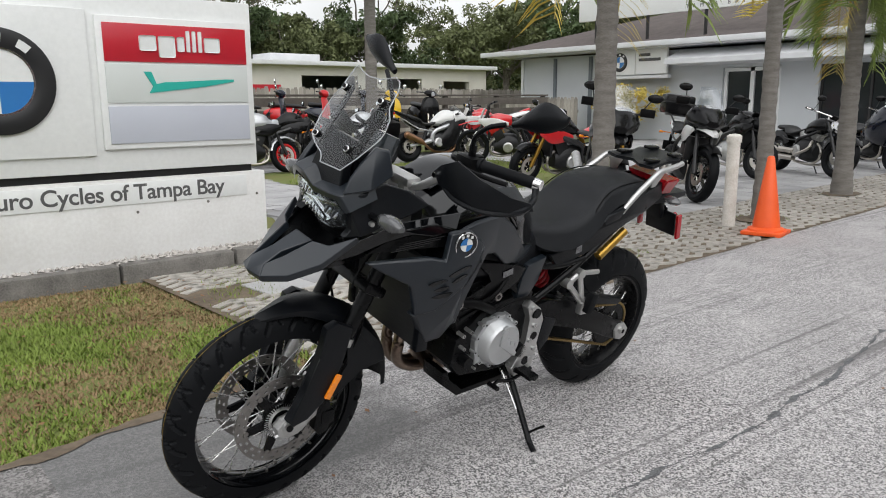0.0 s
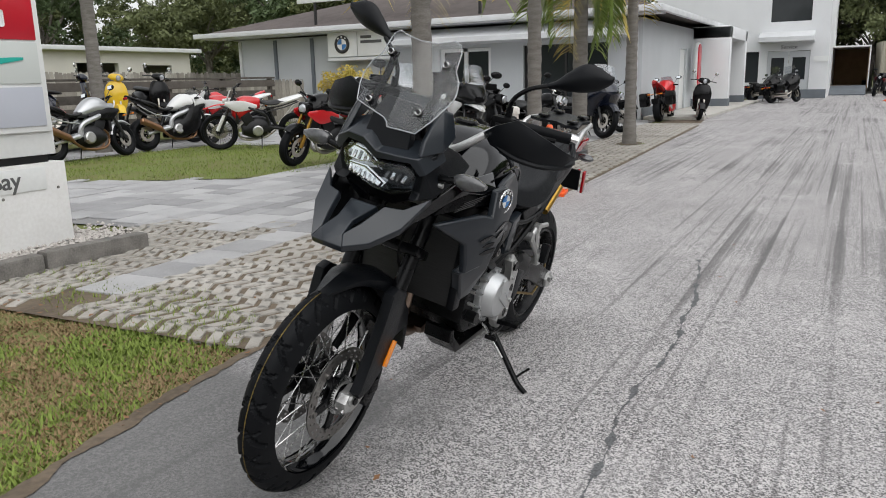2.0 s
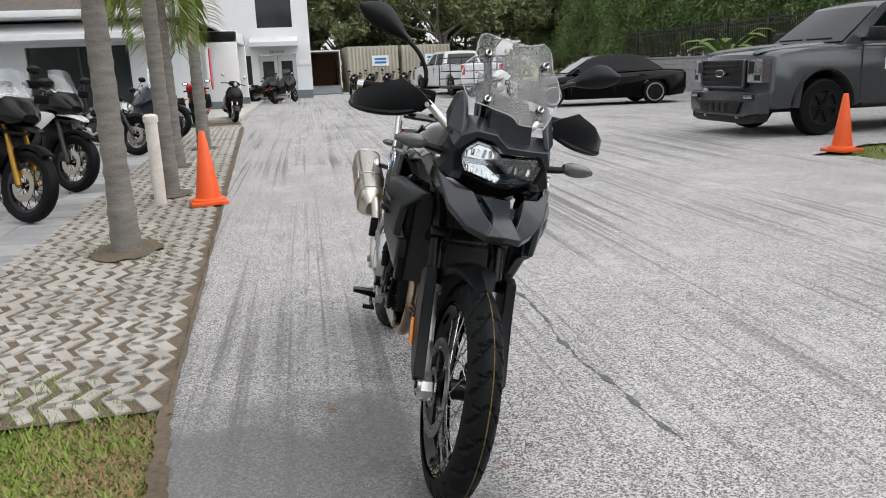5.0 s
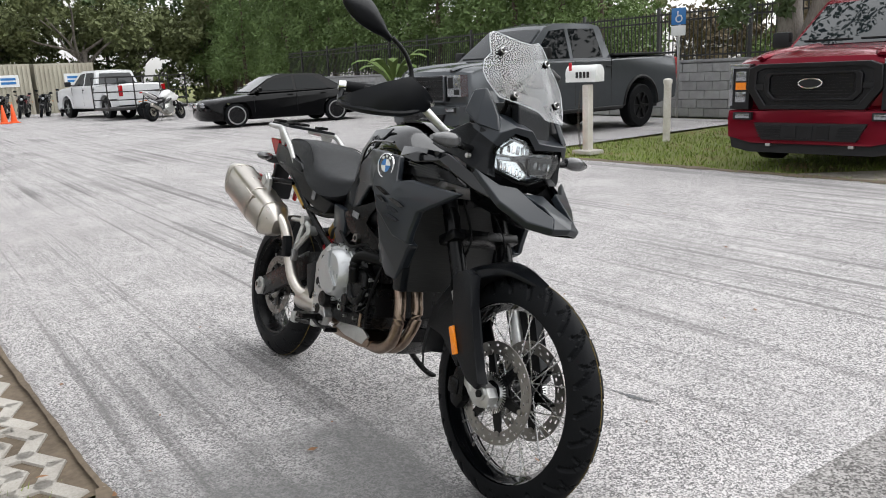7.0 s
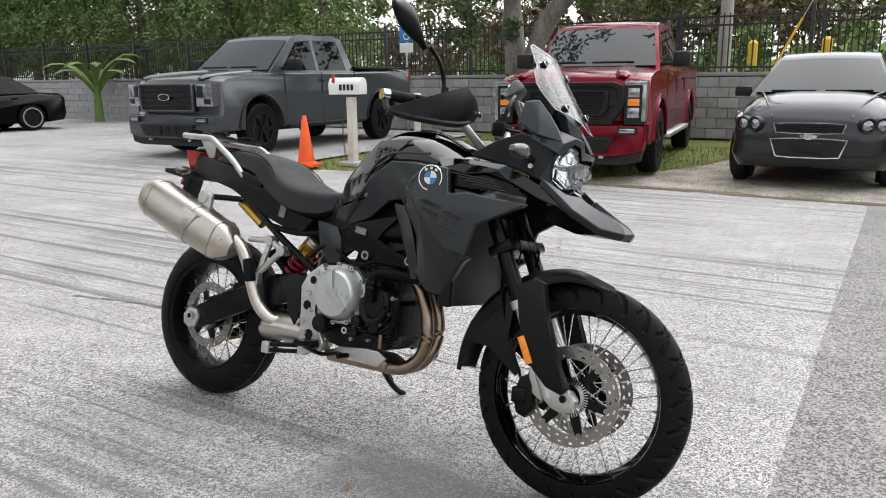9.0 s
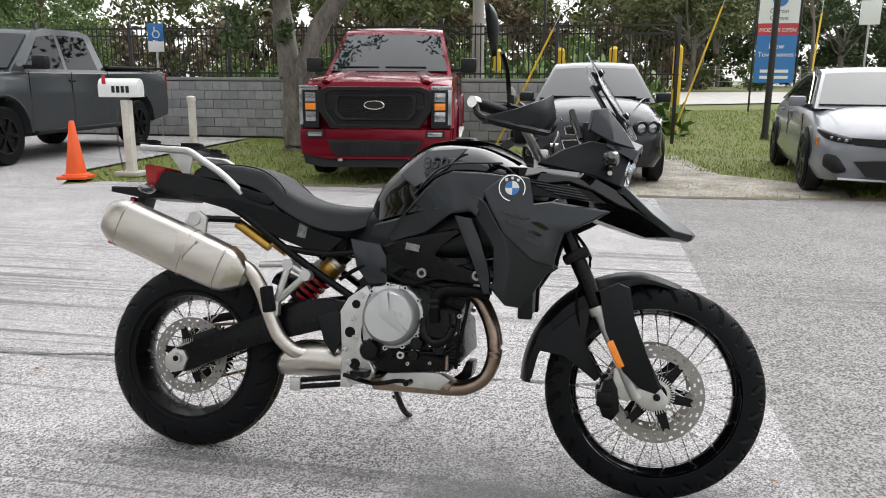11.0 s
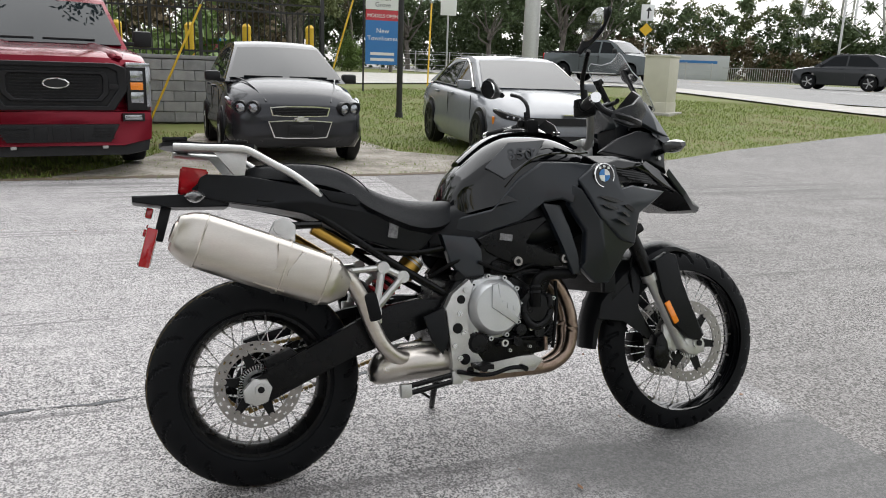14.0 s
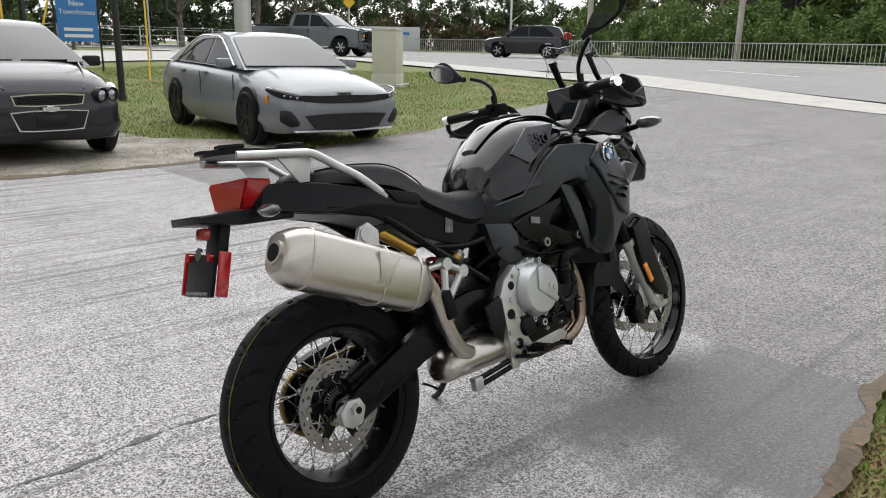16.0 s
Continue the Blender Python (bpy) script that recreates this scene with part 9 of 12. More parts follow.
def yellow_bush():
    rng = random.Random(6)
    cl = [(rng.gauss(0, 0.35), rng.gauss(0, 0.55), rng.uniform(0.7, 1.55), rng.uniform(0.15, 0.3)) for _ in range(45)]
    t = thing("flowering_shrub", pose(-17.2, -12.8, 0), "yellow-green leafy shrub below the wall sign", "shrub")
    share("crown", leaf_mesh("crown", cl, 90, 0.05, 1.0, M_FRONDY, 4), t, Matrix())
    bm = bmesh.new()
    for i in range(5):
        limb(bm, (rng.uniform(-0.1, 0.1), rng.uniform(-0.2, 0.2), 0), (rng.uniform(-0.4, 0.4), rng.uniform(-0.5, 0.5), 1.2), 0.025, 0.01, rng, 0.2, 6)
    part("stems", bm, M_BARK, t)
    t = thing("banana_plant", pose(-19.2, 13.0, 0) @ Matrix.Scale(1.55, 4), "broad-leaved green plant against the block wall", "plant")
    for i in range(11):
        a = i * 137.5
        bm = bmesh.new()
        pts = [(0, 0), (0.35, 0.07), (0.8, 0.12), (1.1, 0.08), (1.3, 0.0)]
        rows = []
        for d, w in pts:
            z = 0.6 + 1.15 * d - 0.62 * d * d
            rows.append([bm.verts.new((d * 0.7, -w, z - 0.03)), bm.verts.new((d * 0.7, 0, z)), bm.verts.new((d * 0.7, w, z - 0.03))])
        skin(bm, rows, False)
        part("leaf", bm, M_LEAF[3], t).matrix_basis = pose(0, 0, rng.uniform(-0.3, 0.2), 0, 0, a)
    part("stem", rod(bmesh.new(), (0, 0, 0), (0, 0, 1.0), 0.09, 0.05, 10), M_LEAF[3], t)


yellow_bush()

# ---- posts, cones, signs ----
def cone(x, y, h=0.72):
    c = thing("traffic_cone", pose(x, y, 0.0, 0, 0, 12), "orange plastic traffic cone on a flat base", "traffic cone", "traffic cones")
    bm = box(bmesh.new(), (0, 0, 0.018), (0.36, 0.36, 0.036), None, 0.008)
    part("base", bm, M_ORANGE, c)
    lo = lathe(bmesh.new(), [(0.001, 0.036), (0.17, 0.036), (0.165, 0.055), (0.125, 0.07), (0.032, h), (0.022, h + 0.012), (0.001, h + 0.012)], 28, Matrix.Rotation(radians(90), 4, "X"), False)
    part("cone_body", lo, M_ORANGE, c)


cone(-4.28, -1.32)
cone(-5.12, 6.5)
cone(-31.5, 2.6)
cone(-32.0, 3.0)


def white_post(x, y, h, r, chain=False):
    p = thing("bollard_post", pose(x, y, 0, 0, random.uniform(-1, 1), 0), "chipped white painted round bollard post", "bollard", "white bollards")
    bm = lathe(bmesh.new(), [(0.001, -0.02), (r, -0.02), (r * 1.02, 0.02), (r, 0.05), (r, h - 0.06)], 20, Matrix.Rotation(radians(90), 4, "X"), False)
    part("shaft", bm, M_POST, p)
    bm = lathe(bmesh.new(), [(r + 0.001, h - 0.07), (r + 0.012, h - 0.07), (r + 0.012, h - 0.01), (r * 0.8, h + 0.01), (0.001, h + 0.015)], 20, Matrix.Rotation(radians(90), 4, "X"), False)
    part("cap", bm, M_POST, p)


white_post(-4.5, -1.83, 0.90, 0.062)
white_post(-4.88, 9.12, 0.98, 0.06)


def mailbox():
    m = thing("mailbox", pose(-4.68, 7.05, 0), "white mailbox on a white wooden post with a chain", "mailbox")
    part("post", box(bmesh.new(), (0, 0, 0.48), (0.11, 0.11, 1.0), None, 0.008), M_POST, m)
    part("footing", box(bmesh.new(), (0, 0, 0.01), (0.36, 0.3, 0.06), None, 0.015), M_CONC, m)
    bm = bmesh.new()
    o = [(-0.11, 0), (0.11, 0)] + [(0.11 * math.cos(a), 0.13 + 0.11 * math.sin(a)) for a in np.linspace(0, math.pi, 11)]
    slab(bm, o, -0.26, 0.26, 0.008, pose(-0.06, 0, 1.02, 0, 0, 100))
    bx = part("box", bm, M_SIGN, m, "white metal letter box")
    part("flag", box(bmesh.new(), (0, 0, 0), (0.008, 0.05, 0.16), pose(-0.22, -0.13, 1.22, 0, 0, 100), 0.003), M_RED, m)
    for k in range(4):
        part("number_bar", box(bmesh.new(), (-0.112, 0.06 - k * 0.062, 0.1), (0.004, 0.042, 0.085), pose(-0.06, 0, 1.02, 0, 0, 100)), M_BLACKE, m)
    bm = bmesh.new()
    for k in range(26):
        z = 0.9 - k * 0.034
        lathe(bm, [(0.012, -0.003), (0.018, -0.003), (0.018, 0.003), (0.012, 0.003)], 8, pose(-0.08 - 0.05 * math.sin(k / 25 * 3.1), -0.06, z, 0, 0, 90 * (k % 2)))
    part("chain", bm, M_WOODD, m, "rusty chain")


mailbox()


def street_things():
    # parking sign for the disabled bay
    s = thing("parking_sign", pose(-8.0, 13.5, 0, 0, 0, 12), "blue accessible parking sign on a thin steel post", "sign")
    part("post", box(bmesh.new(), (0, 0, 1.15), (0.045, 0.03, 2.3)), M_ALU, s)
    part("sign_plate", box(bmesh.new(), (0, -0.03, 2.24), (0.34, 0.006, 0.36), None, 0.002), M_BLUE, s)
    part("lower_plate", box(bmesh.new(), (0, -0.03, 1.93), (0.34, 0.006, 0.22), None, 0.002), M_SIGN, s)
    part("symbol", lathe(bmesh.new(), [(0.06, 0), (0.085, 0), (0.085, -0.004), (0.06, -0.004)], 20, pose(0.01, -0.034, 2.19)), M_SIGN, s)
    part("symbol", box(bmesh.new(), (-0.02, -0.036, 2.29), (0.03, 0.004, 0.12)), M_SIGN, s)
    # yellow guards and playthings beyond the fence
    for i, (x, y) in enumerate(((0.6, 17.6), (1.9, 17.4), (3.4, 17.2), (-1.0, 17.8))):
        b = thing("yellow_bollard", pose(x, y, rise(x, y)), "yellow painted steel guard post beyond the fence", "bollard", "yellow bollards")
        part("shaft", rod(bmesh.new(), (0, 0, 0), (0, 0, 1.95), 0.11, seg=16), M_YELLOW, b)
        part("dome", rod(bmesh.new(), (0, 0, 1.95), (0, 0, 2.02), 0.11, 0.05, seg=16), M_YELLOW, b)
    b = thing("red_pump_cabinet", pose(1.3, 19.5, rise(1.3, 19.5)), "red steel cabinet beyond the fence", "cabinet")
    part("cabinet_body", box(bmesh.new(), (0, 0, 0.9), (0.9, 0.6, 1.3), None, 0.03), M_RED, b)
    part("cabinet_top", box(bmesh.new(), (0, 0, 1.6), (1.0, 0.7, 0.12), None, 0.02), M_BLUE, b)
    # banner
    X, Y = 6.75, 22.5
    g = rise(X, Y)
    b = thing("banner_sign", pose(X, Y, g, 0, 0, 0), "tall white, red and blue housing banner", "banner")
    part("top_panel", box(bmesh.new(), (0, 0, 3.0), (1.12, 0.04, 0.85)), M_SIGN, b, "white banner panel")
    part("red_panel", box(bmesh.new(), (0, 0, 2.40), (1.12, 0.042, 0.32)), M_RED, b)
    part("blue_panel", box(bmesh.new(), (0, 0, 1.55), (1.12, 0.044, 1.38)), M_BLUE, b)
    part("logo_shape", rod(bmesh.new(), (0, -0.02, 3.26), (0, -0.03, 3.26), 0.22, seg=20), M_BLUE, b)
    for w, z, sz, mt in (("Citron", 2.86, 0.2, M_TEXTG), ("Grove", 2.66, 0.2, M_TEXTG), ("MODELS OPEN", 2.33, 0.155, M_SIGN), ("New", 1.85, 0.22, M_SIGN), ("Townhomes", 1.62, 0.2, M_SIGN)):
        lettering("banner_letters", w, sz, mt, b, pose(0, -0.026, z, 90), "", 0.002)
    for z in (1.2, 1.02):
        part("number_bar", box(bmesh.new(), (0, -0.026, z), (0.8, 0.004, 0.09)), M_SIGN, b)
    for x in (-0.62, 0.62):
        part("banner_post", rod(bmesh.new(), (x, 0.03, 0), (x, 0.03, 3.5), 0.03, seg=8), M_IRON, b)
    # dark round pole, steel utility pole, far poles
    for nm, x, y, h, r, m, lb in (("street_pole", 5.05, 15.0, 6.5, 0.07, M_IRON, "slim black metal street pole"), ("utility_pole", 12.6, 23.5, 11, 0.30, M_ALU, "thick pale grey steel utility pole"),
                                  ("utility_pole", 44, 32, 12, 0.2, M_WOODG, "weathered wooden utility pole"), ("utility_pole", 44, 21, 12, 0.18, M_WOODG, "weathered wooden utility pole"),
                                  ("utility_pole", -1.2, 15.6, 9, 0.14, M_WOODG, "brown wooden utility pole"), ("street_pole", -0.3, 26.0, 6, 0.05, M_IRON, "slim black metal street pole"),
                                  ("street_pole", -7.2, -22.5, 8, 0.09, M_WOODG, "weathered wooden utility pole")):
        g = rise(x, y)
        p = thing(nm, pose(x, y, g - 0.02), lb, "pole")
        part("shaft", rod(bmesh.new(), (0, 0, 0), (0, 0, h), r, r * 0.8, seg=16), m, p)
        part("collar", rod(bmesh.new(), (0, 0, 0), (0, 0, 0.12), r * 1.35, r * 1.2, seg=16), m, p)
    # guy wires with yellow sleeves
    for (a, b2) in (((2.0, 13.2, 5.2), (-0.4, 12.6, 0.0)), ((5.0, 15.2, 6.0), (3.2, 14.6, 0.4)), ((6.9, 18, 6), (6.0, 15.8, 0.4))):
        w = thing("guy_wire", Matrix(), "steel guy wire with a yellow plastic sleeve", "wire", "guy wires")
        A, B3 = Vector(a), Vector(b2)
        part("wire", rod(bmesh.new(), A, B3, 0.006, seg=6), M_ALU, w)
        part("sleeve", rod(bmesh.new(), B3, B3.lerp(A, 0.42), 0.02, seg=8), M_YELLOW, w)
    # utility cabinet
    g = rise(11.9, 14.6)
    c = thing("utility_cabinet", pose(11.9, 14.6, g - 0.02, 0, 0, 35), "cream metal utility cabinet on the verge", "cabinet")
    cm = paint("cream_cabinet", (0.58, 0.56, 0.47), (0.5, 0.48, 0.4), 0.5, scale=3)
    part("cabinet_body", box(bmesh.new(), (0, 0, 0.72), (0.72, 0.65, 1.4), None, 0.02), cm, c)
    part("lid", box(bmesh.new(), (0, 0, 1.43), (0.76, 0.69, 0.05), None, 0.012), cm, c)
    part("skirt", box(bmesh.new(), (0, 0, 0.14), (0.75, 0.68, 0.3), None, 0.01), cm, c)
    part("pad", box(bmesh.new(), (0, 0, 0.0), (1.0, 0.95, 0.08), None, 0.01), M_CONC, c)
    # road signs
    for x, y, h in ((23.0, 31.5, 3.4), (10.5, 26.5, 2.9)):
        g = rise(x, y)
        s = thing("road_sign", pose(x, y, g, 0, 0, -38 if x > 20 else -10), "white lane arrow sign over a yellow diamond" if x > 20 else "back of a plain white road sign", "sign")
        part("post", rod(bmesh.new(), (0, 0, 0), (0, 0, h), 0.035, seg=8), M_ALU, s)
        part("sign_plate", box(bmesh.new(), (0, -0.05, h), (0.62, 0.01, 0.78), None, 0.003), M_SIGN, s)
        if x > 20:
            part("diamond", box(bmesh.new(), (0, 0, 0), (0.45, 0.01, 0.45), pose(0, -0.05, h - 0.82, 0, 45, 0)), M_YELLOW, s)
            part("arrow_shaft", box(bmesh.new(), (0.05, -0.06, h - 0.1), (0.07, 0.006, 0.36)), M_BLACKE, s)
            part("arrow_head", slab(bmesh.new(), [(-0.08, 0.08), (0.2, 0.08), (0.08, 0.28)], -0.064, -0.058, 0, pose(0, 0, h)), M_BLACKE, s)
    # railing across the road and lattice masts
    r = thing("pipe_railing", Matrix(), "grey galvanised picket railing along the far pavement", "railing")
    pk = mesh_of(rod(bmesh.new(), (0, 0, 0), (0, 0, 1.05), 0.02, seg=5), "baluster")
    pk.materials.append(M_ALU)
    for i in range(190):
        share("baluster", pk, r, pose(43.5, 4 + i * 0.24, 0.75))
    for z in (0.85, 1.8):
        part("rail", box(bmesh.new(), (43.5, 27, z), (0.05, 46, 0.05)), M_ALU, r)
    f = thing("mesh_fence", Matrix(), "grey chain-link fence beyond the side street", "fence")
    for i in range(16):
        part("post", rod(bmesh.new(), (4 + i * 2.4, 47, 0.7), (4 + i * 2.4, 47, 2.1), 0.04, seg=6), M_ALU, f)
    for z in (0.85, 1.2, 1.55, 1.9, 2.05):
        part("rail", box(bmesh.new(), (22, 47, z), (36, 0.02, 0.02)), M_ALU, f)
    for x, y in ((62, 56), (70, 62)):
        m = thing("lattice_mast", pose(x, y, 0.7), "tall grey steel lattice power mast", "mast")
        for sx, sy in ((1, 1), (1, -1), (-1, 1), (-1, -1)):
            part("leg", rod(bmesh.new(), (sx * 3.2, sy * 3.2, 0), (sx * 1.2, sy * 1.2, 18), 0.12, seg=6), M_ALU, m)
        for k in range(6):
            w0, w1 = 3.2 - k * 0.34, 3.2 - (k + 1) * 0.34
            for s in (1, -1):
                part("brace", rod(bmesh.new(), (-w0, s * w0, k * 3), (w1, s * w1, k * 3 + 3), 0.06, seg=5), M_ALU, m)
                part("brace", rod(bmesh.new(), (w0, s * w0, k * 3), (-w1, s * w1, k * 3 + 3), 0.06, seg=5), M_ALU, m)
    h = thing("roadside_house", pose(60, 20, 0.7, 0, 0, -60), "low brick house with a brown roof across the road", "house")
    part("wall", box(bmesh.new(), (0, 0, 1.5), (16, 8, 3), None, 0.03), paint("red_brown_brick", (0.22, 0.1, 0.07), (0.13, 0.06, 0.045), 0.9, scale=2, where="World"), h)
    part("roof", slab(bmesh.new(), [(-9, 3), (9, 3), (7, 5.2), (-7, 5.2)], -5, 5, 0.02), M_SHINGLE, h)
    s = thing("store_building", pose(47, 58, 0.7, 0, 0, -40), "distant pale grey store with a thin blue band", "building")
    part("wall", box(bmesh.new(), (0, 0, 1.1), (6, 4, 2.2), None, 0.03), M_GREYWALL, s)
    part("band", box(bmesh.new(), (0, 0, 1.6), (4, 4.06, 0.25)), M_BLUE, s)


street_things()


def compound():
    # box trailer, containers, utility trailer at the end of the drive
    t = thing("box_trailer", pose(-41.5, 0.8, 0, 0, 0, 0) @ Matrix.Scale(0.93, 4), "open white box trailer with a lowered ramp", "trailer")
    wood = paint("plywood_lining", (0.30, 0.2, 0.11), (0.2, 0.13, 0.07), 0.8, scale=3)
    for y in (-1.18, 1.18):
        part("side_wall", box(bmesh.new(), (-2.5, y, 1.45), (5, 0.06, 2.2), None, 0.01), M_SIGN, t)
    part("roof", box(bmesh.new(), (-2.5, 0, 2.57), (5.05, 2.44, 0.08), None, 0.01), M_SIGN, t)
    part("front_wall", box(bmesh.new(), (-4.95, 0, 1.45), (0.06, 2.3, 2.2)), wood, t)
    part("floor", box(bmesh.new(), (-2.5, 0, 0.42), (5, 2.36, 0.1)), wood, t)
    part("lining", box(bmesh.new(), (-2.5, 1.13, 1.45), (4.9, 0.03, 2.1)), wood, t)
    part("ramp", box(bmesh.new(), (0, 0, 0), (1.7, 2.2, 0.06), pose(0.75, 0, 0.24, 0, 15, 0)), M_DARKGREY, t)
    for y in (-1.0, 1.0):
        part("wheel", lathe(bmesh.new(), [(0.12, -0.1), (0.34, -0.1), (0.36, 0), (0.34, 0.1), (0.12, 0.1)], 20, pose(-2.8, y, 0.36)), M_RUBBER, t)
    beige = paint("beige_container_steel", (0.44, 0.42, 0.34), (0.33, 0.3, 0.24), 0.65, scale=1, fine=20, where="World")
    for i, (x, y, ya) in enumerate(((-42.5, 3.9, 4), (-42.8, 7.1, 6))):
        c = thing("shipping_container", pose(x, y, 0, 0, 0, ya), "weathered beige corrugated shipping container", "container", "containers")
        bm = box(bmesh.new(), (-1.6, 0, 1.3), (3.2, 3.0, 2.6))
        part("shell", bm, beige, c)
        for k in range(14):
            part("rib", box(bmesh.new(), (0.03, -1.4 + k * 0.215, 1.3), (0.06, 0.11, 2.45), None, 0.015), beige, c)
        part("notice", box(bmesh.new(), (0.08, 0.4, 1.75), (0.02, 1.0, 0.6)), M_SIGN, c, "white notice board with blue bars")
        for z in (1.85, 1.65):
            part("letter_bar", box(bmesh.new(), (0.095, 0.4, z), (0.01, 0.7, 0.12)), M_BLUE, c)
    u = thing("utility_trailer", pose(-28.2, 7.0, 0, 0, 0, 95), "low black open utility trailer with mesh tailgate", "trailer")
    part("deck", box(bmesh.new(), (0, 0, 0.42), (3.0, 1.7, 0.1), None, 0.01), M_IRON, u)
    for y in (-0.85, 0.85):
        for z in (0.75, 1.05, 1.6):
            part("rail", box(bmesh.new(), (0, y, z), (3.0, 0.04, 0.04)), M_IRON, u)
        for x in (-1.5, -0.5, 0.5, 1.5):
            part("upright", box(bmesh.new(), (x, y, 1.0), (0.04, 0.04, 1.2)), M_IRON, u)
        part("wheel", lathe(bmesh.new(), [(0.1, -0.08), (0.3, -0.08), (0.32, 0), (0.3, 0.08), (0.1, 0.08)], 18, pose(-0.2, y * 1.1, 0.32)), M_RUBBER, u)


compound()

# ---- parked cars ----
C_TRIM = paint("dark_car_trim", (0.012, 0.012, 0.013), (0.008, 0.008, 0.009), 0.45, scale=9, spec=0.3)
C_LAMP = paint("car_lamp", (0.50, 0.52, 0.55), (0.12, 0.125, 0.135), 0.10, 0.75, scale=22, fine=60, coat=0.9, spread=0.2)
C_RIMD = paint("dark_alloy", (0.03, 0.03, 0.032), (0.02, 0.02, 0.021), 0.3, 0.8)
C_RIMS = paint("silver_alloy", (0.5, 0.5, 0.51), (0.4, 0.4, 0.41), 0.3, 0.9)


def car_paint(name, c, metal=0.0, spec=0.32):
    return paint(name, c, tuple(v * 0.85 for v in c), 0.13, metal, scale=1.2, fine=8, spec=spec)


def hull(outline, W, arches, round_front, round_rear, tuck, z_tuck, crown, front_x, rear_x):
    """A car body: the side outline (x, z), top from nose to tail, drawn across the width, with wheel arches cut through."""
    z0 = outline[0][1]
    low = []
    for xw, zw, ra in sorted(arches, key=lambda a: a[0]):
        a0 = math.asin(max(-1, min(1, (z0 - zw) / ra)))
        angs = np.linspace(math.pi - a0, a0, 13)
        low += [(xw + ra * math.cos(t), zw + ra * math.sin(t)) for t in angs]
    ring = list(outline) + low
    bm = bmesh.new()
    layers = []
    for u in (-1, -0.985, -0.93, -0.8, -0.5, 0, 0.5, 0.8, 0.93, 0.985, 1):
        a = abs(u)
        lay = []
        for x, z in ring:
            y = u * W / 2
            y *= 1 - tuck * max(0.0, (z - z_tuck)) - (0.012 if z < z0 + 0.12 else 0)
            xx = x
            if x > front_x:
                xx = x - round_front * a ** 3 * min(1, (x - front_x) / 0.35)
            if x < rear_x:
                xx = x + round_rear * a ** 3 * min(1, (rear_x - x) / 0.35)
            zz = z - (crown * a ** 4 if z > z_tuck else 0) - (0.02 if a == 1 and z > z_tuck else 0)
            if a == 1:
                xx *= 0.997
            lay.append(bm.verts.new((xx, y, zz)))
        layers.append(lay)
    skin(bm, layers)
    bm.faces.new(layers[0][::-1])
    bm.faces.new(layers[-1])
    return bm


def cabin(prof, wb, wt, zb, zt):
    """The greenhouse: side profile (x, z) with sides leaning in."""
    bm = bmesh.new()
    def half(z):
        return wb + (wt - wb) * max(0, (z - zb)) / (zt - zb)
    rows = []
    for u in (-1, -0.93, -0.5, 0, 0.5, 0.93, 1):
        rows.append([bm.verts.new((x, half(z) * u, z + (0.0 if abs(u) == 1 else 0.025 * (1 - u * u)) * (z > zb + 0.2))) for x, z in prof])
    skin(bm, rows)
    bm.faces.new(rows[0][::-1])
    bm.faces.new(rows[-1])
    return bm, half


def car_wheel(parent, x, y, r, w, rim_r, rim_mat, spokes):
    s = 1 if y > 0 else -1
    bm = lathe(bmesh.new(), [(rim_r, -w / 2), (r - 0.03, -w / 2), (r - 0.008, -w / 2 + 0.02), (r, -w * 0.2), (r, w * 0.2), (r - 0.008, w / 2 - 0.02), (r - 0.03, w / 2), (rim_r, w / 2)], 36, pose(x, y, r))
    wh = part("wheel", bm, M_RUBBER, parent, "black car tyre on an alloy rim")
    bm = lathe(bmesh.new(), [(rim_r * 0.2, s * w * 0.34), (rim_r * 0.93, s * w * 0.30), (rim_r * 0.94, s * w * 0.49), (rim_r * 1.01, s * w * 0.5), (rim_r * 1.01, s * w * 0.2), (rim_r * 0.2, s * w * 0.2)], 36, pose(x, y, r))
    part("rim", bm, C_TRIM, wh)
    for k in range(spokes):
        for d in (-6, 6):
            m = pose(x, y, r, 0, k * 360 / spokes + d, 0)
            a = (rim_r * 0.12, rim_r * 0.95)
            bm = slab(bmesh.new(), [(a[0], -0.02), (a[1], -0.014 + d * 0.002), (a[1], 0.014 + d * 0.002), (a[0], 0.02)], s * w * 0.36, s * w * 0.47, 0.004, m)
            part("rim_spoke", bm, rim_mat, wh)
    part("hub_cap", rod(bmesh.new(), (x, y + s * w * 0.34, r), (x, y + s * w * 0.49, r), 0.05, 0.04, 16), rim_mat, wh)


def side_glass(car, half, polys, off=0.006):
    for pts in polys:
        for s in (1, -1):
            bm = bmesh.new()
            a = [bm.verts.new((x, s * (half(z) + off), z)) for x, z in pts]
            b = [bm.verts.new((x, s * (half(z) - 0.01), z)) for x, z in pts]
            bm.faces.new(a)
            bm.faces.new(b[::-1])
            skin(bm, [a, b])
            part("side_window", bm, M_SIDEGLASS, car, "dark tinted side window", 20)


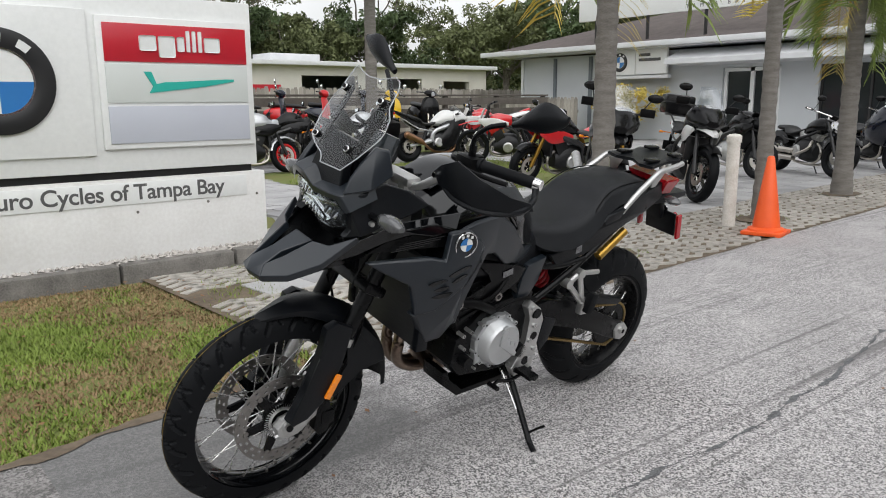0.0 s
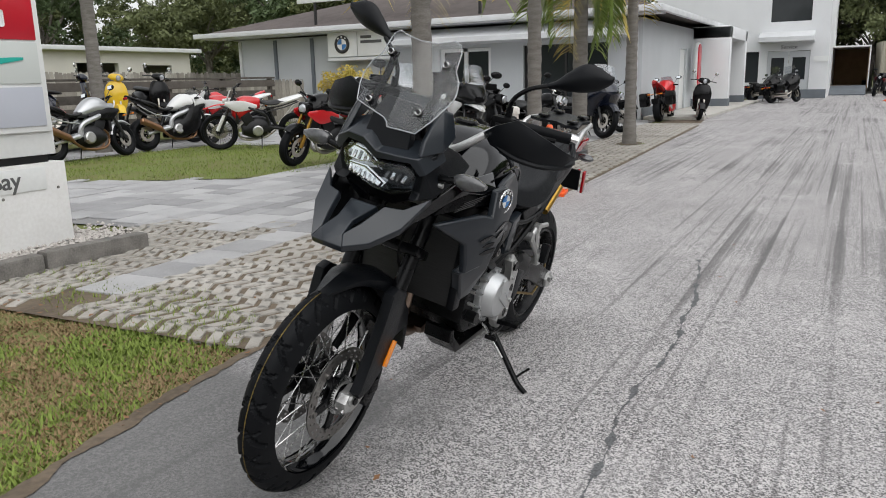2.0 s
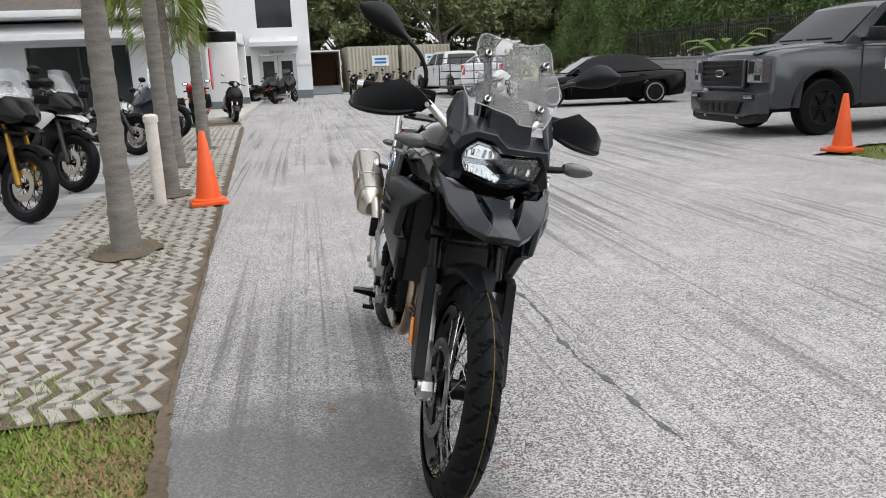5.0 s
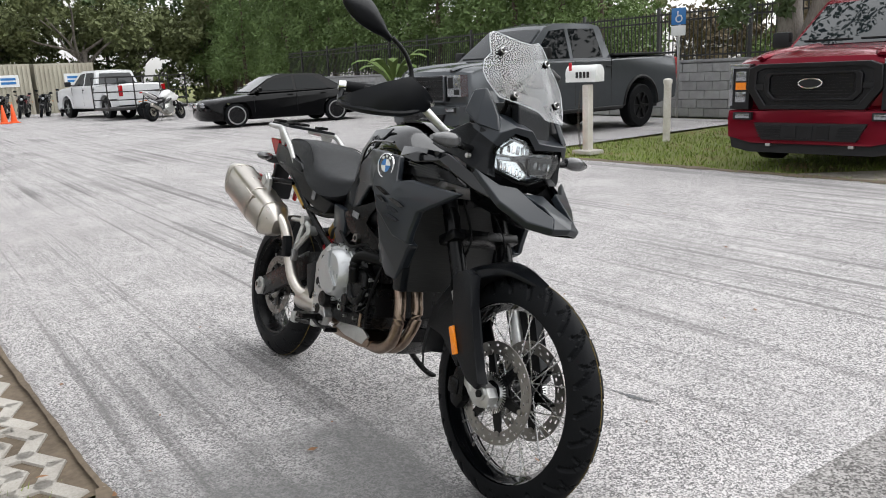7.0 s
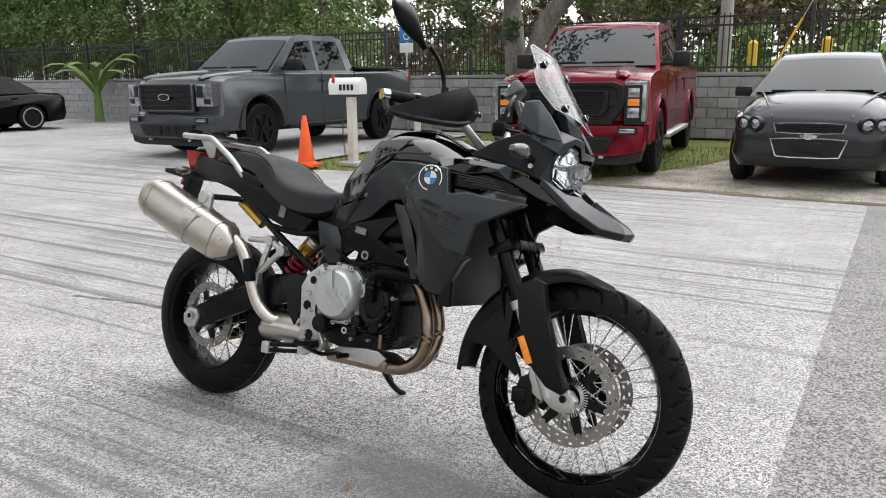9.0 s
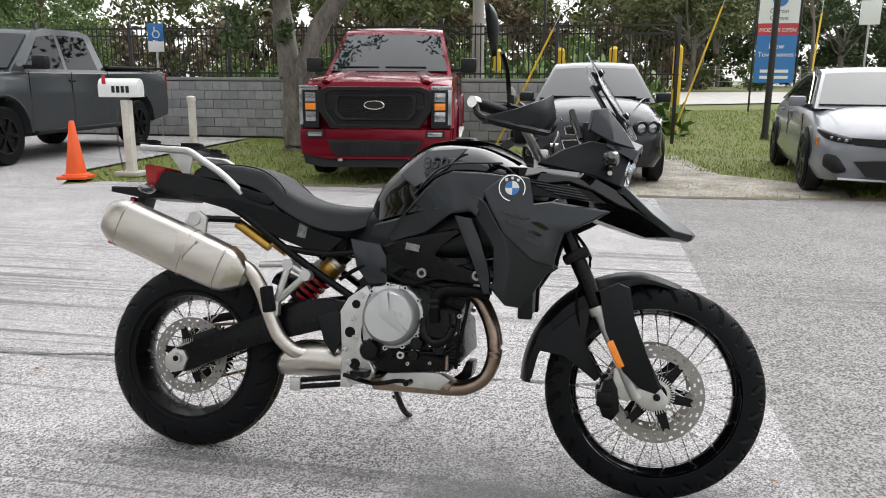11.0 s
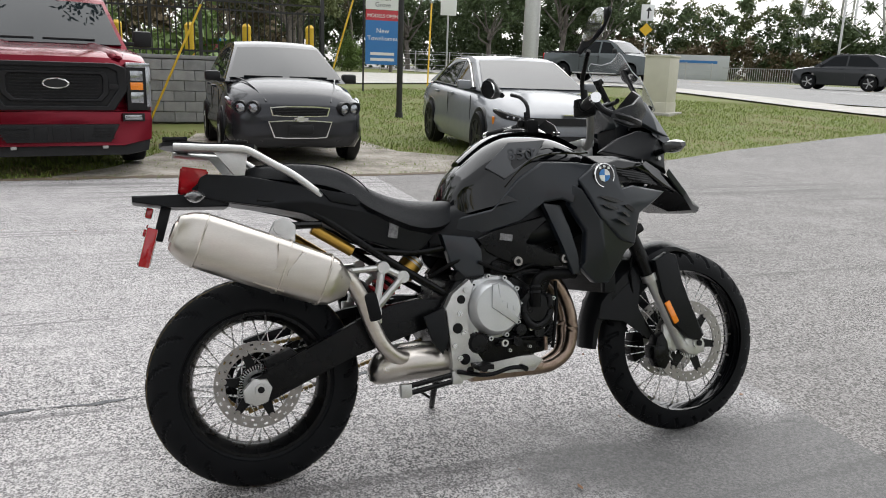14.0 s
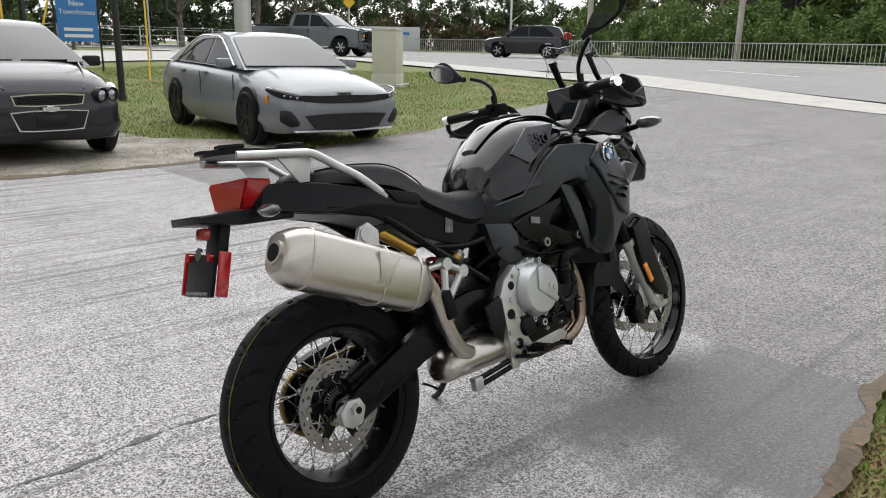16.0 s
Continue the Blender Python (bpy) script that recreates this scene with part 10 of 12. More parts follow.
def cross_glass(car, name, a, b, half, inset, lift, label):
    """A windscreen or rear pane between the profile points a (lower) and b (upper)."""
    bm = bmesh.new()
    A, Bq = Vector((a[0], 0, a[1])), Vector((b[0], 0, b[1]))
    n = Vector((-(Bq - A).z, 0, (Bq - A).x)).normalized()
    if n.z < 0:
        n = -n
    rows = []
    for f in (0.04, 0.5, 0.95):
        p = A.lerp(Bq, f)
        hw = half(p.z) - inset
        rows.append([bm.verts.new(p + n * (lift + 0.022 * (1 - u * u) * (f > 0.3)) + Vector((0, hw * u, 0))) for u in (-1, -0.5, 0, 0.5, 1)])
    skin(bm, rows, False)
    r = bmesh.ops.extrude_face_region(bm, geom=bm.faces[:])
    bmesh.ops.translate(bm, verts=[g for g in r["geom"] if isinstance(g, bmesh.types.BMVert)], vec=-n * 0.012)
    part(name, bm, M_CARGLASS, car, label, 30)


def front_box(car, name, x, y0, y1, z0, z1, mat, d=0.03, bevel=0.01, label="", both_sides=False, rz=0):
    for s in ((1, -1) if both_sides else (1,)):
        bm = box(bmesh.new(), (0, 0, 0), (d, abs(y1 - y0), z1 - z0), pose(x, s * (y0 + y1) / 2, (z0 + z1) / 2, 0, 0, -rz * s), bevel)
        part(name, bm, mat, car, label)


def pickup(at, body, label, rim, roof_tint=False, name="pickup_truck"):
    c = thing(name, at, label, "pickup truck", "parked cars")
    o = [(2.90, 0.42), (2.97, 0.50), (2.975, 0.66), (2.945, 0.70), (2.945, 1.13), (2.90, 1.20), (2.78, 1.245), (2.2, 1.295), (1.45, 1.335), (-0.95, 1.33), (-1.02, 1.34), (-2.98, 1.36), (-3.05, 1.30), (-3.06, 0.75), (-3.02, 0.52)]
    bm = hull(o, 2.02, ((1.84, 0.42, 0.52), (-1.84, 0.42, 0.52)), 0.22, 0.05, 0.10, 1.0, 0.05, 2.2, -2.8)
    part("body", bm, body, c, "", 30)
    cb, half = cabin([(1.52, 1.28), (0.72, 1.86), (0.45, 1.93), (-0.55, 1.93), (-0.80, 1.88), (-0.98, 1.28)], 0.93, 0.74, 1.28, 1.93)
    part("cab", cb, body, c, "", 30)
    cross_glass(c, "windscreen", (1.50, 1.30), (0.74, 1.84), half, 0.055, 0.022, "sloping windscreen")
    cross_glass(c, "rear_window", (-0.985, 1.36), (-0.83, 1.83), half, 0.12, 0.004, "rear window")
    side_glass(c, half, ([(1.18, 1.33), (0.62, 1.80), (0.20, 1.84), (0.20, 1.33)], [(0.10, 1.33), (0.10, 1.84), (-0.62, 1.84), (-0.74, 1.33)]))
    part("bed_floor", box(bmesh.new(), (-2.0, 0, 1.37), (1.9, 1.6, 0.02)), C_TRIM, c, "dark bed cover")
    part("underbody", box(bmesh.new(), (0, 0, 0.55), (5.4, 1.5, 0.4)), C_TRIM, c)
    for x in (1.84, -1.84):
        for y in (0.88, -0.88):
            car_wheel(c, x, y, 0.41, 0.27, 0.255, rim, 6)
    # face
    def nose(y):
        return 2.985 - 0.16 * max(0.0, abs(y) - 0.45) ** 1.5
    def face_plate(name, mat, pts, x, d, label="", bevel=0.0):
        """A plate on the nose with the (y, z) outline, bent back towards the sides."""
        bm = bmesh.new()
        rows = [[bm.verts.new((nose(y) + x + e, y, z)) for y, z in pts] for e in (0.0, -d)]
        f = bm.faces.new(rows[0])
        bm.faces.new(rows[1][::-1])
        es = list(f.edges)
        skin(bm, rows)
        if bevel:
            bmesh.ops.bevel(bm, geom=es, offset=bevel, segments=2, affect="EDGES", profile=0.6)
        return part(name, bm, mat, c, label, 25)
    def face_ring(name, mat, pts, k, x, d, zc, label=""):
        bm = bmesh.new()
        rows = []
        for q, e in ((1.0, -d), (1.0, 0.0), (k, 0.0), (k, -d)):
            rows.append([bm.verts.new((nose(y) + x + e, y * q, zc + (z - zc) * q * (0.94 if q < 1 else 1))) for y, z in pts])
        skin(bm, rows + rows[:1])
        return soften(part(name, bm, mat, c, label, 25), 0.012)
    def even_pair(pts):
        return pts + [(-y, z) for y, z in pts[::-1]]
    if not roof_tint:
        hexa = even_pair([(-0.60, 1.145), (-0.725, 1.10), (-0.735, 0.88), (-0.58, 0.665)])[::-1]
        inner = even_pair([(-0.50, 1.055), (-0.535, 1.02), (-0.535, 0.835), (-0.455, 0.755)])[::-1]
        face_plate("grille", C_TRIM, [(y * 0.96, 0.9 + (z - 0.9) * 0.95) for y, z in hexa], 0.0, 0.08, "black mesh grille")
        face_ring("grille_frame", C_RIMD, hexa, 0.86, 0.045, 0.09, 0.9, "gunmetal grille frame")
        face_ring("grille_loop", C_RIMD, inner, 0.88, 0.035, 0.06, 0.905)
        for k in range(9):
            face_plate("grille_slat", C_RIMD, [(-0.44, 0.785 + k * 0.031), (0.44, 0.785 + k * 0.031), (0.44, 0.797 + k * 0.031), (-0.44, 0.797 + k * 0.031)], 0.006, 0.02)
        for y in (-0.635, 0.635):
            face_plate("grille_bar", C_RIMD, [(y - 0.10, 0.875), (y + 0.10, 0.875), (y + 0.10, 0.935), (y - 0.10, 0.935)], 0.03, 0.05, "", 0.01)
    else:
        rect = even_pair([(-0.60, 1.135), (-0.625, 1.12), (-0.625, 0.74), (-0.60, 0.715)])[::-1]
        face_plate("grille", C_TRIM, rect, 0.0, 0.08, "black barred grille")
        face_ring("grille_frame", body, rect, 0.93, 0.04, 0.08, 0.93, "grey grille frame")
        for z in (0.80, 0.88, 0.96, 1.04):
            face_plate("grille_bar", C_RIMD, [(-0.57, z - 0.014), (0.57, z - 0.014), (0.57, z + 0.014), (-0.57, z + 0.014)], 0.025, 0.04, "", 0.006)
    oval = np.linspace(0, math.tau, 29)[:-1]
    face_plate("emblem_oval", M_CHROME, [(0.135 * math.cos(t), 0.935 + 0.055 * math.sin(t)) for t in oval], 0.056, 0.04, "plain oval emblem", 0.006)
    face_plate("emblem_field", C_TRIM, [(0.118 * math.cos(t), 0.935 + 0.042 * math.sin(t)) for t in oval], 0.060, 0.03)
    for s in (1, -1):
        def lamp_bit(name, mat, y0, y1, z0, z1, x, d, label="", bevel=0.008):
            o = [(s * y0, z0), (s * y1, z0), (s * y1, z1), (s * y0, z1)]
            return face_plate(name, mat, o if s > 0 else o[::-1], x, d, label, bevel)
        if not roof_tint:
            lamp_bit("headlight", C_TRIM, 0.725, 0.975, 0.665, 1.145, 0.012, 0.16, "tall headlight with a pale bracket and amber lamp")
            lamp_bit("lamp_bracket", C_LAMP, 0.725, 0.985, 1.105, 1.155, 0.028, 0.14)
            lamp_bit("lamp_bracket", C_LAMP, 0.935, 0.985, 0.70, 1.12, 0.028, 0.14)
            lamp_bit("lamp_light", C_LAMP, 0.765, 0.905, 0.97, 1.075, 0.020, 0.05, "clear lamp")
            lamp_bit("turn_lamp", M_AMBER, 0.765, 0.905, 0.875, 0.955, 0.020, 0.05, "amber lamp")
            lamp_bit("lamp_light", C_LAMP, 0.765, 0.905, 0.74, 0.855, 0.020, 0.05, "clear lamp")
        else:
            lamp_bit("headlight", C_LAMP, 0.66, 0.97, 0.80, 1.13, 0.0, 0.16, "wide clear headlight")
            lamp_bit("lamp_dark", C_TRIM, 0.69, 0.80, 0.93, 1.10, 0.008, 0.05)
            lamp_bit("lamp_dark", C_TRIM, 0.82, 0.94, 0.83, 0.91, 0.008, 0.05)
        lamp_bit("fog_lamp", C_TRIM, 0.66, 0.90, 0.555, 0.635, 0.066, 0.08, "slim fog lamp")
        lamp_bit("fog_glass", C_LAMP, 0.68, 0.87, 0.57, 0.622, 0.070, 0.04)
        front_box(c, "tow_hook", 2.96, s * 0.46 - 0.03, s * 0.46 + 0.03, 0.27, 0.31, M_ALU, 0.08, 0.01)
    face_plate("bumper", body, even_pair([(-0.97, 0.655), (-0.985, 0.56), (-0.97, 0.36), (-0.66, 0.30)])[::-1], 0.055, 0.22, "body-coloured bumper", 0.035)
    face_plate("bumper_opening", C_TRIM, even_pair([(-0.62, 0.525), (-0.52, 0.345)])[::-1], 0.062, 0.05, "black bumper inset", 0.006)
    for k in range(3):
        face_plate("opening_frame", C_RIMD, [(-0.25 + 0.18 * k, 0.365), (-0.25 + 0.18 * k + 0.13, 0.365), (-0.25 + 0.18 * k + 0.13, 0.50), (-0.25 + 0.18 * k, 0.50)], 0.0655, 0.03, "", 0.006)
    for s in (1, -1):
        for k in range(5):
            face_plate("inset_slat", C_RIMD, [(s * 0.43 - 0.13 + 0.012 * k * s, 0.375 + k * 0.027), (s * 0.43 + 0.13 - 0.0 * k, 0.375 + k * 0.027), (s * 0.43 + 0.13, 0.387 + k * 0.027), (s * 0.43 - 0.13 + 0.012 * k * s, 0.387 + k * 0.027)], 0.066, 0.02)
    face_plate("lower_valance", C_TRIM, even_pair([(-0.96, 0.37), (-0.93, 0.24), (-0.70, 0.20)])[::-1], 0.02, 0.20, "black lower valance", 0.02)
    for s in (1, -1):
        part("mirror", box(bmesh.new(), (1.12, s * 1.17, 1.42), (0.14, 0.24, 0.2), None, 0.04), C_TRIM, c, "large black door mirror")
        part("mirror_arm", box(bmesh.new(), (1.14, s * 1.0, 1.36), (0.08, 0.2, 0.05), None, 0.01), C_TRIM, c)
        part("running_board", box(bmesh.new(), (0.0, s * 1.0, 0.42), (2.4, 0.14, 0.06), None, 0.02), C_TRIM if roof_tint else M_ALU, c, "running board")
        for x in (0.12, -0.85):
            part("door_handle", box(bmesh.new(), (x, s * 0.985, 1.16), (0.17, 0.05, 0.035), None, 0.01), C_TRIM, c)
        for x in (1.2, 0.15, -0.9):
            part("door_seam", box(bmesh.new(), (x, s * 1.005, 0.9), (0.010, 0.012, 0.78)), C_TRIM, c)
        part("tail_lamp", box(bmesh.new(), (-3.02, s * 0.9, 1.08), (0.1, 0.16, 0.42), None, 0.02), M_REDLENS, c, "red tail lamp")
        for xw in (1.84, -1.84):
            bm = bmesh.new()
            pts = [(xw + 0.545 * math.cos(t), s * 1.008, 0.42 + 0.545 * math.sin(t)) for t in np.linspace(0.05, math.pi - 0.05, 15)]
            part("arch_trim", tube(bm, pts, 0.03, 6, 1), body if not roof_tint else C_TRIM, c)
        part("bed_rail", box(bmesh.new(), (-2.0, s * 0.93, 1.375), (2.05, 0.12, 0.04), None, 0.01), C_TRIM, c)
        part("wiper", box(bmesh.new(), (1.42, s * 0.35 - 0.1, 1.39), (0.03, 0.6, 0.015)), C_TRIM, c)
    for k in (-1, 1):
        secs = [[(x, k * (y - w), z - 0.02), (x, k * (y - w * 0.5), z + h), (x, k * (y + w * 0.4), z + h * 0.8), (x, k * (y + w), z - 0.02)] for x, y, w, z, h in
                ((2.86, 0.66, 0.05, 1.215, 0.004), (2.7, 0.64, 0.09, 1.247, 0.022), (2.2, 0.58, 0.11, 1.288, 0.030), (1.6, 0.52, 0.10, 1.325, 0.022))]
        part("hood_ridge", loft(bmesh.new(), secs, 4, 3), body, c, "", 60)
    return c


pickup(pose(-1.62, 9.74, 0, 0, 0, -82) @ Matrix.Diagonal((1, 0.945, 1.03, 1)), car_paint("ruby_red_car_paint", (0.17, 0.0025, 0.014), 0.4), "bright ruby red crew-cab pickup parked nose-out on grass", C_RIMD)
pickup(pose(-8.0, 9.3, 0, 0, 0, -88) @ Matrix.Diagonal((0.98, 0.98, 1.05, 1)), car_paint("grey_car_paint", (0.085, 0.092, 0.10), 0.35, 0.45), "dark grey crew-cab pickup parked beside the block wall", C_RIMD, True)
pickup(pose(-32.0, 6.7, 0, 0, 0, 192), car_paint("white_car_paint", (0.75, 0.76, 0.77)), "white crew-cab pickup by the containers", C_RIMS)


def flowing_body(stations):
    """A rounded body through stations (x, sill z, sill half width, side z, side half width, shoulder z, shoulder half width, top z)."""
    secs = []
    for x, z0, w0, z1, w1, z2, w2, z3 in stations:
        h = [(x, w0, z0), (x, w1, z1), (x, w1 * 0.985, (z1 + z2) / 2), (x, w2, z2), (x, w2 * 0.62, z3 - (z3 - z2) * 0.15)]
        secs.append([(x, 0, z0)] + h + [(x, 0, z3)] + [(a, -b, c) for a, b, c in h[::-1]])
    return loft(bmesh.new(), secs, 4, 2)


def sedan(at, body, label, spec, name="car"):
    c = thing(name, at, label, "car", "parked cars")
    W, wb, r = spec["W"], spec["wb"], spec["r"]
    xf, xr = wb / 2, -wb / 2
    bm = hull(spec["outline"], W, ((xf, r + 0.01, r + 0.075), (xr, r + 0.01, r + 0.075)), spec["rf"], spec["rr"], 0.16, spec["zt"], spec["crown"], spec["fx"], spec["rx"])
    if "stations" in spec:
        bm.free()
        bm = flowing_body(spec["stations"])
        for x in (xf, xr):
            for q in (1, -1):
                part("wheel_arch", lathe(bmesh.new(), [(0.001, q * (W / 2 - 0.14)), (0.001, q * (W / 2 + 0.004)), (r + 0.045, q * (W / 2 + 0.004)), (r + 0.055, q * (W / 2 - 0.02)), (r + 0.05, q * (W / 2 - 0.14))], 36, pose(x, 0, r + 0.01), False), C_TRIM, c)
    part("body", bm, body, c, "", 50)
    cb, half = cabin(spec["cabin"], W / 2 * spec.get("cw", (0.90, 0.66))[0], W / 2 * spec.get("cw", (0.90, 0.66))[1], spec["zb"], spec["zr"])
    part("roof", cb, body, c, "", 30)
    for nm, a, b in spec["panes"]:
        cross_glass(c, nm, a, b, half, 0.045, 0.020, "sloping glass pane")
    side_glass(c, half, spec["sides"])
    part("underbody", box(bmesh.new(), (0, 0, 0.38), (wb + 1.2, W * 0.72, 0.3)), C_TRIM, c)
    for x in (xf, xr):
        for y in (W / 2 - 0.12, -W / 2 + 0.12):
            if "stations" in spec:
                q = 1 if y > 0 else -1
                car_wheel(c, x, q * (W / 2 + 0.006), r, 0.075, spec["rim"], spec["rim_mat"], spec["spokes"])
                part("inner_tyre", lathe(bmesh.new(), [(0.12, q * (W / 2 - 0.19)), (r - 0.01, q * (W / 2 - 0.19)), (r - 0.004, q * (W / 2 - 0.16)), (r - 0.004, q * (W / 2 - 0.01)), (0.12, q * (W / 2 - 0.01))], 36, pose(x, 0, r)), M_RUBBER, c)
            else:
                car_wheel(c, x, y, r, 0.215, spec["rim"], spec["rim_mat"], spec["spokes"])
    for s in (1, -1):
        mx, mz = spec["mirror"]
        part("mirror", box(bmesh.new(), (mx, s * (W / 2 + 0.06), mz), (0.12, 0.2, 0.13), None, 0.035), spec.get("mirror_mat", body), c, "door mirror")
        part("mirror_arm", box(bmesh.new(), (mx + 0.02, s * (W / 2 - 0.07), mz - 0.05), (0.06, 0.16, 0.04), None, 0.01), C_TRIM, c)
        for x in spec["seams"]:
            part("door_seam", box(bmesh.new(), (x, s * (W / 2 - 0.002), 0.62), (0.008, 0.012, 0.5)), C_TRIM, c)
        for x in spec["handles"]:
            part("door_handle", box(bmesh.new(), (x, s * (W / 2 - 0.015), spec["zb"] - 0.10), (0.16, 0.05, 0.03), None, 0.008), body, c)
    return c


def hatchback():
    body = car_paint("charcoal_car_paint", (0.034, 0.0355, 0.040), 0.3, 0.45)
    spec = dict(cw=(0.92, 0.64), W=1.73, wb=2.525, r=0.31, rim=0.20, rim_mat=C_RIMS, spokes=5, rf=0.34, rr=0.15, zt=0.75, crown=0.10, fx=1.35, rx=-1.6, zb=0.98, zr=1.50,
                outline=[(1.98, 0.22), (2.05, 0.36), (2.06, 0.58), (2.00, 0.78), (1.80, 0.90), (1.3, 1.0), (1.05, 1.03), (-1.75, 1.06), (-1.92, 0.9), (-1.95, 0.5), (-1.90, 0.25)],
                cabin=[(1.12, 0.98), (0.30, 1.44), (-0.05, 1.50), (-0.9, 1.50), (-1.5, 1.40), (-1.85, 0.98)],
                panes=(("windscreen", (1.10, 1.0), (0.32, 1.425)), ("rear_window", (-1.80, 1.05), (-1.53, 1.38))),
                sides=([(0.78, 1.03), (0.18, 1.38), (-0.25, 1.42), (-0.25, 1.03)], [(-0.33, 1.03), (-0.33, 1.42), (-0.95, 1.40), (-1.15, 1.03)]),
                stations=((2.06, 0.34, 0.40, 0.48, 0.50, 0.60, 0.46, 0.66), (2.0, 0.24, 0.62, 0.48, 0.70, 0.68, 0.62, 0.76), (1.86, 0.21, 0.74, 0.5, 0.80, 0.78, 0.68, 0.88), (1.6, 0.2, 0.80, 0.52, 0.85, 0.87, 0.73, 0.97),
                          (1.1, 0.2, 0.82, 0.55, 0.862, 0.93, 0.77, 1.05), (0.0, 0.2, 0.82, 0.56, 0.862, 0.95, 0.80, 1.0), (-1.4, 0.2, 0.82, 0.58, 0.862, 0.98, 0.80, 1.03), (-1.85, 0.24, 0.76, 0.58, 0.82, 0.96, 0.76, 1.02), (-1.97, 0.34, 0.66, 0.6, 0.72, 0.86, 0.68, 0.92)),
                mirror=(0.78, 1.04), mirror_mat=C_TRIM, seams=(0.85, -0.29), handles=(-0.12, -1.0))
    c = sedan(pose(1.40, 9.42, 0, 0, 0, -89.5), body, "charcoal grey hatchback with round twin headlights parked on sand", spec, "hatchback_car")
    def mouth(name, mat, pts, x, label=""):
        """A plate on the nose, (y, z) outline, curved back towards the sides."""
        bm = bmesh.new()
        rows = []
        for d in (0.0, -0.10):
            rows.append([bm.verts.new((x + 0.012 - 0.25 * max(0, abs(y) - 0.36) + d, y, z)) for y, z in pts])
        bm.faces.new(rows[0])
        bm.faces.new(rows[1][::-1])
        skin(bm, rows)
        part(name, bm, mat, c, label, 20)
    mouth("grille_surround", M_CHROME, [(-0.37, 0.715), (-0.172, 0.73), (0.172, 0.73), (0.37, 0.715), (0.344, 0.61), (0.172, 0.60), (-0.172, 0.60), (-0.344, 0.61)], 2.068)
    mouth("upper_grille", C_TRIM, [(-0.353, 0.703), (-0.172, 0.716), (0.172, 0.716), (0.353, 0.703), (0.327, 0.62), (0.172, 0.612), (-0.172, 0.612), (-0.327, 0.62)], 2.075, "black mesh upper grille")
    mouth("grille_surround", M_CHROME, [(-0.396, 0.545), (-0.172, 0.56), (0.172, 0.56), (0.396, 0.545), (0.327, 0.345), (0.172, 0.335), (-0.172, 0.335), (-0.327, 0.345)], 2.088)
    mouth("lower_grille", C_TRIM, [(-0.378, 0.533), (-0.172, 0.547), (0.172, 0.547), (0.378, 0.533), (0.314, 0.358), (0.172, 0.348), (-0.172, 0.348), (-0.314, 0.358)], 2.095, "black lower grille")
    m = pose(2.105, 0, 0.575, 0, 0, 90)
    part("emblem_shape", slab(bmesh.new(), [(-0.095, -0.018), (-0.035, -0.018), (-0.03, -0.034), (0.042, -0.034), (0.036, -0.018), (0.085, -0.018), (0.095, 0.018), (0.035, 0.018), (0.03, 0.034), (-0.042, 0.034), (-0.036, 0.018), (-0.085, 0.018)], -0.015, 0.012, 0.004, m), M_CHROME, c, "plain chrome emblem")
    for k in range(5):
        front_box(c, "grille_slat", 2.092, -0.31, 0.31, 0.622 + 0.019 * k, 0.628 + 0.019 * k, C_RIMD, 0.02, 0.002)
    for q in (1, -1):
        part("hood_crease", tube(bmesh.new(), [(1.98, q * 0.40, 0.775), (1.7, q * 0.50, 0.925), (1.3, q * 0.60, 1.012), (1.1, q * 0.66, 1.032)], 0.010, 6), body, c)
        part("bumper_crease", tube(bmesh.new(), [(1.90, q * 0.76, 0.48), (1.99, q * 0.62, 0.36), (2.04, q * 0.46, 0.30)], 0.016, 6), C_TRIM, c)
    front_box(c, "plate_mount", 2.105, -0.15, 0.15, 0.39, 0.51, C_RIMD, 0.03, 0.006)
    for s in (1, -1):
        for y, x in ((0.56, 2.03), (0.70, 1.945)):
            at = pose(x, s * y, 0.70, 0, 0, -90 + s * 26)
            part("lamp_bezel", lathe(bmesh.new(), [(0.066, 0.03), (0.082, 0.035), (0.086, -0.05), (0.066, -0.05)], 24, at), C_TRIM, c)
            part("headlight", lathe(bmesh.new(), [(0.001, 0.035), (0.045, 0.028), (0.066, 0.01), (0.066, -0.06), (0.001, -0.06)], 24, at, False), C_LAMP, c, "round headlight")
        part("corner_lamp", loft(bmesh.new(), [[(x, s * y, z0), (x - 0.02, s * (y + 0.03), (z0 + z1) / 2), (x, s * y, z1), (x - 0.08, s * (y - 0.05), (z0 + z1) / 2)] for x, y, z0, z1 in ((1.90, 0.78, 0.66, 0.77), (1.78, 0.81, 0.69, 0.80), (1.60, 0.83, 0.76, 0.82))], 3, 2), C_LAMP, c)
        part("fog_pocket", box(bmesh.new(), (0, 0, 0), (0.06, 0.17, 0.10), pose(1.935, s * 0.64, 0.40, 0, 0, s * 30), 0.03), C_TRIM, c)
        part("wiper", box(bmesh.new(), (1.06, s * 0.3, 1.055), (0.03, 0.5, 0.012)), C_TRIM, c)


hatchback()


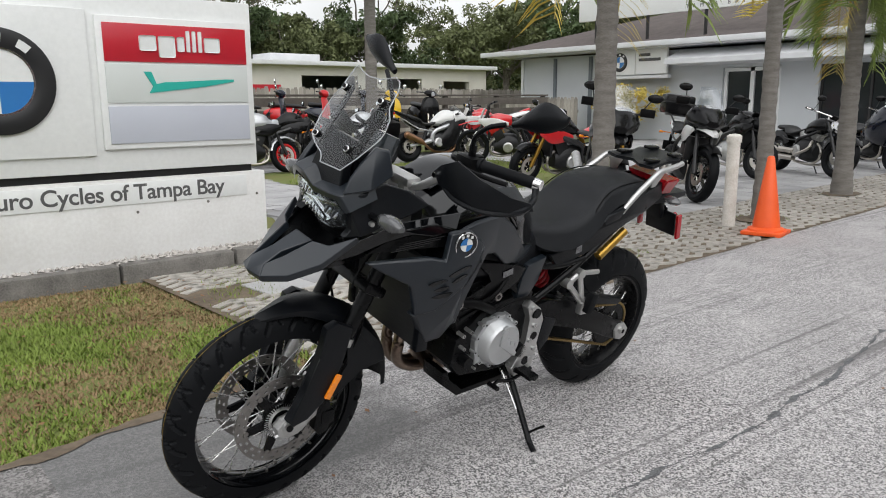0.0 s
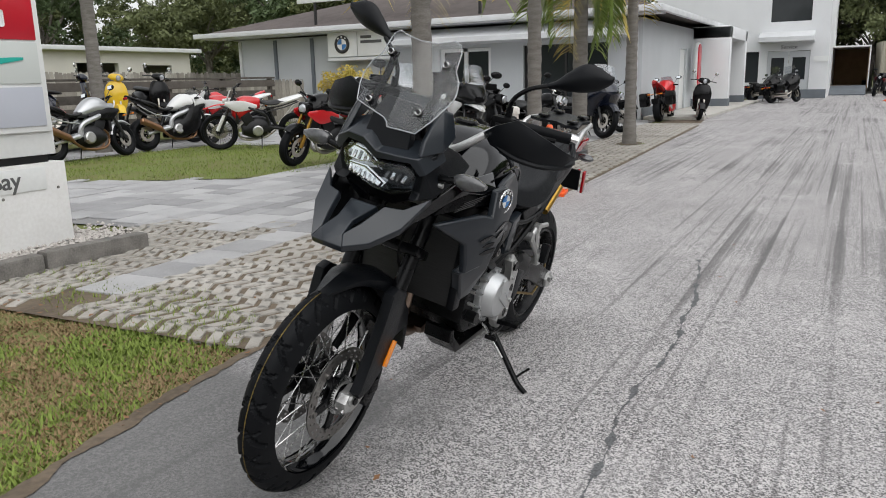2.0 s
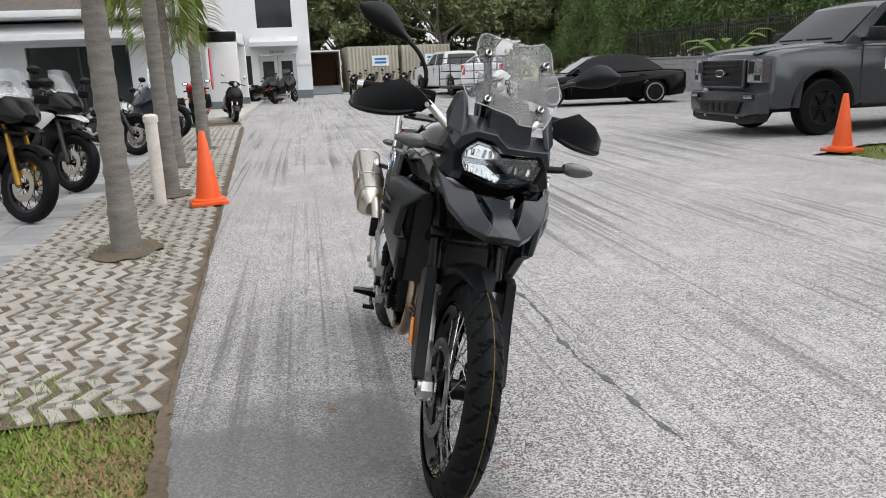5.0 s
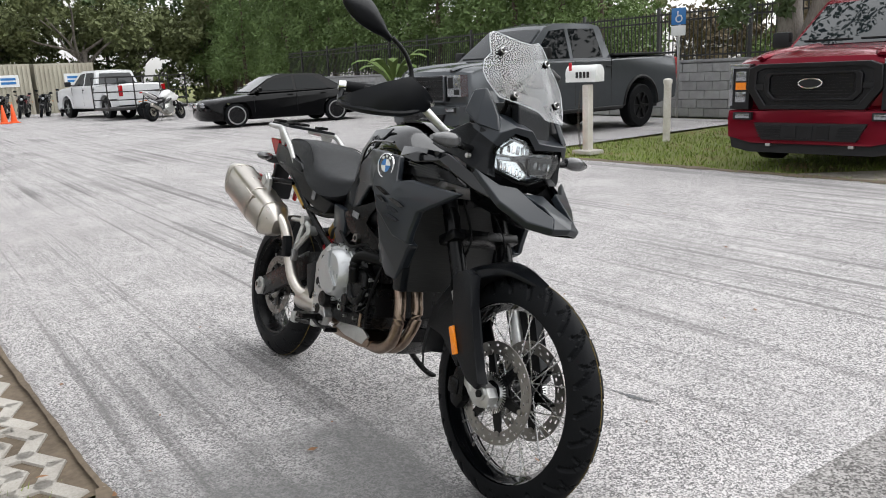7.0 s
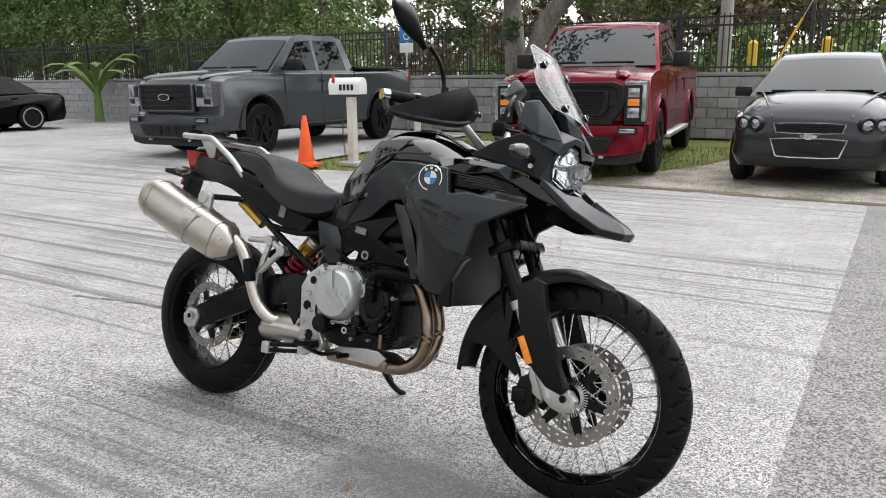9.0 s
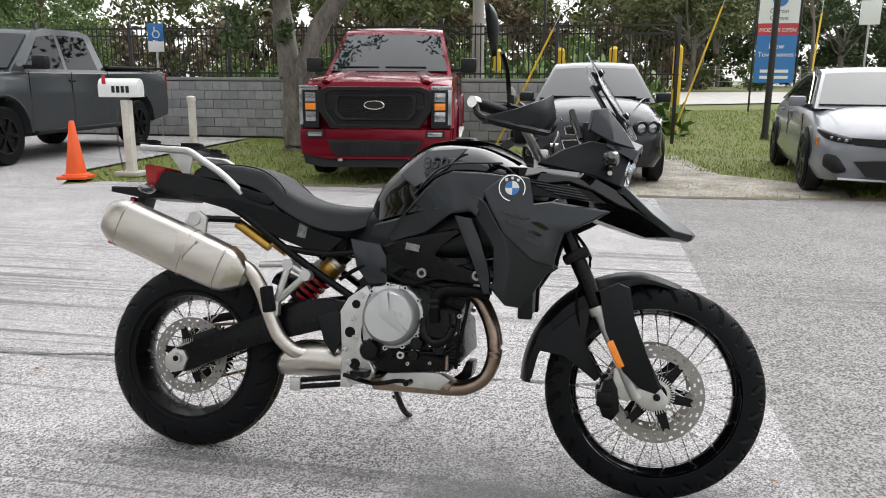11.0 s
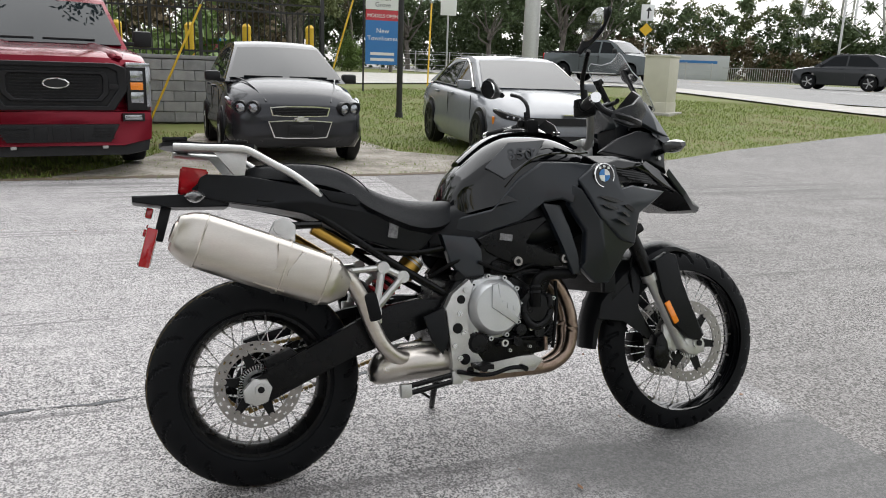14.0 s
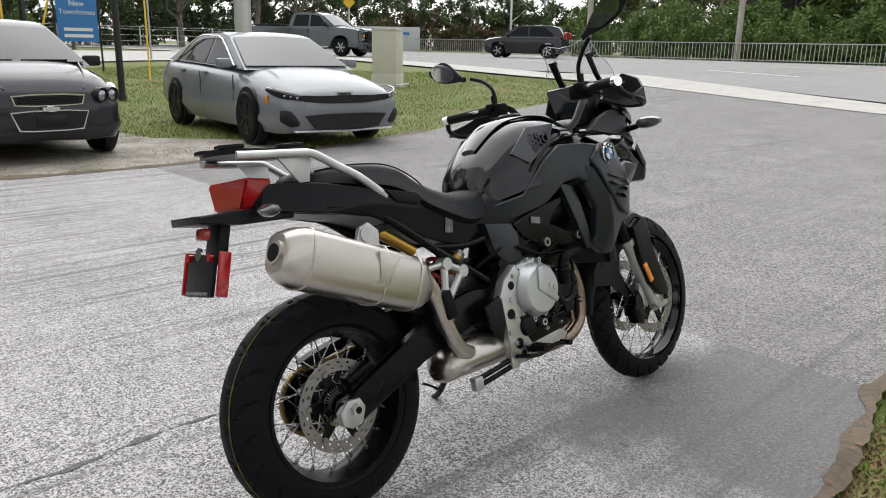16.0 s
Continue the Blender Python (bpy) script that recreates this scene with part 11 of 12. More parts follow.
def grey_sedan():
    body = car_paint("pale_grey_car_paint", (0.215, 0.225, 0.24), 0.1)
    spec = dict(W=1.86, wb=2.85, r=0.34, rim=0.235, rim_mat=C_RIMD, spokes=5, rf=0.36, rr=0.2, zt=0.72, crown=0.09, fx=1.6, rx=-1.9, zb=0.96, zr=1.43,
                outline=[(2.30, 0.20), (2.38, 0.34), (2.38, 0.56), (2.30, 0.70), (2.0, 0.80), (1.35, 0.93), (1.05, 0.97), (-1.6, 1.02), (-2.1, 1.05), (-2.42, 1.0), (-2.45, 0.6), (-2.40, 0.28)],
                cabin=[(1.15, 0.94), (0.18, 1.38), (-0.15, 1.43), (-0.75, 1.42), (-1.25, 1.32), (-2.0, 1.0)],
                panes=(("windscreen", (1.12, 0.96), (0.20, 1.37)), ("rear_window", (-1.95, 1.03), (-1.28, 1.31))),
                sides=([(0.82, 0.99), (0.10, 1.32), (-0.25, 1.355), (-0.28, 0.99)], [(-0.36, 0.99), (-0.34, 1.355), (-0.85, 1.34), (-1.3, 1.22), (-1.55, 1.02)]),
                stations=((2.42, 0.30, 0.48, 0.46, 0.60, 0.58, 0.55, 0.64), (2.36, 0.22, 0.68, 0.46, 0.78, 0.64, 0.70, 0.70), (2.2, 0.19, 0.80, 0.48, 0.87, 0.70, 0.76, 0.77), (1.85, 0.18, 0.86, 0.5, 0.915, 0.78, 0.80, 0.86),
                          (1.1, 0.18, 0.88, 0.54, 0.928, 0.88, 0.82, 0.98), (0.0, 0.18, 0.88, 0.56, 0.928, 0.92, 0.85, 0.97), (-1.5, 0.19, 0.88, 0.58, 0.928, 0.97, 0.82, 1.02), (-2.1, 0.22, 0.84, 0.6, 0.90, 0.97, 0.78, 1.05), (-2.4, 0.3, 0.74, 0.62, 0.82, 0.9, 0.72, 1.0), (-2.47, 0.4, 0.62, 0.62, 0.7, 0.8, 0.64, 0.88)),
                mirror=(0.80, 1.02), seams=(0.95, -0.32), handles=(-0.15, -1.1))
    c = sedan(pose(5.03, 9.02, 0.0, 0, 0, -96), body, "pale grey sedan with a black grille parked at the grass edge", spec, "sedan_car")
    def bent(name, mat, pts, x, label=""):
        bm = bmesh.new()
        rows = [[bm.verts.new((x + 0.02 - 0.3 * max(0, abs(y) - 0.48) + d, y, z)) for y, z in pts] for d in (0.0, -0.12)]
        bm.faces.new(rows[0])
        bm.faces.new(rows[1][::-1])
        skin(bm, rows)
        part(name, bm, mat, c, label, 20)
    up_ = [(-0.66, 0.675), (-0.4, 0.665), (0.0, 0.67), (0.4, 0.665), (0.66, 0.675), (0.60, 0.595), (0.3, 0.575), (0.0, 0.57), (-0.3, 0.575), (-0.60, 0.595)]
    bent("upper_grille", C_TRIM, up_, 2.43, "wide black upper grille")
    bent("lower_grille", C_TRIM, [(-0.60, 0.42), (-0.3, 0.435), (0.3, 0.435), (0.60, 0.42), (0.46, 0.26), (0.2, 0.25), (-0.2, 0.25), (-0.46, 0.26)], 2.45, "black lower grille")
    bent("letter_bar", M_CHROME, [(-0.10, 0.715), (0.10, 0.715), (0.10, 0.70), (-0.10, 0.70)], 2.40)
    bent("splitter", M_SIGN, [(-0.72, 0.235), (0.0, 0.225), (0.72, 0.235), (0.72, 0.215), (0.0, 0.205), (-0.72, 0.215)], 2.45)
    for q in (1, -1):
        bm = loft(bmesh.new(), [[(x, q * y, z0), (x + 0.02, q * (y + 0.02), (z0 + z1) / 2), (x, q * y, z1), (x - 0.1, q * (y - 0.06), (z0 + z1) / 2)] for x, y, z0, z1 in ((2.40, 0.62, 0.60, 0.665), (2.31, 0.77, 0.615, 0.70), (2.14, 0.86, 0.65, 0.735), (1.95, 0.895, 0.70, 0.745))], 3, 2)
        part("headlight", bm, C_TRIM, c, "slim dark headlight with a bright running strip")
        part("running_light", tube(bmesh.new(), [(2.425, q * 0.64, 0.672), (2.335, q * 0.785, 0.708), (2.16, q * 0.885, 0.742), (1.98, q * 0.91, 0.756)], 0.009, 6), C_LAMP, c)
        for k in range(3):
            part("lamp_cell", box(bmesh.new(), (0, 0, 0), (0.03, 0.05, 0.03), pose(2.40 - 0.045 * k, q * (0.68 + 0.065 * k), 0.642 + 0.012 * k, 0, 0, q * -35), 0.008), C_LAMP, c)
        bm = loft(bmesh.new(), [[(x, q * y, z0), (x + 0.02, q * (y + 0.02), (z0 + z1) / 2), (x, q * y, z1), (x - 0.1, q * (y - 0.06), (z0 + z1) / 2)] for x, y, z0, z1 in ((2.40, 0.66, 0.30, 0.34), (2.36, 0.76, 0.28, 0.50), (2.27, 0.86, 0.34, 0.48))], 3, 2)
        part("fog_pocket", bm, C_TRIM, c)
    for s in (1, -1):
        part("side_marker", box(bmesh.new(), (1.98, s * 0.905, 0.60), (0.06, 0.02, 0.10), None, 0.006), M_AMBER, c)
        part("window_trim", tube(bmesh.new(), [(0.85, s * 0.86, 0.985), (0.1, s * 0.715, 1.345), (-0.3, s * 0.70, 1.385), (-0.9, s * 0.705, 1.365), (-1.6, s * 0.83, 1.0)], 0.01, 6, 3), M_CHROME, c)


grey_sedan()


def black_sedan():
    body = car_paint("black_car_paint", (0.003, 0.003, 0.0035), 0.0, 0.2)
    spec = dict(W=1.86, wb=2.95, r=0.335, rim=0.25, rim_mat=C_RIMD, spokes=9, rf=0.25, rr=0.2, zt=0.72, crown=0.06, fx=1.8, rx=-2.0, zb=0.93, zr=1.40,
                outline=[(2.28, 0.20), (2.38, 0.30), (2.38, 0.62), (2.30, 0.74), (1.9, 0.80), (1.1, 0.90), (-1.4, 0.96), (-1.55, 0.98), (-2.45, 0.93), (-2.55, 0.85), (-2.55, 0.4), (-2.48, 0.25)],
                cabin=[(1.05, 0.9), (0.30, 1.34), (0.05, 1.40), (-0.85, 1.40), (-1.1, 1.36), (-1.75, 0.95)],
                panes=(("windscreen", (1.03, 0.92), (0.32, 1.33)), ("rear_window", (-1.72, 0.98), (-1.12, 1.345))),
                sides=([(0.85, 0.96), (0.28, 1.29), (-0.25, 1.34), (-0.25, 0.96)], [(-0.33, 0.96), (-0.33, 1.34), (-0.9, 1.33), (-1.35, 0.96)]),
                mirror=(0.8, 1.0), seams=(0.95, -0.29), handles=(-0.1, -1.1))
    c = sedan(pose(-18.1, 8.2, 0, 0, 0, -96), body, "glossy black older sedan with dark multi-spoke wheels", spec, "sedan_car")
    for x in (1.475, -1.475):
        for q in (1, -1):
            part("rim_lip", lathe(bmesh.new(), [(0.222, -0.012), (0.250, -0.016), (0.256, -0.004), (0.250, 0.012), (0.222, 0.012)], 40, pose(x, q * 0.935, 0.335)), C_RIMS, c, "polished silver rim lip")
    front_box(c, "headlight", 2.33, 0.45, 0.85, 0.58, 0.70, C_LAMP, 0.1, 0.02, "", True, 8)
    front_box(c, "grille", 2.38, -0.28, 0.28, 0.56, 0.70, M_CHROME, 0.05, 0.02)


black_sedan()


def road_traffic():
    """A dark suv and a grey pickup standing on the road."""
    body = car_paint("dark_suv_paint", (0.045, 0.047, 0.05), 0.4)
    spec = dict(W=1.86, wb=2.66, r=0.36, rim=0.25, rim_mat=C_RIMS, spokes=5, rf=0.25, rr=0.2, zt=0.9, crown=0.06, fx=1.6, rx=-1.8, zb=1.08, zr=1.66,
                outline=[(2.15, 0.26), (2.25, 0.4), (2.24, 0.85), (2.0, 0.98), (1.2, 1.08), (-1.9, 1.12), (-2.2, 1.05), (-2.28, 0.6), (-2.2, 0.32)],
                cabin=[(1.15, 1.05), (0.4, 1.58), (0.1, 1.66), (-1.4, 1.64), (-1.8, 1.55), (-2.15, 1.05)],
                panes=(("windscreen", (1.12, 1.08), (0.42, 1.56)), ("rear_window", (-2.1, 1.12), (-1.83, 1.53))),
                sides=([(0.8, 1.12), (0.3, 1.54), (-0.25, 1.58), (-0.25, 1.12)], [(-0.33, 1.12), (-0.33, 1.58), (-1.1, 1.57), (-1.6, 1.2), (-1.6, 1.12)]),
                mirror=(0.8, 1.16), seams=(0.9, -0.29), handles=(-0.1, -1.1))
    c = sedan(pose(30.5, 26.0, rise(30.5, 26.0), 0, 0, 118), body, "dark grey suv on the wide road", spec, "suv_car")
    for s in (1, -1):
        part("tail_lamp", box(bmesh.new(), (-2.2, s * 0.75, 1.15), (0.16, 0.25, 0.35), None, 0.03), M_REDLENS, c, "red tail lamp")


road_traffic()
pickup(pose(19.0, 28.5, rise(19, 28.5), 0, 0, -65) @ Matrix.Scale(0.95, 4), car_paint("slate_car_paint", (0.11, 0.125, 0.13), 0.3), "slate grey pickup on the road junction", C_RIMS)

# ---- parked motorcycles of the dealership ----
M_GOLD = paint("gold_anodised", (0.36, 0.2, 0.035), (0.28, 0.16, 0.03), 0.35, 0.9, scale=8)
M_BRONZE = paint("bronze_exhaust", (0.36, 0.2, 0.11), (0.25, 0.14, 0.08), 0.35, 0.8, scale=8)
M_BWHITE = paint("white_bodywork", (0.72, 0.72, 0.71), (0.62, 0.62, 0.61), 0.3, scale=4, coat=0.4)
M_BSILVER = paint("silver_bodywork", (0.5, 0.51, 0.52), (0.4, 0.41, 0.42), 0.3, 0.6, scale=4, coat=0.4)
M_BBLACK = paint("black_bodywork", (0.004, 0.004, 0.0045), (0.006, 0.006, 0.0065), 0.18, scale=4, spec=0.25)
M_BNAVY = paint("navy_bodywork", (0.006, 0.009, 0.022), (0.005, 0.007, 0.016), 0.2, scale=4, coat=0.5)
M_BMAROON = paint("maroon_bodywork", (0.16, 0.012, 0.02), (0.12, 0.01, 0.015), 0.25, scale=4, coat=0.5)
M_BYELLOW = paint("yellow_bodywork", (0.8, 0.52, 0.02), (0.7, 0.45, 0.02), 0.3, scale=4, coat=0.4)
M_BRED = paint("bright_red_bodywork", (0.62, 0.012, 0.016), (0.5, 0.01, 0.014), 0.28, scale=4, coat=0.4)
M_SEATV = paint("black_seat_vinyl", (0.005, 0.005, 0.005), (0.009, 0.009, 0.009), 0.55, scale=12, fine=160, bump=0.25)
M_DENGINE = paint("dark_engine_casting", (0.02, 0.02, 0.021), (0.01, 0.01, 0.011), 0.4, 0.4, scale=14, fine=160, bump=0.2)
M_LAMP = paint("headlamp_lens", (0.6, 0.62, 0.64), (0.4, 0.42, 0.45), 0.08, 0.5, scale=20)
M_SCREEN = glass("parked_windscreen", (0.85, 0.87, 0.89), 0.03, 0.9)


def ring8(x, z0, z1, w, crown=0.55, foot=0.7, cy=0.0):
    """Eight points of an upright oval section at x."""
    h = z1 - z0
    return [(x, cy - w * foot * 0.6, z0), (x, cy + w * foot * 0.6, z0), (x, cy + w, z0 + h * 0.3), (x, cy + w * 0.95, z0 + h * 0.68),
            (x, cy + w * crown, z1), (x, cy - w * crown, z1), (x, cy - w * 0.95, z0 + h * 0.68), (x, cy - w, z0 + h * 0.3)]


def oval_hull(*sections):
    return loft(bmesh.new(), [ring8(*s) for s in sections], 3, 2)


def guard(bm, ax, r, a0, a1, w, drop=0.03, n=12):
    """A curved mudguard round the axle (x, z), from angle a0 to a1 in degrees."""
    rings = []
    for i in range(n + 1):
        a = radians(a0 + (a1 - a0) * i / n)
        c, s = math.cos(a), math.sin(a)
        ring = []
        for y, d in ((-w, -drop), (-w * 0.8, 0), (-w * 0.3, 0.012), (w * 0.3, 0.012), (w * 0.8, 0), (w, -drop),
                     (w * 0.95, -drop - 0.002), (w * 0.72, -0.006), (-w * 0.72, -0.006), (-w * 0.95, -drop - 0.002)):
            ring.append(bm.verts.new((ax[0] + (r + d) * c, y, ax[1] + (r + d) * s)))
        rings.append(ring)
    skin(bm, rings)
    bm.faces.new(rings[0][::-1])
    bm.faces.new(rings[-1])
    return bm


def moto_wheel(bike, name, ax, r, w, rim_mat, spokes, disc, turn):
    """Tyre with its rim and brake disc below it; turn is the steering matrix."""
    at = turn @ Matrix.Translation((ax[0], 0, ax[1]))
    d = w * 0.62 + 0.02
    tyre = part(name, lathe(bmesh.new(), [(r - d, -w * 0.36), (r - d * 0.55, -w * 0.5), (r - d * 0.2, -w * 0.42), (r - 0.006, -w * 0.22), (r, 0),
                (r - 0.006, w * 0.22), (r - d * 0.2, w * 0.42), (r - d * 0.55, w * 0.5), (r - d, w * 0.36)], 36, at), M_RUBBER, bike, "black tyre")
    bm = bmesh.new()
    lathe(bm, [(r - d - 0.028, -w * 0.3), (r - d + 0.006, -w * 0.37), (r - d + 0.006, w * 0.37), (r - d - 0.028, w * 0.3), (r - d - 0.034, 0)], 36, at)
    rod(bm, at @ Vector((0, -w * 0.55, 0)), at @ Vector((0, w * 0.55, 0)), 0.034, seg=12)
    for k in range(spokes):
        a = k * math.tau / spokes + 0.2
        p = Vector((math.cos(a), 0, math.sin(a)))
        if spokes > 14:
            y = w * 0.35 * (1 if k % 2 else -1)
            rod(bm, at @ (p * 0.03 + Vector((0, y, 0))), at @ (Vector((math.cos(a + 0.25), 0, math.sin(a + 0.25))) * (r - d - 0.02)), 0.0035, seg=5)
        else:
            rod(bm, at @ (p * 0.02), at @ (p * (r - d - 0.02)), 0.02, 0.013, seg=6)
    part("rim", bm, rim_mat, tyre)
    for s in ((-1, 1) if disc > 1 else (-1,)):
        bm = bmesh.new()
        y = s * w * 0.56
        lathe(bm, [(0.085, y - 0.003), (0.145, y - 0.003), (0.145, y + 0.003), (0.085, y + 0.003)], 28, at)
        for k in range(5):
            a = k * math.tau / 5
            rod(bm, at @ Vector((0.03 * math.cos(a), y, 0.03 * math.sin(a))), at @ Vector((0.1 * math.cos(a + 0.3), y, 0.1 * math.sin(a + 0.3))), 0.007, seg=6)
        part("brake_disc", bm, M_STEEL, tyre)
    return tyre


def motorcycle(at, label, style="naked", body=None, accent=None, fork=None, rim=None, engine=None, exhaust=None, frame_mat=None,
               steer=0.0, wb=1.45, screen=False, case=None, panniers=None, lean=8.0):
    body = body or M_BBLACK
    accent = accent or body
    rim = rim or M_BBLACK
    engine = engine or M_DENGINE
    exhaust = exhaust or M_STEEL
    frame_mat = frame_mat or M_BLACKE
    x, y, yaw = at
    bike = thing("motorcycle", Matrix.Translation((x, y, rise(x, y))) @ Matrix.Rotation(radians(yaw), 4, "Z") @ Matrix.Rotation(radians(-lean), 4, "X"),
                 label, "motorcycle", "parked motorcycles")
    dirt, cruiser, sport = style == "dirt", style in ("cruiser", "tourer"), style == "sport"
    adv = style == "adventure"
    up = 0.10 if dirt else 0.06 if adv else -0.07 if cruiser else 0.0
    rf, rr = (0.35, 0.335) if dirt else (0.34, 0.32) if adv else (0.335, 0.325) if cruiser else (0.305, 0.315)
    wf, wr = (0.085, 0.11) if dirt else (0.12, 0.16) if cruiser or adv else (0.12, 0.185)
    fx, rx = wb / 2, -wb / 2
    head = Vector((fx - (0.36 if cruiser else 0.30), 0, 0.93 + up))
    rake = Vector((fx - head.x, 0, rf - head.z)).normalized()
    turn = Matrix.Translation(head) @ Matrix.Rotation(radians(steer), 4, -rake) @ Matrix.Translation(-head)
    T = lambda *p: turn @ Vector(p)
    moto_wheel(bike, "front_wheel", (fx, rf), rf, wf, rim, 28 if dirt or style == "cruiser" else 20 if adv else 10, 1 if dirt else 2, turn)
    moto_wheel(bike, "rear_wheel", (rx, rr), rr, wr, rim, 28 if dirt or style == "cruiser" else 20 if adv else 10, 1, Matrix())
    # front end
    leg_top = head + rake * -0.03
    for s in (-1, 1):
        b = bmesh.new()
        o = Vector((0, s * 0.095, 0))
        ax = Vector((fx, 0, rf))
        rod(b, turn @ (ax + o + Vector((-0.02, 0, 0.0))), turn @ (leg_top.lerp(ax, 0.5) + o), 0.03, seg=12)
        rod(b, turn @ (leg_top.lerp(ax, 0.52) + o), turn @ (leg_top + o), 0.024, seg=12)
        part("fork_leg", b, fork or M_BLACKE, bike, "gold fork leg" if fork is M_GOLD else "")
        if dirt:
            b = bmesh.new()
            rod(b, turn @ (ax + o * 1.25 + Vector((0.03, 0, 0.03))), turn @ (leg_top.lerp(ax, 0.55) + o * 1.25 + Vector((0.03, 0, 0))), 0.036, 0.03, seg=8)
            part("fork_guard", b, accent, bike, "white fork guard")
        elif not cruiser:
            b = bmesh.new()
            box(b, (0, 0, 0), (0.07, 0.035, 0.1), turn @ Matrix.Translation((fx - 0.11, s * 0.085, rf + 0.06)), 0.01)
            part("brake_caliper", b, M_DENGINE, bike)
    b = bmesh.new()
    for k in (0.0, 0.2):
        p = leg_top + rake * k
        box(b, (0, 0, 0), (0.08, 0.25, 0.035), turn @ Matrix.Translation(p) @ Matrix.Rotation(math.atan2(-rake.x, -rake.z) * -1, 4, "Y"), 0.01)
    rod(b, turn @ leg_top, turn @ (leg_top + rake * 0.2), 0.03)
    part("fork_clamp", b, M_BLACKE, bike)
    b = bmesh.new()
    if dirt:
        rings = [[(fx + dx, -w, z), (fx + dx, w, z), (fx + dx, w * 0.8, z + 0.02), (fx + dx, -w * 0.8, z + 0.02)] for dx, w, z in
                 ((-0.42, 0.05, 0.86), (-0.2, 0.07, 0.86), (0.05, 0.065, 0.84), (0.28, 0.03, 0.77))]
        loft(b, rings, 3, 1, True, turn)
    else:
        guard(b, (fx, rf), rf + 0.035, 35 if cruiser else 50, 165, wf * 0.62, 0.05 if cruiser else 0.03)
        bmesh.ops.transform(b, matrix=turn, verts=b.verts)
    part("front_mudguard", b, body if not adv else M_PLASTIC, bike)
    hz = head.z + (0.16 if dirt or adv else 0.12 if cruiser else 0.04)
    hw = 0.4 if dirt or adv or cruiser else 0.34
    b = bmesh.new()
    tube(b, [T(head.x - (0.24 if cruiser else 0.12), s * hw, hz + (0.04 if not sport else -0.06)) if k else T(head.x, s * 0.1, hz - 0.02)
             for s, k in ((-1, 1), (-1, 0), (1, 0), (1, 1))], 0.012, 8, 4)
    for s in (-1, 1):
        rod(b, T(head.x - 0.02, s * 0.09, head.z), T(head.x - 0.01, s * 0.09, hz), 0.016)
    part("handlebar", b, M_BLACKE if not cruiser else M_CHROME, bike)
    for s in (-1, 1):
        b = bmesh.new()
        e = T(head.x - (0.24 if cruiser else 0.12), s * hw, hz + (0.04 if not sport else -0.06))
        e2 = T(head.x - (0.2 if cruiser else 0.09), s * (hw - 0.13), hz + (0.03 if not sport else -0.04))
        rod(b, e, e2, 0.019, seg=10)
        part("grip", b, M_RUBBER, bike)
        b = bmesh.new()
        tube(b, [e2 + Vector((0.01, 0, -0.005)), e2.lerp(e, 0.4) + Vector((0.06, 0, 0)), e + Vector((0.05, 0, 0.0))], 0.006, 6, 3)
        part("lever", b, M_BLACKE, bike)
        if not dirt:
            m = T(head.x + 0.0, s * (hw - 0.04), hz + 0.2) if not sport else T(head.x + 0.2, s * 0.3, hz + 0.14)
            b = bmesh.new()
            tube(b, [e2, e2.lerp(m, 0.6) + Vector((0.02, 0, 0.02)), m], 0.006, 6, 3)
            stalk = part("mirror", b, M_BLACKE, bike)
            b = bmesh.new()
            bmesh.ops.create_uvsphere(b, u_segments=14, v_segments=9, radius=1.0, matrix=Matrix.Translation(m) @ Matrix.Rotation(radians(8), 4, "Y") @ Matrix.Diagonal((0.026, 0.085, 0.048, 1)))
            part("mirror_housing", b, M_BBLACK, stalk)
            b = bmesh.new()
            box(b, (-0.022, 0, 0), (0.008, 0.105, 0.056), Matrix.Translation(m) @ Matrix.Rotation(radians(8), 4, "Y"))
            part("mirror_glass", b, M_MIRROR, stalk)
        if adv:
            b = bmesh.new()
            box(b, (0, 0, 0), (0.03, 0.16, 0.09), Matrix.Translation(e.lerp(e2, 0.5) + Vector((0.09, 0, 0.0))), 0.012)
            part("hand_guard", b, M_PLASTIC, bike)
    # bodywork
    tz = up
    swept = 0.10 if style in ("naked", "sport") else 0.0
    if cruiser:
        b = oval_hull((-0.16, 0.72 + tz, 0.8 + tz, 0.06), (0.0, 0.72 + tz, 0.93 + tz, 0.13), (0.22, 0.74 + tz, 1.0 + tz, 0.165), (0.40, 0.78 + tz, 0.97 + tz, 0.13), (0.47, 0.84 + tz, 0.92 + tz, 0.06))
    elif dirt:
        b = oval_hull((-0.05, 0.78, 0.96, 0.06), (0.12, 0.72, 1.0, 0.12), (0.28, 0.6, 1.0, 0.17), (0.40, 0.58, 0.94, 0.17), (0.48, 0.66, 0.84, 0.1))
    else:
        b = oval_hull((-0.12, 0.76 + tz, 0.84 + tz, 0.08), (0.0, 0.74 + tz, 0.95 + tz, 0.13), (0.18, 0.74 + tz, 1.06 + tz, 0.17), (0.36, 0.74 + tz, 1.03 + tz, 0.19), (0.5, 0.8 + tz, 0.93 + tz, 0.13))
    part("tank", b, body, bike)
    if not cruiser:
        for s in (-1, 1):
            b = loft(bmesh.new(), [[(x, s * (w - 0.015), z0), (x, s * w, (z0 + z1) / 2), (x, s * (w - 0.015), z1), (x, s * (w - 0.04), (z0 + z1) / 2)] for x, w, z0, z1 in
                     ((0.02, 0.15, 0.70 + tz, 0.76 + tz), (0.24, 0.19, 0.66 + tz, 0.84 + tz), (0.44, 0.215, 0.66 + tz, 0.86 + tz), (0.62, 0.19, 0.78 + tz, 0.84 + tz))], 3, 3)
            part("side_panel", b, accent, bike)
        b = bmesh.new()
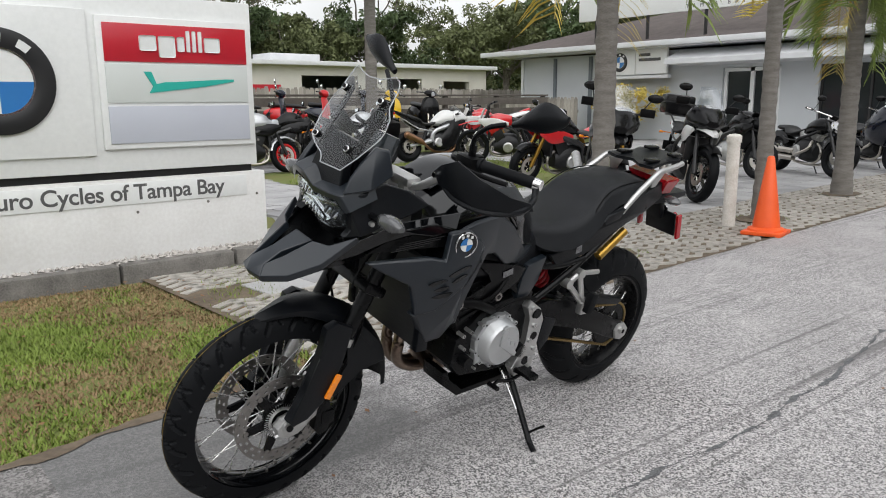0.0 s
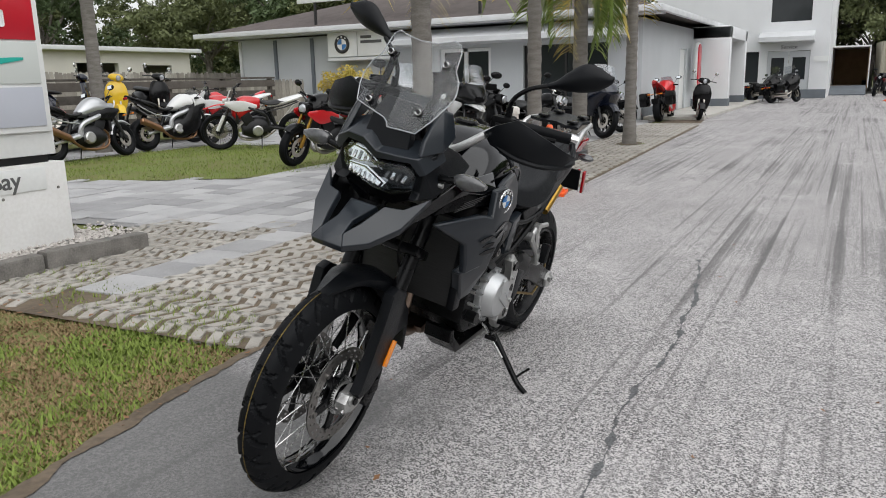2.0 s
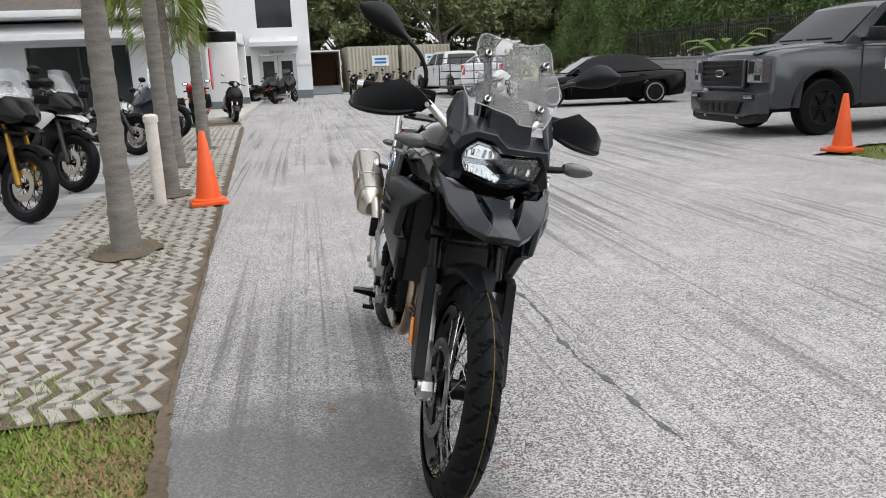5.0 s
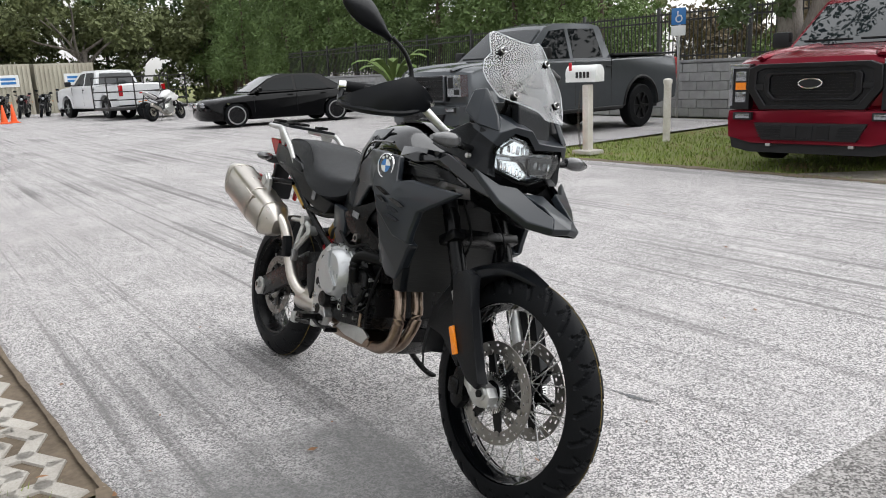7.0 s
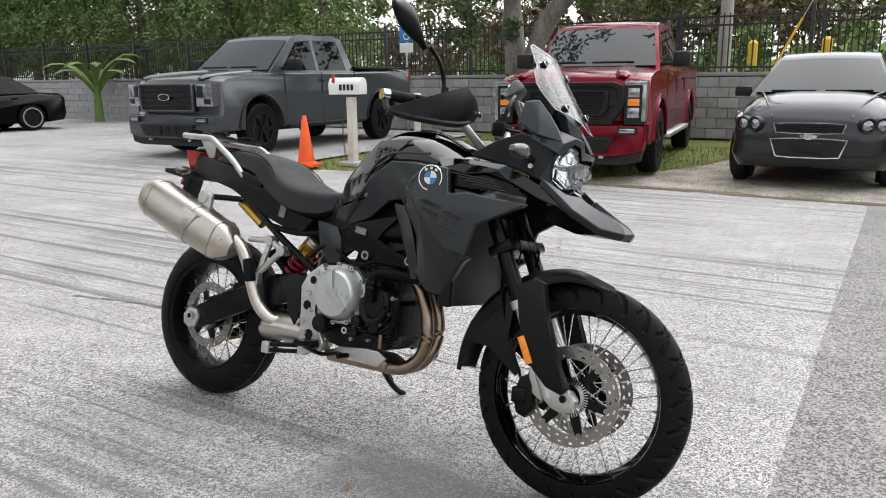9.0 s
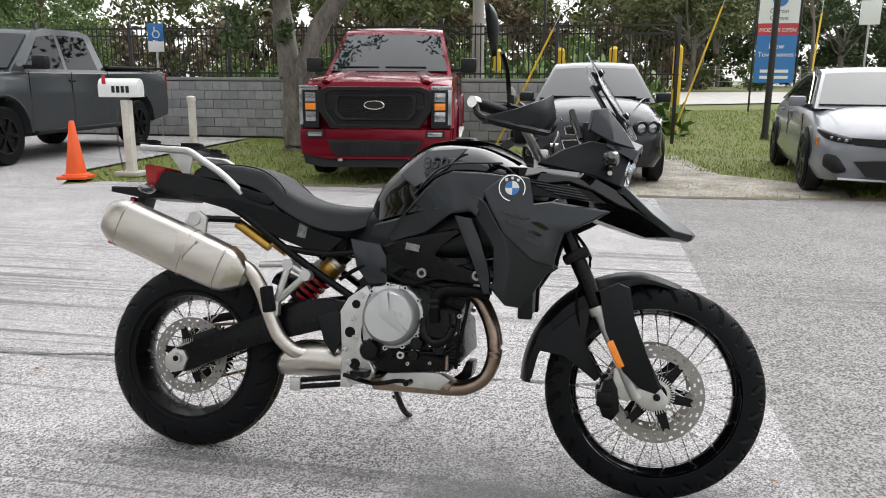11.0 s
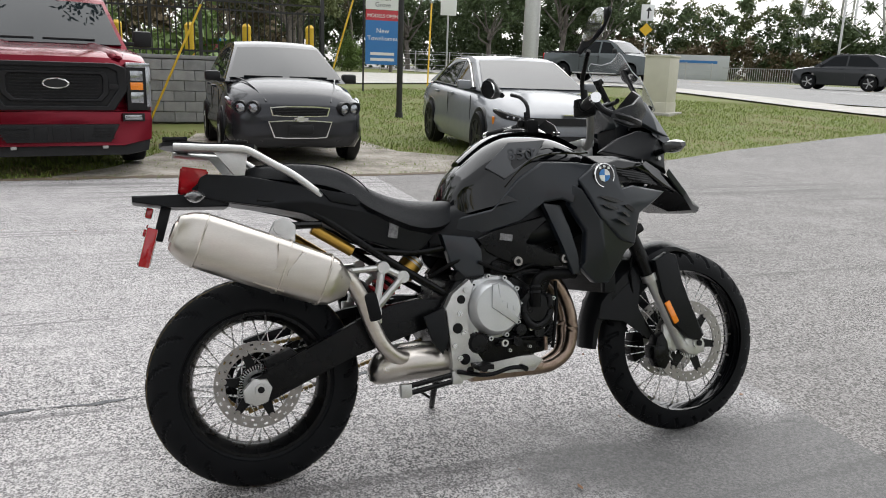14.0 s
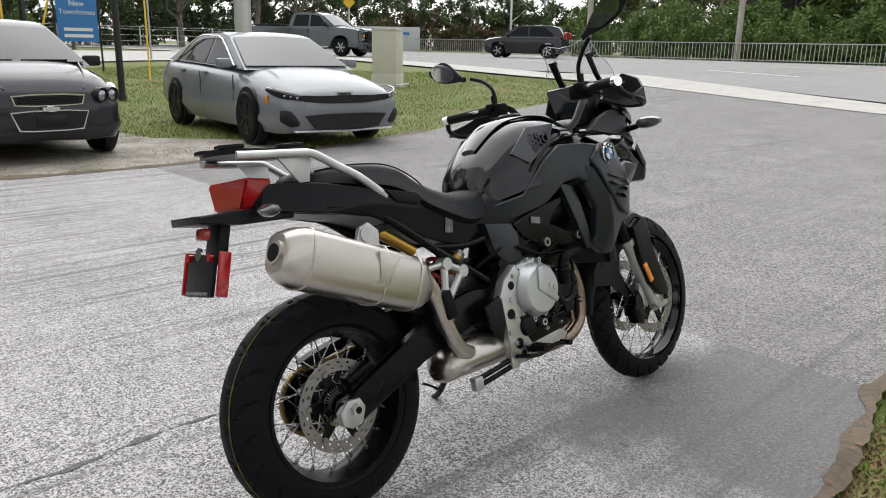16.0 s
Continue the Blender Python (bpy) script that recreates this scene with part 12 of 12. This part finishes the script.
        box(b, (0.40, 0, 0.6 + tz * 0.6), (0.05, 0.33, 0.3), None, 0.01)
        part("radiator", b, M_DENGINE, bike)
    seat_z = 0.66 if cruiser else 0.79 + tz
    b = oval_hull((-0.06, seat_z - 0.02, seat_z + 0.05, 0.1), (-0.2, seat_z - 0.06, seat_z + 0.01, 0.15), (-0.38, seat_z - 0.05, seat_z + 0.03, 0.16),
             (-0.46, seat_z + swept * 0.4, seat_z + (0.03 if dirt else 0.08) + swept * 0.4, 0.13), (-0.72, seat_z + 0.03 + swept, seat_z + (0.05 if dirt else 0.11) + swept, 0.1)) if not cruiser else \
        oval_hull((-0.14, 0.7, 0.76, 0.09), (-0.32, 0.62, 0.7, 0.17), (-0.5, 0.62, 0.74, 0.18), (-0.58, 0.7, 0.8, 0.14), (-0.86, 0.72, 0.8, 0.1))
    part("seat", b, M_SEATV, bike)
    b = bmesh.new()
    if cruiser:
        guard(b, (rx, rr), rr + 0.05, 30, 200, 0.1, 0.1)
        part("rear_mudguard", b, body, bike)
    else:
        z = seat_z + 0.02
        part("tail", oval_hull((-0.2, z - 0.12, z - 0.04, 0.11), (-0.5, z - 0.06 + swept * 0.4, z + 0.03 + swept * 0.4, 0.13), (-0.78, z + 0.02 + swept, z + 0.1 + swept, 0.1), (-0.98, z + 0.08 + swept * 1.5, z + 0.12 + swept * 1.5, 0.05)), accent, bike)
    b = bmesh.new()
    box(b, (-0.99 if not cruiser else rx - 0.34, 0, seat_z + 0.08 + swept * 1.5 if not cruiser else 0.62), (0.03, 0.11, 0.05), None, 0.01)
    part("tail_light", b, M_REDLENS, bike, "red tail light")
    if not dirt:
        b = bmesh.new()
        tx = -0.98 if not cruiser else rx - 0.3
        tube(b, [(tx + 0.1, 0, seat_z + 0.03 + swept), (tx - 0.02, 0, seat_z - 0.1), (tx - 0.06, 0, seat_z - 0.22)], 0.02, 6, 3)
        box(b, (tx - 0.07, 0, seat_z - 0.24), (0.012, 0.18, 0.13), None, 0.003)
        part("plate_holder", b, M_PLASTIC, bike)
        for s in (-1, 1):
            b = bmesh.new()
            rod(b, (tx + 0.02, s * 0.03, seat_z - 0.06), (tx, s * 0.14, seat_z - 0.06), 0.007, seg=6)
            box(b, (tx - 0.005, s * 0.16, seat_z - 0.06), (0.03, 0.06, 0.035), None, 0.012)
            part("indicator", b, M_AMBER, bike, "amber indicator")
    # frame, swingarm, engine
    for s in (-1, 1):
        b = bmesh.new()
        tube(b, [head + Vector((0, s * 0.04, -0.06)), (0.18, s * 0.16, 0.72 + tz), (-0.14, s * 0.15, 0.6 + tz * 0.5), (-0.2, s * 0.12, 0.4)], 0.046 if swept else 0.024, 8, 4)
        part("frame_tube", b, frame_mat, bike)
        b = bmesh.new()
        tube(b, [(-0.15, s * 0.13, 0.62 + tz), (-0.5, s * 0.11, seat_z - 0.1), (-0.8, s * 0.06, seat_z + swept)], 0.013, 8, 3)
        part("subframe", b, frame_mat, bike)
    b = bmesh.new()
    for s in (-1, 1):
        rod(b, (-0.2, s * 0.11, 0.42), (rx, s * (wr * 0.5 + 0.04), rr), 0.05 if swept else 0.036, 0.026, seg=8)
    box(b, (-0.26, 0, 0.42), (0.09, 0.24, 0.09), None, 0.015)
    part("swingarm", b, frame_mat if frame_mat is not M_BLACKE else M_DENGINE, bike)
    b = bmesh.new()
    rod(b, (-0.34, 0.03, 0.42), (-0.2, 0.03, 0.7 + tz), 0.036, seg=14)
    part("shock", b, M_GOLD if fork is M_GOLD else M_DENGINE, bike)
    eng = part("engine", oval_hull((-0.24, 0.3, 0.52, 0.13), (-0.1, 0.24, 0.6, 0.18), (0.12, 0.22, 0.6, 0.19), (0.3, 0.28, 0.48, 0.15)), engine, bike)
    if cruiser:
        for dx, tilt in ((0.14, 0.42), (-0.14, -0.42)):
            b = bmesh.new()
            for k in range(9):
                q = 0.16 + k * 0.024
                rod(b, (dx * 0.25 + math.sin(tilt) * q, 0, 0.36 + math.cos(tilt) * q), (dx * 0.25 + math.sin(tilt) * (q + 0.015), 0, 0.36 + math.cos(tilt) * (q + 0.015)), 0.1, seg=16)
            rod(b, (dx * 0.25, 0, 0.36), (dx * 0.25 + math.sin(tilt) * 0.39, 0, 0.36 + math.cos(tilt) * 0.39), 0.08, seg=16)
            part("cylinder", b, M_ALU, eng)
    else:
        b = bmesh.new()
        box(b, (0.2, 0, 0.58), (0.2, 0.3, 0.24), Matrix.Translation((0.2, 0, 0.58)) @ Matrix.Rotation(radians(28), 4, "Y") @ Matrix.Translation((-0.2, 0, -0.58)), 0.02)
        part("cylinder", b, engine, eng)
    for s in (-1, 1):
        b = bmesh.new()
        lathe(b, [(0.001, s * 0.225), (0.08, s * 0.225), (0.1, s * 0.21), (0.105, s * 0.16), (0.001, s * 0.16)], 24, Matrix.Translation((0.05 * s - 0.02, 0, 0.37)), False)
        part("engine_cover", b, M_ALU if engine is not M_BBLACK else M_DENGINE, eng)
    b = bmesh.new()
    for yy in (-0.07, 0.07):
        tube(b, [(0.28, yy, 0.52), (0.39, yy, 0.42), (0.36, yy, 0.24), (0.16, yy - 0.03, 0.17), (-0.2, -0.1, 0.2)], 0.021, 8, 4)
    part("header_pipe", b, exhaust, bike)
    b = bmesh.new()
    if cruiser:
        rod(b, (-0.1, -0.2, 0.24), (-0.95, -0.22, 0.27), 0.045, 0.052, 16)
        rod(b, (-0.1, -0.2, 0.36), (-0.85, -0.23, 0.38), 0.045, 0.052, 16)
        tube(b, [(0.2, -0.12, 0.55), (0.24, -0.2, 0.42), (0.05, -0.21, 0.34), (-0.12, -0.2, 0.3)], 0.025, 8, 3)
    else:
        zt = 0.56 if not dirt else 0.82
        tube(b, [(-0.16, -0.1, 0.2), (-0.3, -0.15, 0.26), (-0.42, -0.17, 0.36)], 0.024, 8, 3)
        rod(b, (-0.4, -0.175, 0.34), (-0.48, -0.185, 0.4), 0.03, 0.055, 16)
        rod(b, (-0.48, -0.185, 0.4), (-0.84, -0.21, zt), 0.058, 0.07 if swept else 0.055, 16)
        rod(b, (-0.84, -0.21, zt), (-0.87, -0.211, zt + 0.012), 0.055, 0.035, 16)
    part("muffler", b, exhaust if exhaust is not M_STEEL or cruiser else M_DENGINE if sport else M_STEEL, bike)
    b = bmesh.new()
    rod(b, (-0.05, 0.12, 0.26), (-0.02, 0.26, 0.0), 0.011, seg=8)
    box(b, (-0.02, 0.265, 0.004), (0.07, 0.04, 0.012))
    part("side_stand", b, M_BLACKE, bike)
    for s in (-1, 1):
        b = bmesh.new()
        rod(b, (-0.16, s * 0.14, 0.33), (-0.16, s * 0.27, 0.32), 0.013, seg=8)
        part("footpeg", b, M_STEEL, bike)
    # head
    nose = fx - 0.17
    if sport:
        b = loft(bmesh.new(), [[turn.inverted() @ turn @ Vector(p) for p in ring8(*s)] for s in
                 ((nose + 0.2, 0.84, 0.9, 0.06), (nose + 0.1, 0.8, 0.97, 0.16), (nose - 0.06, 0.76, 1.05, 0.22), (nose - 0.22, 0.72, 0.98, 0.25))], 3, 2)
        part("front_fairing", b, body, bike)
        for s in (-1, 1):
            b = loft(bmesh.new(), [[(x, s * (w - 0.02), z0), (x, s * w, (z0 + z1) / 2), (x, s * (w - 0.02), z1), (x, s * (w - 0.035), (z0 + z1) / 2)] for x, w, z0, z1 in
                     ((0.5, 0.2, 0.62, 0.9), (0.34, 0.25, 0.34, 0.88), (0.1, 0.24, 0.24, 0.6), (-0.22, 0.2, 0.24, 0.34))], 3, 3)
            part("lower_fairing", b, accent, bike)
        screen = True
    elif adv or style == "tourer":
        b = oval_hull((nose + 0.22, 0.86 + tz, 0.93 + tz, 0.07), (nose + 0.08, 0.82 + tz, 1.06 + tz, 0.17), (nose - 0.1, 0.84 + tz, 1.12 + tz, 0.24), (nose - 0.18, 0.9 + tz, 1.06 + tz, 0.22)) if adv else \
            oval_hull((nose + 0.24, 0.86, 0.93, 0.09), (nose + 0.12, 0.74, 1.06, 0.26), (nose - 0.06, 0.52, 1.14, 0.36), (nose - 0.3, 0.42, 1.06, 0.38), (nose - 0.6, 0.46, 0.86, 0.28))
        part("front_fairing", b, body, bike)
        screen = True
        if adv:
            part("beak", loft(bmesh.new(), [[(xx, -w, z), (xx, w, z), (xx, w * 0.6, z + 0.03), (xx, -w * 0.6, z + 0.03)] for xx, w, z in
                 ((nose, 0.13, 0.82 + tz), (nose + 0.22, 0.09, 0.8 + tz), (nose + 0.4, 0.03, 0.75 + tz))], 3, 1), accent, bike)
    elif dirt:
        b = bmesh.new()
        box(b, (0, 0, 0), (0.02, 0.2, 0.24), turn @ Matrix.Translation((head.x + 0.11, 0, head.z - 0.02)) @ Matrix.Rotation(radians(-22), 4, "Y"), 0.009)
        part("number_plate", b, M_BWHITE, bike, "white front number board")
    else:
        b = bmesh.new()
        box(b, (0, 0, 0), (0.16, 0.2, 0.17), turn @ Matrix.Translation((head.x + 0.13, 0, head.z - 0.06)), 0.05)
        part("headlight_shell", b, body if not cruiser else M_CHROME, bike)
    if not dirt:
        b = bmesh.new()
        dx, dz = (nose + 0.15, 0.93 + tz) if sport or adv or style == "tourer" else (head.x + 0.215, head.z - 0.06)
        m = turn if not (sport or adv or style == "tourer") else Matrix()
        lathe(b, [(0.001, 0.03), (0.05, 0.02), (0.07, -0.02), (0.07, -0.06), (0.001, -0.06)], 24, m @ Matrix.Translation((dx, 0, dz)) @ Matrix.Rotation(radians(-90), 4, "Z"), False)
        part("headlight", b, M_LAMP, bike, "clear headlight")
        b = bmesh.new()
        box(b, (0, 0, 0), (0.03, 0.14, 0.08), turn @ Matrix.Translation((head.x + 0.02, 0, head.z + 0.09)) @ Matrix.Rotation(radians(50), 4, "Y"), 0.01)
        part("instrument", b, M_PLASTIC, bike)
    if screen:
        h = 0.5 if style == "tourer" else 0.34 if adv else 0.16
        w = 0.31 if style == "tourer" else 0.17
        z0 = 1.0 + tz
        part("windscreen", faceted(bmesh.new(), [(nose + 0.06, -w * 0.5, z0), (nose + 0.06, w * 0.5, z0), (nose - 0.02, w, z0 + h * 0.3), (nose - 0.02, -w, z0 + h * 0.3),
             (nose + 0.03, 0, z0 + h * 0.35), (nose - 0.14, -w * 0.75, z0 + h), (nose - 0.14, w * 0.75, z0 + h), (nose - 0.1, 0, z0 + h * 1.05)],
             [(0, 1, 4), (1, 2, 4), (0, 4, 3), (3, 4, 7, 5), (4, 2, 6, 7)], (-0.004, 0, 0)), M_SCREEN, bike, "clear windscreen", 60)
    if case:
        b = bmesh.new()
        box(b, (-1.0, 0, seat_z + 0.34), (0.36, 0.42, 0.28), None, 0.05)
        lid = part("top_case", b, case, bike, "black top case")
        b = bmesh.new()
        box(b, (-1.0, 0, seat_z + 0.36), (0.37, 0.43, 0.02), None, 0.006)
        part("seam", b, M_DENGINE, lid)
        b = bmesh.new()
        for s in (-1, 1):
            tube(b, [(-0.55, s * 0.12, seat_z + 0.1), (-0.8, s * 0.12, seat_z + 0.19), (-1.12, s * 0.1, seat_z + 0.19)], 0.012, 8, 3)
        box(b, (-0.98, 0, seat_z + 0.19), (0.24, 0.26, 0.02))
        part("carrier", b, M_BLACKE, bike)
    if panniers:
        for s in (-1, 1):
            b = bmesh.new()
            box(b, (-0.72, s * 0.33, 0.6 + tz), (0.5, 0.2, 0.36), Matrix(), 0.05)
            part("pannier", b, panniers, bike)
            b = bmesh.new()
            tube(b, [(-0.4, s * 0.14, seat_z - 0.05), (-0.6, s * 0.22, seat_z - 0.1), (-0.9, s * 0.22, seat_z - 0.1)], 0.01, 6, 3)
            part("pannier_rail", b, M_BLACKE, bike)
    return bike


def scooter(at, label, body, front=None, steer=12.0, lean=5.0):
    front = front or body
    x, y, yaw = at
    sc = thing("scooter", Matrix.Translation((x, y, rise(x, y))) @ Matrix.Rotation(radians(yaw), 4, "Z") @ Matrix.Rotation(radians(-lean), 4, "X"),
               label, "scooter", "parked scooters")
    head = Vector((0.42, 0, 0.8))
    rake = Vector((0.23, 0, -0.58)).normalized()
    turn = Matrix.Translation(head) @ Matrix.Rotation(radians(steer), 4, -rake) @ Matrix.Translation(-head)
    moto_wheel(sc, "front_wheel", (0.65, 0.22), 0.22, 0.11, M_BSILVER, 5, 1, turn)
    moto_wheel(sc, "rear_wheel", (-0.65, 0.22), 0.22, 0.12, M_BSILVER, 5, 1, Matrix())
    b = guard(bmesh.new(), (0.65, 0.23), 0.25, 20, 170, 0.085, 0.08)
    bmesh.ops.transform(b, matrix=turn, verts=b.verts)
    part("front_mudguard", b, front, sc)
    b = bmesh.new()
    for s in (-1, 1):
        rod(b, turn @ Vector((0.64, s * 0.07, 0.22)), turn @ Vector((0.52, s * 0.07, 0.55)), 0.02, seg=8)
    part("fork", b, M_STEEL, sc)
    b = loft(bmesh.new(), [[(xx, -w, z), (xx + 0.06, 0, z), (xx, w, z), (xx - 0.03, w * 0.9, z), (xx + 0.02, 0, z), (xx - 0.03, -w * 0.9, z)] for xx, w, z in
             ((0.36, 0.15, 0.28), (0.44, 0.2, 0.45), (0.46, 0.22, 0.7), (0.42, 0.17, 0.88), (0.4, 0.1, 0.95))], 3, 2)
    part("leg_shield", b, front, sc)
    b = oval_hull((0.4, 0.22, 0.28, 0.15), (0.1, 0.2, 0.27, 0.17), (-0.15, 0.2, 0.27, 0.16))
    part("floorboard", b, M_PLASTIC, sc)
    b = oval_hull((-0.1, 0.26, 0.6, 0.12), (-0.25, 0.3, 0.72, 0.19), (-0.55, 0.34, 0.74, 0.22), (-0.8, 0.45, 0.72, 0.18), (-0.95, 0.58, 0.68, 0.1))
    part("rear_body", b, body, sc)
    b = oval_hull((-0.02, 0.72, 0.76, 0.08), (-0.2, 0.72, 0.8, 0.15), (-0.5, 0.74, 0.82, 0.16), (-0.85, 0.74, 0.85, 0.11))
    part("seat", b, M_SEATV, sc)
    b = bmesh.new()
    tube(b, [turn @ Vector(p) for p in ((0.28, -0.34, 1.02), (0.36, -0.14, 1.04), (0.36, 0.14, 1.04), (0.28, 0.34, 1.02))], 0.014, 8, 4)
    rod(b, turn @ Vector((0.42, 0, 0.82)), turn @ Vector((0.36, 0, 1.04)), 0.025)
    part("handlebar", b, M_BLACKE, sc)
    b = loft(bmesh.new(), [[turn @ Vector(p) for p in ring8(*s)] for s in ((0.5, 0.98, 1.06, 0.06), (0.44, 0.95, 1.1, 0.12), (0.36, 0.97, 1.1, 0.16), (0.3, 1.0, 1.07, 0.14))], 3, 2)
    part("handlebar_cowl", b, front, sc)
    b = bmesh.new()
    lathe(b, [(0.001, 0.02), (0.05, 0.012), (0.062, -0.02), (0.001, -0.02)], 20, turn @ Matrix.Translation((0.495, 0, 1.02)) @ Matrix.Rotation(radians(-90), 4, "Z"), False)
    part("headlight", b, M_LAMP, sc, "clear headlight")
    for s in (-1, 1):
        p = turn @ Vector((0.3, s * 0.3, 1.24))
        b = bmesh.new()
        rod(b, turn @ Vector((0.33, s * 0.2, 1.05)), p, 0.005, seg=6)
        lathe(b, [(0.001, 0.015), (0.045, 0.01), (0.05, -0.012), (0.001, -0.012)], 18, Matrix.Translation(p) @ Matrix.Rotation(radians(-90), 4, "Z"), False)
        part("mirror", b, M_CHROME, sc)
    b = bmesh.new()
    rod(b, (-0.45, -0.17, 0.28), (-0.85, -0.19, 0.34), 0.05, 0.055, 14)
    part("muffler", b, M_DENGINE, sc)
    b = oval_hull((-0.2, 0.2, 0.3, 0.1), (-0.5, 0.18, 0.34, 0.14), (-0.7, 0.2, 0.3, 0.1))
    part("engine", b, M_DENGINE, sc)
    b = bmesh.new()
    box(b, (-0.96, 0, 0.62), (0.03, 0.14, 0.06), None, 0.012)
    part("tail_light", b, M_REDLENS, sc, "red tail light")
    b = bmesh.new()
    rod(b, (-0.2, 0.12, 0.2), (-0.16, 0.24, 0.0), 0.01, seg=8)
    part("side_stand", b, M_BLACKE, sc)
    return sc


def mid(f, yaw, wb=1.45):
    """The middle of a motorcycle whose front wheel stands at f."""
    return f[0] - wb / 2 * math.cos(radians(yaw)), f[1] - wb / 2 * math.sin(radians(yaw)), yaw


motorcycle(mid((-3.82, -2.87), 47, 1.6), "black sport adventure motorcycle with gold forks, parked on pavers", "adventure", M_BBLACK, M_BBLACK, M_GOLD, M_BBLACK, exhaust=M_ALU, wb=1.6, steer=10)
motorcycle(mid((-5.76, -2.99), 48, 1.55), "black and white adventure motorcycle with a black top case", "adventure", M_BBLACK, M_BWHITE, None, M_BBLACK, wb=1.55, steer=10, case=M_BBLACK)
motorcycle(mid((-5.65, -5.85), -15), "red and black naked motorcycle with gold forks", "naked", M_BBLACK, M_BRED, M_GOLD, M_BBLACK, steer=14)
motorcycle(mid((-7.7, -9.3), -40), "red dirt motorcycle with white fork guards on the lawn edge", "dirt", M_BRED, M_BWHITE, None, M_BBLACK, steer=-12)
motorcycle((-5.5, -10.2, 180), "silver naked sport motorcycle with a bronze exhaust", "naked", M_BSILVER, M_BBLACK, None, M_BBLACK, exhaust=M_BRONZE, frame_mat=M_BSILVER, steer=12)
motorcycle((-7.8, -10.5, 170), "white and black sport motorcycle with a pale frame", "sport", M_BWHITE, M_BBLACK, None, M_BBLACK, frame_mat=M_BSILVER, exhaust=M_BRONZE, steer=12)
motorcycle((-3.3, -10.3, 175), "silver and black naked motorcycle with red wheel rims", "naked", M_BSILVER, M_BBLACK, None, M_BRED, steer=12)
motorcycle((-11.0, -12.3, -35), "red sport motorcycle beside the rail fence", "sport", M_BRED, M_BRED, M_GOLD, M_BBLACK, steer=10)
motorcycle((-9.6, -10.9, -35), "red dirt motorcycle with white side panels", "dirt", M_BRED, M_BWHITE, None, M_BBLACK, steer=10)
motorcycle((-2.0, -12.2, 150), "maroon sport motorcycle in front of the rail fence", "sport", M_BMAROON, M_BBLACK, None, M_BBLACK, steer=10)
motorcycle((-4.4, -11.2, 160), "black naked motorcycle in front of the rail fence", "naked", M_BBLACK, M_BBLACK, None, M_BBLACK, steer=10)
deck = thing("display_platform", pose(-7.0, -12.6, 0), "low dark timber display platform under the scooters", "platform")
for y in (-0.62, -0.31, 0.0, 0.31, 0.62):
    part("plank", box(bmesh.new(), (0, y, 0.385), (6.4, 0.29, 0.03), None, 0.006), M_WOODD, deck)
for x in (-3.0, -1.0, 1.0, 3.0):
    part("bearer", box(bmesh.new(), (x, 0, 0.185), (0.12, 1.4, 0.37), None, 0.006), M_WOODD, deck)
for x, yaw, words, shell, shield in ((-4.75, 140, "dark grey scooter with chrome mirrors on the platform", M_BNAVY, M_BNAVY), (-5.8, 130, "red scooter with chrome mirrors on the platform", M_BRED, M_BRED),
                                     (-6.8, 130, "dark blue scooter with chrome mirrors on the platform", M_BNAVY, M_BNAVY), (-7.95, 60, "yellow scooter on the timber platform", M_BYELLOW, M_BYELLOW),
                                     (-9.0, 70, "black scooter with chrome mirrors on the platform", M_BBLACK, M_BBLACK)):
    scooter((x, -12.6, yaw), words, shell, shield).location.z += 0.4
motorcycle(mid((-9.93, -3.13), 60, 1.6), "black cruiser motorcycle with chrome handlebar on pavers", "cruiser", M_BBLACK, None, None, M_BBLACK, wb=1.6, steer=12)
motorcycle(mid((-8.9, -3.9), 68), "black roadster motorcycle with a silver engine", "naked", M_BBLACK, M_BBLACK, None, M_BBLACK, M_ALU, steer=12)
motorcycle(mid((-11.6, -2.9), 50, 1.65), "navy touring motorcycle with a tall clear windscreen", "tourer", M_BNAVY, None, None, M_BBLACK, wb=1.65, panniers=M_BNAVY, steer=8)
motorcycle(mid((-13.3, -3.0), 60, 1.6), "black cruiser motorcycle parked before the showroom", "cruiser", M_BBLACK, None, None, M_BBLACK, wb=1.6, steer=12)
motorcycle((-17.9, -3.05, 180), "red sport touring motorcycle with black panniers", "sport", M_BRED, M_BRED, None, M_BBLACK, panniers=M_BBLACK, lean=6)
scooter((-18.6, -2.3, 10), "black scooter beside the red touring motorcycle", M_BBLACK, M_BBLACK)
for k, (bx, by, ya) in enumerate(((-30.6, -1.1, 150), (-32.4, -1.9, 140))):
    motorcycle((bx, by, ya), "black touring motorcycle with panniers before the service block", "tourer", M_BBLACK, None, None, M_BBLACK, wb=1.6, panniers=M_BBLACK, steer=8)
motorcycle((-25.0, 7.0, 122), "white and black roadster beside the black sedan", "naked", M_BWHITE, M_BWHITE, None, M_BBLACK, M_ALU, steer=12)
for k in range(5):
    motorcycle((-38.0 + k * 0.25, 2.4 + k * 0.85, -20), "dark motorcycle in a row before the containers", "naked", M_BBLACK, M_BBLACK if k % 2 else M_BMAROON, None, M_BBLACK, steer=10)
